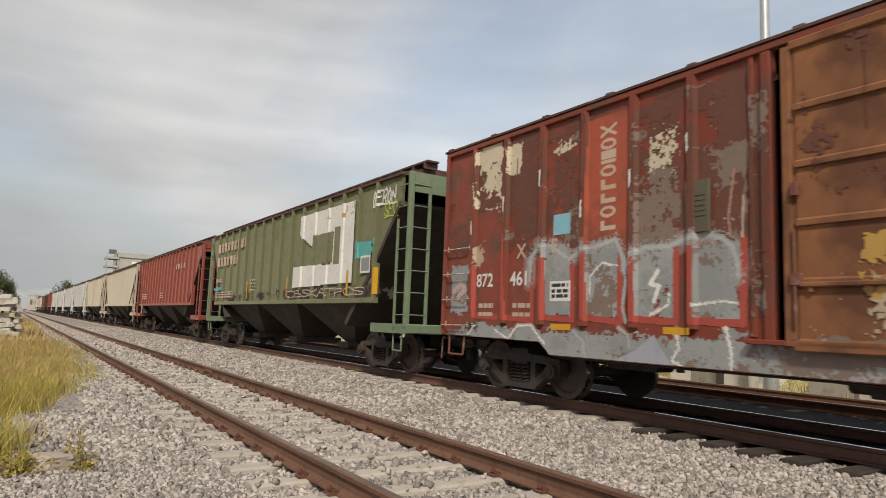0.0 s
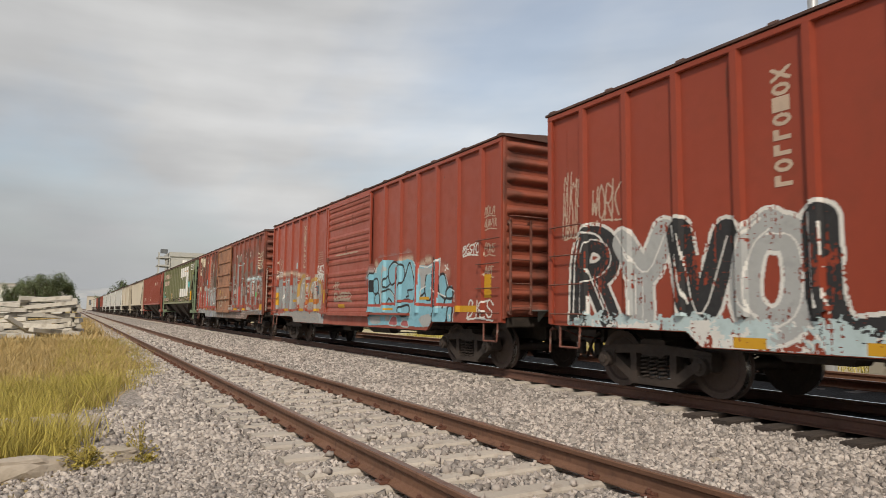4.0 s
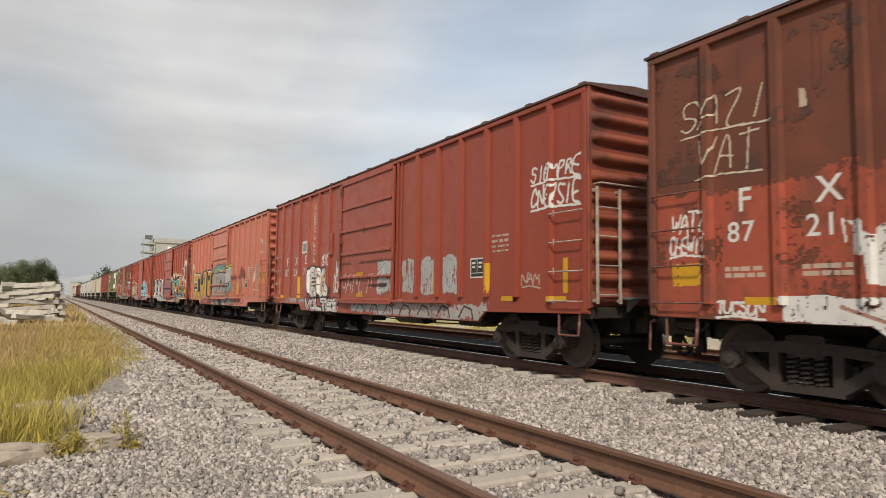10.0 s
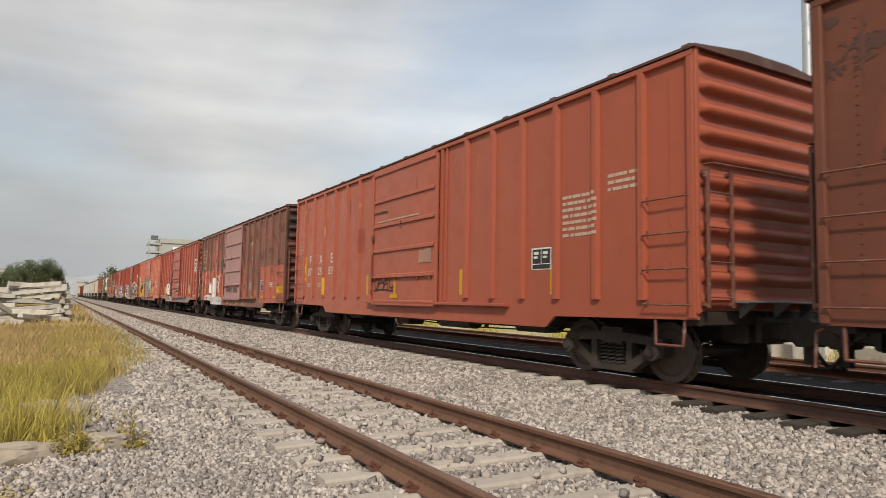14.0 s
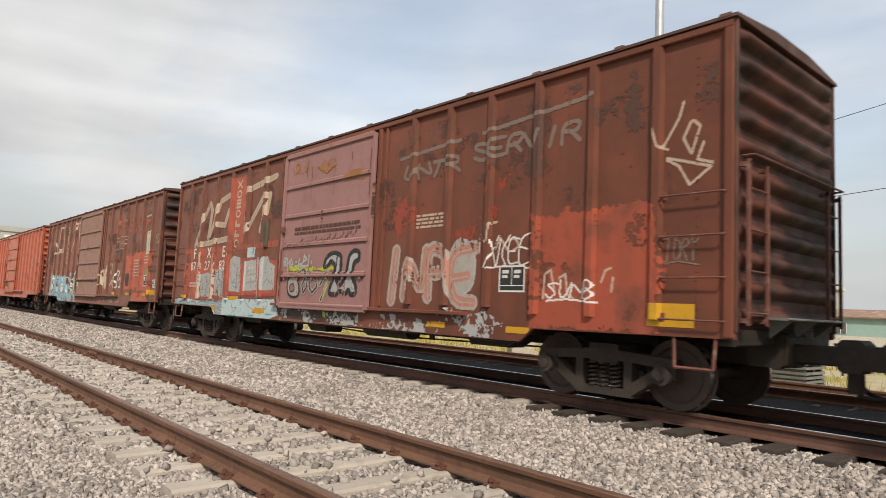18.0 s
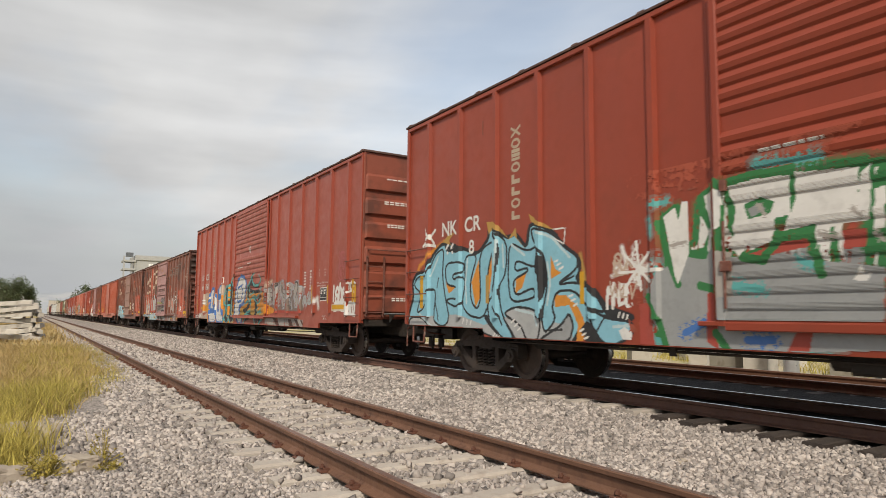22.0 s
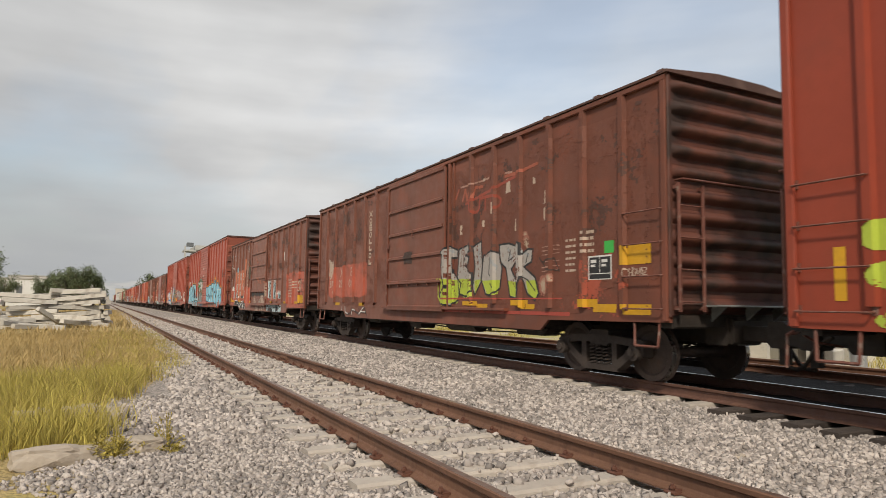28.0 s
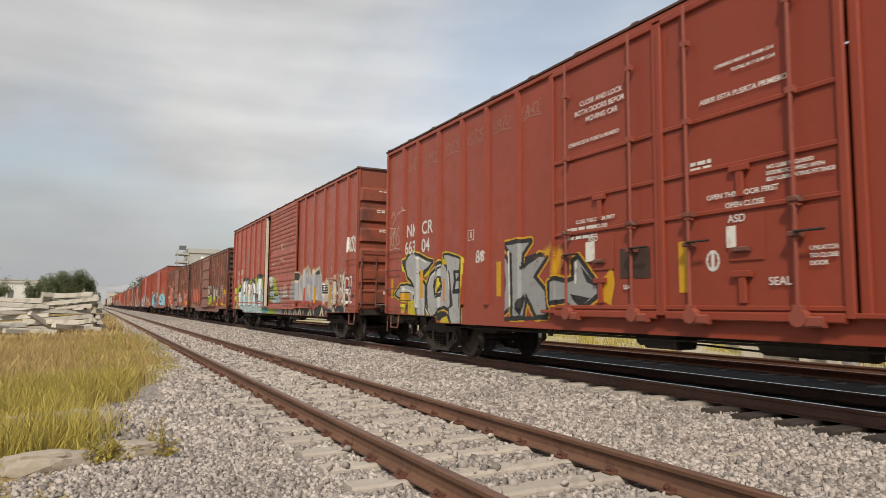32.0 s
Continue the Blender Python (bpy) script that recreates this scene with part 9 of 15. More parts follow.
    p.mist([(4.39, 1.94), (4.5, 2.11), (4.73, 2.18), (5.08, 2.16), (5.29, 2.23), (5.59, 2.26), (5.82, 2.21), (5.96, 2.09), (6.02, 1.9), (6.03, 1.75)], 0.07, "silver")
    p.mist([(4.34, 1.97), (4.4, 1.76), (4.34, 1.4), (4.4, 1.22)], 0.05, "silver")
    p.mist([(3.75, 1.6), (3.75, 1.84), (3.97, 2.02), (4.24, 1.97)], 0.045, "white")
    p.line([(4.92, 1.86), (4.8, 1.7), (4.94, 1.67), (4.86, 1.48)], 0.03, "white")
    p.mist([(5.46, 1.43), (5.82, 1.47), (6.0, 1.45)], 0.045, "white")
    p.mist([(5.1, 1.57), (5.08, 1.43), (4.8, 1.31)], 0.045, "white")
    p.line([(5.99, 2.99), (5.91, 2.43), (5.94, 2.22)], 0.014, "thin_bone")
    p.line([(6.1, 2.66), (6.08, 2.2)], 0.014, "thin_white")
    p.line([(0.34, 1.69), (0.54, 1.85), (0.69, 1.72), (0.47, 1.6)], 0.05, "thin_white")
    p.rect(0.61, 6.13, 0.76, 1.09, "steel", 0.08, 0.55, 131)
    p.rect(2.87, 6.44, 0.74, 1.06, "grey", 0.1, 0.5, 132)
    p.poly([(4.17, 0.68), (4.58, 0.85), (4.87, 1.06), (5.01, 0.85), (5.14, 0.7), (4.59, 0.65)], "lilac")
    p.mist([(1.6, 1.03), (1.96, 0.89), (2.18, 1.11), (2.51, 1.12), (2.83, 0.86)], 0.05, "white")
    p.mist([(3.44, 1.06), (3.62, 0.94), (3.68, 0.71)], 0.06, "silver")
    p.mist([(5.2, 1.12), (5.24, 0.91), (5.14, 0.75), (5.28, 0.69)], 0.06, "white")
    p.mist([(5.86, 1.18), (5.93, 0.95), (5.94, 0.7)], 0.06, "white")
    p.mist([(4.28, 1.13), (4.45, 1.04), (4.47, 0.87)], 0.05, "silver")
    p.line([(1.02, 1.09), (0.63, 0.76), (0.26, 0.86)], 0.02, "pale")


def front_10(p):
    """Pale blue letters edged in black with orange gaps."""
    p.mist([(0.25, 1.46), (0.51, 2.11), (1.05, 2.39), (1.48, 2.54)], 0.08, "orange")
    p.mist([(5.41, 1.3), (5.39, 1.59), (5.33, 1.82), (5.28, 2.02)], 0.05, "gold")
    p.shape([(0.06, 1.08), (0.29, 1.48), (0.22, 1.79), (0.4, 1.98), (0.79, 2.01), (1.11, 2.37), (1.48, 2.54), (1.96, 2.41), (2.23, 2.34), (2.64, 2.21), (2.98, 2.48), (2.97, 2.64), (3.11, 2.66), (3.51, 2.42), (3.75, 2.49), (4.04, 2.19), (4.11, 2.64), (4.65, 2.45), (4.92, 2.17), (5.26, 1.97), (5.26, 1.73), (5.18, 1.66), (5.53, 1.52), (5.78, 1.23), (6.3, 1.1), (6.16, 1.06), (5.8, 1.11), (5.52, 1.04), (5.75, 0.72), (5.49, 0.69), (5.26, 0.9), (5.1, 0.7), (4.31, 0.68), (3.5, 0.67), (2.71, 0.86), (2.21, 0.89), (1.98, 0.82), (0.12, 0.8)], "sky", "black", 0.035)
    p.poly([(2.91, 2.77), (3.18, 2.75), (3.53, 2.43), (3.13, 2.65), (2.98, 2.55)], "gold")
    p.poly([(4.09, 2.77), (4.27, 2.67), (4.73, 2.43), (4.49, 2.5), (4.15, 2.63)], "gold")
    p.poly([(3.53, 2.39), (3.75, 2.58), (3.78, 2.4), (4.0, 2.2), (3.7, 2.45)], "gold")
    p.poly([(1.43, 2.54), (1.66, 2.69), (1.84, 2.68), (1.66, 2.56), (1.71, 2.47)], "gold")
    p.poly([(2.93, 1.85), (3.05, 2.27), (3.13, 2.03), (3.06, 1.8), (2.98, 1.33), (2.92, 1.33)], "orange")
    p.poly([(2.44, 1.71), (2.67, 2.1), (2.71, 1.41), (2.57, 1.26)], "orange")
    p.poly([(4.62, 2.06), (4.74, 1.82), (4.84, 1.75), (4.62, 1.68)], "orange")
    p.poly([(4.71, 1.43), (4.96, 1.42), (5.22, 1.24), (5.39, 0.98), (5.32, 0.72), (5.18, 0.69), (5.23, 0.98), (5.03, 1.27), (4.71, 1.24)], "orange")
    p.poly([(3.75, 1.77), (4.04, 1.83), (3.92, 1.57), (3.74, 1.47)], "orange")
    p.poly([(1.54, 1.78), (1.97, 1.72), (1.97, 1.66), (1.66, 1.52)], "orange")
    p.poly([(1.95, 1.01), (2.29, 0.83), (2.82, 0.78), (2.8, 0.86), (2.5, 0.93)], "orange")
    p.poly([(0.1, 0.99), (0.99, 1.09), (1.98, 1.13), (2.85, 0.94), (3.74, 1.14), (4.42, 1.03), (5.13, 0.97), (5.1, 0.71), (4.31, 0.69), (3.5, 0.67), (2.71, 0.85), (2.21, 0.88), (1.98, 0.82), (0.13, 0.81)], "silver")
    p.poly([(3.98, 2.2), (4.21, 2.14), (4.48, 2.03), (4.53, 1.62), (4.4, 1.31), (4.36, 1.74), (4.21, 1.89)], "black")
    p.poly([(5.21, 1.7), (5.53, 1.52), (5.79, 1.23), (6.28, 1.09), (6.16, 1.06), (5.76, 1.14), (5.46, 1.36), (5.18, 1.6)], "black")
    p.poly([(1.48, 2.49), (2.2, 2.32), (1.97, 2.28), (1.56, 2.35)], "black")
    p.poly([(2.78, 1.14), (3.5, 1.02), (3.8, 0.7), (3.38, 0.68), (2.99, 0.94)], "black")
    p.poly([(1.97, 1.85), (2.06, 1.8), (2.01, 1.43), (1.94, 1.6)], "black")
    p.poly([(5.26, 0.9), (5.4, 1.04), (5.52, 0.98), (5.73, 0.72), (5.49, 0.7)], "black")
    p.shape([(0.84, 1.9), (1.14, 2.32), (1.48, 2.44), (1.42, 1.88), (1.54, 1.44), (1.71, 1.01), (1.47, 0.87), (1.08, 1.0), (1.2, 1.62), (0.85, 1.62), (0.72, 1.25), (0.4, 1.13), (0.62, 1.54), (0.28, 1.72), (0.44, 1.91)], "sky", "black", 0.02)
    p.shape([(1.53, 2.13), (2.21, 2.1), (2.16, 1.89), (1.81, 1.9), (1.81, 1.78), (2.22, 1.84), (2.26, 1.42), (1.98, 1.24), (1.53, 1.38), (1.72, 1.43), (1.98, 1.41), (1.97, 1.64), (1.56, 1.7)], "sky", "black", 0.02)
    p.shape([(2.2, 2.2), (2.64, 2.23), (2.39, 1.71), (2.44, 1.34), (2.63, 1.21), (2.74, 1.41), (2.68, 2.26), (3.18, 2.45), (2.93, 1.85), (3.0, 1.33), (2.8, 1.05), (2.36, 1.1), (2.12, 1.3), (2.24, 1.71)], "sky", "black", 0.02)
    p.shape([(3.08, 2.6), (3.51, 2.37), (3.48, 1.82), (3.26, 1.6), (3.35, 1.14), (3.74, 0.71), (3.44, 0.69), (3.0, 1.0), (2.93, 1.33), (3.2, 1.52), (3.29, 2.37)], "sky", "black", 0.02)
    p.shape([(3.56, 2.36), (4.05, 2.15), (4.37, 2.24), (4.34, 1.95), (4.21, 1.88), (3.75, 2.04), (3.72, 1.84), (4.05, 1.89), (4.06, 1.82), (3.66, 1.7), (3.74, 1.42), (4.21, 1.57), (4.26, 1.39), (3.62, 1.32), (3.54, 1.66)], "sky", "black", 0.02)
    p.shape([(4.13, 2.55), (4.66, 2.4), (4.9, 2.17), (5.23, 1.98), (5.21, 1.8), (4.74, 1.58), (5.18, 1.61), (5.53, 1.48), (5.78, 1.14), (5.41, 1.24), (5.15, 1.49), (4.75, 1.49), (4.64, 1.24), (4.74, 1.04), (4.48, 0.82), (4.4, 1.1), (4.56, 1.62), (4.46, 2.09), (4.21, 2.29)], "sky", "black", 0.02)
    p.poly([(4.62, 2.06), (4.74, 1.82), (4.87, 1.76), (4.62, 1.68)], "orange")
    p.shape([(3.38, 1.14), (3.74, 1.26), (4.23, 1.21), (4.39, 1.03), (4.31, 0.7), (4.04, 0.7), (3.89, 0.96)], "silver", "black", 0.02)
    p.shape([(0.14, 1.05), (0.63, 1.08), (0.98, 0.85), (0.11, 0.83)], "silver", "black", 0.02)
    p.shape([(4.47, 0.79), (4.88, 0.97), (5.02, 1.16), (5.14, 0.97), (5.03, 0.71), (4.33, 0.7)], "steel", "black", 0.02)
    p.shape([(5.41, 1.24), (5.76, 1.08), (6.27, 1.04), (6.27, 0.87), (5.96, 0.71), (5.71, 0.73), (5.5, 0.98)], "sky", "black", 0.02)
    p.poly([(6.02, 0.91), (6.12, 0.96), (6.25, 0.9), (6.24, 0.79), (6.08, 0.8)], "white")
    p.line([(5.11, 1.42), (5.03, 1.4)], 0.016, "white")
    p.line([(5.16, 1.36), (5.08, 1.33)], 0.016, "white")
    p.line([(5.2, 1.29), (5.13, 1.26)], 0.016, "white")
    p.line([(4.79, 1.96), (4.72, 1.94)], 0.016, "white")
    p.line([(4.85, 1.91), (4.77, 1.88)], 0.016, "white")
    p.line([(4.9, 1.85), (4.82, 1.82)], 0.016, "white")
    p.line([(5.34, 0.92), (5.27, 0.89)], 0.016, "white")
    p.line([(5.38, 0.86), (5.31, 0.83)], 0.016, "white")
    p.line([(5.43, 0.81), (5.35, 0.78)], 0.016, "white")
    p.line([(3.72, 1.04), (3.64, 0.99)], 0.016, "white")
    p.line([(3.81, 0.98), (3.73, 0.93)], 0.016, "white")
    p.line([(3.89, 0.92), (3.81, 0.87)], 0.016, "white")
    p.line([(3.18, 0.8), (3.12, 0.74)], 0.016, "white")
    p.line([(3.25, 0.78), (3.18, 0.72)], 0.016, "white")
    p.line([(3.31, 0.76), (3.25, 0.7)], 0.016, "white")
    p.line([(2.2, 1.04), (2.17, 0.96)], 0.016, "white")
    p.line([(2.32, 1.02), (2.3, 0.95)], 0.016, "white")
    p.line([(2.45, 1.01), (2.42, 0.94)], 0.016, "white")
    p.line([(6.03, 1.16), (6.0, 1.1)], 0.016, "white")
    p.line([(6.1, 1.14), (6.08, 1.09)], 0.016, "white")
    p.line([(6.17, 1.12), (6.15, 1.07)], 0.016, "white")
    p.line([(0.98, 1.9), (1.27, 2.26)], 0.022, "pale")
    p.line([(2.31, 2.15), (2.24, 1.71), (2.28, 1.34)], 0.022, "pale")
    p.line([(3.25, 2.41), (3.22, 1.99)], 0.022, "pale")
    p.line([(3.38, 2.32), (3.41, 1.94)], 0.022, "pale")
    p.line([(4.27, 2.46), (4.65, 2.33), (5.05, 1.99)], 0.022, "pale")
    p.line([(4.54, 1.94), (4.61, 1.62), (4.53, 1.28)], 0.022, "pale")
    p.line([(3.74, 1.21), (4.2, 1.14), (4.29, 0.96)], 0.022, "pale")
    p.line([(3.63, 2.3), (3.98, 2.1)], 0.022, "pale")
    p.line([(0.54, 1.13), (1.08, 0.87)], 0.022, "pale")
    p.line([(5.92, 0.96), (6.24, 0.99)], 0.022, "pale")
    p.line([(1.28, 1.84), (1.22, 1.66)], 0.016, "black")
    p.line([(3.12, 1.33), (3.38, 0.95)], 0.016, "black")
    p.line([(5.14, 1.7), (4.84, 1.61)], 0.016, "black")
    p.line([(4.53, 0.88), (4.88, 0.9)], 0.016, "black")
    p.line([(1.16, 1.35), (1.3, 1.0)], 0.016, "black")
    p.line([(5.76, 1.11), (5.58, 0.86)], 0.016, "black")
    p.rect(5.27, 5.35, 1.29, 1.75, "yellow")
    p.rect(2.9, 2.98, 1.33, 1.81, "gold")
    p.line([(4.69, 2.45), (4.96, 2.44), (4.93, 2.2), (4.7, 2.31)], 0.01, "white")
    p.mist([(6.34, 2.01), (6.35, 1.56)], 0.1, "white")
    p.mist([(5.98, 1.77), (6.66, 1.76)], 0.07, "white")
    p.mist([(6.09, 2.05), (6.18, 1.77), (6.37, 1.52)], 0.06, "white")
    p.mist([(6.38, 2.09), (6.18, 1.77), (5.9, 1.66)], 0.05, "white")


def front_5(p):
    """White remnants, black door scrawl and chalk on the sill."""
    p.poly([(2.47, 1.93), (2.65, 1.92), (2.71, 1.29), (3.55, 1.15), (3.49, 1.86), (3.2, 1.73), (2.78, 1.75)], "white")
    p.poly([(3.62, 1.79), (4.21, 1.76), (4.19, 1.28), (3.63, 1.28)], "white")
    p.poly([(4.53, 1.88), (4.89, 1.78), (4.84, 1.61), (4.57, 1.53), (4.6, 1.31), (4.96, 1.29), (4.72, 1.57)], "white")
    p.rect(10.1, 10.59, 1.29, 1.93, "rust", 0.08, 0.55, 66)
    p.line([(10.25, 1.71), (10.27, 1.65), (10.35, 1.77), (10.38, 1.65)], 0.014, "bone")
    p.line([(10.53, 1.79), (10.56, 1.64)], 0.014, "bone")
    p.line([(10.93, 1.67), (11.05, 1.74)], 0.014, "bone")
    p.line([(10.94, 1.41), (11.04, 1.52), (10.92, 1.38)], 0.014, "bone")
    p.line([(10.47, 3.36), (10.5, 3.45)], 0.014, "bone")
    p.line([(5.59, 1.96), (6.01, 1.89), (5.83, 1.74)], 0.014, "bone")
    p.line([(5.5, 1.71), (5.83, 1.76), (6.08, 1.73)], 0.014, "bone")
    p.line([(5.57, 1.55), (5.89, 1.62), (5.93, 1.38)], 0.014, "bone")
    p.line([(5.65, 1.14), (5.91, 1.18), (5.73, 1.03)], 0.014, "bone")
    p.line([(6.99, 1.31), (7.08, 1.57)], 0.018, "black")
    p.line([(7.0, 1.43), (7.22, 1.55)], 0.018, "black")
    p.line([(7.04, 1.43), (7.25, 1.29)], 0.018, "black")
    p.line([(7.29, 1.5), (7.25, 1.36), (7.36, 1.34), (7.4, 1.48), (7.29, 1.5)], 0.018, "black")
    p.line([(7.46, 1.52), (7.48, 1.35), (7.56, 1.46), (7.6, 1.35), (7.65, 1.52)], 0.018, "black")
    p.line([(7.73, 1.55), (7.69, 1.32), (7.84, 1.42), (7.71, 1.41)], 0.018, "black")
    p.line([(7.87, 1.48), (7.89, 1.3)], 0.018, "black")
    p.line([(7.85, 1.48), (8.06, 1.51)], 0.018, "black")
    p.line([(8.1, 1.49), (8.06, 1.28)], 0.018, "black")
    p.line([(8.06, 1.41), (8.17, 1.43)], 0.018, "black")
    p.line([(8.53, 1.51), (8.41, 1.41), (8.44, 1.31), (8.55, 1.36)], 0.018, "black")
    p.line([(8.62, 1.5), (8.59, 1.31)], 0.018, "black")
    p.line([(8.62, 1.5), (8.75, 1.45), (8.6, 1.39), (8.74, 1.27)], 0.018, "black")
    p.line([(8.81, 1.49), (8.78, 1.31), (8.9, 1.32)], 0.018, "black")
    p.line([(8.8, 1.4), (8.89, 1.42)], 0.018, "black")
    p.line([(8.96, 1.52), (8.93, 1.31), (9.06, 1.48), (8.97, 1.5)], 0.018, "black")
    p.line([(9.1, 1.53), (9.03, 1.31), (9.18, 1.39)], 0.018, "black")
    p.poly([(1.78, 1.14), (4.05, 1.17), (4.13, 0.67), (3.08, 0.65), (2.44, 0.86), (1.9, 0.91)], "white")
    p.poly([(4.09, 1.1), (5.43, 1.09), (5.57, 0.93), (5.44, 0.72), (4.13, 0.67)], "white")
    p.line([(3.02, 1.07), (3.22, 0.73), (3.49, 0.98)], 0.02, "thin_bone")
    p.line([(2.43, 1.06), (2.84, 0.92)], 0.02, "thin_bone")
    p.line([(3.78, 1.1), (3.86, 0.71)], 0.02, "thin_bone")
    p.line([(4.34, 0.9), (5.02, 0.83), (5.37, 0.93)], 0.02, "thin_bone")
    p.line([(7.48, 0.87), (7.62, 0.71), (7.78, 0.92), (7.82, 0.72)], 0.022, "mid_bone")
    p.line([(7.94, 0.85), (8.11, 0.83), (8.28, 0.93), (8.44, 0.75), (8.59, 0.75), (8.61, 0.91), (8.44, 0.93)], 0.022, "mid_bone")
    p.line([(9.17, 0.87), (9.37, 0.73)], 0.022, "mid_bone")
    p.line([(9.65, 0.89), (9.68, 0.75), (9.83, 0.81)], 0.022, "mid_bone")
    p.line([(9.95, 0.84), (10.15, 0.89), (10.04, 0.77), (10.24, 0.7), (10.45, 0.74), (10.6, 0.85), (10.72, 0.78)], 0.022, "mid_bone")


def rear_7(p):
    """Faded scrawl, dark plate and white tag."""
    p.rect(12.67, 15.35, 1.21, 2.49, "hot", 0.14, 0.9, 83)
    p.rect(13.66, 15.31, 0.72, 1.18, "hot", 0.04, 0.95, 89)
    p.line([(11.27, 3.3), (11.8, 3.67), (11.77, 3.24)], 0.05, "thin_fade")
    p.line([(11.59, 3.66), (12.58, 3.65)], 0.05, "thin_fade")
    p.line([(11.97, 3.49), (12.49, 3.47), (12.41, 3.2)], 0.05, "thin_fade")
    p.line([(13.4, 3.64), (12.83, 3.63), (12.9, 3.46), (13.37, 3.43), (13.34, 3.25), (12.8, 3.28)], 0.05, "thin_fade")
    p.line([(13.58, 3.26), (13.67, 3.59), (13.7, 3.4), (13.85, 3.57)], 0.05, "thin_fade")
    p.line([(14.04, 3.28), (14.09, 3.58), (14.37, 3.59), (14.31, 3.4), (14.09, 3.41)], 0.05, "thin_fade")
    p.line([(14.55, 3.31), (14.6, 3.5), (14.95, 3.5), (14.66, 3.42)], 0.05, "thin_fade")
    p.line([(14.56, 3.63), (15.0, 3.67)], 0.03, "bone")
    p.line([(11.56, 3.02), (11.85, 3.13), (12.85, 3.07), (12.48, 2.93), (11.66, 2.95)], 0.012, "mid_tan")
    p.line([(11.71, 2.66), (11.89, 2.88), (12.63, 2.85), (12.44, 2.67), (11.81, 2.72)], 0.012, "mid_tan")
    p.line([(15.58, 2.83), (15.68, 3.02), (15.84, 2.98), (15.71, 2.87), (15.88, 2.75), (15.61, 2.73)], 0.012, "mid_tan")
    p.line([(15.61, 2.98), (15.75, 2.72)], 0.012, "mid_tan")
    p.rect(12.8, 13.35, 1.37, 1.81, "soot", 0.01)
    p.line([(10.98, 1.39), (11.21, 1.59), (11.36, 1.32)], 0.026, "white")
    p.line([(11.24, 1.45), (11.48, 1.81), (11.55, 1.32)], 0.026, "white")
    p.line([(11.54, 1.57), (11.85, 1.93), (12.11, 1.87), (11.96, 1.73), (11.74, 1.32)], 0.026, "white")
    p.line([(11.68, 1.57), (11.9, 1.34)], 0.026, "white")
    p.line([(12.04, 1.56), (12.19, 1.68), (12.27, 1.35), (12.05, 1.35)], 0.026, "white")
    p.line([(12.37, 1.34), (12.38, 1.67), (12.48, 1.56)], 0.026, "white")
    p.line([(10.93, 1.89), (11.05, 1.8), (11.18, 2.09), (11.03, 2.21), (10.88, 2.13)], 0.026, "bone")
    p.rect(9.75, 10.63, 1.23, 2.09, "cream", 0.08, 0.6, 87)
    p.rect(15.6, 15.83, 1.35, 1.45, "white", 0.03)
    p.line([(11.2, 0.77), (11.29, 0.94), (11.39, 0.78)], 0.012, "bone")
    p.line([(11.48, 0.91), (11.5, 0.78)], 0.012, "bone")
    p.line([(11.61, 0.95), (11.63, 0.79)], 0.012, "bone")
    p.line([(11.76, 0.95), (11.79, 0.82)], 0.012, "bone")
    p.line([(9.94, 0.9), (10.28, 0.96), (10.53, 0.79)], 0.012, "bone")


def art_14(p):
    """Silver letters with a yellow halo and an arrow."""
    p.letter([(1.08, 2.36), (1.42, 2.41), (1.84, 2.27), (2.45, 2.12), (2.54, 2.03), (2.06, 1.92), (2.37, 1.78), (2.39, 0.79), (1.97, 0.76), (1.64, 1.4), (1.12, 1.43), (0.63, 1.41), (1.11, 1.62), (1.63, 1.7), (1.36, 2.02)], "steel", "black", 'yellow')
    p.letter([(5.11, 1.57), (5.26, 1.84), (5.65, 2.03), (5.79, 1.86), (5.79, 1.08), (5.46, 0.92), (5.18, 0.94)], "steel", "black", 'yellow')
    p.letter([(5.61, 2.26), (5.94, 2.27), (6.46, 2.26), (6.21, 2.05), (6.17, 1.79), (6.72, 1.99), (6.92, 1.95), (6.55, 1.63), (6.88, 1.37), (6.93, 0.96), (6.63, 0.94), (6.31, 1.31), (6.24, 0.93), (5.88, 0.91), (5.84, 2.07)], "steel", "black", 'yellow')
    p.letter([(6.98, 1.5), (7.27, 1.55), (7.55, 1.5), (7.72, 1.54), (7.72, 1.83), (7.84, 1.88), (8.28, 1.43), (8.3, 1.3), (7.97, 1.12), (7.77, 0.99), (7.66, 1.06), (7.53, 1.22), (7.01, 1.17)], "steel", "black", 'yellow')
    p.poly([(8.35, 1.47), (8.61, 1.7), (8.67, 1.46), (8.58, 1.13), (8.37, 1.2)], "yellow")
    p.oval(5.52, 1.56, 0.14, 0.30, "black", 0)
    p.poly([(6.28, 1.99), (6.66, 2.05), (6.24, 1.76)], "black")
    p.poly([(5.94, 1.08), (6.24, 1.33), (6.28, 1.25), (6.14, 0.93)], "black")
    p.poly([(7.89, 1.75), (8.28, 1.42), (8.04, 1.48)], "black")
    p.poly([(7.63, 1.31), (8.11, 1.24), (7.9, 1.09), (7.74, 1.18)], "black")
    p.line([(5.79, 1.13), (5.75, 2.13)], 0.022, "white")
    p.line([(7.04, 1.19), (7.04, 1.47)], 0.022, "white")
    p.line([(7.77, 1.49), (7.79, 1.8)], 0.022, "white")
    p.mist([(6.89, 2.0), (7.12, 2.08)], 0.14, "yellow")
    p.mist([(7.27, 1.69), (7.35, 1.97)], 0.16, "yellow")
    p.poly([(4.8, 0.89), (6.88, 0.94), (7.0, 0.89), (4.84, 0.8)], "black")


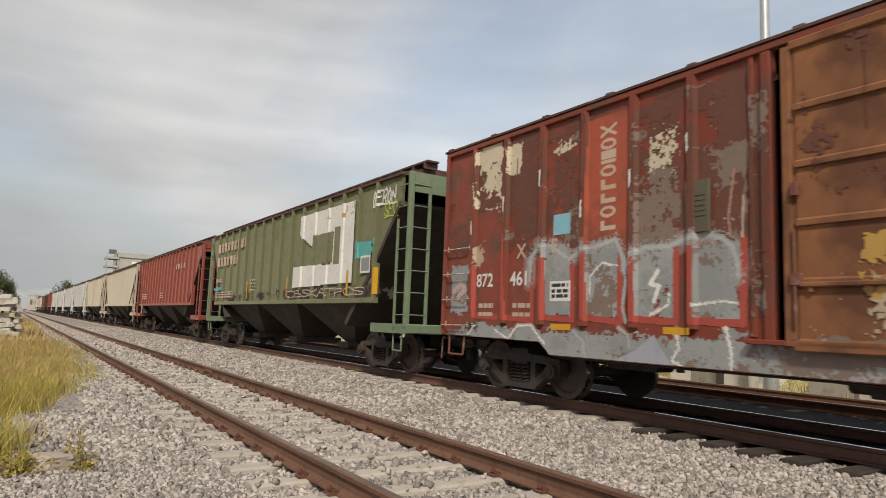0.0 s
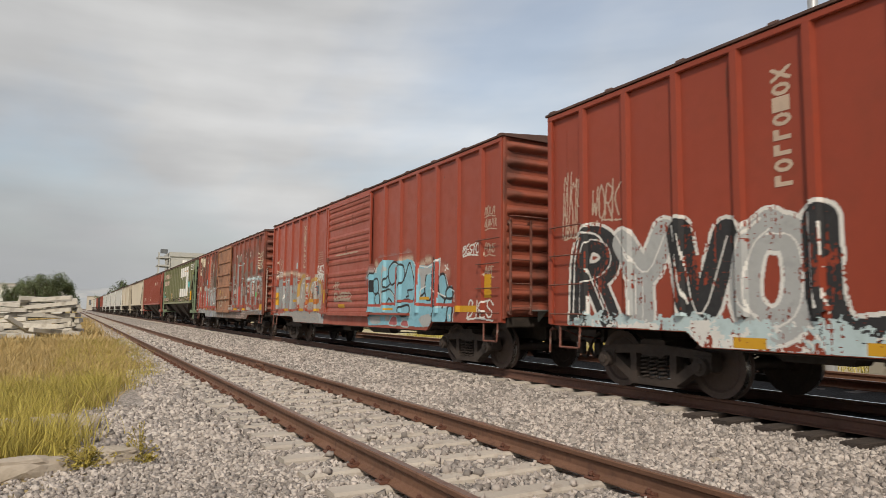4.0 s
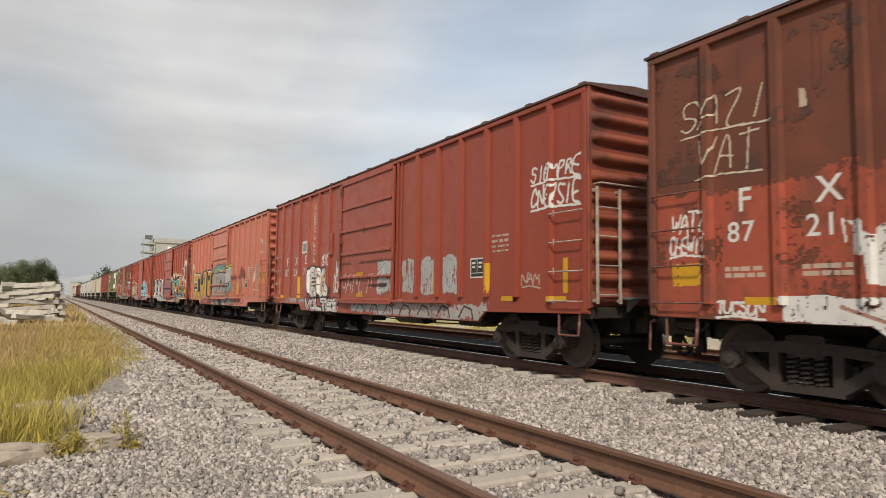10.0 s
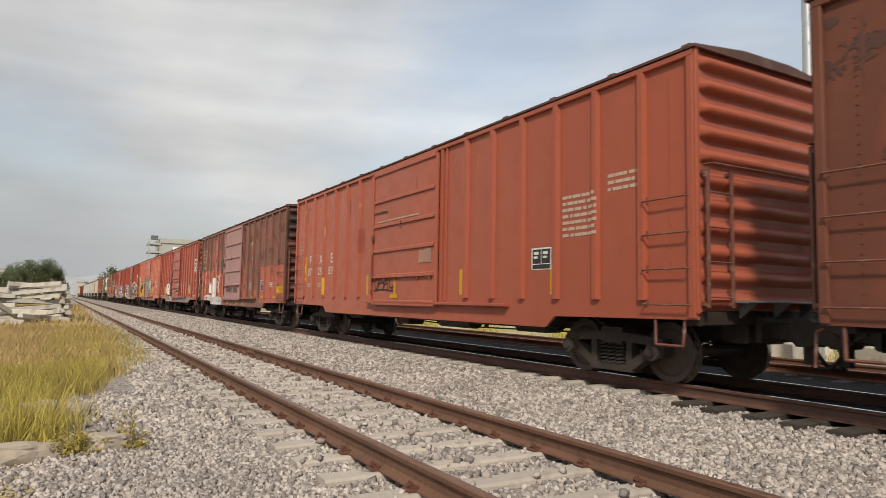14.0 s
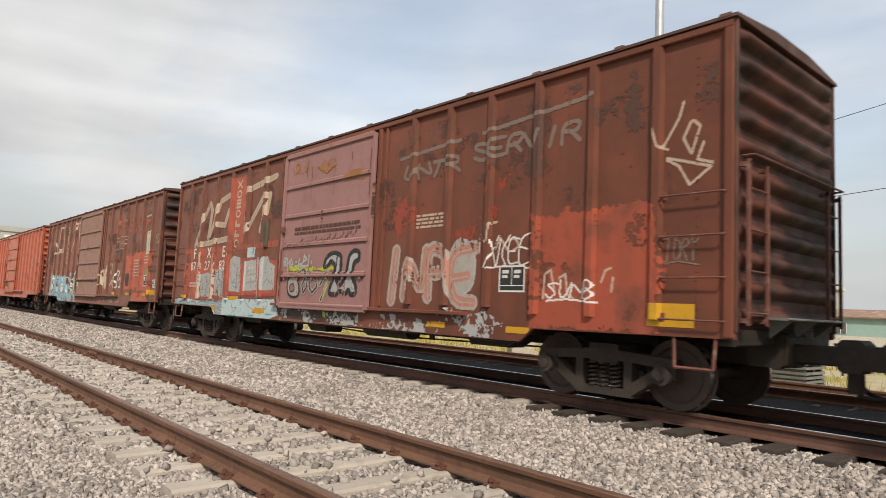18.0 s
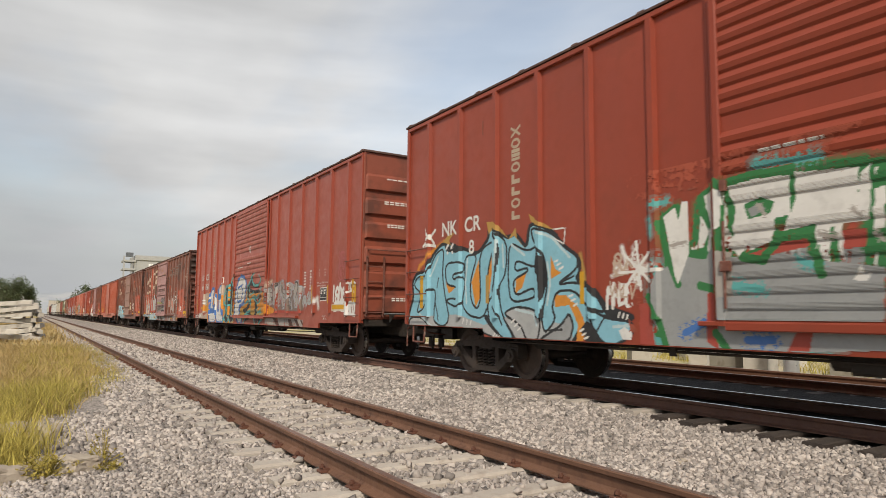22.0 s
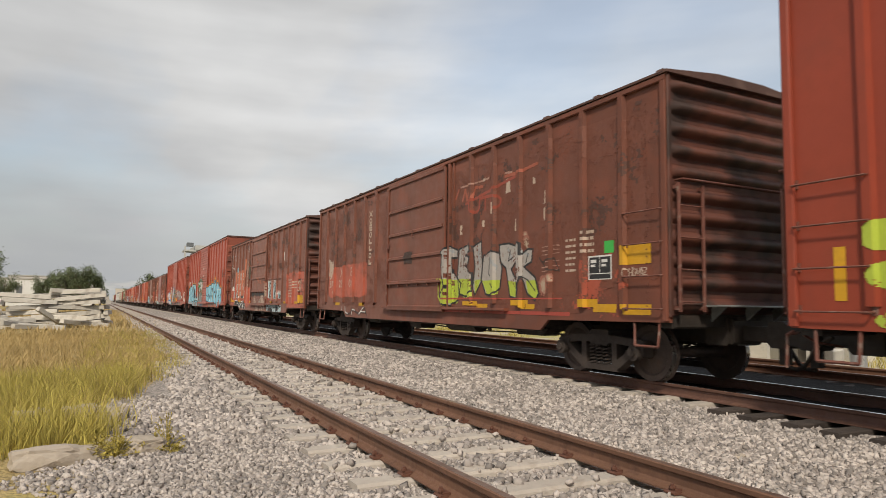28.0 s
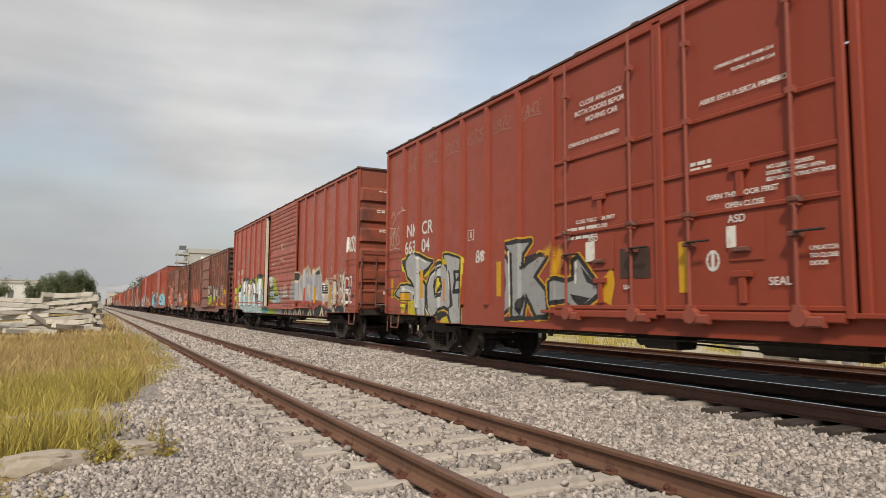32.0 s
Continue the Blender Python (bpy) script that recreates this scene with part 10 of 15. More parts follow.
def art_13(p):
    """Pale mountains with cream edges."""
    p.mist([(12.91, 1.28), (12.92, 1.93), (13.26, 2.04), (13.76, 2.21), (14.34, 2.45), (14.55, 2.32), (14.89, 2.02), (14.87, 1.26)], 0.16, "cream")
    p.poly([(12.91, 1.28), (12.92, 1.93), (13.26, 2.04), (13.76, 2.21), (14.34, 2.45), (14.55, 2.32), (14.89, 2.02), (14.87, 1.26)], "lilac")
    p.line([(12.92, 1.93), (13.26, 2.04), (13.76, 2.21), (14.34, 2.45), (14.55, 2.32), (14.89, 2.02)], 0.035, "cream")
    p.mist([(14.96, 1.31), (14.98, 2.01), (15.18, 2.27), (15.7, 2.36), (15.89, 2.13), (16.18, 1.84), (16.41, 1.24)], 0.16, "cream")
    p.poly([(14.96, 1.31), (14.98, 2.01), (15.18, 2.27), (15.7, 2.36), (15.89, 2.13), (16.18, 1.84), (16.41, 1.24)], "lilac")
    p.line([(14.98, 2.01), (15.18, 2.27), (15.7, 2.36), (15.89, 2.13), (16.18, 1.84)], 0.035, "cream")
    p.mist([(16.44, 1.24), (16.44, 1.82), (16.53, 1.92), (16.66, 1.85), (16.84, 1.66), (17.08, 1.53), (17.29, 1.85), (17.45, 1.87), (17.43, 1.22)], 0.16, "cream")
    p.poly([(16.44, 1.24), (16.44, 1.82), (16.53, 1.92), (16.66, 1.85), (16.84, 1.66), (17.08, 1.53), (17.29, 1.85), (17.45, 1.87), (17.43, 1.22)], "lilac")
    p.line([(16.44, 1.82), (16.53, 1.92), (16.66, 1.85), (16.84, 1.66), (17.08, 1.53), (17.29, 1.85), (17.45, 1.87)], 0.035, "cream")
    p.poly([(13.82, 2.24), (14.32, 2.46), (14.49, 2.34), (14.0, 2.3)], "grey")
    p.poly([(15.27, 2.26), (15.74, 2.33), (15.83, 2.19), (15.44, 2.14)], "soot")
    p.poly([(13.25, 1.9), (13.63, 1.63), (13.74, 1.29), (13.24, 1.29)], "cream")
    p.poly([(14.32, 1.91), (14.7, 1.76), (14.7, 1.31), (14.26, 1.6)], "cream")
    p.poly([(15.28, 1.32), (15.63, 1.55), (15.64, 1.3)], "cream")
    p.poly([(16.46, 1.69), (16.72, 1.73), (17.19, 1.47), (17.18, 1.24), (16.44, 1.25)], "cream")
    p.poly([(14.11, 2.13), (14.33, 2.31), (14.44, 2.14)], "cream")
    p.mist([(13.28, 2.03), (13.27, 1.34)], 0.09, "cream")
    p.mist([(14.55, 2.32), (14.72, 1.31)], 0.09, "cream")
    p.mist([(15.52, 2.1), (15.72, 1.87), (15.62, 1.33)], 0.09, "cream")
    p.mist([(14.0, 2.22), (13.8, 1.33)], 0.09, "cream")
    p.oval(13.12, 2.18, 0.26, 0.19, "cream", 0)
    p.oval(13.12, 2.18, 0.19, 0.14, "soot", 0)
    p.line([(12.91, 1.25), (13.74, 1.21)], 0.03, "brightred")
    p.line([(14.06, 1.73), (14.04, 1.22)], 0.03, "brightred")
    p.line([(14.04, 1.2), (14.89, 1.18)], 0.03, "brightred")
    p.line([(14.92, 1.79), (14.9, 1.21)], 0.03, "brightred")
    p.line([(15.26, 1.55), (15.24, 1.19)], 0.03, "brightred")
    p.line([(15.24, 1.18), (16.05, 1.16)], 0.03, "brightred")
    p.line([(16.07, 1.62), (16.06, 1.19)], 0.03, "brightred")
    p.line([(16.45, 1.2), (17.23, 1.17)], 0.03, "brightred")
    p.line([(17.26, 1.6), (17.25, 1.18)], 0.03, "brightred")


def art_10(p):
    """Blue letters, green and white door piece."""
    p.tag("BAA", 5.93, 6.52, 1.71, 1.94, "bone", 0.02, 0.1)
    p.tag("MHBE", 5.81, 6.27, 1.26, 1.57, "white", 0.026, 0.1)
    p.flakes("hot", 6.2, 11.9, 0.9, 3.0, 0.5, 118)
    p.poly([(6.68, 1.54), (6.89, 1.96), (7.5, 1.91), (7.65, 1.77), (8.61, 1.82), (9.39, 1.81), (9.35, 0.99), (8.45, 1.0), (6.68, 0.88)], "grey")
    p.mist([(6.71, 1.69), (6.72, 0.83)], 0.3, "teal")
    p.mist([(7.58, 0.85), (8.74, 0.89)], 0.3, "teal")
    p.mist([(8.03, 1.49), (8.6, 1.64)], 0.25, "teal")
    p.mist([(6.82, 2.39), (7.04, 2.45), (7.06, 1.96), (7.27, 2.01), (7.33, 2.46), (7.58, 2.53), (7.56, 1.97), (7.47, 1.9), (7.19, 1.87), (6.96, 1.39), (6.86, 1.39), (6.82, 2.39)], 0.13, "leaf")
    p.poly([(6.82, 2.39), (7.04, 2.45), (7.06, 1.96), (7.27, 2.01), (7.33, 2.46), (7.58, 2.53), (7.56, 1.97), (7.47, 1.9), (7.19, 1.87), (6.96, 1.39), (6.86, 1.39)], "white")
    p.line([(6.82, 2.39), (7.04, 2.45), (7.06, 1.96), (7.27, 2.01), (7.33, 2.46), (7.58, 2.53), (7.56, 1.97), (7.47, 1.9), (7.19, 1.87), (6.96, 1.39), (6.86, 1.39), (6.82, 2.39)], 0.045, "leaf")
    p.mist([(7.7, 2.61), (8.5, 2.66), (8.48, 2.19), (8.25, 2.1), (8.11, 1.8), (7.78, 1.82), (7.67, 1.9), (7.7, 2.61)], 0.13, "leaf")
    p.poly([(7.7, 2.61), (8.5, 2.66), (8.48, 2.19), (8.25, 2.1), (8.11, 1.8), (7.78, 1.82), (7.67, 1.9)], "white")
    p.line([(7.7, 2.61), (8.5, 2.66), (8.48, 2.19), (8.25, 2.1), (8.11, 1.8), (7.78, 1.82), (7.67, 1.9), (7.7, 2.61)], 0.045, "leaf")
    p.mist([(8.54, 2.67), (9.26, 2.61), (9.26, 2.31), (8.99, 2.29), (8.94, 1.62), (8.8, 1.52), (8.73, 1.81), (8.75, 2.27), (8.52, 2.19), (8.54, 2.67)], 0.13, "leaf")
    p.poly([(8.54, 2.67), (9.26, 2.61), (9.26, 2.31), (8.99, 2.29), (8.94, 1.62), (8.8, 1.52), (8.73, 1.81), (8.75, 2.27), (8.52, 2.19)], "white")
    p.line([(8.54, 2.67), (9.26, 2.61), (9.26, 2.31), (8.99, 2.29), (8.94, 1.62), (8.8, 1.52), (8.73, 1.81), (8.75, 2.27), (8.52, 2.19), (8.54, 2.67)], 0.045, "leaf")
    p.mist([(9.32, 2.58), (9.43, 2.57), (9.37, 1.44), (9.26, 1.5), (9.32, 2.58)], 0.13, "leaf")
    p.poly([(9.32, 2.58), (9.43, 2.57), (9.37, 1.44), (9.26, 1.5)], "white")
    p.line([(9.32, 2.58), (9.43, 2.57), (9.37, 1.44), (9.26, 1.5), (9.32, 2.58)], 0.045, "leaf")
    p.poly([(7.93, 2.46), (8.17, 2.48), (8.18, 2.2), (7.93, 2.13)], "grey")
    p.line([(7.93, 2.46), (8.17, 2.48), (8.18, 2.2), (7.93, 2.13), (7.93, 2.46)], 0.035, "leaf")
    p.poly([(7.65, 1.77), (8.61, 1.82), (8.71, 1.46), (7.62, 1.11)], "silver")
    p.line([(6.68, 0.9), (6.93, 1.75), (7.19, 1.87)], 0.06, "leaf")
    p.line([(7.62, 1.11), (7.79, 0.86), (7.93, 0.8)], 0.06, "leaf")
    p.line([(8.47, 1.24), (8.68, 0.83)], 0.06, "leaf")
    p.line([(8.25, 2.07), (8.37, 1.96), (8.74, 1.98)], 0.06, "leaf")
    p.wear(6.2, 11.8, 0.9, 3.1, 0.16, 119)


def art_3(p):
    """Grey door piece and faded arcs."""
    p.mist([(6.79, 2.26), (7.71, 2.44), (8.76, 2.4), (9.22, 2.47)], 0.22, "teal")
    p.mist([(7.11, 2.28), (7.71, 2.37), (8.39, 2.31)], 0.14, "lime")
    p.mist([(9.54, 2.35), (10.09, 2.53), (10.31, 2.37), (10.22, 2.09)], 0.12, "lime")
    p.mist([(9.84, 1.41), (10.08, 1.62)], 0.25, "teal")
    p.mist([(9.53, 1.03), (10.29, 0.83)], 0.2, "teal")
    p.mist([(6.55, 1.09), (6.81, 0.8)], 0.18, "teal")
    p.poly([(6.5, 1.13), (6.49, 1.99), (6.79, 2.24), (7.42, 2.34), (7.74, 2.28), (8.26, 2.19), (8.76, 2.39), (9.17, 2.5), (9.24, 2.38), (9.11, 2.14), (9.44, 2.16), (9.75, 2.39), (10.08, 2.46), (10.22, 2.38), (10.22, 2.13), (10.03, 1.77), (9.64, 1.63), (9.56, 1.42), (9.59, 1.15)], "ash")
    p.mist([(6.8, 1.28), (8.26, 1.23), (9.43, 1.26)], 0.2, "blush")
    p.poly([(9.52, 1.65), (9.59, 2.11), (10.04, 2.41), (10.18, 2.34), (10.15, 2.1), (9.94, 1.82)], "silver")
    p.line([(6.5, 1.13), (6.49, 1.99), (6.79, 2.24), (7.42, 2.34), (7.74, 2.28), (8.26, 2.19), (8.76, 2.39), (9.17, 2.5), (9.24, 2.38), (9.11, 2.14), (9.44, 2.16), (9.75, 2.39), (10.08, 2.46), (10.22, 2.38), (10.22, 2.13), (10.03, 1.77), (9.64, 1.63), (9.56, 1.42), (9.59, 1.15)], 0.028, "black")
    p.line([(6.56, 1.95), (6.86, 2.21), (7.48, 2.31), (7.8, 2.24), (8.31, 2.16), (8.81, 2.36), (9.21, 2.47), (9.29, 2.35), (9.15, 2.11), (9.48, 2.13), (9.79, 2.36), (10.12, 2.43), (10.26, 2.35), (10.25, 2.1), (10.07, 1.75), (9.68, 1.6), (9.6, 1.39)], 0.016, "white")
    p.line([(8.26, 1.4), (8.49, 1.85), (8.57, 1.88), (8.9, 1.58), (9.04, 1.27)], 0.03, "black")
    p.line([(8.39, 1.92), (8.26, 1.53), (8.06, 1.45)], 0.03, "black")
    p.line([(7.74, 2.26), (7.93, 1.9), (7.79, 1.5), (7.43, 1.28)], 0.03, "black")
    p.line([(6.79, 2.24), (6.63, 1.88), (6.88, 1.57), (6.55, 1.48)], 0.03, "black")
    p.line([(9.11, 2.14), (9.27, 1.9), (9.16, 1.59), (9.43, 1.26)], 0.03, "black")
    p.line([(9.56, 1.42), (9.93, 1.71)], 0.03, "black")
    p.poly([(9.17, 2.51), (9.24, 2.46), (9.2, 2.34), (9.02, 2.31)], "black")
    p.poly([(9.2, 1.68), (9.47, 1.73), (9.56, 1.6), (9.27, 1.46)], "black")
    p.oval(7.54, 1.90, 0.09, 0.13, "black", 0.03)
    p.poly([(8.31, 1.79), (8.57, 1.88), (8.52, 1.52), (8.34, 1.6)], "black")
    p.poly([(6.81, 0.93), (7.36, 0.58), (7.93, 0.6), (7.5, 0.93)], "ash")
    p.line([(6.81, 0.93), (7.36, 0.58), (7.93, 0.6), (7.5, 0.93)], 0.03, "black")
    p.poly([(8.26, 0.93), (8.51, 0.63), (9.32, 0.65), (8.99, 0.94)], "ash")
    p.line([(8.26, 0.93), (8.51, 0.63), (9.32, 0.65), (8.99, 0.94)], 0.03, "black")
    p.poly([(7.5, 0.93), (7.93, 1.1), (8.26, 0.93), (8.51, 0.63), (8.06, 0.61)], "black")
    p.mist([(10.31, 1.97), (10.56, 1.78), (10.81, 1.93)], 0.1, "scab")
    p.line([(10.26, 1.26), (10.32, 1.69), (10.48, 1.96), (10.61, 1.6), (10.69, 1.25)], 0.014, "blush")
    p.line([(10.34, 1.23), (10.4, 1.68), (10.55, 1.91), (10.68, 1.6), (10.76, 1.25)], 0.014, "blush")
    p.line([(10.42, 1.2), (10.48, 1.68), (10.62, 1.87), (10.74, 1.59), (10.83, 1.25)], 0.014, "blush")
    p.line([(10.3, 1.11), (10.56, 1.46), (10.8, 1.15)], 0.03, "fade")
    p.mist([(10.93, 1.98), (11.16, 1.81), (11.38, 1.95)], 0.1, "scab")
    p.line([(10.89, 1.25), (10.94, 1.65), (11.08, 1.95), (11.2, 1.57), (11.26, 1.25)], 0.014, "blush")
    p.line([(10.96, 1.22), (11.01, 1.65), (11.14, 1.91), (11.25, 1.57), (11.33, 1.25)], 0.014, "blush")
    p.line([(11.03, 1.2), (11.08, 1.65), (11.2, 1.86), (11.31, 1.57), (11.39, 1.25)], 0.014, "blush")
    p.line([(10.92, 1.12), (11.15, 1.48), (11.36, 1.15)], 0.03, "fade")
    p.mist([(11.48, 1.98), (11.68, 1.83), (11.87, 1.97)], 0.1, "scab")
    p.line([(11.44, 1.25), (11.49, 1.62), (11.62, 1.94), (11.71, 1.55), (11.77, 1.24)], 0.014, "blush")
    p.line([(11.5, 1.22), (11.55, 1.62), (11.67, 1.9), (11.76, 1.55), (11.83, 1.24)], 0.014, "blush")
    p.line([(11.56, 1.2), (11.61, 1.62), (11.72, 1.86), (11.81, 1.55), (11.88, 1.24)], 0.014, "blush")
    p.line([(11.46, 1.12), (11.67, 1.49), (11.85, 1.15)], 0.03, "fade")
    p.mist([(11.97, 1.98), (12.14, 1.85), (12.32, 1.98)], 0.1, "scab")
    p.line([(11.92, 1.24), (11.97, 1.6), (12.09, 1.94), (12.17, 1.53), (12.22, 1.24)], 0.014, "blush")
    p.line([(11.98, 1.22), (12.02, 1.6), (12.13, 1.9), (12.22, 1.53), (12.27, 1.24)], 0.014, "blush")
    p.line([(12.03, 1.2), (12.08, 1.59), (12.18, 1.86), (12.26, 1.53), (12.32, 1.24)], 0.014, "blush")
    p.line([(11.95, 1.13), (12.13, 1.5), (12.3, 1.16)], 0.03, "fade")
    p.mist([(12.4, 1.98), (12.56, 1.87), (12.72, 2.0)], 0.1, "scab")
    p.line([(12.36, 1.24), (12.4, 1.58), (12.51, 1.93), (12.58, 1.51), (12.62, 1.24)], 0.014, "blush")
    p.line([(12.41, 1.22), (12.45, 1.57), (12.55, 1.89), (12.62, 1.51), (12.67, 1.24)], 0.014, "blush")
    p.line([(12.46, 1.2), (12.5, 1.57), (12.59, 1.85), (12.66, 1.51), (12.71, 1.24)], 0.014, "blush")
    p.line([(12.38, 1.13), (12.55, 1.51), (12.69, 1.16)], 0.03, "fade")
    p.line([(10.2, 0.97), (10.46, 0.73), (10.87, 0.72), (11.1, 0.96)], 0.02, "scab")
    p.line([(11.18, 0.99), (11.39, 0.77), (11.72, 0.76), (11.91, 0.98)], 0.02, "scab")
    p.line([(11.97, 1.01), (12.15, 0.81), (12.42, 0.8), (12.59, 0.99)], 0.02, "scab")
    p.mist([(12.12, 2.15), (12.29, 2.04), (12.46, 2.08)], 0.25, "scab")


def art_9(p):
    """Grey upright letters on taupe and white scrawls."""
    p.mist([(11.72, 1.91), (11.95, 2.15), (12.28, 2.21)], 0.16, "bone")
    p.poly([(11.59, 1.51), (11.97, 1.42), (12.3, 1.47), (12.6, 1.4), (12.61, 1.17), (12.12, 1.11), (11.6, 1.1)], "orange")
    p.poly([(11.68, 1.91), (12.29, 2.15), (12.72, 2.13), (13.28, 2.22), (13.51, 2.2), (13.78, 1.79), (13.92, 2.13), (14.49, 2.03), (14.61, 2.17), (14.88, 2.15), (15.16, 2.0), (15.44, 1.91), (15.43, 1.2), (12.85, 1.21), (11.69, 1.5)], "taupe")
    p.shape([(11.64, 1.92), (12.09, 1.98), (12.29, 2.12), (12.4, 1.48), (12.18, 1.37), (12.04, 1.45), (11.9, 1.69), (11.69, 1.64)], "ash", "soot", 0.016)
    p.line([(11.64, 1.92), (12.09, 1.98), (12.29, 2.12), (12.4, 1.48), (12.18, 1.37), (12.04, 1.45), (11.9, 1.69), (11.69, 1.64)], 0.02, "lilac")
    p.shape([(12.32, 2.12), (12.59, 2.13), (12.68, 1.68), (12.95, 2.11), (13.05, 2.12), (12.8, 1.43), (12.61, 1.39), (12.44, 1.48)], "ash", "soot", 0.016)
    p.line([(12.32, 2.12), (12.59, 2.13), (12.68, 1.68), (12.95, 2.11), (13.05, 2.12), (12.8, 1.43), (12.61, 1.39), (12.44, 1.48)], 0.02, "lilac")
    p.shape([(13.04, 1.98), (13.28, 2.21), (13.49, 2.2), (13.74, 1.61), (13.64, 1.31), (13.47, 1.28), (13.29, 1.8), (13.19, 1.41), (12.96, 1.33), (12.86, 1.53)], "ash", "soot", 0.016)
    p.line([(13.04, 1.98), (13.28, 2.21), (13.49, 2.2), (13.74, 1.61), (13.64, 1.31), (13.47, 1.28), (13.29, 1.8), (13.19, 1.41), (12.96, 1.33), (12.86, 1.53)], 0.02, "lilac")
    p.shape([(13.92, 2.0), (14.11, 2.11), (14.51, 2.01), (14.49, 1.89), (14.27, 1.85), (14.33, 1.73), (14.24, 1.64), (14.41, 1.28), (14.23, 1.27), (14.1, 1.65), (13.93, 1.58)], "ash", "soot", 0.016)
    p.line([(13.92, 2.0), (14.11, 2.11), (14.51, 2.01), (14.49, 1.89), (14.27, 1.85), (14.33, 1.73), (14.24, 1.64), (14.41, 1.28), (14.23, 1.27), (14.1, 1.65), (13.93, 1.58)], 0.02, "lilac")
    p.shape([(14.49, 1.88), (14.61, 2.15), (14.88, 2.13), (15.0, 1.97), (14.84, 1.63), (14.95, 1.44), (14.79, 1.31), (14.65, 1.32), (14.57, 1.64), (14.45, 1.56)], "ash", "soot", 0.016)
    p.line([(14.49, 1.88), (14.61, 2.15), (14.88, 2.13), (15.0, 1.97), (14.84, 1.63), (14.95, 1.44), (14.79, 1.31), (14.65, 1.32), (14.57, 1.64), (14.45, 1.56)], 0.02, "lilac")
    p.shape([(15.03, 1.97), (15.44, 1.89), (15.44, 1.73), (15.2, 1.66), (15.16, 1.36), (15.02, 1.44)], "ash", "soot", 0.016)
    p.line([(15.03, 1.97), (15.44, 1.89), (15.44, 1.73), (15.2, 1.66), (15.16, 1.36), (15.02, 1.44)], 0.02, "lilac")
    p.line([(12.15, 2.0), (12.29, 2.11), (12.39, 1.83), (12.36, 1.5), (12.26, 1.68)], 0.022, "soot")
    p.line([(12.59, 1.87), (12.72, 2.11), (12.95, 2.12), (12.72, 1.82)], 0.022, "soot")
    p.line([(13.28, 1.8), (13.34, 2.08), (13.52, 1.66)], 0.022, "soot")
    p.line([(14.1, 1.65), (14.23, 1.62), (14.3, 1.29), (14.15, 1.31)], 0.022, "soot")
    p.line([(14.59, 1.94), (14.65, 2.1), (14.82, 2.09), (14.87, 1.91), (14.7, 1.63)], 0.022, "soot")
    p.line([(12.13, 2.0), (12.35, 1.97)], 0.012, "soot")
    p.line([(14.06, 1.88), (14.26, 1.86)], 0.012, "soot")
    p.line([(13.51, 1.91), (13.66, 1.89)], 0.01, "soot")
    p.line([(12.13, 1.84), (12.36, 1.82)], 0.012, "soot")
    p.line([(14.06, 1.76), (14.26, 1.74)], 0.012, "soot")
    p.line([(13.52, 1.77), (13.66, 1.75)], 0.01, "soot")
    p.line([(12.13, 1.69), (12.36, 1.66)], 0.012, "soot")
    p.line([(14.06, 1.63), (14.26, 1.61)], 0.012, "soot")
    p.line([(13.52, 1.64), (13.66, 1.62)], 0.01, "soot")
    p.line([(12.14, 1.53), (12.36, 1.51)], 0.012, "soot")
    p.line([(14.06, 1.5), (14.26, 1.48)], 0.012, "soot")
    p.line([(13.52, 1.5), (13.67, 1.48)], 0.01, "soot")
    p.line([(12.14, 1.37), (12.37, 1.36)], 0.012, "soot")
    p.line([(14.06, 1.37), (14.25, 1.36)], 0.012, "soot")
    p.line([(13.52, 1.36), (13.67, 1.35)], 0.01, "soot")
    p.line([(12.82, 1.33), (12.82, 1.19), (13.74, 1.2), (13.75, 1.43)], 0.035, "brightred")
    p.line([(14.01, 1.18), (14.92, 1.16), (14.93, 1.44)], 0.035, "brightred")
    p.line([(15.15, 1.36), (15.15, 1.19), (15.43, 1.18)], 0.035, "brightred")
    p.mist([(11.9, 1.8), (12.03, 1.82), (12.0, 1.58), (12.23, 1.63), (12.24, 1.89)], 0.03, "white")
    p.rect(13.82, 13.92, 1.45, 1.93, "yellow")
    p.poly([(11.64, 0.98), (12.85, 0.99), (14.06, 1.01), (15.42, 0.94), (15.42, 0.74), (14.23, 0.71), (12.97, 0.72), (11.65, 0.78)], "ash")
    p.poly([(12.5, 0.98), (13.02, 0.98), (13.24, 0.74), (12.97, 0.72)], "grimy")
    p.poly([(14.06, 0.97), (14.36, 0.94), (14.63, 0.72), (14.23, 0.72)], "grimy")
    p.poly([(14.64, 0.96), (14.93, 0.94), (15.17, 0.74), (14.93, 0.73)], "grimy")
    p.poly([(15.18, 0.94), (15.34, 0.93), (15.42, 0.85), (15.42, 0.76)], "grimy")
    p.line([(11.92, 0.82), (12.06, 0.93), (12.12, 0.8), (12.25, 0.91), (12.35, 0.82)], 0.014, "bone")
    p.oval(15.52, 1.48, 0.21, 0.20, "silver", 0)
    p.oval(15.52, 1.48, 0.13, 0.11, "grey", 0.02)
    p.oval(15.88, 1.58, 0.21, 0.21, "silver", 0)
    p.oval(15.88, 1.58, 0.13, 0.12, "grey", 0.02)
    p.mist([(16.35, 1.49), (16.53, 1.56), (16.61, 1.31)], 0.12, "white")
    p.mist([(16.17, 1.38), (16.22, 1.17)], 0.07, "white")
    p.wear(10.6, 16.8, 0.6, 2.4, 0.14, 108)
    p.tag("IS5G", 17.62, 18.48, 1.43, 1.85, "white", 0.05, 0.15)
    p.tag("TRAQU", 17.75, 18.48, 1.25, 1.4, "white", 0.026, 0.1)
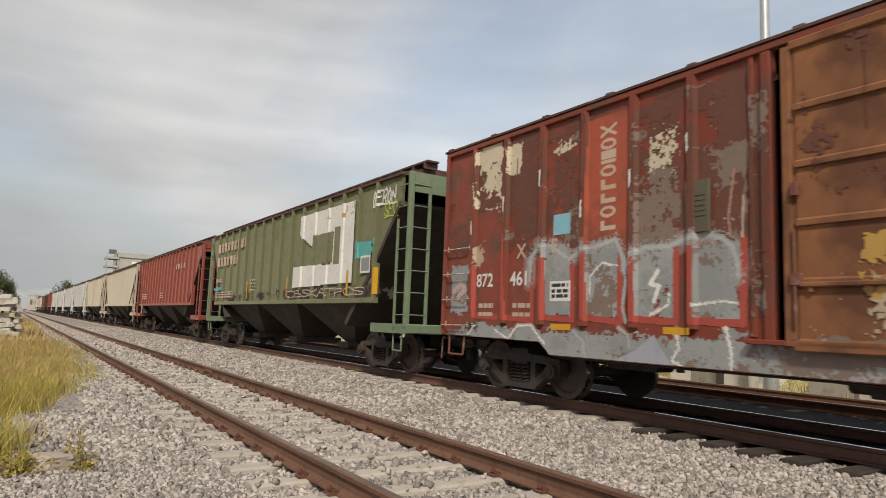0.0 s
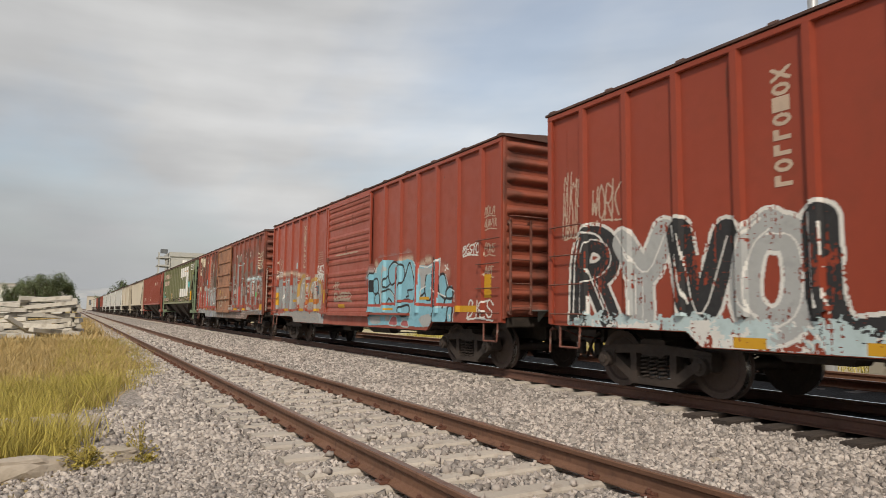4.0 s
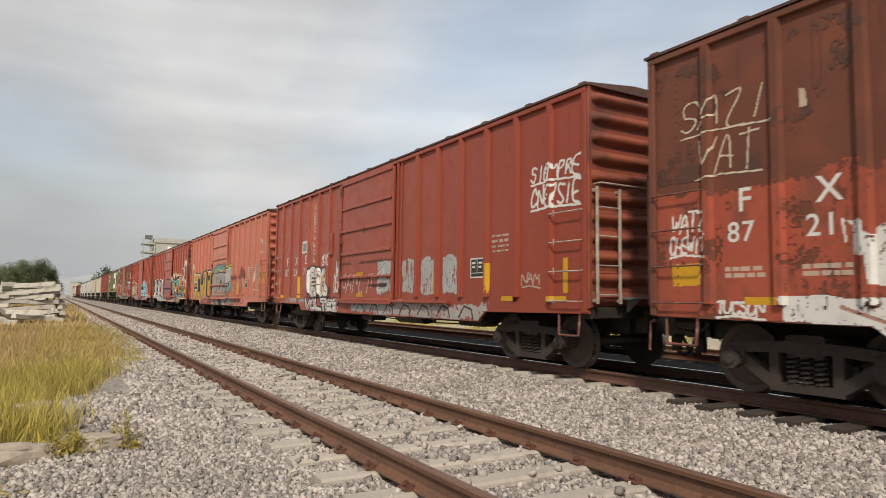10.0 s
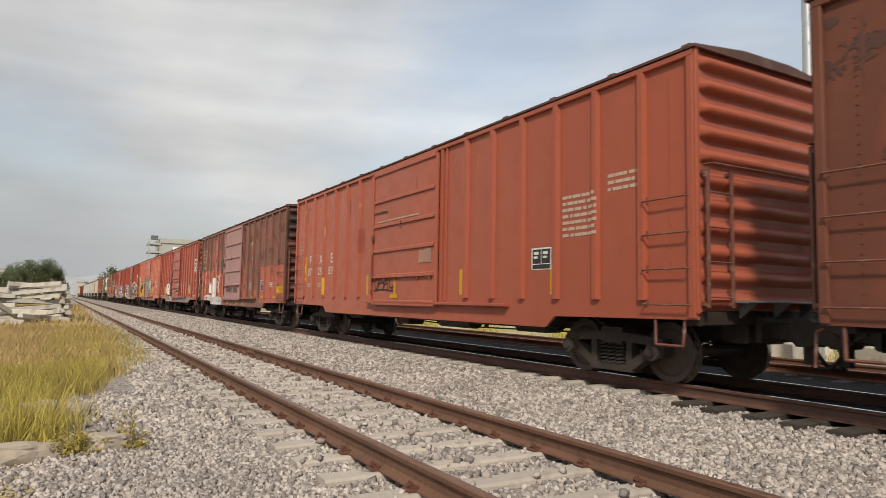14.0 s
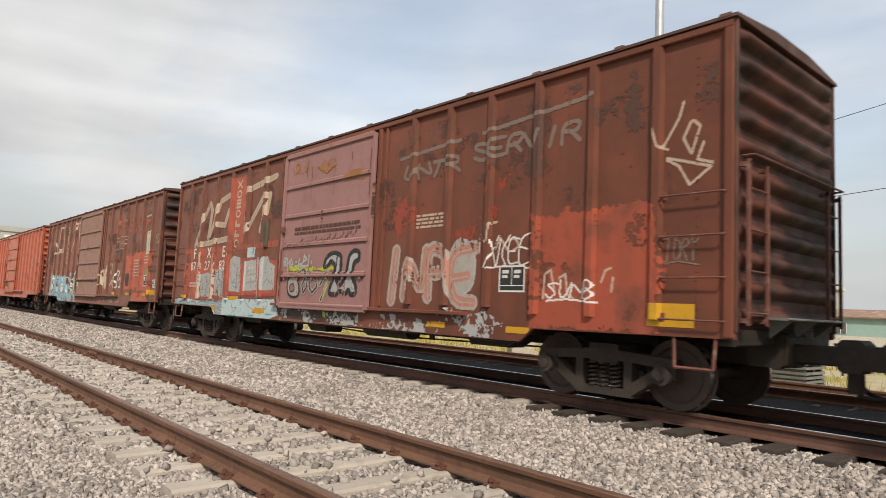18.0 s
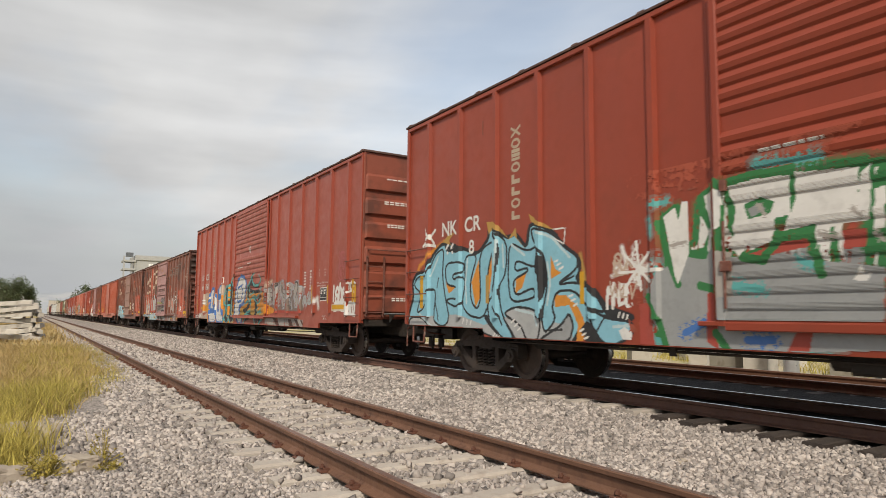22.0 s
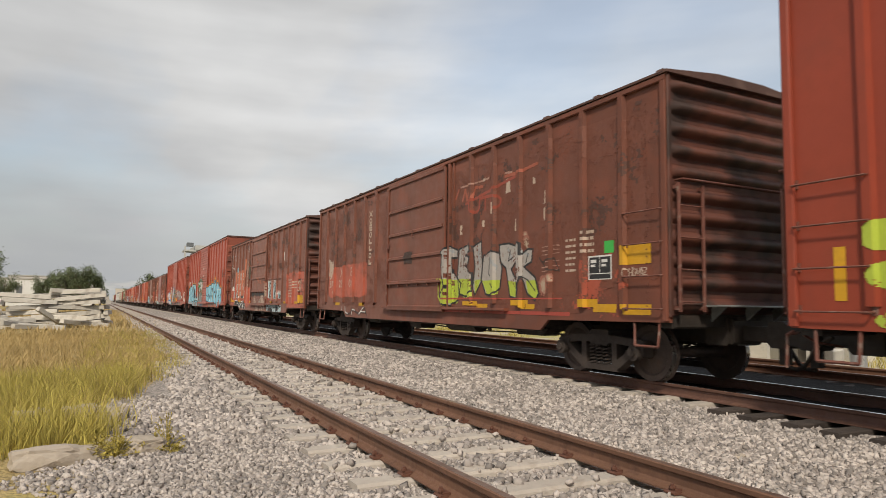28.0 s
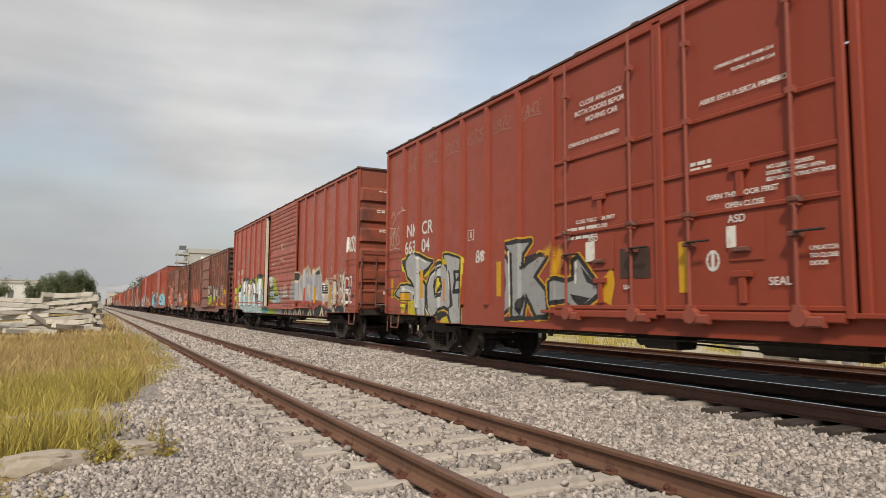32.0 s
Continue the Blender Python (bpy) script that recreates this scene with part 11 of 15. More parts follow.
    p.tag("UATO", 18.49, 19.11, 1.15, 1.42, "white", 0.04, 0.1)
    p.tag("TOP", 18.65, 19.11, 1.73, 1.92, "white", 0.03, 0.1)
    p.rect(16.04, 16.17, 1.44, 1.94, "yellow")
    p.rect(17.32, 17.46, 1.41, 1.9, "yellow")
    p.rect(18.89, 18.99, 1.43, 1.99, "yellow")
    p.rect(19.03, 19.13, 1.43, 1.86, "yellow")
    p.rect(17.58, 18.44, 1.22, 1.38, "cream")
    p.rect(17.62, 18.41, 1.25, 1.35, "yellow")
    p.tag("SOTRA", 18.0, 18.49, 2.4, 2.76, "pink", 0.012, 0.1)
    p.tag("CAER", 17.99, 18.42, 2.04, 2.34, "pink", 0.01, 0.1)


def art_1(p):
    """Blue bubble letters."""
    p.mist([(9.76, 1.96), (10.31, 2.32), (10.76, 2.27), (11.17, 2.32), (11.4, 2.16), (11.54, 2.28), (11.9, 2.35), (12.14, 2.22), (12.2, 1.81), (12.27, 1.6), (12.42, 2.18), (13.07, 2.19), (13.27, 2.23), (13.33, 1.96), (13.55, 2.0), (13.77, 1.86), (13.81, 1.64), (13.99, 1.63)], 0.22, "silver")
    p.poly([(9.75, 1.19), (9.76, 1.96), (10.31, 2.32), (10.76, 2.27), (11.17, 2.32), (11.4, 2.16), (11.54, 2.28), (11.9, 2.35), (12.14, 2.22), (12.2, 1.81), (12.27, 1.6), (12.42, 2.18), (13.07, 2.19), (13.27, 2.23), (13.33, 1.96), (13.55, 2.0), (13.77, 1.86), (13.81, 1.64), (13.99, 1.63), (13.95, 0.89), (13.01, 0.78), (12.32, 0.93), (10.51, 0.95)], "sky")
    p.line([(9.75, 1.19), (9.76, 1.96), (10.31, 2.32), (10.76, 2.27), (11.17, 2.32), (11.4, 2.16), (11.54, 2.28), (11.9, 2.35), (12.14, 2.22), (12.2, 1.81), (12.27, 1.6), (12.42, 2.18), (13.07, 2.19), (13.27, 2.23), (13.33, 1.96), (13.55, 2.0), (13.77, 1.86), (13.81, 1.64), (13.99, 1.63), (13.95, 0.89), (13.01, 0.78), (12.32, 0.93), (10.51, 0.95), (9.75, 1.19)], 0.05, "black")
    p.oval(10.02, 1.79, 0.25, 0.23, "black", 0)
    p.oval(10.02, 1.79, 0.20, 0.20, "sky", 0)
    p.oval(10.05, 1.44, 0.21, 0.17, "black", 0)
    p.oval(10.05, 1.44, 0.17, 0.14, "sky", 0)
    p.poly([(9.75, 1.55), (10.18, 1.62), (10.41, 1.77)], "black")
    p.rect(9.74, 13.02, 0.95, 1.1, "black", 0.05, 0.55, 17)
    p.line([(9.75, 1.24), (10.36, 1.24)], 0.035, "red")
    p.rect(9.75, 13.02, 1.0, 1.13, "pale", 0.04, 0.7, 15)
    p.ticks(13.34, 2.19, 0.9, 1, "pale", 0.05)
    p.ticks(13.34, 2.06, 0.9, 1, "pale", 0.05)
    p.ticks(13.34, 1.93, 0.9, 1, "pale", 0.05)
    p.ticks(13.34, 1.80, 0.9, 1, "pale", 0.05)
    p.ticks(13.34, 1.67, 0.9, 1, "pale", 0.05)


def art_0(p):
    """Worn overpaint in the panels."""
    p.rect(10.96, 11.92, 1.23, 3.61, "taupe", 0.12, 0.9, 51)
    p.rect(12.83, 13.62, 1.24, 3.33, "taupe", 0.12, 0.9, 53)
    p.wear(9.7, 16.0, 1.1, 3.2, 0.14, 83)


def art_2(p):
    """Orange and teal letters with white edges."""
    p.mist([(10.18, 2.26), (11.0, 2.51), (12.69, 2.38), (14.08, 2.33), (14.78, 1.77)], 0.18, "cream")
    p.mist([(14.6, 2.52), (14.76, 2.87), (15.08, 3.19), (15.0, 3.34)], 0.08, "white")
    p.mist([(15.32, 3.07), (15.69, 3.06)], 0.07, "white")
    p.tag("CLOWN", 15.32, 15.91, 2.33, 2.94, "bone", 0.012, 0.1)
    p.rect(15.18, 15.77, 1.48, 2.13, "white", 0.1, 0.3, 38)
    p.mist([(10.23, 1.3), (10.19, 2.08), (10.74, 2.36), (11.43, 2.23), (11.7, 1.45), (11.57, 0.99), (10.52, 0.98), (10.23, 1.3)], 0.1, "black")
    p.letter([(10.23, 1.3), (10.19, 2.08), (10.74, 2.36), (11.43, 2.23), (11.7, 1.45), (11.57, 0.99), (10.52, 0.98)], "teal", "white", None)
    p.mist([(14.41, 1.5), (14.78, 1.72), (14.98, 1.49), (14.98, 0.97), (14.46, 0.99), (14.41, 1.5)], 0.1, "black")
    p.letter([(14.41, 1.5), (14.78, 1.72), (14.98, 1.49), (14.98, 0.97), (14.46, 0.99)], "teal", "white", None)
    p.line([(14.62, 1.12), (14.82, 1.4)], 0.016, "white")
    p.line([(10.48, 1.95), (10.73, 1.41)], 0.02, "black")
    p.poly([(10.2, 1.96), (10.7, 2.15), (10.77, 1.59), (10.37, 1.42)], "teal")
    p.poly([(10.51, 1.41), (11.43, 1.46), (11.44, 1.23), (10.51, 1.21)], "orange")
    p.tag("SABDI", 14.68, 15.12, 2.35, 3.41, "white", 0.03, 0.6)
    p.tag("SEK", 15.33, 15.84, 1.58, 2.06, "white", 0.022, 0.1)
    p.line([(6.92, 1.04), (7.19, 1.81), (7.92, 2.06), (8.78, 2.28), (9.28, 2.13), (9.84, 1.98)], 0.07, "blue")
    p.line([(6.92, 1.04), (7.19, 1.81), (7.92, 2.06), (8.78, 2.28), (9.28, 2.13), (9.84, 1.98)], 0.03, "steel")
    p.line([(7.01, 1.53), (7.95, 1.65), (8.66, 1.37), (9.87, 1.48)], 0.07, "blue")
    p.line([(7.01, 1.53), (7.95, 1.65), (8.66, 1.37), (9.87, 1.48)], 0.03, "steel")
    p.line([(7.61, 1.11), (8.11, 1.91), (8.51, 1.18)], 0.07, "blue")
    p.line([(7.61, 1.11), (8.11, 1.91), (8.51, 1.18)], 0.03, "steel")
    p.line([(8.84, 1.18), (9.13, 1.88), (9.64, 1.18)], 0.07, "blue")
    p.line([(8.84, 1.18), (9.13, 1.88), (9.64, 1.18)], 0.03, "steel")


def art_8(p):
    """Grey door letters, whitened panels."""
    p.rect(3.69, 4.42, 1.14, 1.98, "brightred")
    p.rect(1.67, 1.87, 1.07, 2.32, "bone", 0.03, 0.8, 278)
    p.rect(2.59, 2.77, 1.09, 2.27, "bone", 0.03, 0.8, 345)
    p.rect(3.46, 3.62, 1.12, 2.23, "bone", 0.03, 0.8, 417)
    p.rect(4.68, 5.03, 2.02, 2.3, "sky", 0.03, 0.9, 171)
    p.wear(0.8, 10, 1.0, 2.9, 0.13, 172)


def art_11(p):
    """Pale panels with black strokes."""
    p.rect(9.96, 10.69, 1.23, 1.99, "brightred")
    p.mist([(10.09, 2.07), (10.58, 2.03)], 0.16, "white")
    p.rect(10.03, 10.64, 1.29, 2.05, "pale")
    p.rect(10.87, 11.57, 1.2, 1.97, "brightred")
    p.mist([(10.97, 2.05), (11.48, 2.01)], 0.16, "white")
    p.rect(10.92, 11.52, 1.26, 2.02, "pale")
    p.rect(11.76, 12.42, 1.23, 1.45, "brightred")
    p.mist([(11.84, 1.5), (12.35, 1.49)], 0.16, "white")
    p.rect(11.8, 12.38, 1.28, 1.5, "pale")
    p.line([(10.12, 1.83), (10.27, 1.98), (10.48, 1.93), (10.41, 1.64), (10.19, 1.58), (10.08, 1.4), (10.41, 1.34), (10.59, 1.51)], 0.035, "black")
    p.line([(10.48, 1.96), (10.61, 1.81), (10.48, 1.63)], 0.035, "black")
    p.line([(10.23, 1.43), (10.55, 1.57)], 0.035, "black")
    p.poly([(11.14, 1.78), (11.49, 1.95), (11.5, 1.84), (11.32, 1.66), (11.4, 1.61), (11.17, 1.39), (11.31, 1.29), (11.01, 1.27), (11.11, 1.5), (11.17, 1.67)], "black")
    p.poly([(11.96, 1.47), (12.08, 1.49), (12.18, 1.32), (12.25, 1.46), (12.34, 1.32), (12.01, 1.29)], "black")
    p.line([(10.95, 1.79), (11.38, 1.98), (11.52, 1.99)], 0.03, "black")
    p.poly([(9.66, 1.0), (11.95, 1.04), (12.48, 1.0), (12.47, 0.72), (12.09, 0.69), (11.13, 0.68), (9.66, 0.72)], "pale")
    p.line([(9.66, 1.0), (11.95, 1.02)], 0.03, "black")
    p.poly([(10.04, 0.72), (10.19, 0.94), (10.41, 0.85), (10.69, 0.9), (10.95, 0.68)], "black")
    p.poly([(11.48, 1.0), (11.7, 0.98), (11.9, 0.84), (11.85, 0.74), (11.48, 0.7)], "black")
    p.line([(9.73, 0.79), (9.89, 0.96), (10.08, 0.9), (9.97, 0.74)], 0.03, "black")
    p.line([(11.01, 0.84), (11.25, 0.91), (11.42, 0.84)], 0.03, "black")
    p.line([(12.0, 1.0), (12.24, 0.91), (12.42, 0.95)], 0.03, "black")
    p.mist([(9.72, 1.92), (9.76, 1.4)], 0.14, "bone")
    p.mist([(10.73, 2.12), (10.76, 1.28)], 0.12, "bone")
    p.mist([(11.63, 2.02), (11.65, 1.24)], 0.12, "bone")
    p.wear(9.6, 14, 0.6, 2.3, 0.12, 128)


def front_1(p):
    """Grey panels and loops edged in ochre."""
    p.mist([(0.6, 2.35), (1.65, 2.42), (2.68, 2.4), (3.44, 2.31), (4.33, 2.22)], 0.13, "bone")
    p.poly([(0.84, 2.22), (1.44, 2.27), (1.42, 1.4), (0.83, 1.41)], "steel")
    p.mist([(1.0, 2.02), (1.32, 1.58)], 0.1, "ash")
    p.poly([(1.79, 2.24), (2.44, 2.26), (2.41, 1.35), (1.77, 1.38)], "steel")
    p.mist([(1.93, 2.06), (2.33, 1.51)], 0.1, "ash")
    p.poly([(2.69, 2.25), (3.31, 2.24), (3.28, 1.37), (2.66, 1.35)], "steel")
    p.mist([(2.81, 2.08), (3.22, 1.51)], 0.1, "ash")
    p.poly([(3.58, 1.67), (3.73, 2.17), (4.11, 2.21), (4.29, 1.96), (4.21, 1.48), (3.99, 1.33), (3.6, 1.36)], "ash")
    p.line([(3.44, 1.61), (3.56, 2.03), (3.84, 2.25), (4.18, 2.23), (4.33, 1.92), (4.24, 1.48)], 0.07, "gold")
    p.poly([(4.52, 1.72), (4.81, 2.08), (5.37, 2.1), (5.79, 1.94), (5.82, 1.44), (5.53, 1.19), (4.83, 1.21)], "ash")
    p.line([(4.52, 1.72), (4.81, 2.08), (5.37, 2.1), (5.79, 1.94), (5.83, 1.66)], 0.06, "gold")
    p.line([(4.44, 1.37), (4.73, 1.67), (5.09, 1.35), (5.49, 1.4)], 0.08, "thin_orange")
    p.poly([(4.88, 1.67), (5.11, 1.71), (5.17, 1.49), (4.92, 1.48)], "soot")
    p.poly([(5.3, 1.87), (5.52, 1.88), (5.56, 1.62), (5.34, 1.58)], "slate")
    p.line([(1.63, 1.43), (1.89, 2.18), (2.35, 2.18)], 0.02, "white")
    p.line([(3.71, 1.5), (3.86, 2.0), (4.11, 2.02)], 0.02, "white")
    p.line([(4.72, 1.46), (4.87, 1.91), (5.27, 1.99)], 0.02, "white")
    p.rect(2.75, 3.21, 1.39, 1.46, "yellow")
    p.rect(4.58, 5.03, 1.36, 1.46, "yellow")


def front_9(p):
    """White letters edged in blue, black ones edged in teal, on orange."""
    p.mist([(1.88, 1.78), (2.15, 1.93), (2.79, 1.98)], 0.12, "bone")
    p.poly([(1.83, 1.94), (2.05, 2.01), (2.53, 2.07), (2.87, 2.05), (2.89, 1.58), (2.69, 1.5), (2.48, 1.5), (2.41, 1.17), (1.97, 1.16), (1.88, 1.78)], "bone")
    p.poly([(1.04, 1.09), (1.73, 1.19), (1.88, 1.0), (2.75, 1.18), (2.8, 0.85), (1.0, 0.84)], "bone")
    p.poly([(1.99, 1.56), (2.26, 1.47), (2.58, 1.5), (2.8, 1.82), (2.94, 2.07), (4.09, 2.09), (4.65, 1.96), (5.31, 1.9), (5.71, 1.89), (6.12, 2.15), (6.73, 2.21), (7.5, 2.19), (7.48, 0.74), (7.07, 0.73), (2.93, 0.71), (2.78, 0.86), (2.76, 1.18), (2.01, 1.25)], "orange")
    p.mist([(5.36, 2.23), (5.56, 2.28), (5.85, 2.22)], 0.1, "bone")
    p.poly([(5.27, 1.88), (5.29, 2.22), (5.36, 2.3), (5.51, 2.33), (5.8, 2.3), (5.91, 2.2), (5.91, 1.91), (5.72, 1.86), (5.51, 1.92), (5.42, 1.91)], "bone")
    p.shape([(2.77, 1.46), (2.88, 1.74), (3.22, 1.89), (3.34, 2.05), (3.51, 2.23), (3.99, 2.24), (3.75, 1.79), (3.73, 1.44), (4.02, 1.41), (4.07, 1.31), (3.21, 1.29), (3.43, 1.8), (3.12, 1.61), (2.93, 1.46)], "white", "blue", 0.06)
    p.shape([(4.1, 1.96), (4.44, 1.97), (4.67, 1.25), (4.9, 1.23), (4.83, 1.74), (5.24, 1.84), (5.37, 1.49), (5.52, 1.31), (5.68, 0.94), (5.66, 0.74), (4.59, 0.75), (4.44, 1.07), (4.31, 1.34), (4.38, 1.49), (4.11, 1.55), (3.92, 1.42), (4.05, 1.73)], "white", "blue", 0.055)
    p.shape([(3.18, 1.18), (4.19, 1.19), (4.4, 1.22), (4.44, 1.02), (4.26, 0.72), (3.27, 0.71), (3.17, 0.97)], "white", "blue", 0.05)
    p.poly([(4.56, 2.14), (4.82, 2.23), (4.86, 1.9), (5.21, 1.94), (5.25, 1.82), (4.83, 1.7), (4.69, 1.7)], "blue")
    p.shape([(4.82, 2.25), (5.21, 2.36), (5.22, 1.95), (4.86, 1.9)], "white", "blue", 0.035)
    p.line([(2.91, 1.21), (4.12, 1.25)], 0.07, "blue")
    p.line([(3.06, 1.18), (3.07, 0.73)], 0.06, "blue")
    p.line([(4.4, 1.24), (4.45, 1.02), (4.25, 0.71)], 0.05, "blue")
    p.line([(4.59, 0.75), (4.44, 1.03)], 0.045, "blue")
    p.line([(5.23, 2.4), (5.26, 1.89), (5.45, 1.38), (5.6, 1.2), (5.69, 0.9), (5.68, 0.72)], 0.04, "blue")
    p.line([(4.3, 1.5), (4.11, 1.52), (4.07, 1.24)], 0.03, "blue")
    p.poly([(4.17, 1.39), (4.24, 1.39), (4.29, 1.24), (4.15, 1.22)], "orange")
    p.poly([(4.25, 0.7), (4.41, 0.9), (4.49, 0.72)], "orange")
    p.mist([(3.38, 0.87), (4.13, 0.86)], 0.07, "silver")
    p.mist([(4.85, 0.85), (5.53, 0.82)], 0.07, "silver")
    p.mist([(4.9, 1.06), (5.45, 1.06)], 0.035, "ash")
    p.line([(6.25, 2.14), (6.19, 1.68), (6.17, 1.26), (6.3, 1.04)], 0.125, "black")
    p.line([(6.96, 2.28), (6.92, 1.86), (6.92, 1.28), (6.94, 0.9)], 0.17, "black")
    p.line([(6.59, 2.08), (6.55, 1.55), (6.54, 1.11)], 0.1, "black")
    p.line([(6.57, 1.57), (6.91, 1.57)], 0.09, "black")
    p.line([(6.03, 0.86), (6.33, 0.86), (6.72, 0.81), (7.08, 0.88), (7.34, 0.98)], 0.1, "black")
    p.line([(6.91, 2.39), (7.09, 2.18), (7.39, 2.15)], 0.07, "black")
    p.poly([(6.16, 2.24), (6.43, 2.15), (6.25, 2.02), (6.05, 1.94), (5.89, 1.85), (6.03, 2.09)], "black")
    p.poly([(5.9, 1.47), (6.07, 1.49), (6.07, 1.26), (5.93, 1.32)], "black")
    p.poly([(5.9, 0.95), (6.12, 1.09), (6.33, 0.94), (6.12, 0.74), (5.76, 0.82)], "black")
    p.poly([(7.13, 2.02), (7.5, 2.12), (7.49, 1.54), (7.39, 1.24), (7.25, 1.07), (7.08, 1.07), (7.08, 1.66)], "orange")
    p.poly([(6.58, 2.07), (6.78, 2.05), (6.77, 1.84), (6.59, 1.82)], "orange")
    p.poly([(5.78, 1.61), (6.03, 1.82), (6.03, 1.65), (5.86, 1.55)], "orange")
    p.poly([(6.6, 1.25), (6.68, 1.39), (6.8, 1.41), (6.79, 1.24), (6.68, 1.12), (6.61, 1.15)], "orange")
    p.line([(5.69, 1.56), (5.73, 1.78), (5.89, 2.06), (6.16, 2.3), (6.49, 2.14), (6.36, 2.03), (6.3, 1.68), (6.28, 1.26), (6.38, 1.02), (6.47, 1.0)], 0.042, "teal")
    p.line([(6.05, 2.06), (5.89, 1.88), (5.76, 1.65), (5.75, 1.56), (6.05, 1.63), (6.08, 2.05)], 0.042, "teal")
    p.line([(5.76, 1.46), (5.9, 1.51), (6.07, 1.48), (6.06, 1.09), (5.9, 0.98), (5.74, 0.86), (5.7, 0.76)], 0.042, "teal")
    p.line([(6.51, 2.13), (6.67, 2.23), (6.84, 2.36), (7.01, 2.53), (7.2, 2.54)], 0.042, "teal")
    p.line([(6.96, 2.5), (6.98, 2.37), (7.06, 2.26), (7.26, 2.2), (7.46, 2.27), (7.51, 2.41)], 0.042, "teal")
    p.line([(7.5, 2.2), (7.26, 2.1), (7.14, 2.06), (7.09, 1.89), (7.04, 1.62), (7.04, 1.13), (7.11, 1.04), (7.31, 1.11), (7.42, 1.29), (7.45, 1.51)], 0.042, "teal")
    p.line([(5.7, 0.75), (5.86, 0.87), (6.03, 0.88), (6.2, 0.75)], 0.042, "teal")
    p.line([(6.39, 0.73), (6.57, 0.87), (6.76, 0.9), (6.93, 0.74)], 0.042, "teal")
    p.line([(7.24, 0.76), (7.37, 0.89), (7.45, 1.04), (7.49, 1.15)], 0.042, "teal")
    p.line([(6.47, 2.08), (6.35, 1.55), (6.38, 1.18)], 0.042, "teal")
    p.line([(6.58, 2.1), (6.84, 2.06), (6.84, 1.78), (6.57, 1.76), (6.58, 2.1)], 0.032, "teal")
    p.line([(6.57, 1.29), (6.67, 1.46), (6.83, 1.49), (6.87, 1.43), (6.86, 1.16), (6.76, 1.04), (6.57, 0.91)], 0.035, "teal")
    p.line([(6.61, 1.27), (6.69, 1.41), (6.81, 1.42)], 0.01, "brightred")
    p.poly([(5.79, 0.75), (5.9, 0.84), (6.01, 0.84), (6.1, 0.76)], "orange")
    p.poly([(6.51, 0.74), (6.62, 0.83), (6.76, 0.85), (6.85, 0.75)], "orange")
    p.poly([(7.61, 2.0), (11.75, 1.85), (11.78, 0.94), (7.71, 0.89)], "orange")
    p.poly([(7.67, 1.37), (11.77, 1.23), (11.78, 0.94), (7.71, 0.89)], "gold")
    p.line([(8.17, 0.81), (7.9, 0.97), (8.04, 1.98), (8.3, 2.36), (8.74, 2.52), (9.19, 2.42), (9.4, 2.18), (9.37, 1.82), (9.13, 1.53), (8.62, 1.44), (8.59, 0.79)], 0.11, "blue")
    p.poly([(8.1, 0.82), (7.92, 1.05), (8.04, 1.98), (8.3, 2.36), (8.74, 2.5), (9.19, 2.41), (9.38, 2.18), (9.36, 1.82), (9.12, 1.56), (8.61, 1.48), (8.51, 1.34), (8.61, 0.93), (8.53, 0.79)], "white")
    p.line([(8.36, 2.11), (8.85, 2.21), (8.97, 1.91), (8.88, 1.62), (8.37, 1.56), (8.26, 1.97)], 0.045, "blue")
    p.line([(10.23, 2.49), (10.09, 2.25), (9.81, 2.1), (9.82, 1.63)], 0.1, "black")
    p.line([(9.96, 2.26), (10.65, 2.12), (11.07, 2.12), (11.23, 2.3)], 0.07, "black")
    p.line([(10.67, 1.68), (10.84, 1.42), (10.79, 1.07), (10.96, 0.86)], 0.12, "black")
    p.line([(10.14, 1.59), (9.68, 1.28), (9.28, 1.23)], 0.09, "black")
    p.line([(9.14, 0.93), (9.98, 1.09), (10.63, 0.88)], 0.1, "black")
    p.line([(10.68, 1.59), (11.35, 1.72)], 0.08, "black")
    p.line([(9.88, 1.98), (10.66, 1.89), (11.23, 1.93)], 0.06, "black")
    p.line([(10.41, 2.57), (10.14, 2.44), (10.2, 2.28), (10.56, 2.12), (11.06, 2.13), (11.25, 2.32), (11.06, 2.51)], 0.04, "teal")
    p.line([(10.14, 2.46), (9.63, 2.12), (9.63, 1.73), (10.0, 1.57), (10.41, 1.72), (10.67, 1.62), (11.01, 1.47), (11.4, 1.64)], 0.04, "teal")
    p.line([(9.26, 1.44), (9.66, 1.57), (10.15, 1.51), (10.12, 1.23), (9.59, 1.16), (9.03, 0.88)], 0.04, "teal")
    p.line([(8.88, 0.75), (9.19, 0.98), (9.69, 1.09), (10.27, 0.99), (10.41, 0.76)], 0.04, "teal")
    p.line([(10.88, 0.77), (11.27, 0.92), (11.42, 1.31)], 0.04, "teal")
    p.line([(10.54, 1.74), (10.92, 1.68), (11.4, 1.89), (11.34, 2.06), (11.19, 1.98)], 0.04, "teal")
    p.line([(9.87, 2.14), (10.04, 1.79), (10.49, 1.89)], 0.04, "teal")
    p.line([(10.98, 1.36), (11.03, 1.13), (11.41, 1.25)], 0.04, "teal")


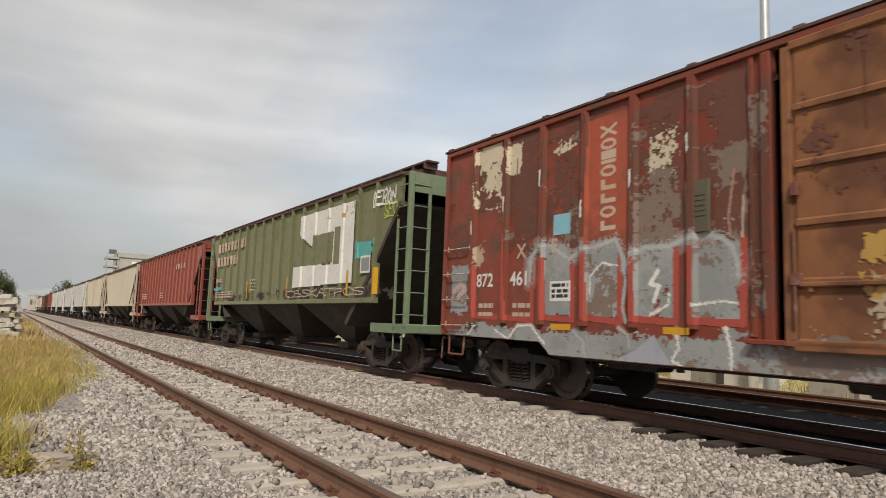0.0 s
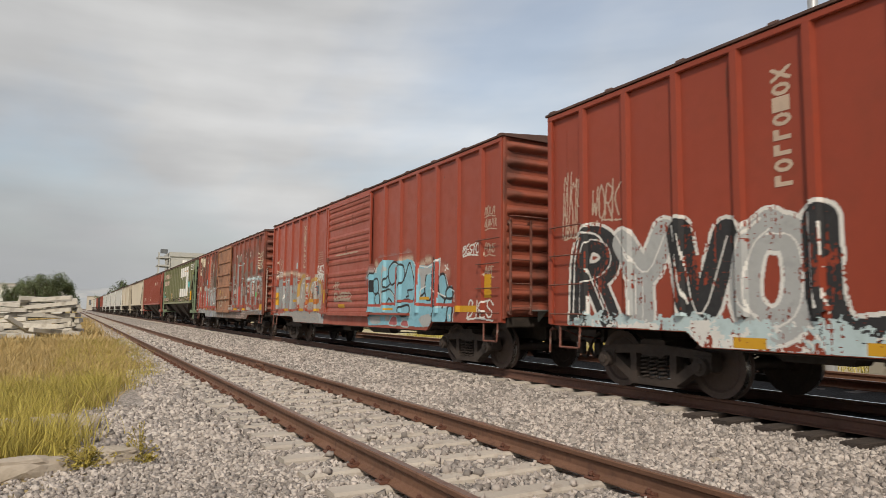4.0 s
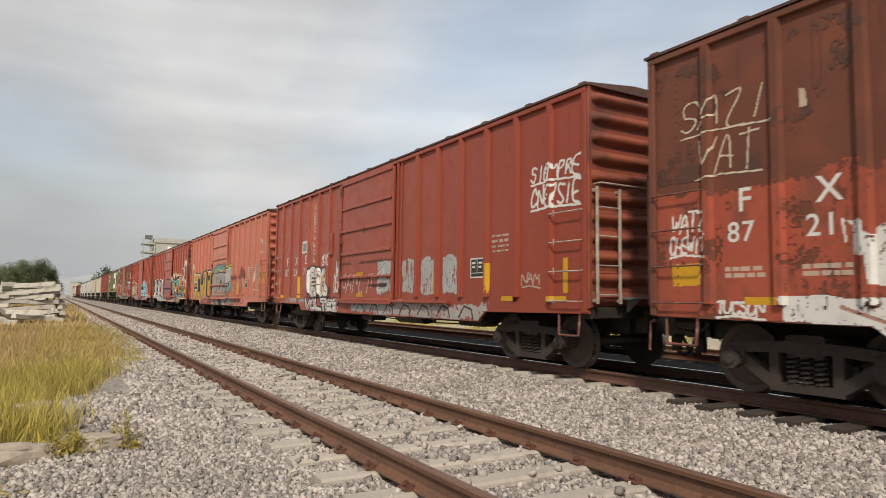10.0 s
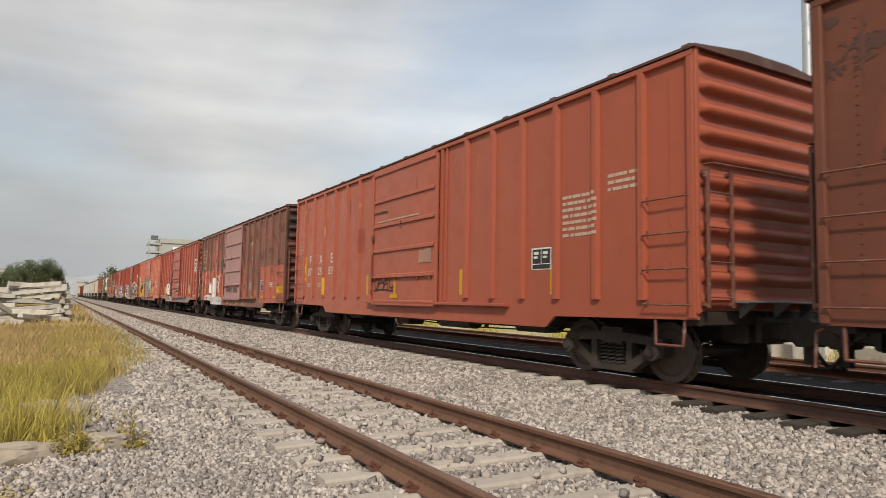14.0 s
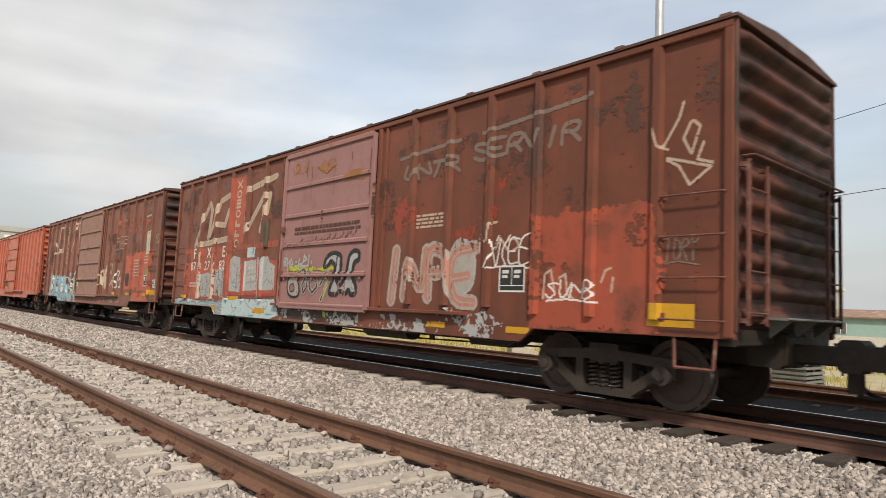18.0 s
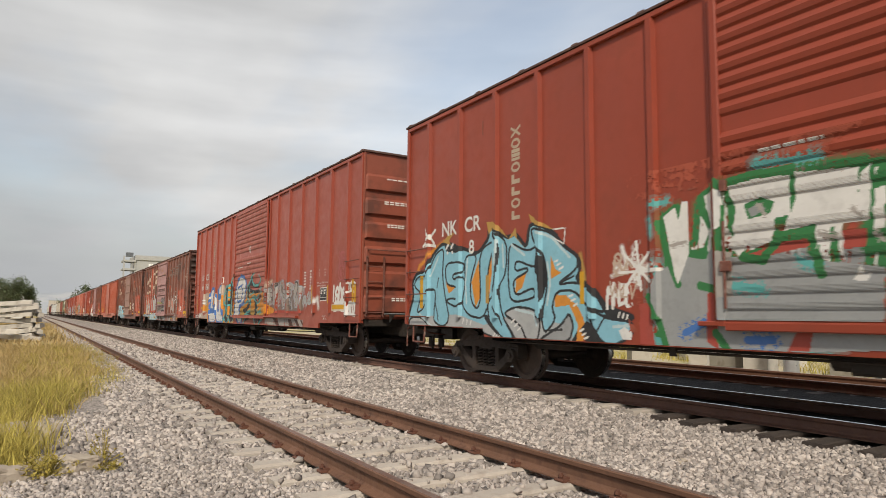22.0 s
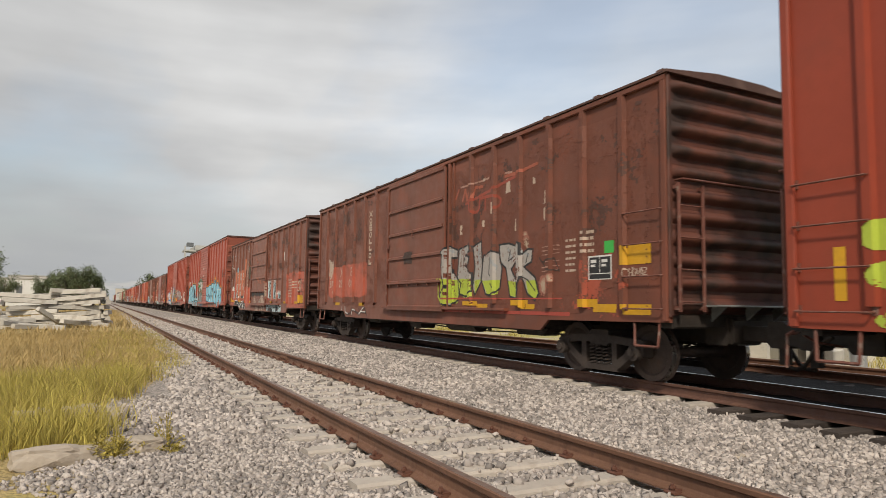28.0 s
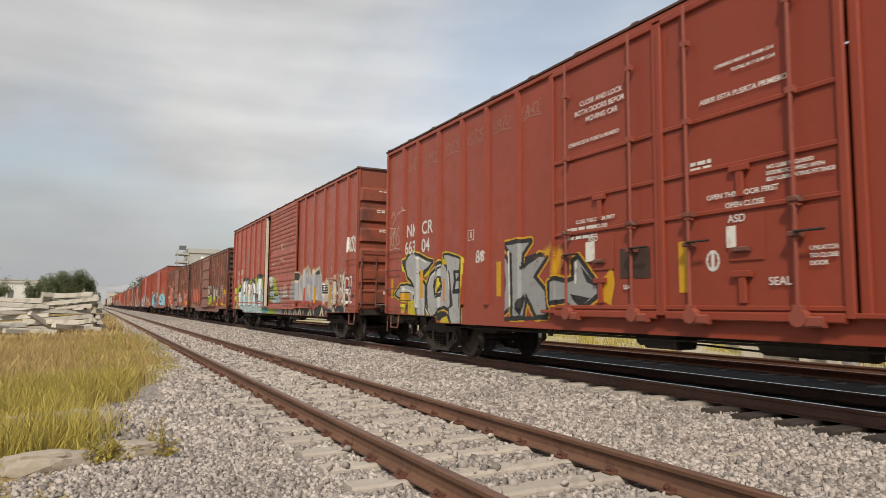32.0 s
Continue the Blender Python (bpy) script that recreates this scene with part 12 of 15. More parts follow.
def art_5(p):
    """White sill and panels."""
    p.rect(3.5, 4.4, 1.15, 2.05, "white", 0.03, 0.97, 69)
    p.rect(4.55, 5.2, 1.25, 2.1, "white", 0.12, 0.5, 70)
    p.rect(3.6, 5.6, 0.66, 1.02, "white", 0.08, 0.9, 71)
    p.poly([(1.8, 1.17), (2.3, 1.18), (2.58, 1.12), (2.86, 1.04), (2.85, 0.79), (2.58, 0.9), (2.09, 0.91), (1.82, 0.89)], "white")
    p.poly([(2.56, 1.89), (2.61, 1.95), (2.68, 1.9), (2.67, 1.57), (2.56, 1.58)], "white")
    p.poly([(2.77, 1.83), (2.88, 1.89), (2.89, 1.88), (2.87, 1.28), (2.76, 1.31)], "white")
    p.line([(2.46, 1.95), (2.49, 1.72)], 0.012, "white")
    p.tag("TUCSON", 0.98, 1.61, 0.96, 1.11, "white", 0.016, 0.1)

# ---- the boxcars, from the head of the train back ----
A, B = 4.37, 5.19
CARS = []


def make_cars():
    spec = [
        (10.39, -5.85, A, M_MIX, "weathered rusty red boxcar with grey overpaint and brown door", dict(door_paint=M_TAN, slide=0.17, grab=M_PALEGRAB)),
        (-7.22, -23.05, A, M_RED, "red boxcar with a louvred door and blue bubble graffiti", dict(door="louvre", slide=0.28)),
        (-24.4, -40.45, A, M_RED, "red boxcar, orange and teal graffiti, door slightly open", dict(slide=0.42)),
        (-41.6, -57.7, A, M_SALMON, "faded red boxcar with gold, black and silver graffiti", {}),
        (-58.85, -74.97, A, M_RED, "red boxcar with a plain door and white scrawls along its sill", dict(grab=M_PALEGRAB)),
        (-76.18, -92.35, A, M_BROWN, "dark brown boxcar with a mauve door and a red repainted end", dict(door_paint=M_MAUVE)),
        (-93.58, -109.72, A, M_RUSTRED, "faded orange-red boxcar with a closed door and few scrawls", {}),
        (-111.25, -127.4, A, M_BROWN, "brown boxcar with pale blue graffiti and a dull brown door", dict(door_paint=M_DULL)),
        (-128.8, -145.0, A, M_BROWN, "brown boxcar with a mauve door and silver graffiti", dict(door_paint=M_MAUVE)),
        (-146.8, -166.3, B, M_RED, "tall red boxcar with blue, black and teal graffiti", dict(kind="tall", door="louvre")),
        (-168.6, -188.1, B, M_RED, "tall red boxcar with pale blue graffiti along its side", dict(kind="tall", door="louvre")),
        (-189.85, -206.05, A, M_BROWN, "dark brown boxcar with red repainted patches and grey graffiti", {}),
        (-207.75, -223.9, A, M_BROWN, "brown boxcar with silver and lime graffiti", {}),
        (-225.65, -245.12, B, M_RED, "tall red boxcar with its louvred door partly open", dict(kind="tall", door="louvre", slide=1.25)),
        (-247.3, -266.8, B, M_RED, "tall red boxcar with double plug doors and silver graffiti", dict(kind="tall", door="plug")),
    ]
    for i, (f, r, top, paint, label, kw) in enumerate(spec):
        kw["reach"] = tuple(g / 2 - 0.3 for g in (r - spec[i + 1][0] if i < 14 else 1.4, spec[i - 1][1] - f if i else 1.2))
        CARS.append(boxcar(f, r, top, paint, label, **kw))


make_cars()


def marks(c, k, a, b, e, ink="white", h=0.27, z=2.15, hn=0.23, zn=1.80):
    """Reporting mark and number of a 50 ft car, a pair of figures to a panel."""
    for ch, d in zip("FXE", (1.28, 2.2, 3.16)):
        letters(c, ch, d + k, z, h, ink, bold=0.004)
    for s, d in zip((a, b, e), (1.14, 2.08, 3.02)):
        letters(c, s, d + k, zn, hn, ink, spread=1.12, bold=0.003)


def sill_yellow(p, *ds, z=1.08, w=0.42, h=0.075):
    for d in ds:
        p.rect(d, d + w, z, z + h, "yellow")


def data_lines(c):
    """Data of the tall cars beside the rear truck."""
    for s, d, z, h in (("EMPTY CG ABOVE RAIL 57", 16.48, 1.97, 0.046), ("FLOOR HT ABOVE RAIL 44", 16.48, 1.88, 0.046), ("W", 16.6, 2.33, 0.045), ("H", 16.6, 2.25, 0.045), ("H", 16.6, 2.17, 0.045),
                       ("8-2", 17.02, 2.33, 0.045), ("16-4", 16.99, 2.25, 0.045), ("16-9", 16.99, 2.17, 0.045), ("LIFT, JACK", 16.95, 1.04, 0.045), ("AND PULL", 16.96, 0.97, 0.045)):
        letters(c, s, d, z, h, "white", 0.012 if z < 1.06 else 0.0)


def paint_cars():
    # 0: grey overpaint in the panels, red frames, brown rust
    c = CARS[0]
    p = Coat(c, 10)
    p.flakes("rust", 6.3, 16.1, 2.4, 4.2, 0.66, 11)
    art_0(p)
    rear_0(p)
    p.rect(0.2, 16.0, 0.64, 1.0, "taupe", 0.05, 0.9, 71)
    p.rect(0.4, 16.1, 0.62, 1.02, "steel", 0.1, 0.5, 72)
    p.rect(6.2, 15.9, 0.62, 1.02, "taupe", 0.1, 0.5, 73)
    front_0(p)
    p.emblem(4.07, 2.45, 4.0, "bone", 0.26)
    p.tag("SOCRE", 11.2, 13.0, 0.7, 0.95, "thin_white", 0.02)
    p.rect(2.98, 3.33, 2.5, 2.8, "sky")
    p.rect(2.93, 3.36, 1.5, 1.79, "white")
    p.ticks(2.97, 1.75, 0.33, 3, "black", 0.04, 0.08)
    p.stencil_box(13.92, 1.5, 0.42, 0.36)
    sill_yellow(p, 2.95, 5.0, 10.8, 12.6, 15.5)
    p.rect(15.55, 16.03, 1.11, 1.33, "yellow")
    p.tag("CAE", 15.05, 16.05, 3.2, 3.52, "cream", 0.02, 0.1)
    p.tag("CROSS", 15.0, 16.15, 2.8, 3.08, "cream", 0.02, 0.1)
    for i in range(6):
        p.rect(0.86 + 0.903 * i - 0.05, 0.86 + 0.903 * i + 0.05, 2.7 + 0.3 * (i % 3), 2.95 + 0.3 * (i % 3), "white", 0.01)
    p.ticks(1.12, 1.46, 0.4, 2, "bone", 0.06, 0.14)
    p.ticks(2.05, 1.46, 0.42, 2, "bone", 0.06, 0.14)
    p.rect(6.7, 9.5, 1.05, 1.72, "tan", 0.1, 0.35, 81)
    p.rect(7.4, 8.4, 1.55, 2.1, "gold", 0.08, 0.4, 82)
    p.streaks(60, "rust", most=1.6)
    p.build()
    letters(c, "872", 1.03, 1.76, 0.22, "white", bold=0.006)
    letters(c, "461", 1.96, 1.76, 0.22, "white", bold=0.006)
    letters(c, "X", 2.12, 2.2, 0.22, "bone", bold=0.006)
    letters(c, "E", 2.93, 2.24, 0.2, "bone", bold=0.006)
    vent_plate(c, 5.35, 2.3)

    # 1: louvred door, blue piece
    c = CARS[1]
    p = Coat(c, 21)
    p.rect(0.55, 6.0, 0.66, 2.2, "ash", 0.12, 0.45, 3)
    for i in range(6):
        d = 0.55 + 0.903 * i + 0.08
        p.rect(d, d + 0.76, 1.06, 2.1, "red")
        p.rect(d + 0.06, d + 0.68, 1.14, 2.0, "steel" if i < 3 else "ash", 0.03, 0.8, 4 + i)
    front_1(p)
    p.wear(0.4, 6.2, 0.7, 2.4, 0.1, 16)
    p.rect(0.3, 6.1, 0.62, 1.0, "silver", 0.06, 0.9, 9)
    p.mural("OSOD", 1.8, 5.6, 0.66, 1.02, "ash", edge="steel", mark=None, weight=0.06)
    art_1(p)
    rear_1(p)
    p.emblem(3.95, 2.5, 4.0, "bone")
    p.rect(3.05, 3.3, 2.55, 2.75, "pale")
    p.tag("SSS", 0.75, 1.6, 2.55, 3.0, "bone", 0.016)
    p.tag("REE", 0.8, 1.5, 2.36, 2.52, "white", 0.012)
    p.tag("BESTO", 14.4, 15.0, 2.25, 2.42, "white", 0.016)
    p.tag("MOLA", 15.2, 15.55, 2.95, 3.1, "bone", 0.01)
    p.tag("GUAVIX", 15.2, 15.6, 2.7, 2.85, "bone", 0.01)
    p.tag("PONS", 15.2, 15.55, 2.2, 2.4, "bone", 0.01)
    p.tag("ART", 15.2, 15.5, 1.8, 1.95, "bone", 0.012)
    p.tag("CUATZ", 5.35, 5.95, 2.28, 2.5, "white", 0.02)
    p.tag("STRIK", 5.35, 5.95, 2.05, 2.25, "white", 0.02)
    p.tag("BIES", 14.6, 15.5, 1.0, 1.3, "white", 0.018)
    p.rect(15.2, 15.42, 1.38, 1.8, "yellow")
    p.rect(14.2, 14.9, 1.1, 1.22, "yellow")
    p.tag("CWEED", 7.2, 8.6, 1.42, 1.6, "bone", 0.028, 0.0, 0.05)
    p.tag("AR", 7.2, 7.6, 1.75, 1.92, "bone", 0.02)
    p.rect(7.6, 8.1, 1.18, 1.28, "yellow")
    p.ticks(7.3, 2.72, 1.7, 1, "bone", 0.035)
    p.ticks(5.4, 2.95, 0.45, 6, "thin_bone", 0.022, 0.07)
    for d in (0.62, 5.95):
        p.rect(d, d + 0.28, 1.3, 1.75, "yellow", 0.02)
    sill_yellow(p, 1.7, 3.5, 5.2)
    p.streaks(26, "scab", most=0.9)
    p.build()
    letters(c, "87", 1.0, 1.75, 0.22, "silver", bold=0.004)
    letters(c, "31", 1.95, 1.75, 0.22, "silver", bold=0.004)
    letters(c, "40", 2.9, 1.75, 0.22, "silver", bold=0.004)
    letters(c, "X", 2.1, 2.25, 0.2, "bone")
    letters(c, "E", 3.05, 2.25, 0.2, "bone")
    for q, tx in enumerate(("3.05", "2.98", "15.39", "2.89")):
        letters(c, tx, 14.05, 2.36 - 0.13 * q, 0.07, "bone")
    letters(c, "A METAL FUTURE", 4.5, 0.72, 0.1, "black", -0.002)

    # 2: orange and teal letters
    c = CARS[2]
    p = Coat(c, 31)
    art_2(p)
    rear_2(p)
    p.mural("RYVOLP", 0.5, 6.2, 0.70, 2.3, ["black", "silver"], edge="white", halo=None, low=None, mark="white", weight=0.2)
    p.rect(0.4, 6.2, 0.62, 1.05, "pale", 0.1, 0.6, 33)
    p.rect(0.6, 16, 0.62, 0.98, "white", 0.08, 0.5, 35)
    p.tag("ZSI", 14.4, 15.1, 2.35, 2.65, "white", 0.03, 0.5)
    p.tag("PEKOZ", 14.4, 15.1, 2.1, 2.35, "white", 0.026)
    p.tag("YK", 14.9, 15.7, 3.0, 3.25, "white", 0.03)
    p.tag("YAGER", 15.2, 15.75, 2.88, 3.04, "bone", 0.012, 0.0, 0.06)
    p.tag("FLERM", 15.2, 15.75, 2.68, 2.84, "bone", 0.012, 0.0, 0.06)
    p.tag("CUIO", 15.25, 15.7, 2.35, 2.52, "bone", 0.01)
    p.tag("ARTM", 15.2, 15.8, 1.75, 2.1, "white", 0.016)
    p.tag("WORK", 1.0, 1.6, 2.5, 3.0, "bone", 0.014)
    p.tag("BUSTE", 0.35, 0.75, 2.3, 3.2, "bone", 0.012, 0.8)
    p.emblem(4.1, 2.5, 3.9, "bone")
    p.rect(15.24, 15.7, 1.27, 1.5, "yellow")
    p.rect(15.2, 15.9, 0.95, 1.04, "brightred", 0.01)
    sill_yellow(p, 1.6, 3.4, 4.9, z=0.72, h=0.11)
    sill_yellow(p, 7.4, 10.6, 12.9, z=0.72, h=0.13)
    sill_yellow(p, 14.2, z=0.95, w=0.6, h=0.13)
    p.tag("GORDOS", 11.6, 12.6, 0.78, 0.92, "black", 0.014)
    p.drips(10.2, 15, 1.0, "white", 14, 0.3)
    p.wear(0.3, 16, 0.6, 2.5, 0.12, 302)
    p.streaks(26, "scab", most=0.9)
    p.build()

    # 3: gold block letters, silver door piece
    c = CARS[3]
    p = Coat(c, 41)
    front_3(p)
    art_3(p)
    p.tag("SOLET", 0.5, 1.6, 2.55, 2.95, "bone", 0.02)
    p.tag("BUCK", 0.95, 1.55, 2.35, 2.55, "lime", 0.026)
    p.tag("XYV", 15.3, 15.9, 2.85, 3.3, "bone", 0.018, 0)
    p.tag("WXY", 14.2, 15.0, 1.4, 2.2, "bone", 0.024, 0)
    p.tag("PRE", 5.3, 6.0, 0.68, 0.92, "dirt", 0.026)
    p.tag("PRCO", 3.3, 4.0, 0.70, 0.86, "rust", 0.022)
    p.stencil_box(12.75, 1.45, 0.45, 0.34)
    p.rect(15.42, 15.65, 1.62, 2.08, "yellow")
    p.rect(0.5, 0.66, 1.55, 1.9, "yellow")
    for d in (10.65, 11.6, 12.62, 13.3, 14.95, 1.68, 2.6, 3.55):
        p.rect(d, d + 0.09, 1.22, 1.7, "yellow")
    p.ticks(13.45, 2.3, 0.55, 6, "bone", 0.03, 0.09)
    p.ticks(14.4, 2.35, 0.5, 3, "bone", 0.03, 0.09)
    p.ticks(7.2, 3.1, 1.6, 1, "bone", 0.04)
    p.ticks(1.2, 1.47, 0.6, 1, "brightred", 0.06)
    p.streaks(22, "scab", most=0.7)
    p.build()
    marks(c, -0.05, "87", "26", "17", "white")

    # 4: white scrawls
    c = CARS[4]
    p = Coat(c, 51)
    p.rect(3.62, 4.48, 2.0, 4.1, "hot", 0.01)
    p.emblem(4.02, 2.15, 4.0, "bone")
    p.rect(2.88, 3.35, 2.5, 2.88, "white")
    p.rect(2.95, 3.28, 2.57, 2.8, "grey")
    p.mural("EAL", 3.55, 5.3, 1.1, 2.0, "white", edge="black", mark=None, weight=0.17)
    p.mural("VOLTES", 3.3, 6.1, 0.66, 1.08, "white", edge="black", mark=None, weight=0.07)
    p.rect(3.8, 4.4, 1.35, 1.75, "white")
    p.ticks(3.86, 1.7, 0.48, 3, "black", 0.05, 0.11)
    p.tag("MONEY", 4.75, 5.4, 2.1, 2.35, "white", 0.024)
    p.tag("UM", 5.9, 6.25, 1.85, 2.1, "white", 0.026)
    p.tag("CETK", 5.75, 6.25, 1.3, 1.75, "white", 0.026)
    p.rect(0.9, 3.2, 0.92, 1.08, "silver", 0.06, 0.5, 53)
    for d, w in ((8.9, 0.75), (10.0, 0.6), (10.92, 0.6), (11.85, 0.55)):
        p.rect(d, d + w, 1.22, 1.95, "silver", 0.05, 0.92, int(d * 9))
        p.oval(d + w / 2, 1.75, w / 2, 0.25, "silver")
        p.oval(d + w / 2, 1.62, w * 0.3, 0.3, "grey", 0.02)
    p.rect(7.0, 13.5, 0.70, 1.0, "silver", 0.1, 0.75, 55)
    p.rect(9.6, 13.4, 0.72, 1.0, "ash", 0.08, 0.75, 54)
    for q in range(7):
        p.line([(7.4 + q * 0.85, 0.74), (7.6 + q * 0.85, 0.96), (7.85 + q * 0.85, 0.9), (7.9 + q * 0.85, 0.74)], 0.022, "dirt")
    p.rect(6.6, 9.8, 1.98, 2.03, "rust", 0.02, 0.6, 56)
    p.tag("CANLIMZ", 6.6, 9.3, 1.3, 1.75, "white", 0.014, 0.5, 0.2)
    p.rect(7.6, 8.0, 1.62, 1.75, "yellow")
    p.rect(7.6, 8.0, 1.12, 1.22, "yellow")
    p.rect(8.2, 9.4, 1.38, 1.44, "dirt", 0.03)
    p.tag("SIEMPRE", 14.75, 15.95, 3.05, 3.32, "white", 0.018)
    p.tag("CNEZSIE", 14.75, 15.95, 2.62, 2.95, "white", 0.02)
    p.stencil_box(12.89, 1.5, 0.46, 0.36)
    for d in (0.45, 2.65, 4.72, 11.45, 13.45, 15.55):
        p.rect(d, d + 0.1, 1.22, 1.75, "yellow")
    sill_yellow(p, 0.6, 2.4, 13.9, 15.2)
    p.ticks(13.6, 2.25, 0.5, 4, "bone", 0.03, 0.09)
    p.tag("NAM", 14.5, 15.0, 1.35, 1.55, "bone", 0.012)
    p.flakes("rust", 6.2, 6.5, 1.2, 4.1, 0.5, 57)
    p.wear(3, 14, 0.6, 2.5, 0.12, 304)
    p.streaks(30, "scab", most=0.8)
    p.build()
    marks(c, 0, "87", "24", "71", "white")
    vent_plate(c, 5.3, 2.32, paint=M_RED)

    # 5: brown with red lower end, mauve door
    c = CARS[5]
    p = Coat(c, 61)
    p.rect(0.1, 6.2, 0.9, 2.45, "hot", 0.12, 0.85, 62)
    p.rect(3.62, 4.46, 2.0, 4.0, "hot", 0.03, 0.95, 63)
    p.emblem(4.02, 2.15, 3.8, "bone")
    p.rect(9.9, 10.3, 0.95, 2.3, "hot", 0.06, 0.85, 60)
    p.rect(12.75, 16.1, 0.86, 2.25, "hot", 0.09, 0.93, 64)
    p.rect(10.2, 12.8, 1.0, 1.5, "hot", 0.25, 0.25, 65)
    p.flakes("grimy", 0.1, 16.0, 2.6, 4.1, 0.66, 66)
    p.bare(6.3, 9.75, 0.6, 4.4)
    p.flakes("scab", 9.9, 12.7, 1.6, 4.0, 0.66, 67)
    art_5(p)
    front_5(p)
    p.tag("SAZI", 0.5, 1.75, 3.2, 3.6, "cream", 0.011)
    p.tag("VAT", 0.7, 1.6, 2.65, 3.1, "cream", 0.011)
    p.tag("WATZ", 0.35, 0.85, 1.95, 2.2, "white", 0.014)
    p.tag("CHEWIT", 0.3, 0.85, 1.7, 1.9, "white", 0.014)
    p.tag("XKA", 11.0, 11.6, 1.4, 1.7, "bone", 0.02)
    p.tag("DENT", 10.3, 10.8, 1.4, 1.6, "bone", 0.01)
    p.stencil_box(12.82, 1.34, 0.5, 0.42)
    p.ticks(14.0, 1.65, 0.6, 3, "bone", 0.03, 0.06)
    p.rect(15.25, 15.85, 1.28, 1.52, "yellow")
    p.rect(0.35, 0.75, 1.3, 1.55, "yellow", 0.02)
    sill_yellow(p, 1.35, 3.0, 4.6, 11.3, 12.85, 14.5)
    sill_yellow(p, 6.7, 8.6, z=0.76, w=0.5, h=0.12)
    for d in (2.05, 3.55, 4.9, 11.2, 13.3):
        p.rect(d, d + 0.07, 3.2, 3.4, "bone", 0.015)
    p.ticks(11.3, 2.75, 0.4, 3, "bone", 0.03, 0.06)
    p.line([(10.9, 3.3), (11.6, 3.42)], 0.02, "bone")
    p.line([(13.2, 3.35), (14.4, 3.6)], 0.03, "red")
    p.ticks(1.1, 1.5, 0.5, 2, "bone")
    p.ticks(2.05, 1.5, 0.5, 2, "bone")
    p.wear(1.8, 5.6, 0.6, 2.5, 0.05, 305)
    p.streaks(60, "rust", most=1.5)
    p.build()
    marks(c, 0, "87", "21", "56", "white")
    vent_plate(c, 5.36, 2.3)

    # 6: faded, plain
    c = CARS[6]
    p = Coat(c, 71)
    p.rect(8.9, 9.5, 1.9, 2.2, "thin_bone", 0.03, 0.9, 72)
    p.flakes("fade", 0.5, 6.0, 2.8, 4.0, 0.70, 73)
    p.tag("OHAO", 6.6, 7.75, 1.35, 1.62, "black", 0.016)
    p.rect(6.5, 7.3, 3.18, 3.24, "dirt", 0.015)
    p.rect(7.5, 7.9, 1.12, 1.22, "yellow")
    for d in (2.65, 5.9, 7.7, 10.5, 13.3):
        p.rect(d, d + 0.11, 1.22, 1.7, "yellow")
    p.stencil_box(12.82, 1.62, 0.5, 0.36)
    p.ticks(13.6, 2.75, 0.8, 7, "bone", 0.035, 0.1)
    p.ticks(14.6, 2.95, 0.6, 3, "bone", 0.035, 0.1)
    p.ticks(6.7, 3.0, 2.2, 1, "bone", 0.02, 0.06)
    p.rect(0.95, 1.1, 1.6, 2.4, "yellow", 0.02)
    p.tag("NOTZ", 0.35, 0.85, 2.7, 2.95, "bone", 0.01)
    p.tag("IFTH", 0.35, 0.85, 2.5, 2.65, "bone", 0.01)
    p.ticks(1.15, 1.55, 0.55, 2, "bone")
    p.ticks(2.1, 1.55, 0.55, 2, "bone")
    p.rect(5.35, 5.7, 2.3, 2.95, "red", 0.01)
    p.streaks(30, "scab", most=0.9)
    p.streaks(14, "fade", z1=4.1, most=1.6, r=0.02)
    p.build()
    marks(c, 0.05, "87", "25", "83", "white")
    letters(c, "LIM CGA", 1.05, 1.47, 0.075, "bone", spread=1.1)
    letters(c, "TARA", 1.05, 1.3, 0.075, "bone", spread=1.1)

    # 7: brown, pale blue front, red lower rear
    c = CARS[7]
    p = Coat(c, 81)
    p.flakes("grimy", 0.1, 16, 2.2, 4.1, 0.66, 82)
    p.bare(6.3, 9.75, 0.6, 4.4)
    p.emblem(4.0, 2.3, 4.0, "bone")
    for pts in (((1.4, 4.0), (2.0, 3.0), (2.4, 4.0)), ((2.6, 3.0), (2.7, 4.0), (3.1, 4.0), (3.2, 3.0), (2.6, 3.0)), ((4.7, 2.9), (5.6, 4.0), (5.9, 3.4)), ((1.3, 2.85), (3.4, 2.9)), ((5.0, 4.0), (6.1, 4.05))):
        p.line(pts, 0.045, "bone")
    p.rect(0.9, 6.1, 0.66, 1.75, "pale", 0.15, 0.6, 86)
    p.mural("TUSSON", 1.2, 6.1, 0.68, 1.8, "sky", edge="silver", halo=None, mark="white", weight=0.11)
    p.mural("ONE", 4.6, 6.1, 1.2, 2.0, "white", edge="dirt", mark=None, weight=0.06)
    rear_7(p)
    p.rect(14.75, 15.3, 2.4, 3.15, "cream", 0.01)
    p.ticks(14.85, 3.1, 0.36, 1, "grey")
    p.rect(14.95, 15.1, 2.55, 2.95, "silver")
    p.rect(14.83, 15.2, 2.68, 2.82, "silver")
    p.tag("SCAVIN", 11.3, 12.5, 2.55, 2.8, "taupe", 0.008, 0, 0.2)
    p.stencil_box(14.72, 1.39, 0.47, 0.34)
    p.rect(14.89, 15.1, 1.75, 1.92, "green")
    p.ticks(13.6, 2.25, 0.5, 6, "bone", 0.035, 0.1)
    p.ticks(14.65, 2.35, 0.45, 3, "bone", 0.035, 0.1)
    p.rect(15.3, 15.9, 1.12, 1.26, "yellow")
    sill_yellow(p, 2.2, 5.1, 11.3, 12.9, 14.7)
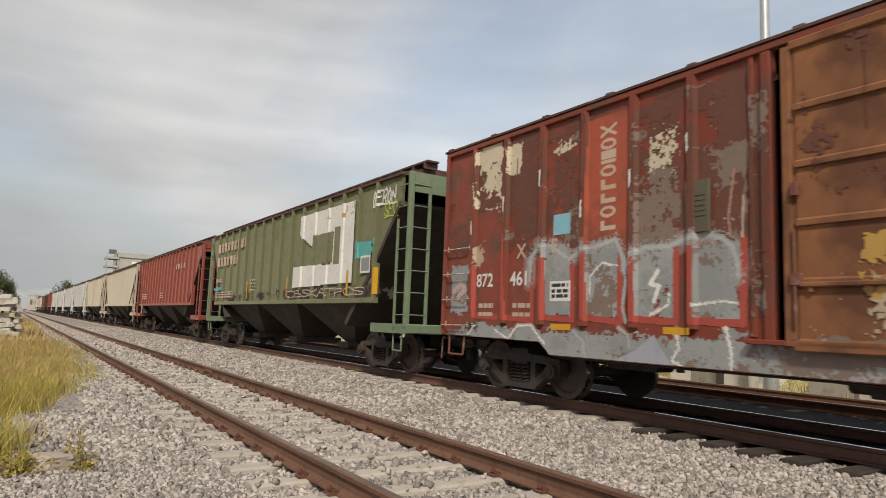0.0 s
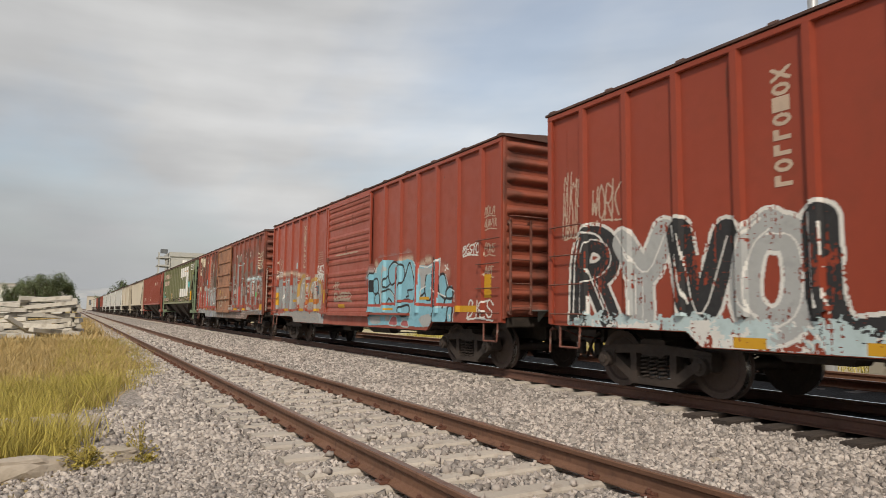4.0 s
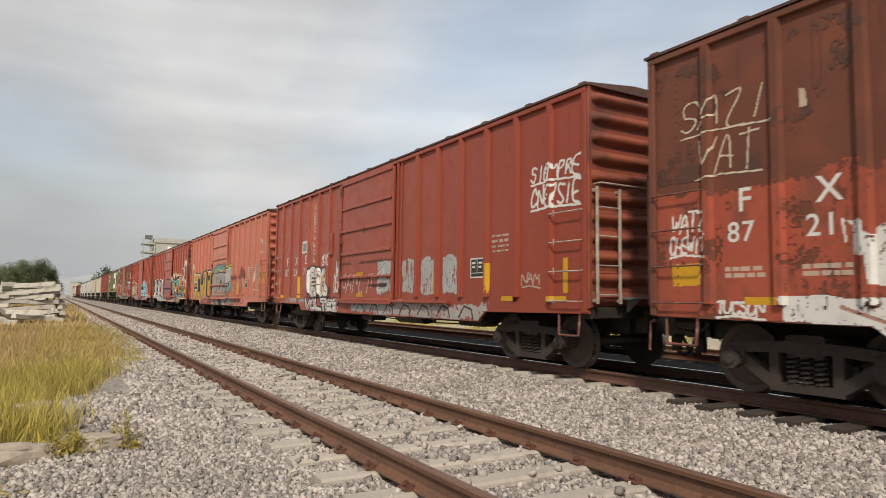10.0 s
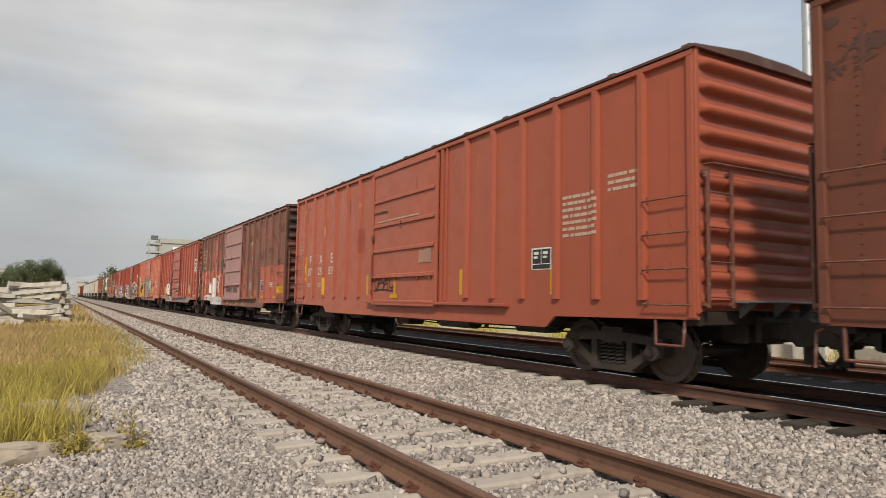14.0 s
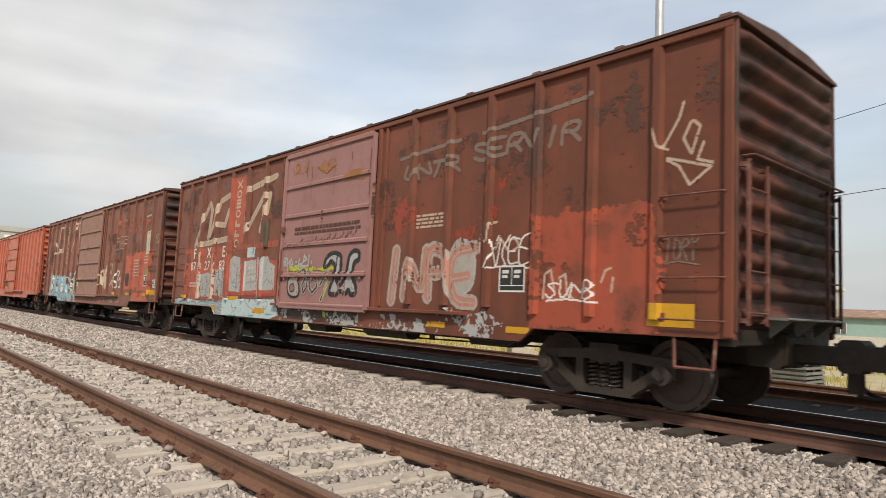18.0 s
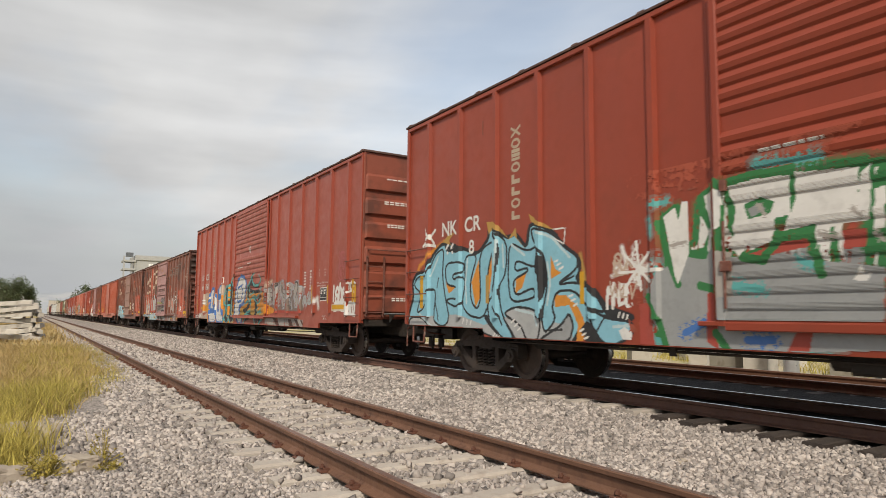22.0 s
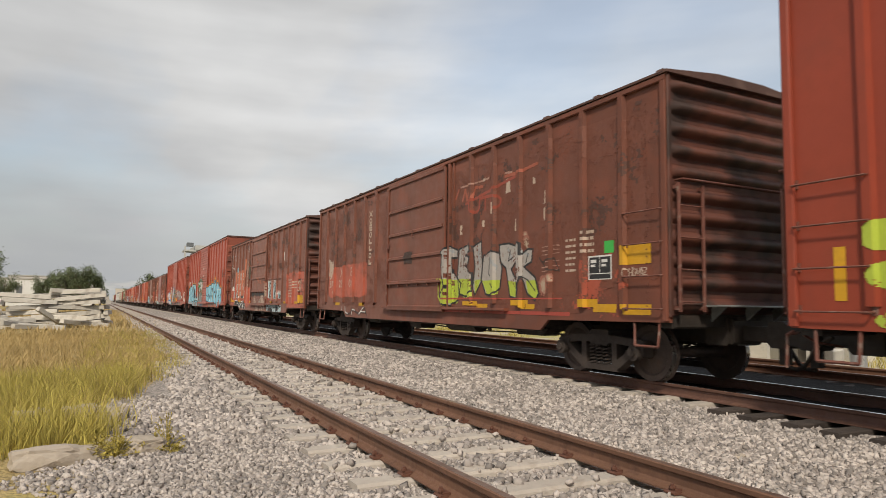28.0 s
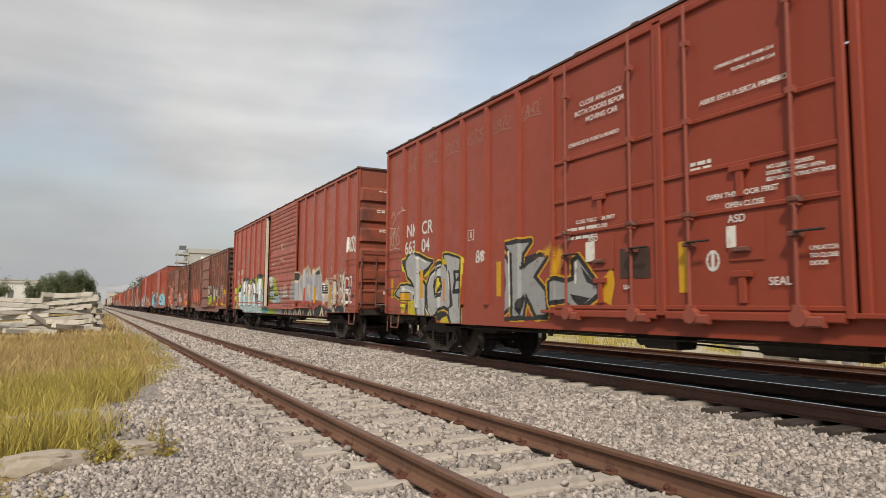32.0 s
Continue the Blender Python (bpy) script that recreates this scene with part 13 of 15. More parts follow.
    p.rect(6.9, 7.3, 1.6, 1.7, "yellow")
    p.rect(6.5, 6.9, 1.25, 1.6, "cream", 0.08, 0.6, 88)
    p.tag("TAG", 15.45, 15.8, 2.75, 2.95, "taupe", 0.007)
    p.tag("SINO", 15.45, 15.8, 1.9, 2.02, "taupe", 0.008)
    p.rect(15.55, 15.85, 1.5, 1.58, "white", 0.02)
    p.mural("NITH", 11.0, 12.2, 0.78, 0.92, "bone", edge=None, mark=None, weight=0.012)
    p.wear(0.8, 6.2, 0.6, 2.5, 0.15, 307)
    p.streaks(55, "rust", most=1.5)
    p.build()
    marks(c, 0.0, "87", "37", "75", "bone")

    # 8: brown, big old stripes, silver lower front
    c = CARS[8]
    p = Coat(c, 91)
    p.flakes("grimy", 0.1, 16, 2.4, 4.1, 0.66, 92)
    p.bare(6.3, 9.75, 0.6, 4.4)
    p.rect(0.75, 6.1, 1.05, 2.42, "hot", 0.02, 0.97, 93)
    p.rect(13.4, 15.3, 0.86, 2.45, "hot", 0.12, 0.9, 94)
    p.rect(10.3, 12.9, 2.2, 3.0, "red", 0.25, 0.4, 95)
    for pts in (((1.4, 2.6), (1.9, 3.3), (2.2, 3.6), (2.35, 3.4), (2.2, 2.7)), ((2.3, 2.75), (2.9, 3.6), (3.4, 3.7)), ((2.8, 3.0), (3.2, 2.95), (3.4, 3.3)), ((1.35, 2.5), (3.5, 2.6)), ((4.35, 3.7), (5.85, 3.9)), ((4.35, 2.7), (4.4, 3.4)), ((4.5, 2.75), (5.3, 3.5), (5.6, 3.5), (5.5, 3.1)), ((5.2, 2.7), (5.4, 3.2))):
        p.line(pts, 0.075, "bone")
        p.line(pts, 0.03, "tan")
    p.rect(3.55, 4.32, 1.95, 4.1, "hot", 0.005)
    p.emblem(3.95, 2.1, 4.05, "bone", 0.24)
    for i in range(6):
        d = 0.86 + 0.903 * i
        p.rect(d + 0.06, d + 0.86, 1.06, 1.9, "hot")
        if i:
            p.rect(d + 0.12, d + 0.8, 1.14, 1.6 + 0.12 * i, "silver", 0.05, 0.9, 96 + i)
    p.rect(0.1, 6.2, 0.64, 1.04, "pale", 0.05, 0.95, 98)
    p.mural("SOCTOUVEM", 0.5, 6.1, 0.66, 1.0, "silver", edge="grey", mark="sky", weight=0.05)
    art_8(p)
    front_8(p)
    p.rect(6.8, 8.5, 3.75, 3.92, "thin_gold", 0.12, 0.5, 173)
    p.rect(8.8, 9.4, 3.45, 3.56, "thin_gold", 0.1, 0.6, 174)
    p.ticks(7.0, 2.62, 2.4, 2, "grimy", 0.04, 0.09)
    p.rect(6.8, 8.2, 1.72, 1.8, "lime", 0.05, 0.6, 99)
    p.mural("INPE", 10.05, 12.3, 1.2, 2.1, "blush", edge="ash", halo=None, mark=None, weight=0.07)
    p.tag("XKEE", 12.6, 13.4, 1.75, 2.15, "white", 0.012)
    p.tag("SUNB", 13.7, 14.5, 1.3, 1.5, "white", 0.013)
    p.mural("UNTR", 10.5, 11.9, 3.2, 3.5, "taupe", edge=None, mark=None, weight=0.03, slant=0.3)
    p.mural("SERVIR", 12.2, 14.2, 3.3, 3.62, "taupe", edge=None, mark=None, weight=0.03, slant=0.3)
    p.line([(10.4, 3.62), (11.9, 3.72)], 0.03, "taupe")
    p.line([(12.4, 3.74), (14.4, 3.9)], 0.03, "taupe")
    p.ticks(10.9, 2.6, 0.7, 4, "bone", 0.03, 0.06)
    p.stencil_box(12.83, 1.36, 0.48, 0.37)
    p.rect(15.2, 15.75, 1.0, 1.25, "yellow")
    sill_yellow(p, 0.55, 3.7, z=1.08)
    sill_yellow(p, 2.6, 5.1, 11.3, 13.0, z=0.8)
    p.rect(6.5, 13, 0.64, 0.98, "silver", 0.12, 0.45, 90)
    p.tag("TORY", 15.4, 15.8, 1.75, 2.0, "taupe", 0.009)
    p.ticks(1.15, 1.5, 0.5, 2, "bone")
    p.wear(0.1, 13, 0.6, 2.5, 0.04, 308)
    p.streaks(55, "rust", most=1.5)
    p.build()
    marks(c, 0.0, "87", "27", "82", "white", zn=1.83)
    vent_plate(c, 5.3, 2.3)

    # 9: tall; wildstyle letters on orange
    c = CARS[9]
    p = Coat(c, 101)
    p.emblem(3.7, 2.5, 4.35, "tan", 0.22)
    front_9(p)
    art_9(p)
    p.stencil_box(16.72, 1.49, 0.48, 0.36)
    p.ticks(15.4, 2.36, 0.14, 6, "white", 0.03, 0.085)
    p.ticks(15.88, 2.38, 0.13, 7, "white", 0.03, 0.085)
    data_lines(c)
    p.ticks(1.5, 1.75, 0.8, 2, "white", 0.05, 0.13)
    for d, z in ((0.5, 1.2), (2.65, 1.2)):
        p.rect(d, d + 0.12, z, z + 0.6, "yellow")
    p.rect(1.35, 1.75, 1.32, 1.42, "yellow")
    p.rect(5.2, 5.6, 2.4, 2.65, "white")
    p.rect(5.23, 5.57, 2.43, 2.62, "red")
    p.oval(9.75, 3.5, 0.12, 0.14, "white")
    p.rect(9.72, 9.78, 3.4, 3.6, "red")
    p.ticks(8.2, 2.9, 0.7, 1, "white", 0.03)
    p.ticks(9.5, 3.0, 0.5, 1, "white", 0.03)
    p.tag("JOKEN", 1.05, 1.6, 1.02, 1.12, "white", 0.012)
    p.tag("KOZIE", 0.3, 1.2, 0.92, 1.05, "white", 0.016)
    p.wear(2, 12, 0.6, 2.5, 0.015, 309)
    p.streaks(14, "scab", most=0.6)
    p.build()
    for s, d, z in (("NK", 1.38, 2.66), ("CR", 2.2, 2.66), ("66", 1.45, 2.22), ("050", 2.15, 2.22)):
        letters(c, s, d, z, 0.27, "white", bold=0.008)

    # 10: tall; pale blue letters all along
    c = CARS[10]
    p = Coat(c, 111)
    p.emblem(3.75, 2.7, 4.35, "tan", 0.22)
    front_10(p)
    art_10(p)
    door_10(p)
    rear_10(p)
    p.tag("GRAVEU", 17.8, 19.3, 2.75, 3.15, "soot", 0.018)
    p.tag("X", 0.75, 1.15, 2.55, 2.85, "white", 0.03)
    p.ticks(15.4, 2.36, 0.12, 6, "white", 0.03, 0.085)
    p.ticks(15.88, 2.36, 0.12, 7, "white", 0.03, 0.085)
    data_lines(c)
    letters(c, "4 INCH HF COMP SHOE", 16.47, 1.09, 0.045, "white")
    for d in (14.1, 16.15, 19.0, 0.55):
        p.rect(d, d + 0.12, 1.25, 1.9, "yellow")
    p.oval(9.75, 3.5, 0.12, 0.14, "white")
    p.rect(9.72, 9.78, 3.4, 3.6, "red")
    p.ticks(8.2, 2.95, 0.7, 1, "white", 0.03)
    p.ticks(9.5, 3.05, 0.5, 2, "white", 0.03)
    p.streaks(14, "scab", most=0.6)
    p.build()
    for s, d in (("NK", 1.38), ("CR", 2.2)):
        letters(c, s, d, 2.66, 0.27, "white", bold=0.008)
    letters(c, "66", 1.52, 2.25, 0.24, "white", bold=0.008)
    letters(c, "8", 2.35, 2.25, 0.24, "white", bold=0.008)

    # 11: dark brown with red patches
    c = CARS[11]
    p = Coat(c, 121)
    p.flakes("grimy", 0.1, 16, 2.4, 4.1, 0.66, 122)
    p.bare(6.3, 9.75, 0.6, 4.4)
    p.flakes("scab", 9.9, 14, 2.6, 4.0, 0.64, 129)
    p.rect(0.1, 6.2, 0.9, 1.9, "hot", 0.12, 0.85, 123)
    front_11(p)
    p.emblem(4.95, 1.5, 3.3, "bone", 0.22)
    p.rect(13.4, 16.0, 0.9, 2.3, "hot", 0.05, 0.95, 124)
    art_11(p)
    p.rect(6.6, 9.6, 0.66, 1.6, "bone", 0.15, 0.35, 127)
    p.flakes("fade", 6.5, 9.7, 1.1, 3.9, 0.70, 127)
    p.rect(6.6, 9.6, 1.42, 1.56, "soot", 0.05, 0.7, 131)
    p.rect(7.2, 9.2, 1.15, 1.4, "ash", 0.08, 0.3, 132)
    p.tag("WAX", 15.1, 15.6, 1.6, 2.0, "bone", 0.014)
    for d, z in ((5.35, 3.6), (13.3, 3.0), (12.7, 2.9)):
        p.rect(d, d + 0.08, z, z + 0.35, "white", 0.02, 0.8, int(d * 7))
    p.line([(13.2, 2.6), (13.35, 2.95)], 0.02, "bone")
    p.ticks(13.6, 2.05, 0.6, 7, "bone", 0.035, 0.11)
    p.ticks(14.4, 1.95, 0.5, 3, "bone", 0.035, 0.11)
    p.rect(15.2, 15.8, 1.1, 1.4, "yellow")
    p.rect(0.5, 0.95, 1.1, 1.25, "yellow")
    sill_yellow(p, 1.3, 3.0, 5.6, 10.3, 12.8, 14.6)
    p.rect(1.3, 1.55, 1.45, 1.75, "bone", 0.02)
    p.rect(9.3, 12.5, 2.1, 2.15, "rust")
    p.wear(9.6, 14, 0.6, 2.5, 0.05, 311)
    p.streaks(60, "rust", most=1.5)
    p.build()
    for ch, d in zip("FXE", (2.1, 2.88, 3.63)):
        letters(c, ch, d, 2.31, 0.37, "white", bold=0.008)
    for s, d in (("87", 1.83), ("27", 2.72), ("81", 3.61)):
        letters(c, s, d, 1.78, 0.34, "white", bold=0.006)
    vent_plate(c, 5.35, 2.3)

    # 12: brown; silver and lime piece
    c = CARS[12]
    p = Coat(c, 131)
    p.flakes("scab", 0.2, 16, 1.0, 4.0, 0.56, 132)
    p.flakes("grimy", 0.2, 16, 2.2, 4.1, 0.66, 133)
    p.bare(6.3, 9.75, 0.6, 4.4)
    p.rect(1.1, 4.7, 1.3, 2.3, "hot", 0.05, 0.9, 134)
    p.emblem(4.9, 2.2, 3.8, "bone")
    p.rect(1.1, 1.7, 1.4, 2.5, "bone", 0.1, 0.4, 135)
    p.rect(13.4, 15.3, 1.0, 1.9, "hot", 0.2, 0.4, 136)
    art_12(p)
    p.stencil_box(14.48, 1.52, 0.52, 0.37)
    p.rect(14.85, 15.05, 1.93, 2.1, "green")
    p.rect(15.25, 15.8, 1.72, 2.0, "yellow")
    p.tag("CHOVAZ", 15.3, 15.75, 1.55, 1.66, "bone", 0.008)
    p.rect(14.6, 15.1, 1.02, 1.14, "yellow")
    p.rect(15.25, 15.8, 1.0, 1.14, "yellow")
    sill_yellow(p, 1.9, 4.1, 11.0, 12.6, z=1.05)
    p.ticks(13.9, 2.2, 0.25, 6, "bone", 0.03, 0.1)
    p.ticks(14.35, 2.3, 0.25, 4, "bone", 0.03, 0.1)
    p.mural("UTD", 10.7, 11.9, 3.0, 3.3, "red", edge=None, mark=None, weight=0.03)
    p.line([(10.5, 3.25), (12.5, 3.55)], 0.03, "red")
    for d, z in ((13.3, 2.9), (11.6, 2.9), (12.4, 2.5), (13.3, 2.6)):
        p.rect(d, d + 0.06, z, z + 0.22, "bone", 0.02, 0.8, int(d * 11))
    p.mural("IUNA", 2.2, 4.8, 0.74, 1.0, "dirt", edge=None, mark="white", weight=0.03)
    p.rect(7.5, 8.0, 2.1, 2.4, "dirt", 0.02)
    p.line([(9.6, 0.98), (14.0, 0.98)], 0.03, "brightred")
    p.wear(9.7, 13.6, 0.6, 2.5, 0.05, 312)
    p.streaks(60, "rust", most=1.5)
    p.build()
    marks(c, 0.1, "87", "28", "06", "bone", zn=1.62, z=1.95)

    # 13: tall; white, teal and black letters, open door
    c = CARS[13]
    p = Coat(c, 141)
    p.emblem(3.8, 2.3, 4.0, "grey", 0.24)
    front_13(p)
    art_13(p)
    p.rect(16.4, 18.4, 1.1, 2.0, "tan", 0.3, 0.6, 147)
    p.oval(17.4, 1.5, 0.3, 0.45, "black", 0.05)
    p.oval(17.4, 1.5, 0.2, 0.3, "silver", 0.05)
    p.tag("SUBZ", 18.1, 19.0, 1.2, 1.9, "white", 0.035)
    for q in range(26):
        p.oval(16.9 + p.rs.rand() * 2.2, 1.2 + p.rs.rand() * 0.9, 0.05, 0.05, "black" if q % 2 else "white")
    p.rect(11.2, 18.4, 0.66, 1.05, "black", 0.1, 0.96, 148)
    for d in (11.2, 11.9, 12.6, 13.2, 14.5, 15.9, 17.1):
        p.line([(d, 0.7), (d + 0.25, 1.0), (d + 0.4, 0.72)], 0.06, "cream")
        p.oval(d + 0.7, 0.86, 0.09, 0.09, "grey")
    for d in (13.8, 15.2, 16.9, 18.4, 4.5, 7.3, 0.5):
        p.rect(d, d + 0.12, 1.2, 1.75, "yellow")
    p.rect(16.2, 16.8, 1.45, 1.85, "cream")
    p.stencil_box(16.28, 1.48, 0.46, 0.33)
    data_lines(c)
    p.tag("HANK", 1.15, 1.7, 3.0, 3.3, "pink", 0.014)
    p.tag("KCSOB", 18.65, 19.4, 2.75, 3.15, "white", 0.03)
    p.ticks(1.4, 1.75, 0.9, 2, "white", 0.06, 0.15)
    p.rect(1.35, 2.0, 1.35, 1.47, "yellow")
    p.rect(5.1, 5.4, 2.35, 2.6, "white")
    p.rect(5.13, 5.37, 2.38, 2.57, "red")
    p.oval(10.9, 3.5, 0.12, 0.14, "white")
    p.rect(10.87, 10.93, 3.4, 3.6, "red")
    p.ticks(9.3, 2.85, 0.6, 1, "white", 0.03)
    p.ticks(10.7, 3.0, 0.5, 2, "white", 0.03)
    p.wear(0.8, 13, 0.6, 2.5, 0.025, 313)
    p.streaks(14, "scab", most=0.6)
    p.build()
    for s, d, z in (("NK", 1.35, 2.66), ("CR", 2.1, 2.66), ("65", 1.4, 2.2), ("978", 2.02, 2.2)):
        letters(c, s, d, z, 0.27, "white", bold=0.008)

    # 14: tall; plug doors with instructions, silver and yellow letters
    c = CARS[14]
    p = Coat(c, 151)
    art_14(p)
    front_14(p)
    p.tag("KOS", 0.2, 0.8, 2.6, 3.1, "bone", 0.012)
    for q, tx in enumerate(("DAZE", "UVES", "PUES", "BUCS", "KATU", "LANCE")):
        p.tag(tx, 1.3 + q * 0.98, 1.9 + q * 0.98, 4.45 + 0.02 * q, 4.66 + 0.02 * q, "thin_bone", 0.008)
    p.tag("BABS", 4.6, 5.0, 2.0, 2.2, "white", 0.018)
    for d in (5.35, 9.87, 2.0):
        p.rect(d, d + 0.14, 1.3, 1.95, "yellow")
    p.rect(8.77, 9.36, 1.52, 1.94, "dirt", 0.01)
    p.rect(0.3, 0.42, 1.3, 1.8, "yellow")
    p.oval(10.4, 1.68, 0.1, 0.13, "white", 0.03)
    p.rect(10.38, 10.42, 1.56, 1.8, "white")
    p.line([(12.6, 1.0), (13.4, 2.2)], 0.12, "teal")
    p.mural("RO", 12.5, 14.2, 0.9, 2.2, "pale", edge="green", mark="white", weight=0.2)
    p.rect(4.24, 4.48, 2.46, 2.67, "white")
    p.rect(4.26, 4.46, 2.48, 2.65, "red")
    p.rect(4.34, 4.38, 2.51, 2.62, "white")
    p.ticks(10.1, 2.95, 0.3, 2, "white", 0.035, 0.08)
    p.ticks(7.6, 2.35, 0.7, 3, "white", 0.035, 0.07)
    p.wear(0.8, 8.6, 0.6, 2.5, 0.006, 314)
    p.streaks(16, "scab", most=0.6)
    p.build()
    for s, d, z in (("NK", 1.2, 2.8), ("CR", 2.05, 2.8), ("663", 1.1, 2.38), ("04", 2.05, 2.38)):
        letters(c, s, d, z, 0.3, "white", bold=0.008)
    for d, w, z, h in ((8.05, 0.34, 1.8, 0.3), (10.62, 0.22, 1.82, 0.26)):
        p_d = c["half"] - d
        Geo().box(-SIDE - 0.105, -SIDE - 0.1, p_d - w * 0.6, p_d, z, z + h).done("notice", M_WHITE, c["ob"])
    for s, d, z, h in (("CLOSE AND LOCK", 7.95, 4.28, 0.078), ("BOTH DOORS BEFOR", 7.82, 4.14, 0.08), ("MOVING CAR", 8.08, 4.0, 0.08), ("CERRAR ESTA PUERTA PRIMERO", 7.66, 3.67, 0.056),
                       ("CLOSE THIS DOOR FIRST", 7.82, 2.41, 0.055), ("OPEN CLOSE", 8.08, 2.30, 0.055), ("ASD", 8.11, 2.1, 0.085),
                       ("OPENING MAIN M  8-0 M 12-4", 10.52, 4.06, 0.042), ("TOTAL M 16-0 M 12-4", 10.76, 3.96, 0.042), ("ABRIR ESTA PUERTA PRIMERO", 10.28, 3.66, 0.062),
                       ("NO LUBE REQUIRED", 11.19, 2.68, 0.042), ("DOORS EQUIPPED WITH", 11.18, 2.61, 0.042), ("SELF LUBRICATING FITTINGS", 11.18, 2.54, 0.042),
                       ("OPEN THIS DOOR FIRST", 10.35, 2.43, 0.062), ("OPEN CLOSE", 10.62, 2.30, 0.062), ("ASD", 10.65, 2.12, 0.09),
                       ("UNLATCH", 11.66, 1.72, 0.045), ("TO CLOSE", 11.66, 1.64, 0.045), ("DOOR", 11.66, 1.56, 0.045), ("SEAL", 11.17, 1.36, 0.09), ("SEAL", 8.86, 1.36, 0.06)):
        letters(c, s, d, z, h, "white", 0.1, bold=0.002)


paint_cars()


# ---- covered hoppers ahead of the boxcars ----


def hopper_side(L, ribbed):
    def build():
        g = Geo()
        h = L / 2
        ring = [(-h + 0.45, 4.28), (-h + 0.45, 3.6), (-h + 1.45, 2.4), (-h + 1.45, 1.58), (h - 1.45, 1.58), (h - 1.45, 2.4), (h - 0.45, 3.6), (h - 0.45, 4.28)]
        g.prism(ring, 0, -0.03, 0.03)
        if not ribbed:
            n = 8
            for i in range(n):
                a0, a1 = math.pi / 2 * i / n, math.pi / 2 * (i + 1) / n
        return g.done("side_wall", None)
    return build


def slope_mesh():
    g = Geo()
    g.prism([(0.45, 3.6), (1.45, 2.4), (2.9, 0.95), (3.0, 1.05), (1.5, 2.5), (0.5, 3.7)], 0, -1.46, 1.46)
    return g.done("slope_sheet", None)


def bay_mesh(w):
    def build():
        g = Geo()
        t, b = w / 2, 0.28
        v = [(x, y, 1.6) for x, y in ((-1.4, -t), (1.4, -t), (1.4, t), (-1.4, t))] + [(x, y, 0.50) for x, y in ((-0.5, -b), (0.5, -b), (0.5, b), (-0.5, b))]
        g.add(v, [(0, 1, 5, 4), (1, 2, 6, 5), (2, 3, 7, 6), (3, 0, 4, 7), (4, 5, 6, 7), (3, 2, 1, 0)])
        g.box(-0.75, 0.75, -0.34, 0.34, 0.36, 0.52, 0.02)
        return g.done("hopper_bay", None)
    return build


def end_frame_mesh():
    g = Geo()
    for s in (-1, 1):
        g.box(s * 1.42 - 0.05, s * 1.42 + 0.05, -0.1, 0.02, 1.0, 4.28, 0.01)
        g.box(s * 0.95 - 0.035, s * 0.95 + 0.035, -0.06, 0.0, 1.0, 4.2, 0.01)
    for k in range(7):
        z = 1.25 + k * 0.46
        for s in (-1, 1):
            g.cyl((s * 0.95, -0.06, z), (s * 1.42, -0.08, z), 0.014, 6)
    for s in (-1, 1):
        for k in range(7):
            z = 1.25 + k * 0.46
            g.cyl((s * 1.47, -0.06, z), (s * 1.47, 0.38, z), 0.013, 6)
        g.box(s * 1.47 - 0.02, s * 1.47 + 0.02, 0.36, 0.41, 1.0, 3.3)
    g.box(-1.45, 1.45, -0.12, 1.5, 0.86, 1.06, 0.02)
    for s in (-1, 1):
        g.tube([(s * 1.4, 0.15, 0.9), (s * 1.4, 0.15, 0.5), (s * 1.4, 0.5, 0.5), (s * 1.4, 0.5, 0.9)], 0.02, 6)
    g.box(-1.42, 1.42, -0.06, -0.01, 3.85, 4.28)
    return g.done("end_frame", None)


def hopper_roof(L):
    def build():
        g = Geo()
        h = L / 2
        g.prism([(-1.5, 4.26), (-1.5, 4.32), (-0.8, 4.5), (0.8, 4.5), (1.5, 4.32), (1.5, 4.26)], 1, -h + 0.4, h - 0.4)
        for s in (-1, 1):
            g.box(s * 0.75, s * 1.05, -h + 0.1, h - 0.1, 4.56, 4.6)
            k = int(L / 0.5)
            for i in range(k):
                y = -h + 0.2 + (L - 0.4) * i / (k - 1)
                g.box(s * 0.73, s * 1.07, y - 0.02, y + 0.02, 4.42, 4.56)
        for i in range(6):
            y = -h + 2 + (L - 4) * i / 5
            g.box(-0.45, 0.45, y - 0.6, y + 0.6, 4.5, 4.6, 0.03)
        return g.done("roof", None)
    return build


def hopper_rib_mesh():
    g = Geo()
    g.prism([(0.0, -0.06), (-0.09, -0.05), (-0.09, 0.05), (0.0, 0.06)], 2, 0.0, 2.68)
    return g.done("side_rib", None)


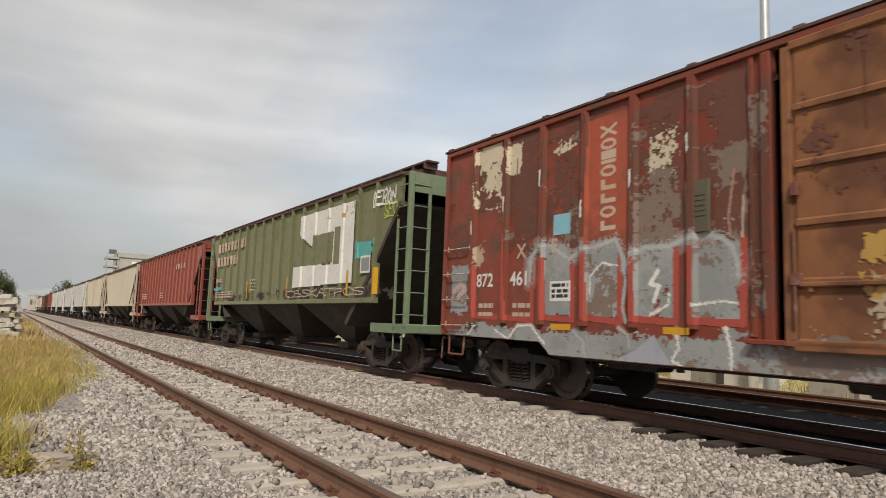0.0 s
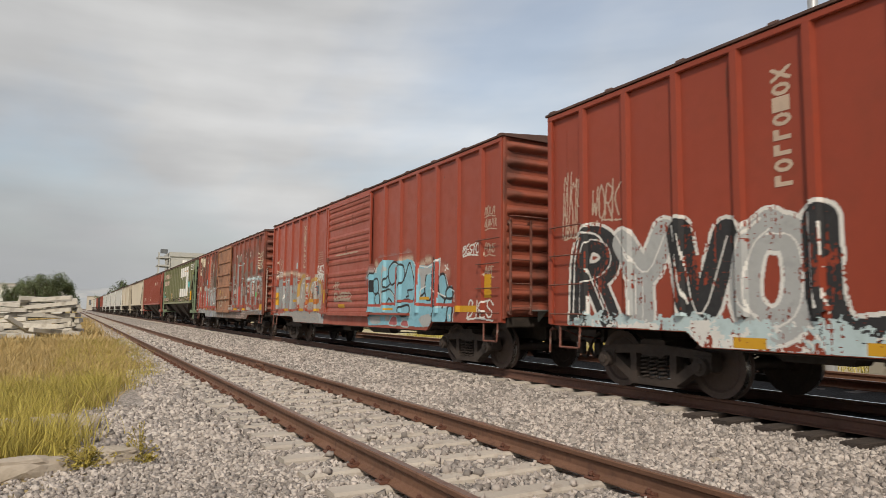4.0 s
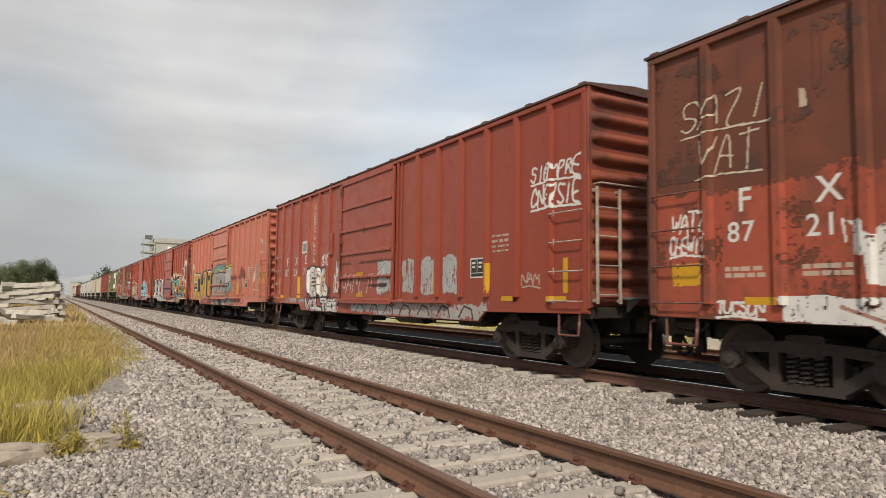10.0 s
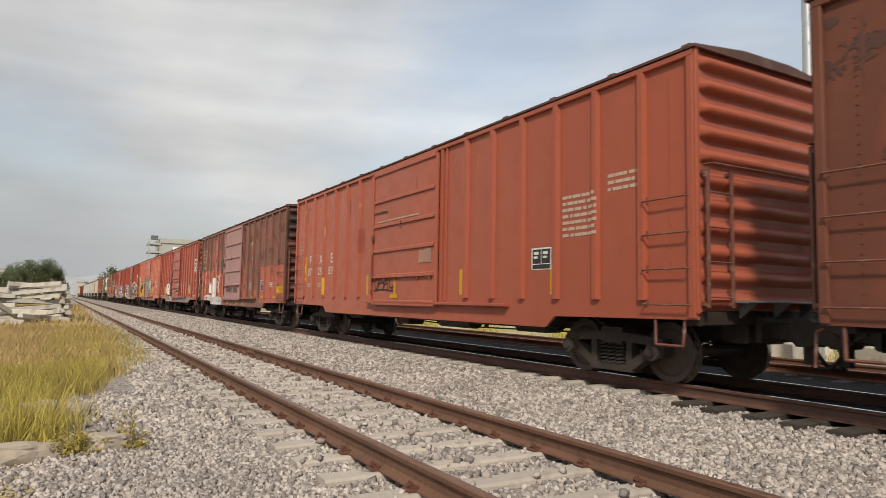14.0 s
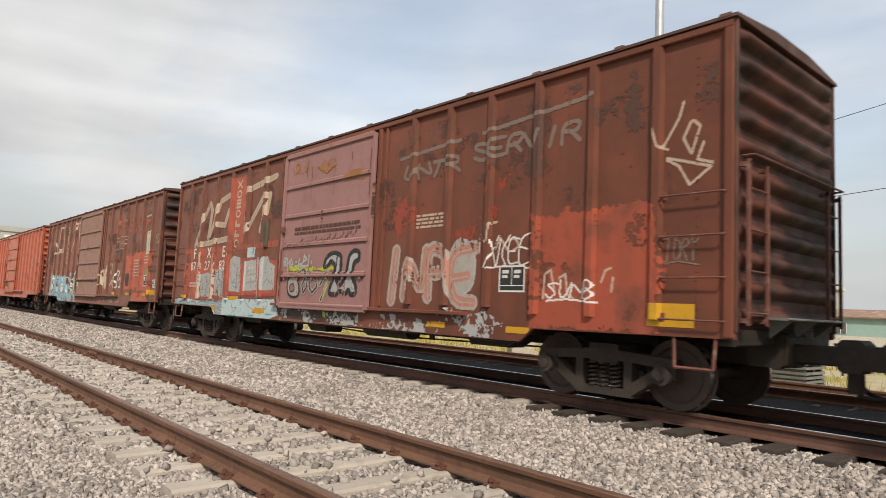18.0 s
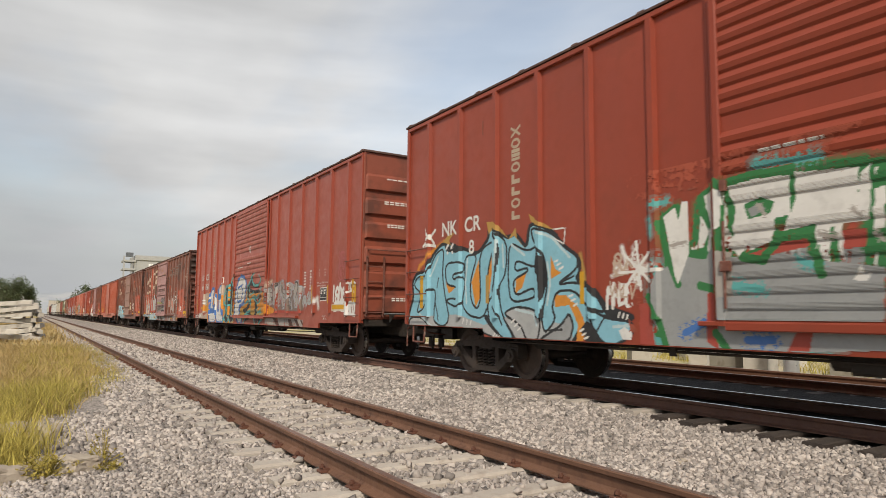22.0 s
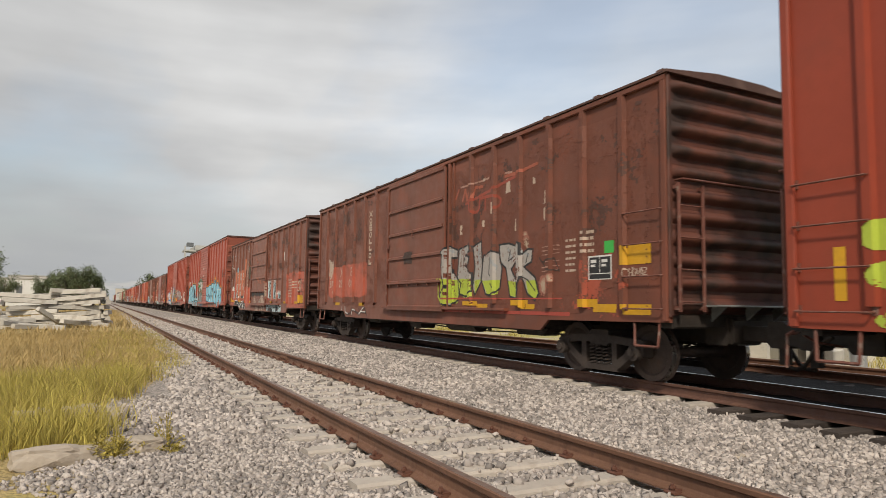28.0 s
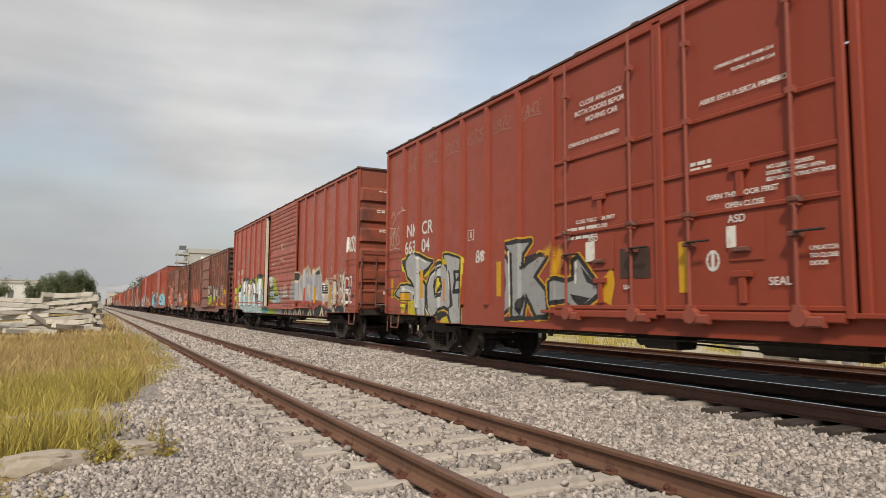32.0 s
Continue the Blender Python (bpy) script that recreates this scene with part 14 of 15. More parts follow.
def hopper(front, rear, paint, dark, label, ribs, end=None):
    L, mid = front - rear, (front + rear) / 2
    half = L / 2
    car = empty("hopper_car", pose(TRACK_B, mid, RAIL_B), label, "hopper car", "covered hoppers of the train")
    TRAIN.append((car, mid))
    LL = round(L, 1)
    for s in (-1, 1):
        key = ("hside", LL)
        put("side_wall", clad(piece(key, hopper_side(LL, ribs)), paint, key), car, pose(s * 1.40, 0, 0))
        for k in range(ribs):
            y = -half + 1.5 + (L - 3.0) * k / (ribs - 1)
            put("side_rib", clad(piece("hrib", hopper_rib_mesh), paint, "hrib"), car, pose(s * 1.43, y, 1.58, 0, 0, 0 if s < 0 else 180))
        if ribs:
            Geo().box(s * 1.4, s * 1.53, -half + 1.4, half - 1.4, 1.5, 1.62, 0.01).done("side_sill", paint, car)
        else:
            Geo().box(s * 1.4, s * 1.46, -half + 0.5, half - 0.5, 1.5, 1.66, 0.01).done("side_sill", paint, car)
    for s in (-1, 1):
        turn = 0 if s < 0 else 180
        put("slope_sheet", clad(piece("slope", slope_mesh), dark, "slope"), car, pose(0, s * half, 0, 0, 0, turn))
        put("end_frame", clad(piece("hend", end_frame_mesh), end or paint, "hend"), car, pose(0, s * (half - 0.12), 0, 0, 0, turn))
        put("coupler", piece("coupler", coupler_mesh), car, pose(0, s * (half + 0.15), 0, 0, 0, 0 if s > 0 else 180))
        truck(car, s * (half - 1.75))
    w = (L - 5.4) / 3
    for k in (-1, 0, 1):
        key = ("bay", round(w, 1))
        put("hopper_bay", clad(piece(key, bay_mesh(round(w, 1))), dark, key), car, pose(0, k * w, 0))
    key = ("hroof", LL)
    put("roof", clad(piece(key, hopper_roof(LL)), M_ROOF, key), car)
    return dict(ob=car, half=half, prof=[(-half + 1.5 + (L - 3.0) * k / max(1, ribs - 1) + e, d) for k in range(ribs) for e, d in ((-0.06, 0.03), (-0.05, 0.08), (0.05, 0.08), (0.06, 0.03))] or [(0, 0.03)],
                top=4.4, deep=0, z0=1.5, z1=4.45, L=L, t=half - 3, u=half - 3.2, door="", kind="hopper")


M_GREEN = mat("faded_green", (0.135, 0.14, 0.072), 0.7, spots=0.5, spot_col=(0.07, 0.065, 0.04), scale=1.6, vary=0.12, streak=0.4, bump=0.06, dust=0.45)
M_MINT = mat("pale_green", (0.17, 0.225, 0.14), 0.65, spots=0.4, spot_col=(0.1, 0.1, 0.06), scale=3, vary=0.12, bump=0.05)
M_GRIME = mat("hopper_grime", (0.05, 0.038, 0.03), 0.85, spots=0.5, spot_col=(0.1, 0.06, 0.045), scale=2, vary=0.25, bump=0.1)
M_BEIGE = mat("hopper_beige", (0.40, 0.35, 0.27), 0.7, spots=0.4, spot_col=(0.28, 0.22, 0.16), scale=1.5, vary=0.1, streak=0.3, bump=0.05, dust=0.45)
M_PALE = mat("hopper_white", (0.60, 0.60, 0.57), 0.65, spots=0.4, spot_col=(0.4, 0.36, 0.3), scale=1.5, vary=0.08, streak=0.3, bump=0.05)
M_MAROON = mat("hopper_red", (0.22, 0.055, 0.036), 0.7, spots=0.4, spot_col=(0.12, 0.04, 0.03), scale=1.5, vary=0.1, streak=0.3, bump=0.05, dust=0.45)
SPRAY.update(mint=M_MINT, grime=M_GRIME, hopgreen=M_GREEN)
INKS += ["mint", "grime", "hopgreen"]


def make_hoppers():
    c = hopper(28.35, 11.75, M_GREEN, M_GRIME, "faded green covered hopper with a large white emblem", 16, M_MINT)
    p = Coat(c, 201)
    p.rect(0.5, 16, 1.65, 1.9, "grime", 0.12, 0.5, 202)
    # the owner's emblem: plain white blocks with cut-outs
    p.rect(10.3, 12.6, 3.45, 4.0, "white")
    p.rect(11.1, 13.9, 2.0, 2.5, "white")
    p.rect(12.6, 13.9, 2.0, 4.0, "white")
    p.rect(9.9, 12.0, 1.98, 2.55, "white")
    p.rect(12.75, 13.1, 2.5, 3.45, "hopgreen")
    for q in range(12):
        p.rect(10.3 + q * 0.12, 12.6, 3.45 - q * 0.05, 3.5 - q * 0.05, "white")
    p.rect(12.3, 13.9, 3.6, 4.05, "gold", 0.2, 0.3, 203)
    p.rect(11.3, 12.7, 2.55, 3.35, "hopgreen", 0.03)
    # its name, bars only
    for i in range(9):
        p.rect(1.3 + i * 0.44, 1.62 + i * 0.44, 3.55, 3.9, "bone", 0.01)
        if i < 7:
            p.rect(1.3 + i * 0.44, 1.62 + i * 0.44, 3.0, 3.35, "bone", 0.01)
    p.rect(0.9, 2.6, 2.05, 2.2, "teal", 0.03, 0.6, 205)
    p.ticks(1.1, 2.5, 1.2, 2, "bone")
    p.ticks(1.4, 2.0, 2.4, 3, "bone", 0.04, 0.09)
    p.ticks(5.8, 2.35, 0.6, 4, "bone", 0.04, 0.11)
    for d in (5.4, 9.4, 13.6, 15.1):
        p.rect(d, d + 0.12, 1.7, 2.3, "yellow")
    p.rect(14.05, 15.1, 2.55, 2.95, "teal", 0.05, 0.8, 206)
    p.rect(14.35, 14.85, 2.2, 2.6, "white")
    p.rect(14.4, 14.8, 2.25, 2.55, "grey")
    p.tag("BERON", 14.9, 15.9, 3.75, 4.05, "white", 0.024)
    p.tag("SPO", 15.4, 16.0, 3.45, 3.75, "lime", 0.016)
    p.mural("OBSKATPOS", 9.6, 14.6, 1.68, 1.9, "bone", edge=None, mark=None, weight=0.014)
    p.streaks(40, "grime", most=1.2)
    p.build()
    c = hopper(46.85, 29.65, M_MAROON, M_GRIME, "dull red covered hopper with ribbed sides", 18)
    p = Coat(c, 211)
    for i in range(4):
        p.rect(11.6 + i * 0.6, 11.85 + i * 0.6, 3.3, 3.55, "bone")
    p.ticks(2, 2.2, 2, 3, "bone", 0.05, 0.12)
    p.ticks(8, 2.2, 1, 3, "bone", 0.05, 0.12)
    p.streaks(30, "grime", most=1.0)
    p.build()
    y = 48.0
    for paint, label, ribs, L in ((M_BEIGE, "beige covered hopper with smooth sides", 0, 17.2), (M_BEIGE, "beige covered hopper with a dusty side", 3, 16.6), (M_PALE, "off-white covered hopper with smooth sides", 0, 17.4),
                                  (M_PALE, "off-white covered hopper with smooth sides", 0, 17.4), (M_PALE, "off-white covered hopper with smooth sides", 0, 17.4), (M_PALE, "off-white covered hopper with smooth sides", 0, 17.4),
                                  (M_MAROON, "dull red covered hopper far up the train", 10, 17.0), (M_GRIME, "dark brown covered hopper far up the train", 10, 17.0), (M_MAROON, "dull red covered hopper far up the train", 10, 17.0),
                                  (M_PALE, "off-white covered hopper with smooth sides", 0, 17.4), (M_BEIGE, "beige covered hopper with smooth sides", 0, 17.2), (M_PALE, "off-white covered hopper with smooth sides", 0, 17.4)):
        hopper(y + L, y, paint, M_GRIME, label, ribs)
        y += L + 1.35


make_hoppers()


# ---- beside the track: grass, stones, weeds ----
M_GRASS = mat("green_gold_grass", (0.38, 0.315, 0.068), 0.8, vary=0.25, scale=0.8, bump=0, island=True, rand=0.35)
M_STRAW = mat("dry_grass", (0.39, 0.285, 0.12), 0.85, vary=0.22, scale=0.6, bump=0, island=True, rand=0.3)
M_WEED = mat("weed_leaf", (0.34, 0.27, 0.05), 0.75, vary=0.25, scale=3, bump=0, island=True, rand=0.35)
M_ROCK = mat("pale_rock", (0.36, 0.31, 0.25), 0.9, spots=0.5, spot_col=(0.24, 0.2, 0.16), scale=5, vary=0.15, bump=0.5, bump_scale=25)
M_LEAF = mat("tree_leaf", (0.095, 0.12, 0.052), 0.8, vary=0.3, scale=0.6, bump=0, island=True, rand=0.45)
M_BARK = mat("tree_bark", (0.10, 0.075, 0.055), 0.9, vary=0.3, scale=4, bump=0.5)
M_BLOCK = mat("pale_concrete", (0.47, 0.44, 0.385), 0.9, spots=0.6, spot_col=(0.25, 0.22, 0.18), scale=2.5, vary=0.15, bump=0.3, bump_scale=20, rand=0.22)
M_WALL = mat("far_wall", (0.40, 0.40, 0.38), 0.9, spots=0.4, spot_col=(0.3, 0.3, 0.29), scale=0.4, vary=0.08, bump=0.05)
M_GLASS = mat("dark_opening", (0.12, 0.13, 0.14), 0.5, bump=0.02)
M_POLE = mat("galvanised_pole", (0.52, 0.53, 0.54), 0.38, 0.65, spots=0.3, spot_col=(0.36, 0.36, 0.36), scale=2, vary=0.08, bump=0.03)


def blades(name, spots, height, width, lean, material, label, category, seed, segs=3):
    """Grass: tapering bent blades at the spots (x, y), too many to count."""
    rs = np.random.RandomState(seed)
    k = len(spots)
    h = rs.uniform(*height, k)
    a = rs.uniform(0, 2 * math.pi, k)
    ln = rs.uniform(*lean, k) * h
    w = rs.uniform(*width, k)
    z = np.array([ground_z(x, y) for x, y in spots])
    f = rs.uniform(0, 2 * math.pi, k)
    rows = []
    for i in range(segs + 1):
        q = i / segs
        cx, cy = spots[:, 0] + np.cos(a) * ln * q * q, spots[:, 1] + np.sin(a) * ln * q * q
        cz = z - 0.02 + h * q * (1 - 0.25 * q * (ln / h))
        ww = w * (1 - q) ** 0.7 * 0.5
        if i < segs:
            rows.append(np.column_stack([cx - np.cos(f) * ww, cy - np.sin(f) * ww, cz]))
            rows.append(np.column_stack([cx + np.cos(f) * ww, cy + np.sin(f) * ww, cz]))
        else:
            rows.append(np.column_stack([cx, cy, cz]))
    v = np.stack(rows, 1)
    m = v.shape[1]
    faces = []
    for i in range(segs - 1):
        faces += [(2 * i, 2 * i + 1, 2 * i + 3), (2 * i, 2 * i + 3, 2 * i + 2)]
    faces.append((2 * segs - 2, 2 * segs - 1, 2 * segs))
    fv = (np.array(faces)[None] + (np.arange(k) * m)[:, None, None]).reshape(-1)
    me = bpy.data.meshes.new(name)
    me.vertices.add(k * m)
    me.vertices.foreach_set("co", v.reshape(-1))
    me.loops.add(len(fv))
    me.loops.foreach_set("vertex_index", fv.astype(np.int32))
    me.polygons.add(len(fv) // 3)
    me.polygons.foreach_set("loop_start", np.arange(0, len(fv), 3, dtype=np.int32))
    me.update(calc_edges=True)
    me.materials.append(material)
    return tagged(new(name, me), label, category, kind="stuff")


def build_grass():
    rs = np.random.RandomState(8)

    def tufts(n, x0, x1, y0, y1, per, spread, margin=0.0):
        out = []
        while len(out) < n:
            x, y = rs.uniform(x0, x1), rs.uniform(y0, y1)
            if y < 6.75 and x > -1.05:
                continue
            e = edge_x(y) - 0.3 - margin + 0.7 * noise.noise(Vector((y * 0.6, 3, 0)))
            if x > e or noise.noise(Vector((x * 0.9, y * 0.9, 9))) < -0.35:
                continue
            out.append((x, y))
        c = np.repeat(np.array(out), per, 0)
        return c + rs.normal(0, spread, c.shape)
    blades("tall_grass", tufts(1700, -5.0, 0.6, 5.6, 12.5, 24, 0.11), (0.15, 0.52), (0.005, 0.013), (0.15, 0.9), M_GRASS, "tall yellow-green grass in dense tufts beside the gravel", "grass", 1)
    blades("dry_grass", tufts(3200, -9, 1.9, 8.5, 30, 14, 0.16), (0.12, 0.36), (0.008, 0.02), (0.2, 0.9), M_STRAW, "dry golden grass in the field", "grass", 2)
    blades("far_grass", tufts(3200, -22, 2.1, 28, 95, 9, 0.4), (0.12, 0.36), (0.03, 0.07), (0.2, 0.9), M_STRAW, "dry golden grass far along the track", "grass", 3, 2)
    blades("verge_grass", tufts(900, -0.3, 2.1, 12, 30, 14, 0.10, -0.35), (0.08, 0.28), (0.006, 0.014), (0.2, 1.0), M_GRASS, "short green grass on the gravel's edge", "grass", 4, 2)
    c = []
    for _ in range(640):
        x, y = rs.uniform(16.8, 27), rs.uniform(0, 36)
        if noise.noise(Vector((x * 0.4, y * 0.4, 2))) > -0.05:
            c.append((x, y))
    c = np.repeat(np.array(c), 26, 0)
    blades("yard_grass", c + rs.normal(0, 0.22, c.shape), (0.15, 0.5), (0.012, 0.025), (0.2, 0.9), M_GRASS, "yellow-green grass in the yard beyond the train", "grass", 5, 2)


build_grass()


def rock(name, x, y, sx, sy, sz, turn, seed, label, material=None):
    rs = random.Random(seed)
    bm = bmesh.new()
    bmesh.ops.create_icosphere(bm, subdivisions=3, radius=1.0)
    for q in bm.verts:
        p = q.co.copy()
        n = noise.noise(p * 1.3 + Vector((seed, 0, 0))) * 0.35 + noise.noise(p * 3.5 + Vector((0, seed, 0))) * 0.12
        p = Vector([math.copysign(abs(t) ** 0.6, t) for t in p]) * (1 + n)
        q.co = Vector((p.x * sx, p.y * sy, p.z * sz))
    me = bpy.data.meshes.new(name)
    bm.to_mesh(me)
    bm.free()
    me.materials.append(material or M_ROCK)
    ob = new(name, me)
    ob.matrix_basis = pose(x, y, ground_z(x, y) + sz * 0.55, rs.uniform(-4, 4), rs.uniform(-4, 4), turn)
    return tagged(ob, label, "rock", "stones beside the grass")


rock("stone_block", -0.28, 6.45, 0.34, 0.13, 0.10, 8, 1, "long pale stone block lying at the grass edge")
rock("stone", 0.42, 6.55, 0.16, 0.13, 0.09, 30, 2, "pale stone half hidden by low weeds")
rock("stone", -0.12, 8.6, 0.20, 0.14, 0.12, 10, 3, "pale stone in the tall grass")
rock("stone", 0.22, 8.3, 0.16, 0.12, 0.10, 70, 4, "pale stone in the tall grass")
rock("stone", -0.62, 8.5, 0.2, 0.15, 0.12, 40, 5, "pale stone in the tall grass")
rock("stone", 4.0, 8.02, 0.10, 0.07, 0.05, 20, 6, "small white stone lying beside the rail")
rock("stone", 5.30, 4.22, 0.055, 0.045, 0.03, 20, 7, "small white stone on the ballast")


def weed(x, y, r, h, n, seed, label):
    rs = random.Random(seed)
    w = empty("weed", pose(x, y, ground_z(x, y)), label, "weed", "weeds on the gravel")
    g = Geo()
    lf = Geo()
    for _ in range(n):
        a, b = rs.uniform(0, 6.28), rs.uniform(0.1, 1)
        tip = (r * b * math.cos(a), r * b * math.sin(a), h * rs.uniform(0.3, 1) * (1.2 - 0.6 * b))
        mid = (tip[0] * 0.45, tip[1] * 0.45, tip[2] * 0.6)
        g.tube([(0, 0, -0.01), mid, tip], 0.0025, 4)
        for q in range(9):
            t = rs.uniform(0.25, 1.0)
            c = Vector(mid).lerp(Vector(tip), t)
            d = Vector((rs.uniform(-1, 1), rs.uniform(-1, 1), rs.uniform(-0.3, 0.8))).normalized()
            s = d.cross(Vector((0, 0, 1))).normalized() * rs.uniform(0.005, 0.011)
            l = rs.uniform(0.02, 0.045)
            lf.add([c, c + d * l * 0.5 + s, c + d * l, c + d * l * 0.5 - s], [(0, 1, 2, 3)])
    g.done("stem", M_WEED, w)["kind"] = "stuff"
    lf.done("leaves", M_WEED, w)["kind"] = "stuff"


weed(0.18, 6.45, 0.26, 0.18, 60, 1, "low yellow-green weed in front of a pale stone")
weed(0.6, 6.6, 0.16, 0.3, 26, 2, "straggly weed beside a pale stone")
weed(0.05, 6.75, 0.2, 0.2, 36, 3, "low yellow-green weed at the grass edge")
weed(0.62, 6.35, 0.12, 0.1, 20, 4, "dry dark weed lying on the gravel")


# ---- the heap of concrete ties ----


def tie_heap():
    g = Geo()
    w, t = 0.13, 0.10
    g.prism([(-w, -0.1), (w, -0.1), (t, 0.08), (t - 0.02, 0.1), (-t + 0.02, 0.1), (-t, 0.08)], 0, -1.22, 1.22)
    for s in (-1, 1):
        for q in (-0.12, 0.12):
            g.box(s * 0.75 + q - 0.025, s * 0.75 + q + 0.025, -0.05, 0.05, 0.09, 0.125)
    first = g.done("concrete_tie", M_BLOCK)
    tagged(first, "used pale concrete railway tie in a heap", "railway tie", "heap of concrete ties")
    rs = random.Random(12)
    spots = []
    # two stacks of crossed layers at the heap's end, a lower tumble beside and in front of them
    for layer in range(7):
        for row in range(3):
            spots.append((-1.0 + rs.uniform(-0.22, 0.22), 39.6 + row * 0.46 + rs.uniform(-0.1, 0.1), 0.12 + layer * 0.285 + rs.uniform(-0.02, 0.02), rs.uniform(-7, 5) - 2.5, rs.uniform(-26, 22)))
    for layer in range(6):
        for row in range(2):
            spots.append((-3.2 + rs.uniform(-0.4, 0.3), 39.3 + row * 0.5 + rs.uniform(-0.15, 0.15), 0.12 + layer * 0.29 + rs.uniform(-0.02, 0.03), rs.uniform(-9, 6) - 2, rs.uniform(-30, 30)))
    for layer in range(5):
        for row in range(2):
            for x in (-5.6, -8.1, -10.5):
                if layer < 5 - (x < -8):
                    spots.append((x + rs.uniform(-0.4, 0.4), 39.0 + row * 0.55 + rs.uniform(-0.2, 0.2), 0.12 + layer * 0.26, rs.uniform(-8, 9), rs.uniform(-32, 32)))
    for i in range(26):
        x = -9.5 + 8.6 * i / 25 + rs.uniform(-0.3, 0.3)
        y = 38.3 - rs.uniform(0, 4.2)
        spots.append((x, y, 0.12 + max(0.0, (y - 35.2) * 0.24) * rs.random(), rs.uniform(-8, 8) + (24 if i % 9 == 4 else 0), rs.choice((rs.uniform(-25, 25), rs.uniform(30, 60)))))
    for z in (0.12, 0.4, 0.69, 0.98, 1.26):
        spots.append((0.28 + rs.uniform(-0.1, 0.1), 40.4 + rs.uniform(-0.2, 0.4), z, 0, rs.uniform(76, 96)))
    for k, (x, y, z, ry, rz) in enumerate(spots):
        m = pose(x, y, ground_z(x, y) + z, rs.uniform(-6, 6), ry, rz)
        if k:
            copy_thing(first, m)
        else:
            first.matrix_basis = m


tie_heap()


# ---- trees ----


def tree(x, y, h, spread, seed, label, far=False):
    rs = random.Random(seed)
    t = empty("tree", pose(x, y, ground_z(x, y) - 0.1), label, "tree", "trees along the line")
    g = Geo()
    top = Vector((rs.uniform(-0.3, 0.3), rs.uniform(-0.3, 0.3), h * 0.7))
    pts = [Vector((0, 0, 0)), Vector((0.1, 0, h * 0.25)), Vector((top.x * 0.5, top.y * 0.5, h * 0.5)), top]
    rad = [h * 0.035, h * 0.027, h * 0.018, h * 0.006]
    for i in range(3):
        g.cyl(pts[i], pts[i + 1], rad[i], 8, rad[i + 1], caps=False)
    tips = [top]
    for k in range(16):
        a = k * 2.4 + rs.uniform(-0.4, 0.4)
        z = h * rs.uniform(0.18, 0.66)
        b = Vector((0, 0, z)) + Vector((pts[2].x, pts[2].y, 0)) * (z / (h * 0.5))
        e = b + Vector((math.cos(a) * spread * rs.uniform(0.4, 0.9), math.sin(a) * spread * rs.uniform(0.4, 0.9), h * rs.uniform(0.1, 0.3)))
        g.cyl(b, e, h * 0.012, 6, h * 0.004, caps=False)
        tips += [e, b.lerp(e, 0.6)]
    g.done("trunk", M_BARK, t)
    n = 1800 if far else 3600
    r = np.random.RandomState(seed)
    tp = np.array([tuple(q) for q in tips])
    c = tp[r.randint(0, len(tp), n)] + r.normal(0, 1, (n, 3)) * np.array([spread * 0.15, spread * 0.15, h * 0.05])
    c[:, 2] = np.clip(c[:, 2], h * 0.12, h)
    s = (0.055 if not far else 0.075) * h / 6 * r.uniform(0.6, 1.6, n) * 1.6
    u = r.normal(0, 1, (n, 3))
    u /= np.linalg.norm(u, axis=1)[:, None]
    w = np.cross(u, r.normal(0, 1, (n, 3)))
    w /= np.linalg.norm(w, axis=1)[:, None]
    v = np.stack([c - u * s[:, None], c + w * s[:, None] * 0.5, c + u * s[:, None], c - w * s[:, None] * 0.5], 1).reshape(-1, 3)
    f = np.arange(n * 4).reshape(-1, 4)
    mesh_ob("crown", v.tolist(), f.tolist(), M_LEAF, t)["kind"] = "stuff"


for i, (x, y, h, s) in enumerate(((-10.6, 78, 6.6, 1.8), (-6.4, 94, 4.6, 1.4), (-2.6, 98, 6.2, 1.9), (-4.6, 104, 6.0, 2.0), (-1.0, 100, 5.6, 1.4), (-0.2, 112, 5.2, 1.2), (-12.6, 82, 6.8, 2.4), (-16, 92, 7.0, 3.0),
                                  (-7.6, 122, 5.6, 2.0), (-14.5, 132, 6.4, 2.4), (-3.6, 125, 6.8, 2.4), (-19, 110, 8, 3), (-7.0, 140, 6.6, 2.0), (-23, 120, 8.4, 3.4))):
    tree(x, y, h, s, 20 + i, "dark green bushy tree behind the heap of ties")
for i, (x, y, h, s) in enumerate(((9.5, 265, 11.5, 4.5), (13, 275, 13, 5), (17.5, 280, 12.2, 5), (7.0, 290, 9.6, 3.6), (22, 290, 12, 5), (5.0, 330, 8.0, 4))):
    tree(x + 6, y, h, s, 60 + i, "dark green tree standing beyond the line of cars", True)


# ---- far buildings and hills ----


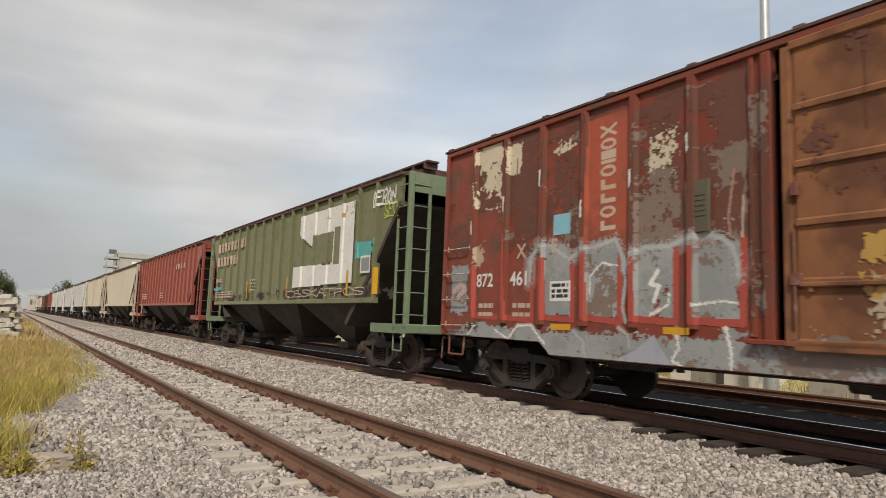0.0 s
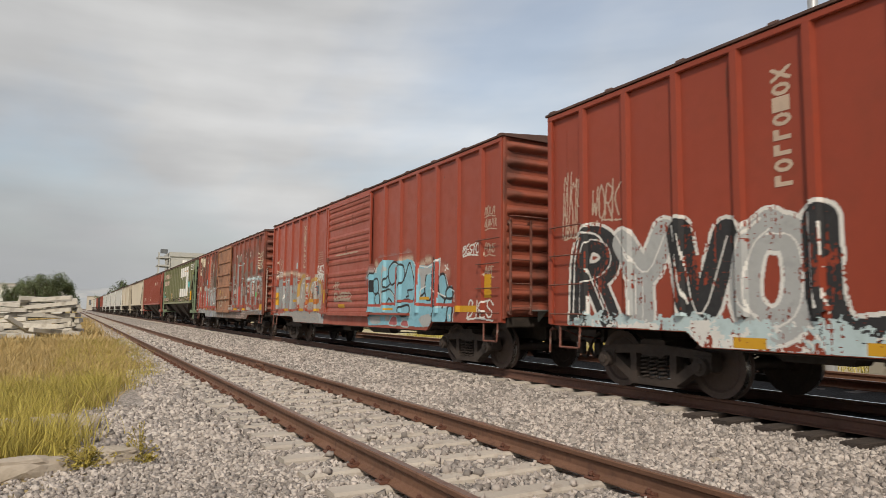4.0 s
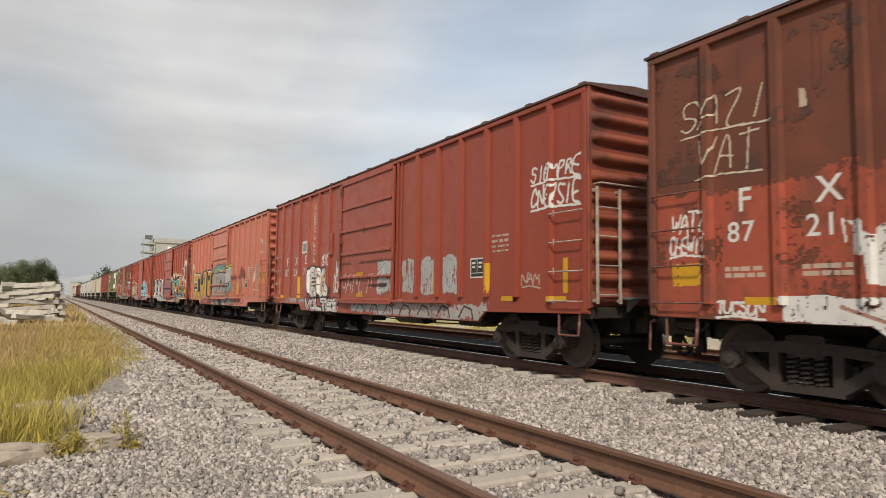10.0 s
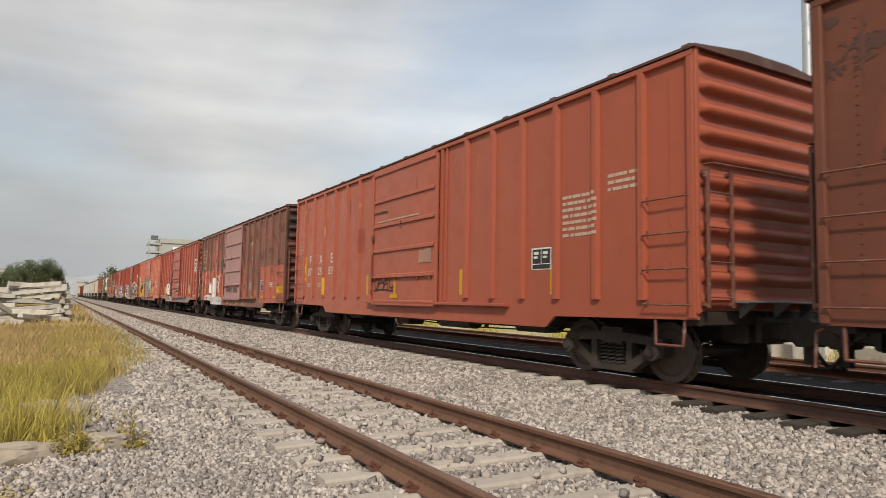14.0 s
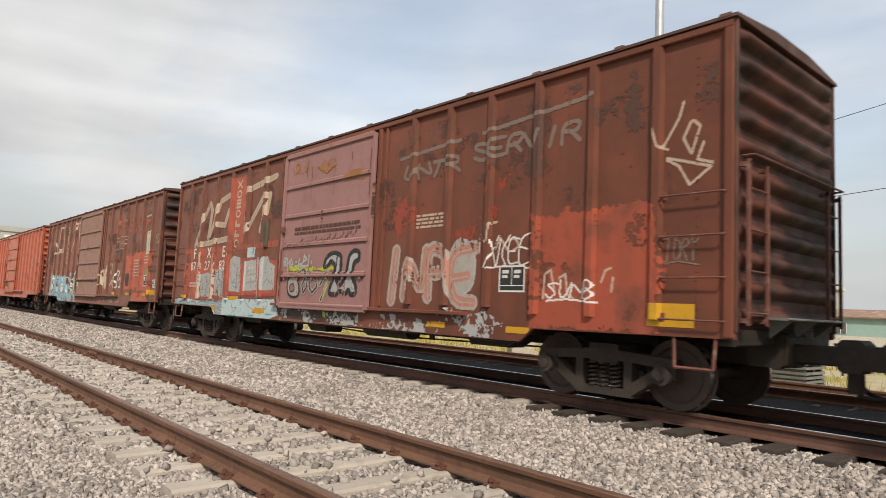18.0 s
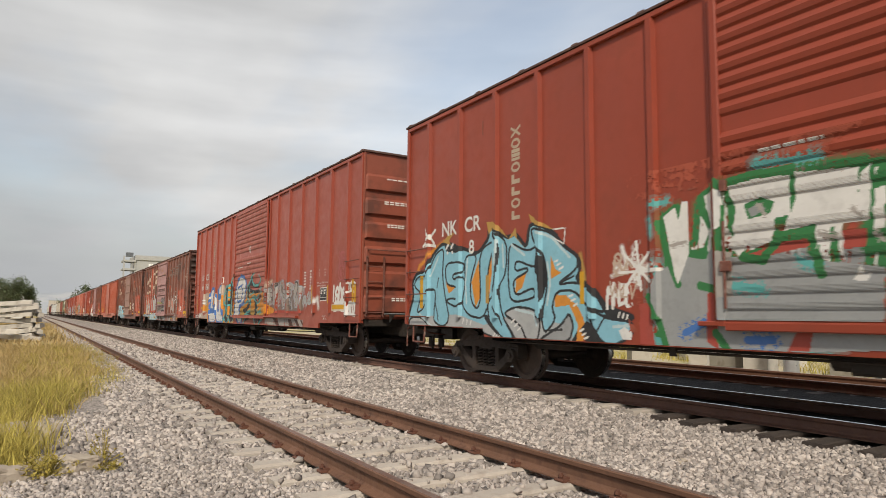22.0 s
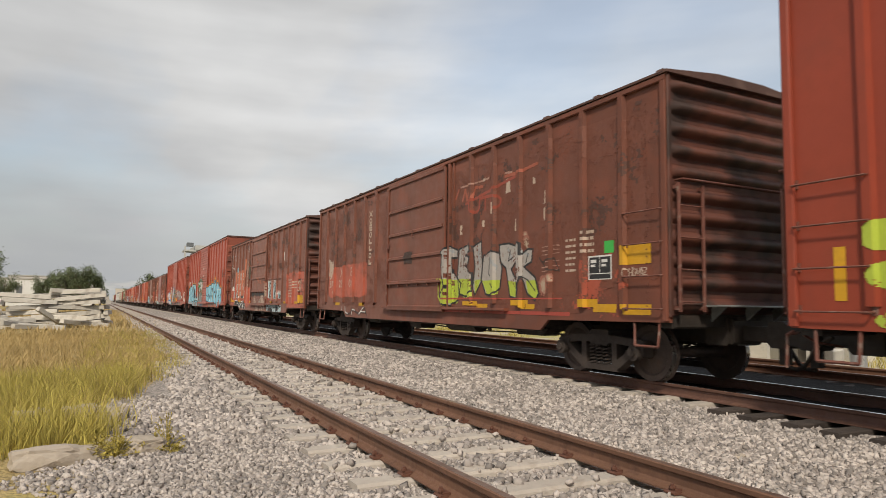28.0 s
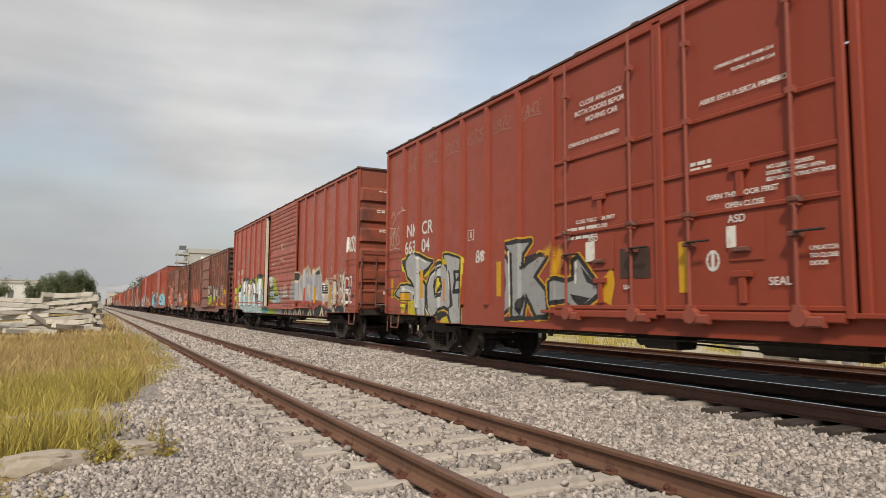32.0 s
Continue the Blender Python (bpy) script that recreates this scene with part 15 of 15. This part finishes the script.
def works_tower():
    """A tall pale concrete works building with an open stair tower."""
    b = empty("works_building", pose(21.0, 205, 0), "tall pale concrete works building with an open stair tower", "building")
    Geo().box(3.2, 30, 0, 14, 0, 17.6).done("wall", M_WALL, b)
    Geo().box(2.9, 30.3, -0.3, 14.3, 16.6, 17.9).done("parapet", M_WALL, b)
    for k in range(7):
        Geo().box(-0.2, 3.1, -0.2, 6, 2.4 * k + 1.6, 2.4 * k + 2.1).done("stair_landing", M_WALL, b)
    for x in (0.0, 2.9):
        Geo().box(x - 0.2, x + 0.2, 0.0, 0.4, 0, 17.6).done("column", M_WALL, b)
    Geo().box(0.6, 2.4, 1, 3, 17.6, 18.7).done("roof_tank", M_GLASS, b)
    Geo().box(6.4, 7.6, -0.12, 0.05, 14.4, 15.6).done("sign_board", mat("white_board", (0.8, 0.8, 0.78), 0.7, bump=0.02), b)
    for k in range(7):
        for i in range(6):
            Geo().box(9 + i * 3.3, 10.6 + i * 3.3, -0.06, 0.04, 2.4 * k + 0.8, 2.4 * k + 1.9).done("window", M_GLASS, b)


works_tower()


def house(x, y, w, d, h, seed, label):
    rs = random.Random(seed)
    b = empty("house", pose(x, y, ground_z(x, y)), label, "house", "houses far behind the trees")
    Geo().box(-w / 2, w / 2, 0, d, -1, h).done("wall", mat("house_wall_%d" % (seed % 3), [(0.62, 0.62, 0.60), (0.5, 0.45, 0.38), (0.55, 0.52, 0.5)][seed % 3], 0.9, vary=0.06, scale=0.5, bump=0.05), b)
    Geo().box(-w / 2 - 0.2, w / 2 + 0.2, -0.2, d + 0.2, h, h + 0.25).done("roof", M_WALL, b)
    for i in range(3):
        Geo().box(-w / 2 + w * (i + 0.3) / 3, -w / 2 + w * (i + 0.62) / 3, -0.05, 0.03, h * 0.4, h * 0.75).done("window", M_GLASS, b)


for i, (x, y, w, h) in enumerate(((-14, 150, 9, 5.2), (-9, 165, 8, 5.6), (-22, 170, 10, 5.5), (-5, 190, 7, 6.0), (-30, 180, 10, 6), (-18, 210, 9, 7.5), (-10, 230, 8, 8), (12, 420, 10, 8), (20, 460, 12, 8))):
    house(x, y, w, 8, h, i, "pale flat-roofed house behind the trees")


def hills():
    m = mat("hazy_hill", (0.30, 0.32, 0.34), 1.0, vary=0.12, scale=0.02, spots=0.6, spot_col=(0.38, 0.38, 0.38), spot_at=(0.5, 0.6), bump=0)
    xs = list(range(-900, 901, 20))
    v, f = [], []
    for j, (y, q) in enumerate(((1500, 0.0), (1560, 0.55), (1650, 1.0), (1900, 0.9))):
        for x in xs:
            h = 44 + 14 * noise.noise(Vector((x * 0.004, 0.3, 0))) + 6 * noise.noise(Vector((x * 0.015, 2, 0)))
            v.append((x, y, -2 + h * q))
    w = len(xs)
    for j in range(3):
        for i in range(w - 1):
            f.append((j * w + i, j * w + i + 1, (j + 1) * w + i + 1, (j + 1) * w + i))
    tagged(mesh_ob("backdrop_hills", v, f, m, smooth=True), "low hazy hills on the horizon", "hills", kind="structure")


hills()


# ---- beyond the train ----


def pole():
    p = empty("pole", pose(15.2, 8.95, ground_z(15.2, 8.95)), "tall tapered galvanised steel pole beyond the train", "pole")
    g = Geo()
    g.cyl((0, 0, 0.05), (0, 0, 14), 0.175, 20, 0.085)
    auto_smooth(g.done("shaft", M_POLE, p))
    Geo().box(-0.3, 0.3, -0.3, 0.3, 0, 0.06).done("base_plate", M_POLE, p)
    for a in range(4):
        x, y = 0.22 * (1 if a % 2 else -1), 0.22 * (1 if a > 1 else -1)
        Geo().cyl((x, y, 0.05), (x, y, 0.14), 0.025, 6).done("bolt", M_CLIP, p)


pole()


def yard():
    g = Geo()
    g.box(-0.6, 0.6, -0.3, 0.3, 0, 0.5, 0.03)
    b = tagged(g.done("concrete_block", M_BLOCK), "pale concrete block lying in the yard", "concrete block", "blocks in the yard")
    rs = random.Random(5)
    for i, (x, y, z, r) in enumerate(((16.6, 10.6, 0, 20), (17.2, 11.9, 0, 70), (17.0, 11.2, 0.5, 40), (18.4, 13.6, 0, 10), (19.8, 15.4, 0, 60), (17.6, 8.6, 0, 80), (16.2, 7.2, 0, 30), (18.8, 9.4, 0, 15), (21, 18, 0, 30), (20, 12, 0, 75), (16.4, 14.6, 0, 50))):
        m = pose(x, y, ground_z(x, y) + z - 0.03, 0, 0, r)
        if i:
            copy_thing(b, m)
        else:
            b.matrix_basis = m
    # a stack of grey crates
    c = empty("crate_stack", pose(16.8, 6.3, ground_z(16.8, 6.3)), "stack of weathered grey slatted crates in the yard", "crate")
    for k in range(3):
        for s in range(4):
            Geo().box(-0.6, 0.6, -0.55, 0.55, k * 0.42 + s * 0.1, k * 0.42 + s * 0.1 + 0.06).done("slat", M_STEELG, c)
        for q in (-0.55, 0, 0.5):
            Geo().box(q, q + 0.08, -0.5, 0.5, k * 0.42, k * 0.42 + 0.4).done("post", M_STEELG, c)
    # a low wall along the far side of the yard
    w = empty("yard_wall", pose(0, 0, 0), "long low pale wall at the back of the yard", "wall")
    for i in range(30):
        Geo().box(38, 38.2, -40 + i * 6, -34.1 + i * 6, -0.2, 0.75 + 0.05 * (i % 3)).done("wall_panel", M_BLOCK, w)


def side_house(x, y, w, h, wall, label, cover):
    """A low house whose front looks along -x, over the yard."""
    b = empty("house", pose(x, y, ground_z(x, y)), label, "house", "houses beyond the yard")
    Geo().box(0, 7, -w / 2, w / 2, -0.5, h).done("wall", wall, b)
    Geo().prism([(-0.35, h), (7.35, h), (7.35, h + 0.12), (3.5, h + 0.9), (-0.35, h + 0.12)], 1, -w / 2 - 0.3, w / 2 + 0.3).done("roof", cover, b)
    for k in range(3):
        q = -w / 2 + w * (k + 0.5) / 3
        f = Geo().box(-0.06, 0.02, q - 0.75, q + 0.75, h * 0.35, h * 0.78).done("window", M_GLASS, b)
        for e in (-0.75, -0.25, 0.25, 0.75):
            Geo().box(-0.09, -0.06, q + e - 0.04, q + e + 0.04, h * 0.35, h * 0.78).done("window_bar", M_SHEET, f)


M_SHEET = mat("pale_sheet_roof", (0.62, 0.61, 0.58), 0.6, spots=0.4, spot_col=(0.42, 0.38, 0.33), scale=0.6, vary=0.08, bump=0.05)
M_TURQ = mat("turquoise_plaster", (0.30, 0.43, 0.40), 0.85, spots=0.4, spot_col=(0.22, 0.30, 0.28), scale=0.6, vary=0.1, bump=0.05)
M_OLDTILE = mat("worn_roof_tiles", (0.26, 0.17, 0.12), 0.9, spots=0.6, spot_col=(0.48, 0.42, 0.36), scale=1.4, vary=0.15, bump=0.1)
for x, y, w, h, m in ((70, 22, 15, 2.3, M_TURQ), (92, 38, 15, 6.3, M_WALL), (74, 2, 12, 3.4, M_WALL), (70, -14, 13, 3.0, M_TURQ)):
    turq = m is M_TURQ
    side_house(x, y, w, h, m, "low turquoise house with a worn tiled roof" if turq else "pale house with a sheet roof beyond the yard", M_OLDTILE if turq else M_SHEET)
for i, (x, y, h, q) in enumerate(((81, 28.7, 6.0, 2.0), (64, 12, 4.6, 1.8), (62, -4, 4.6, 1.8))):
    tree(x, y, h, q, 90 + i, "small green tree among the houses beyond the yard", True)


def cables():
    """Overhead wires beyond the yard, which slope up along the line."""
    for z, k in ((16.4, -0.163), (10.7, -0.08)):
        g = Geo().tube([(52, 45, z + k * 29), (52, 15.9, z), (52, -30, z - k * 46)], 0.025, 5)
        tagged(g.done("overhead_cable", M_DARK), "thin dark overhead cable beyond the yard", "cable", "overhead cables")


yard()
cables()


# ---- what moves ----


def motions():
    for car, mid in TRAIN:
        walk(car, [(t, pose(TRACK_B, mid + SPEED * t, RAIL_B)) for t in range(0, 33, 4)])
    turn = [(k / 15, -math.degrees(SPEED * k / 15 / R_WHEEL)) for k in range(481)]
    for w in WHEELS:
        x, y, z = w.location
        walk(w, [(t, pose(x, y, z, a)) for t, a in turn])


motions()
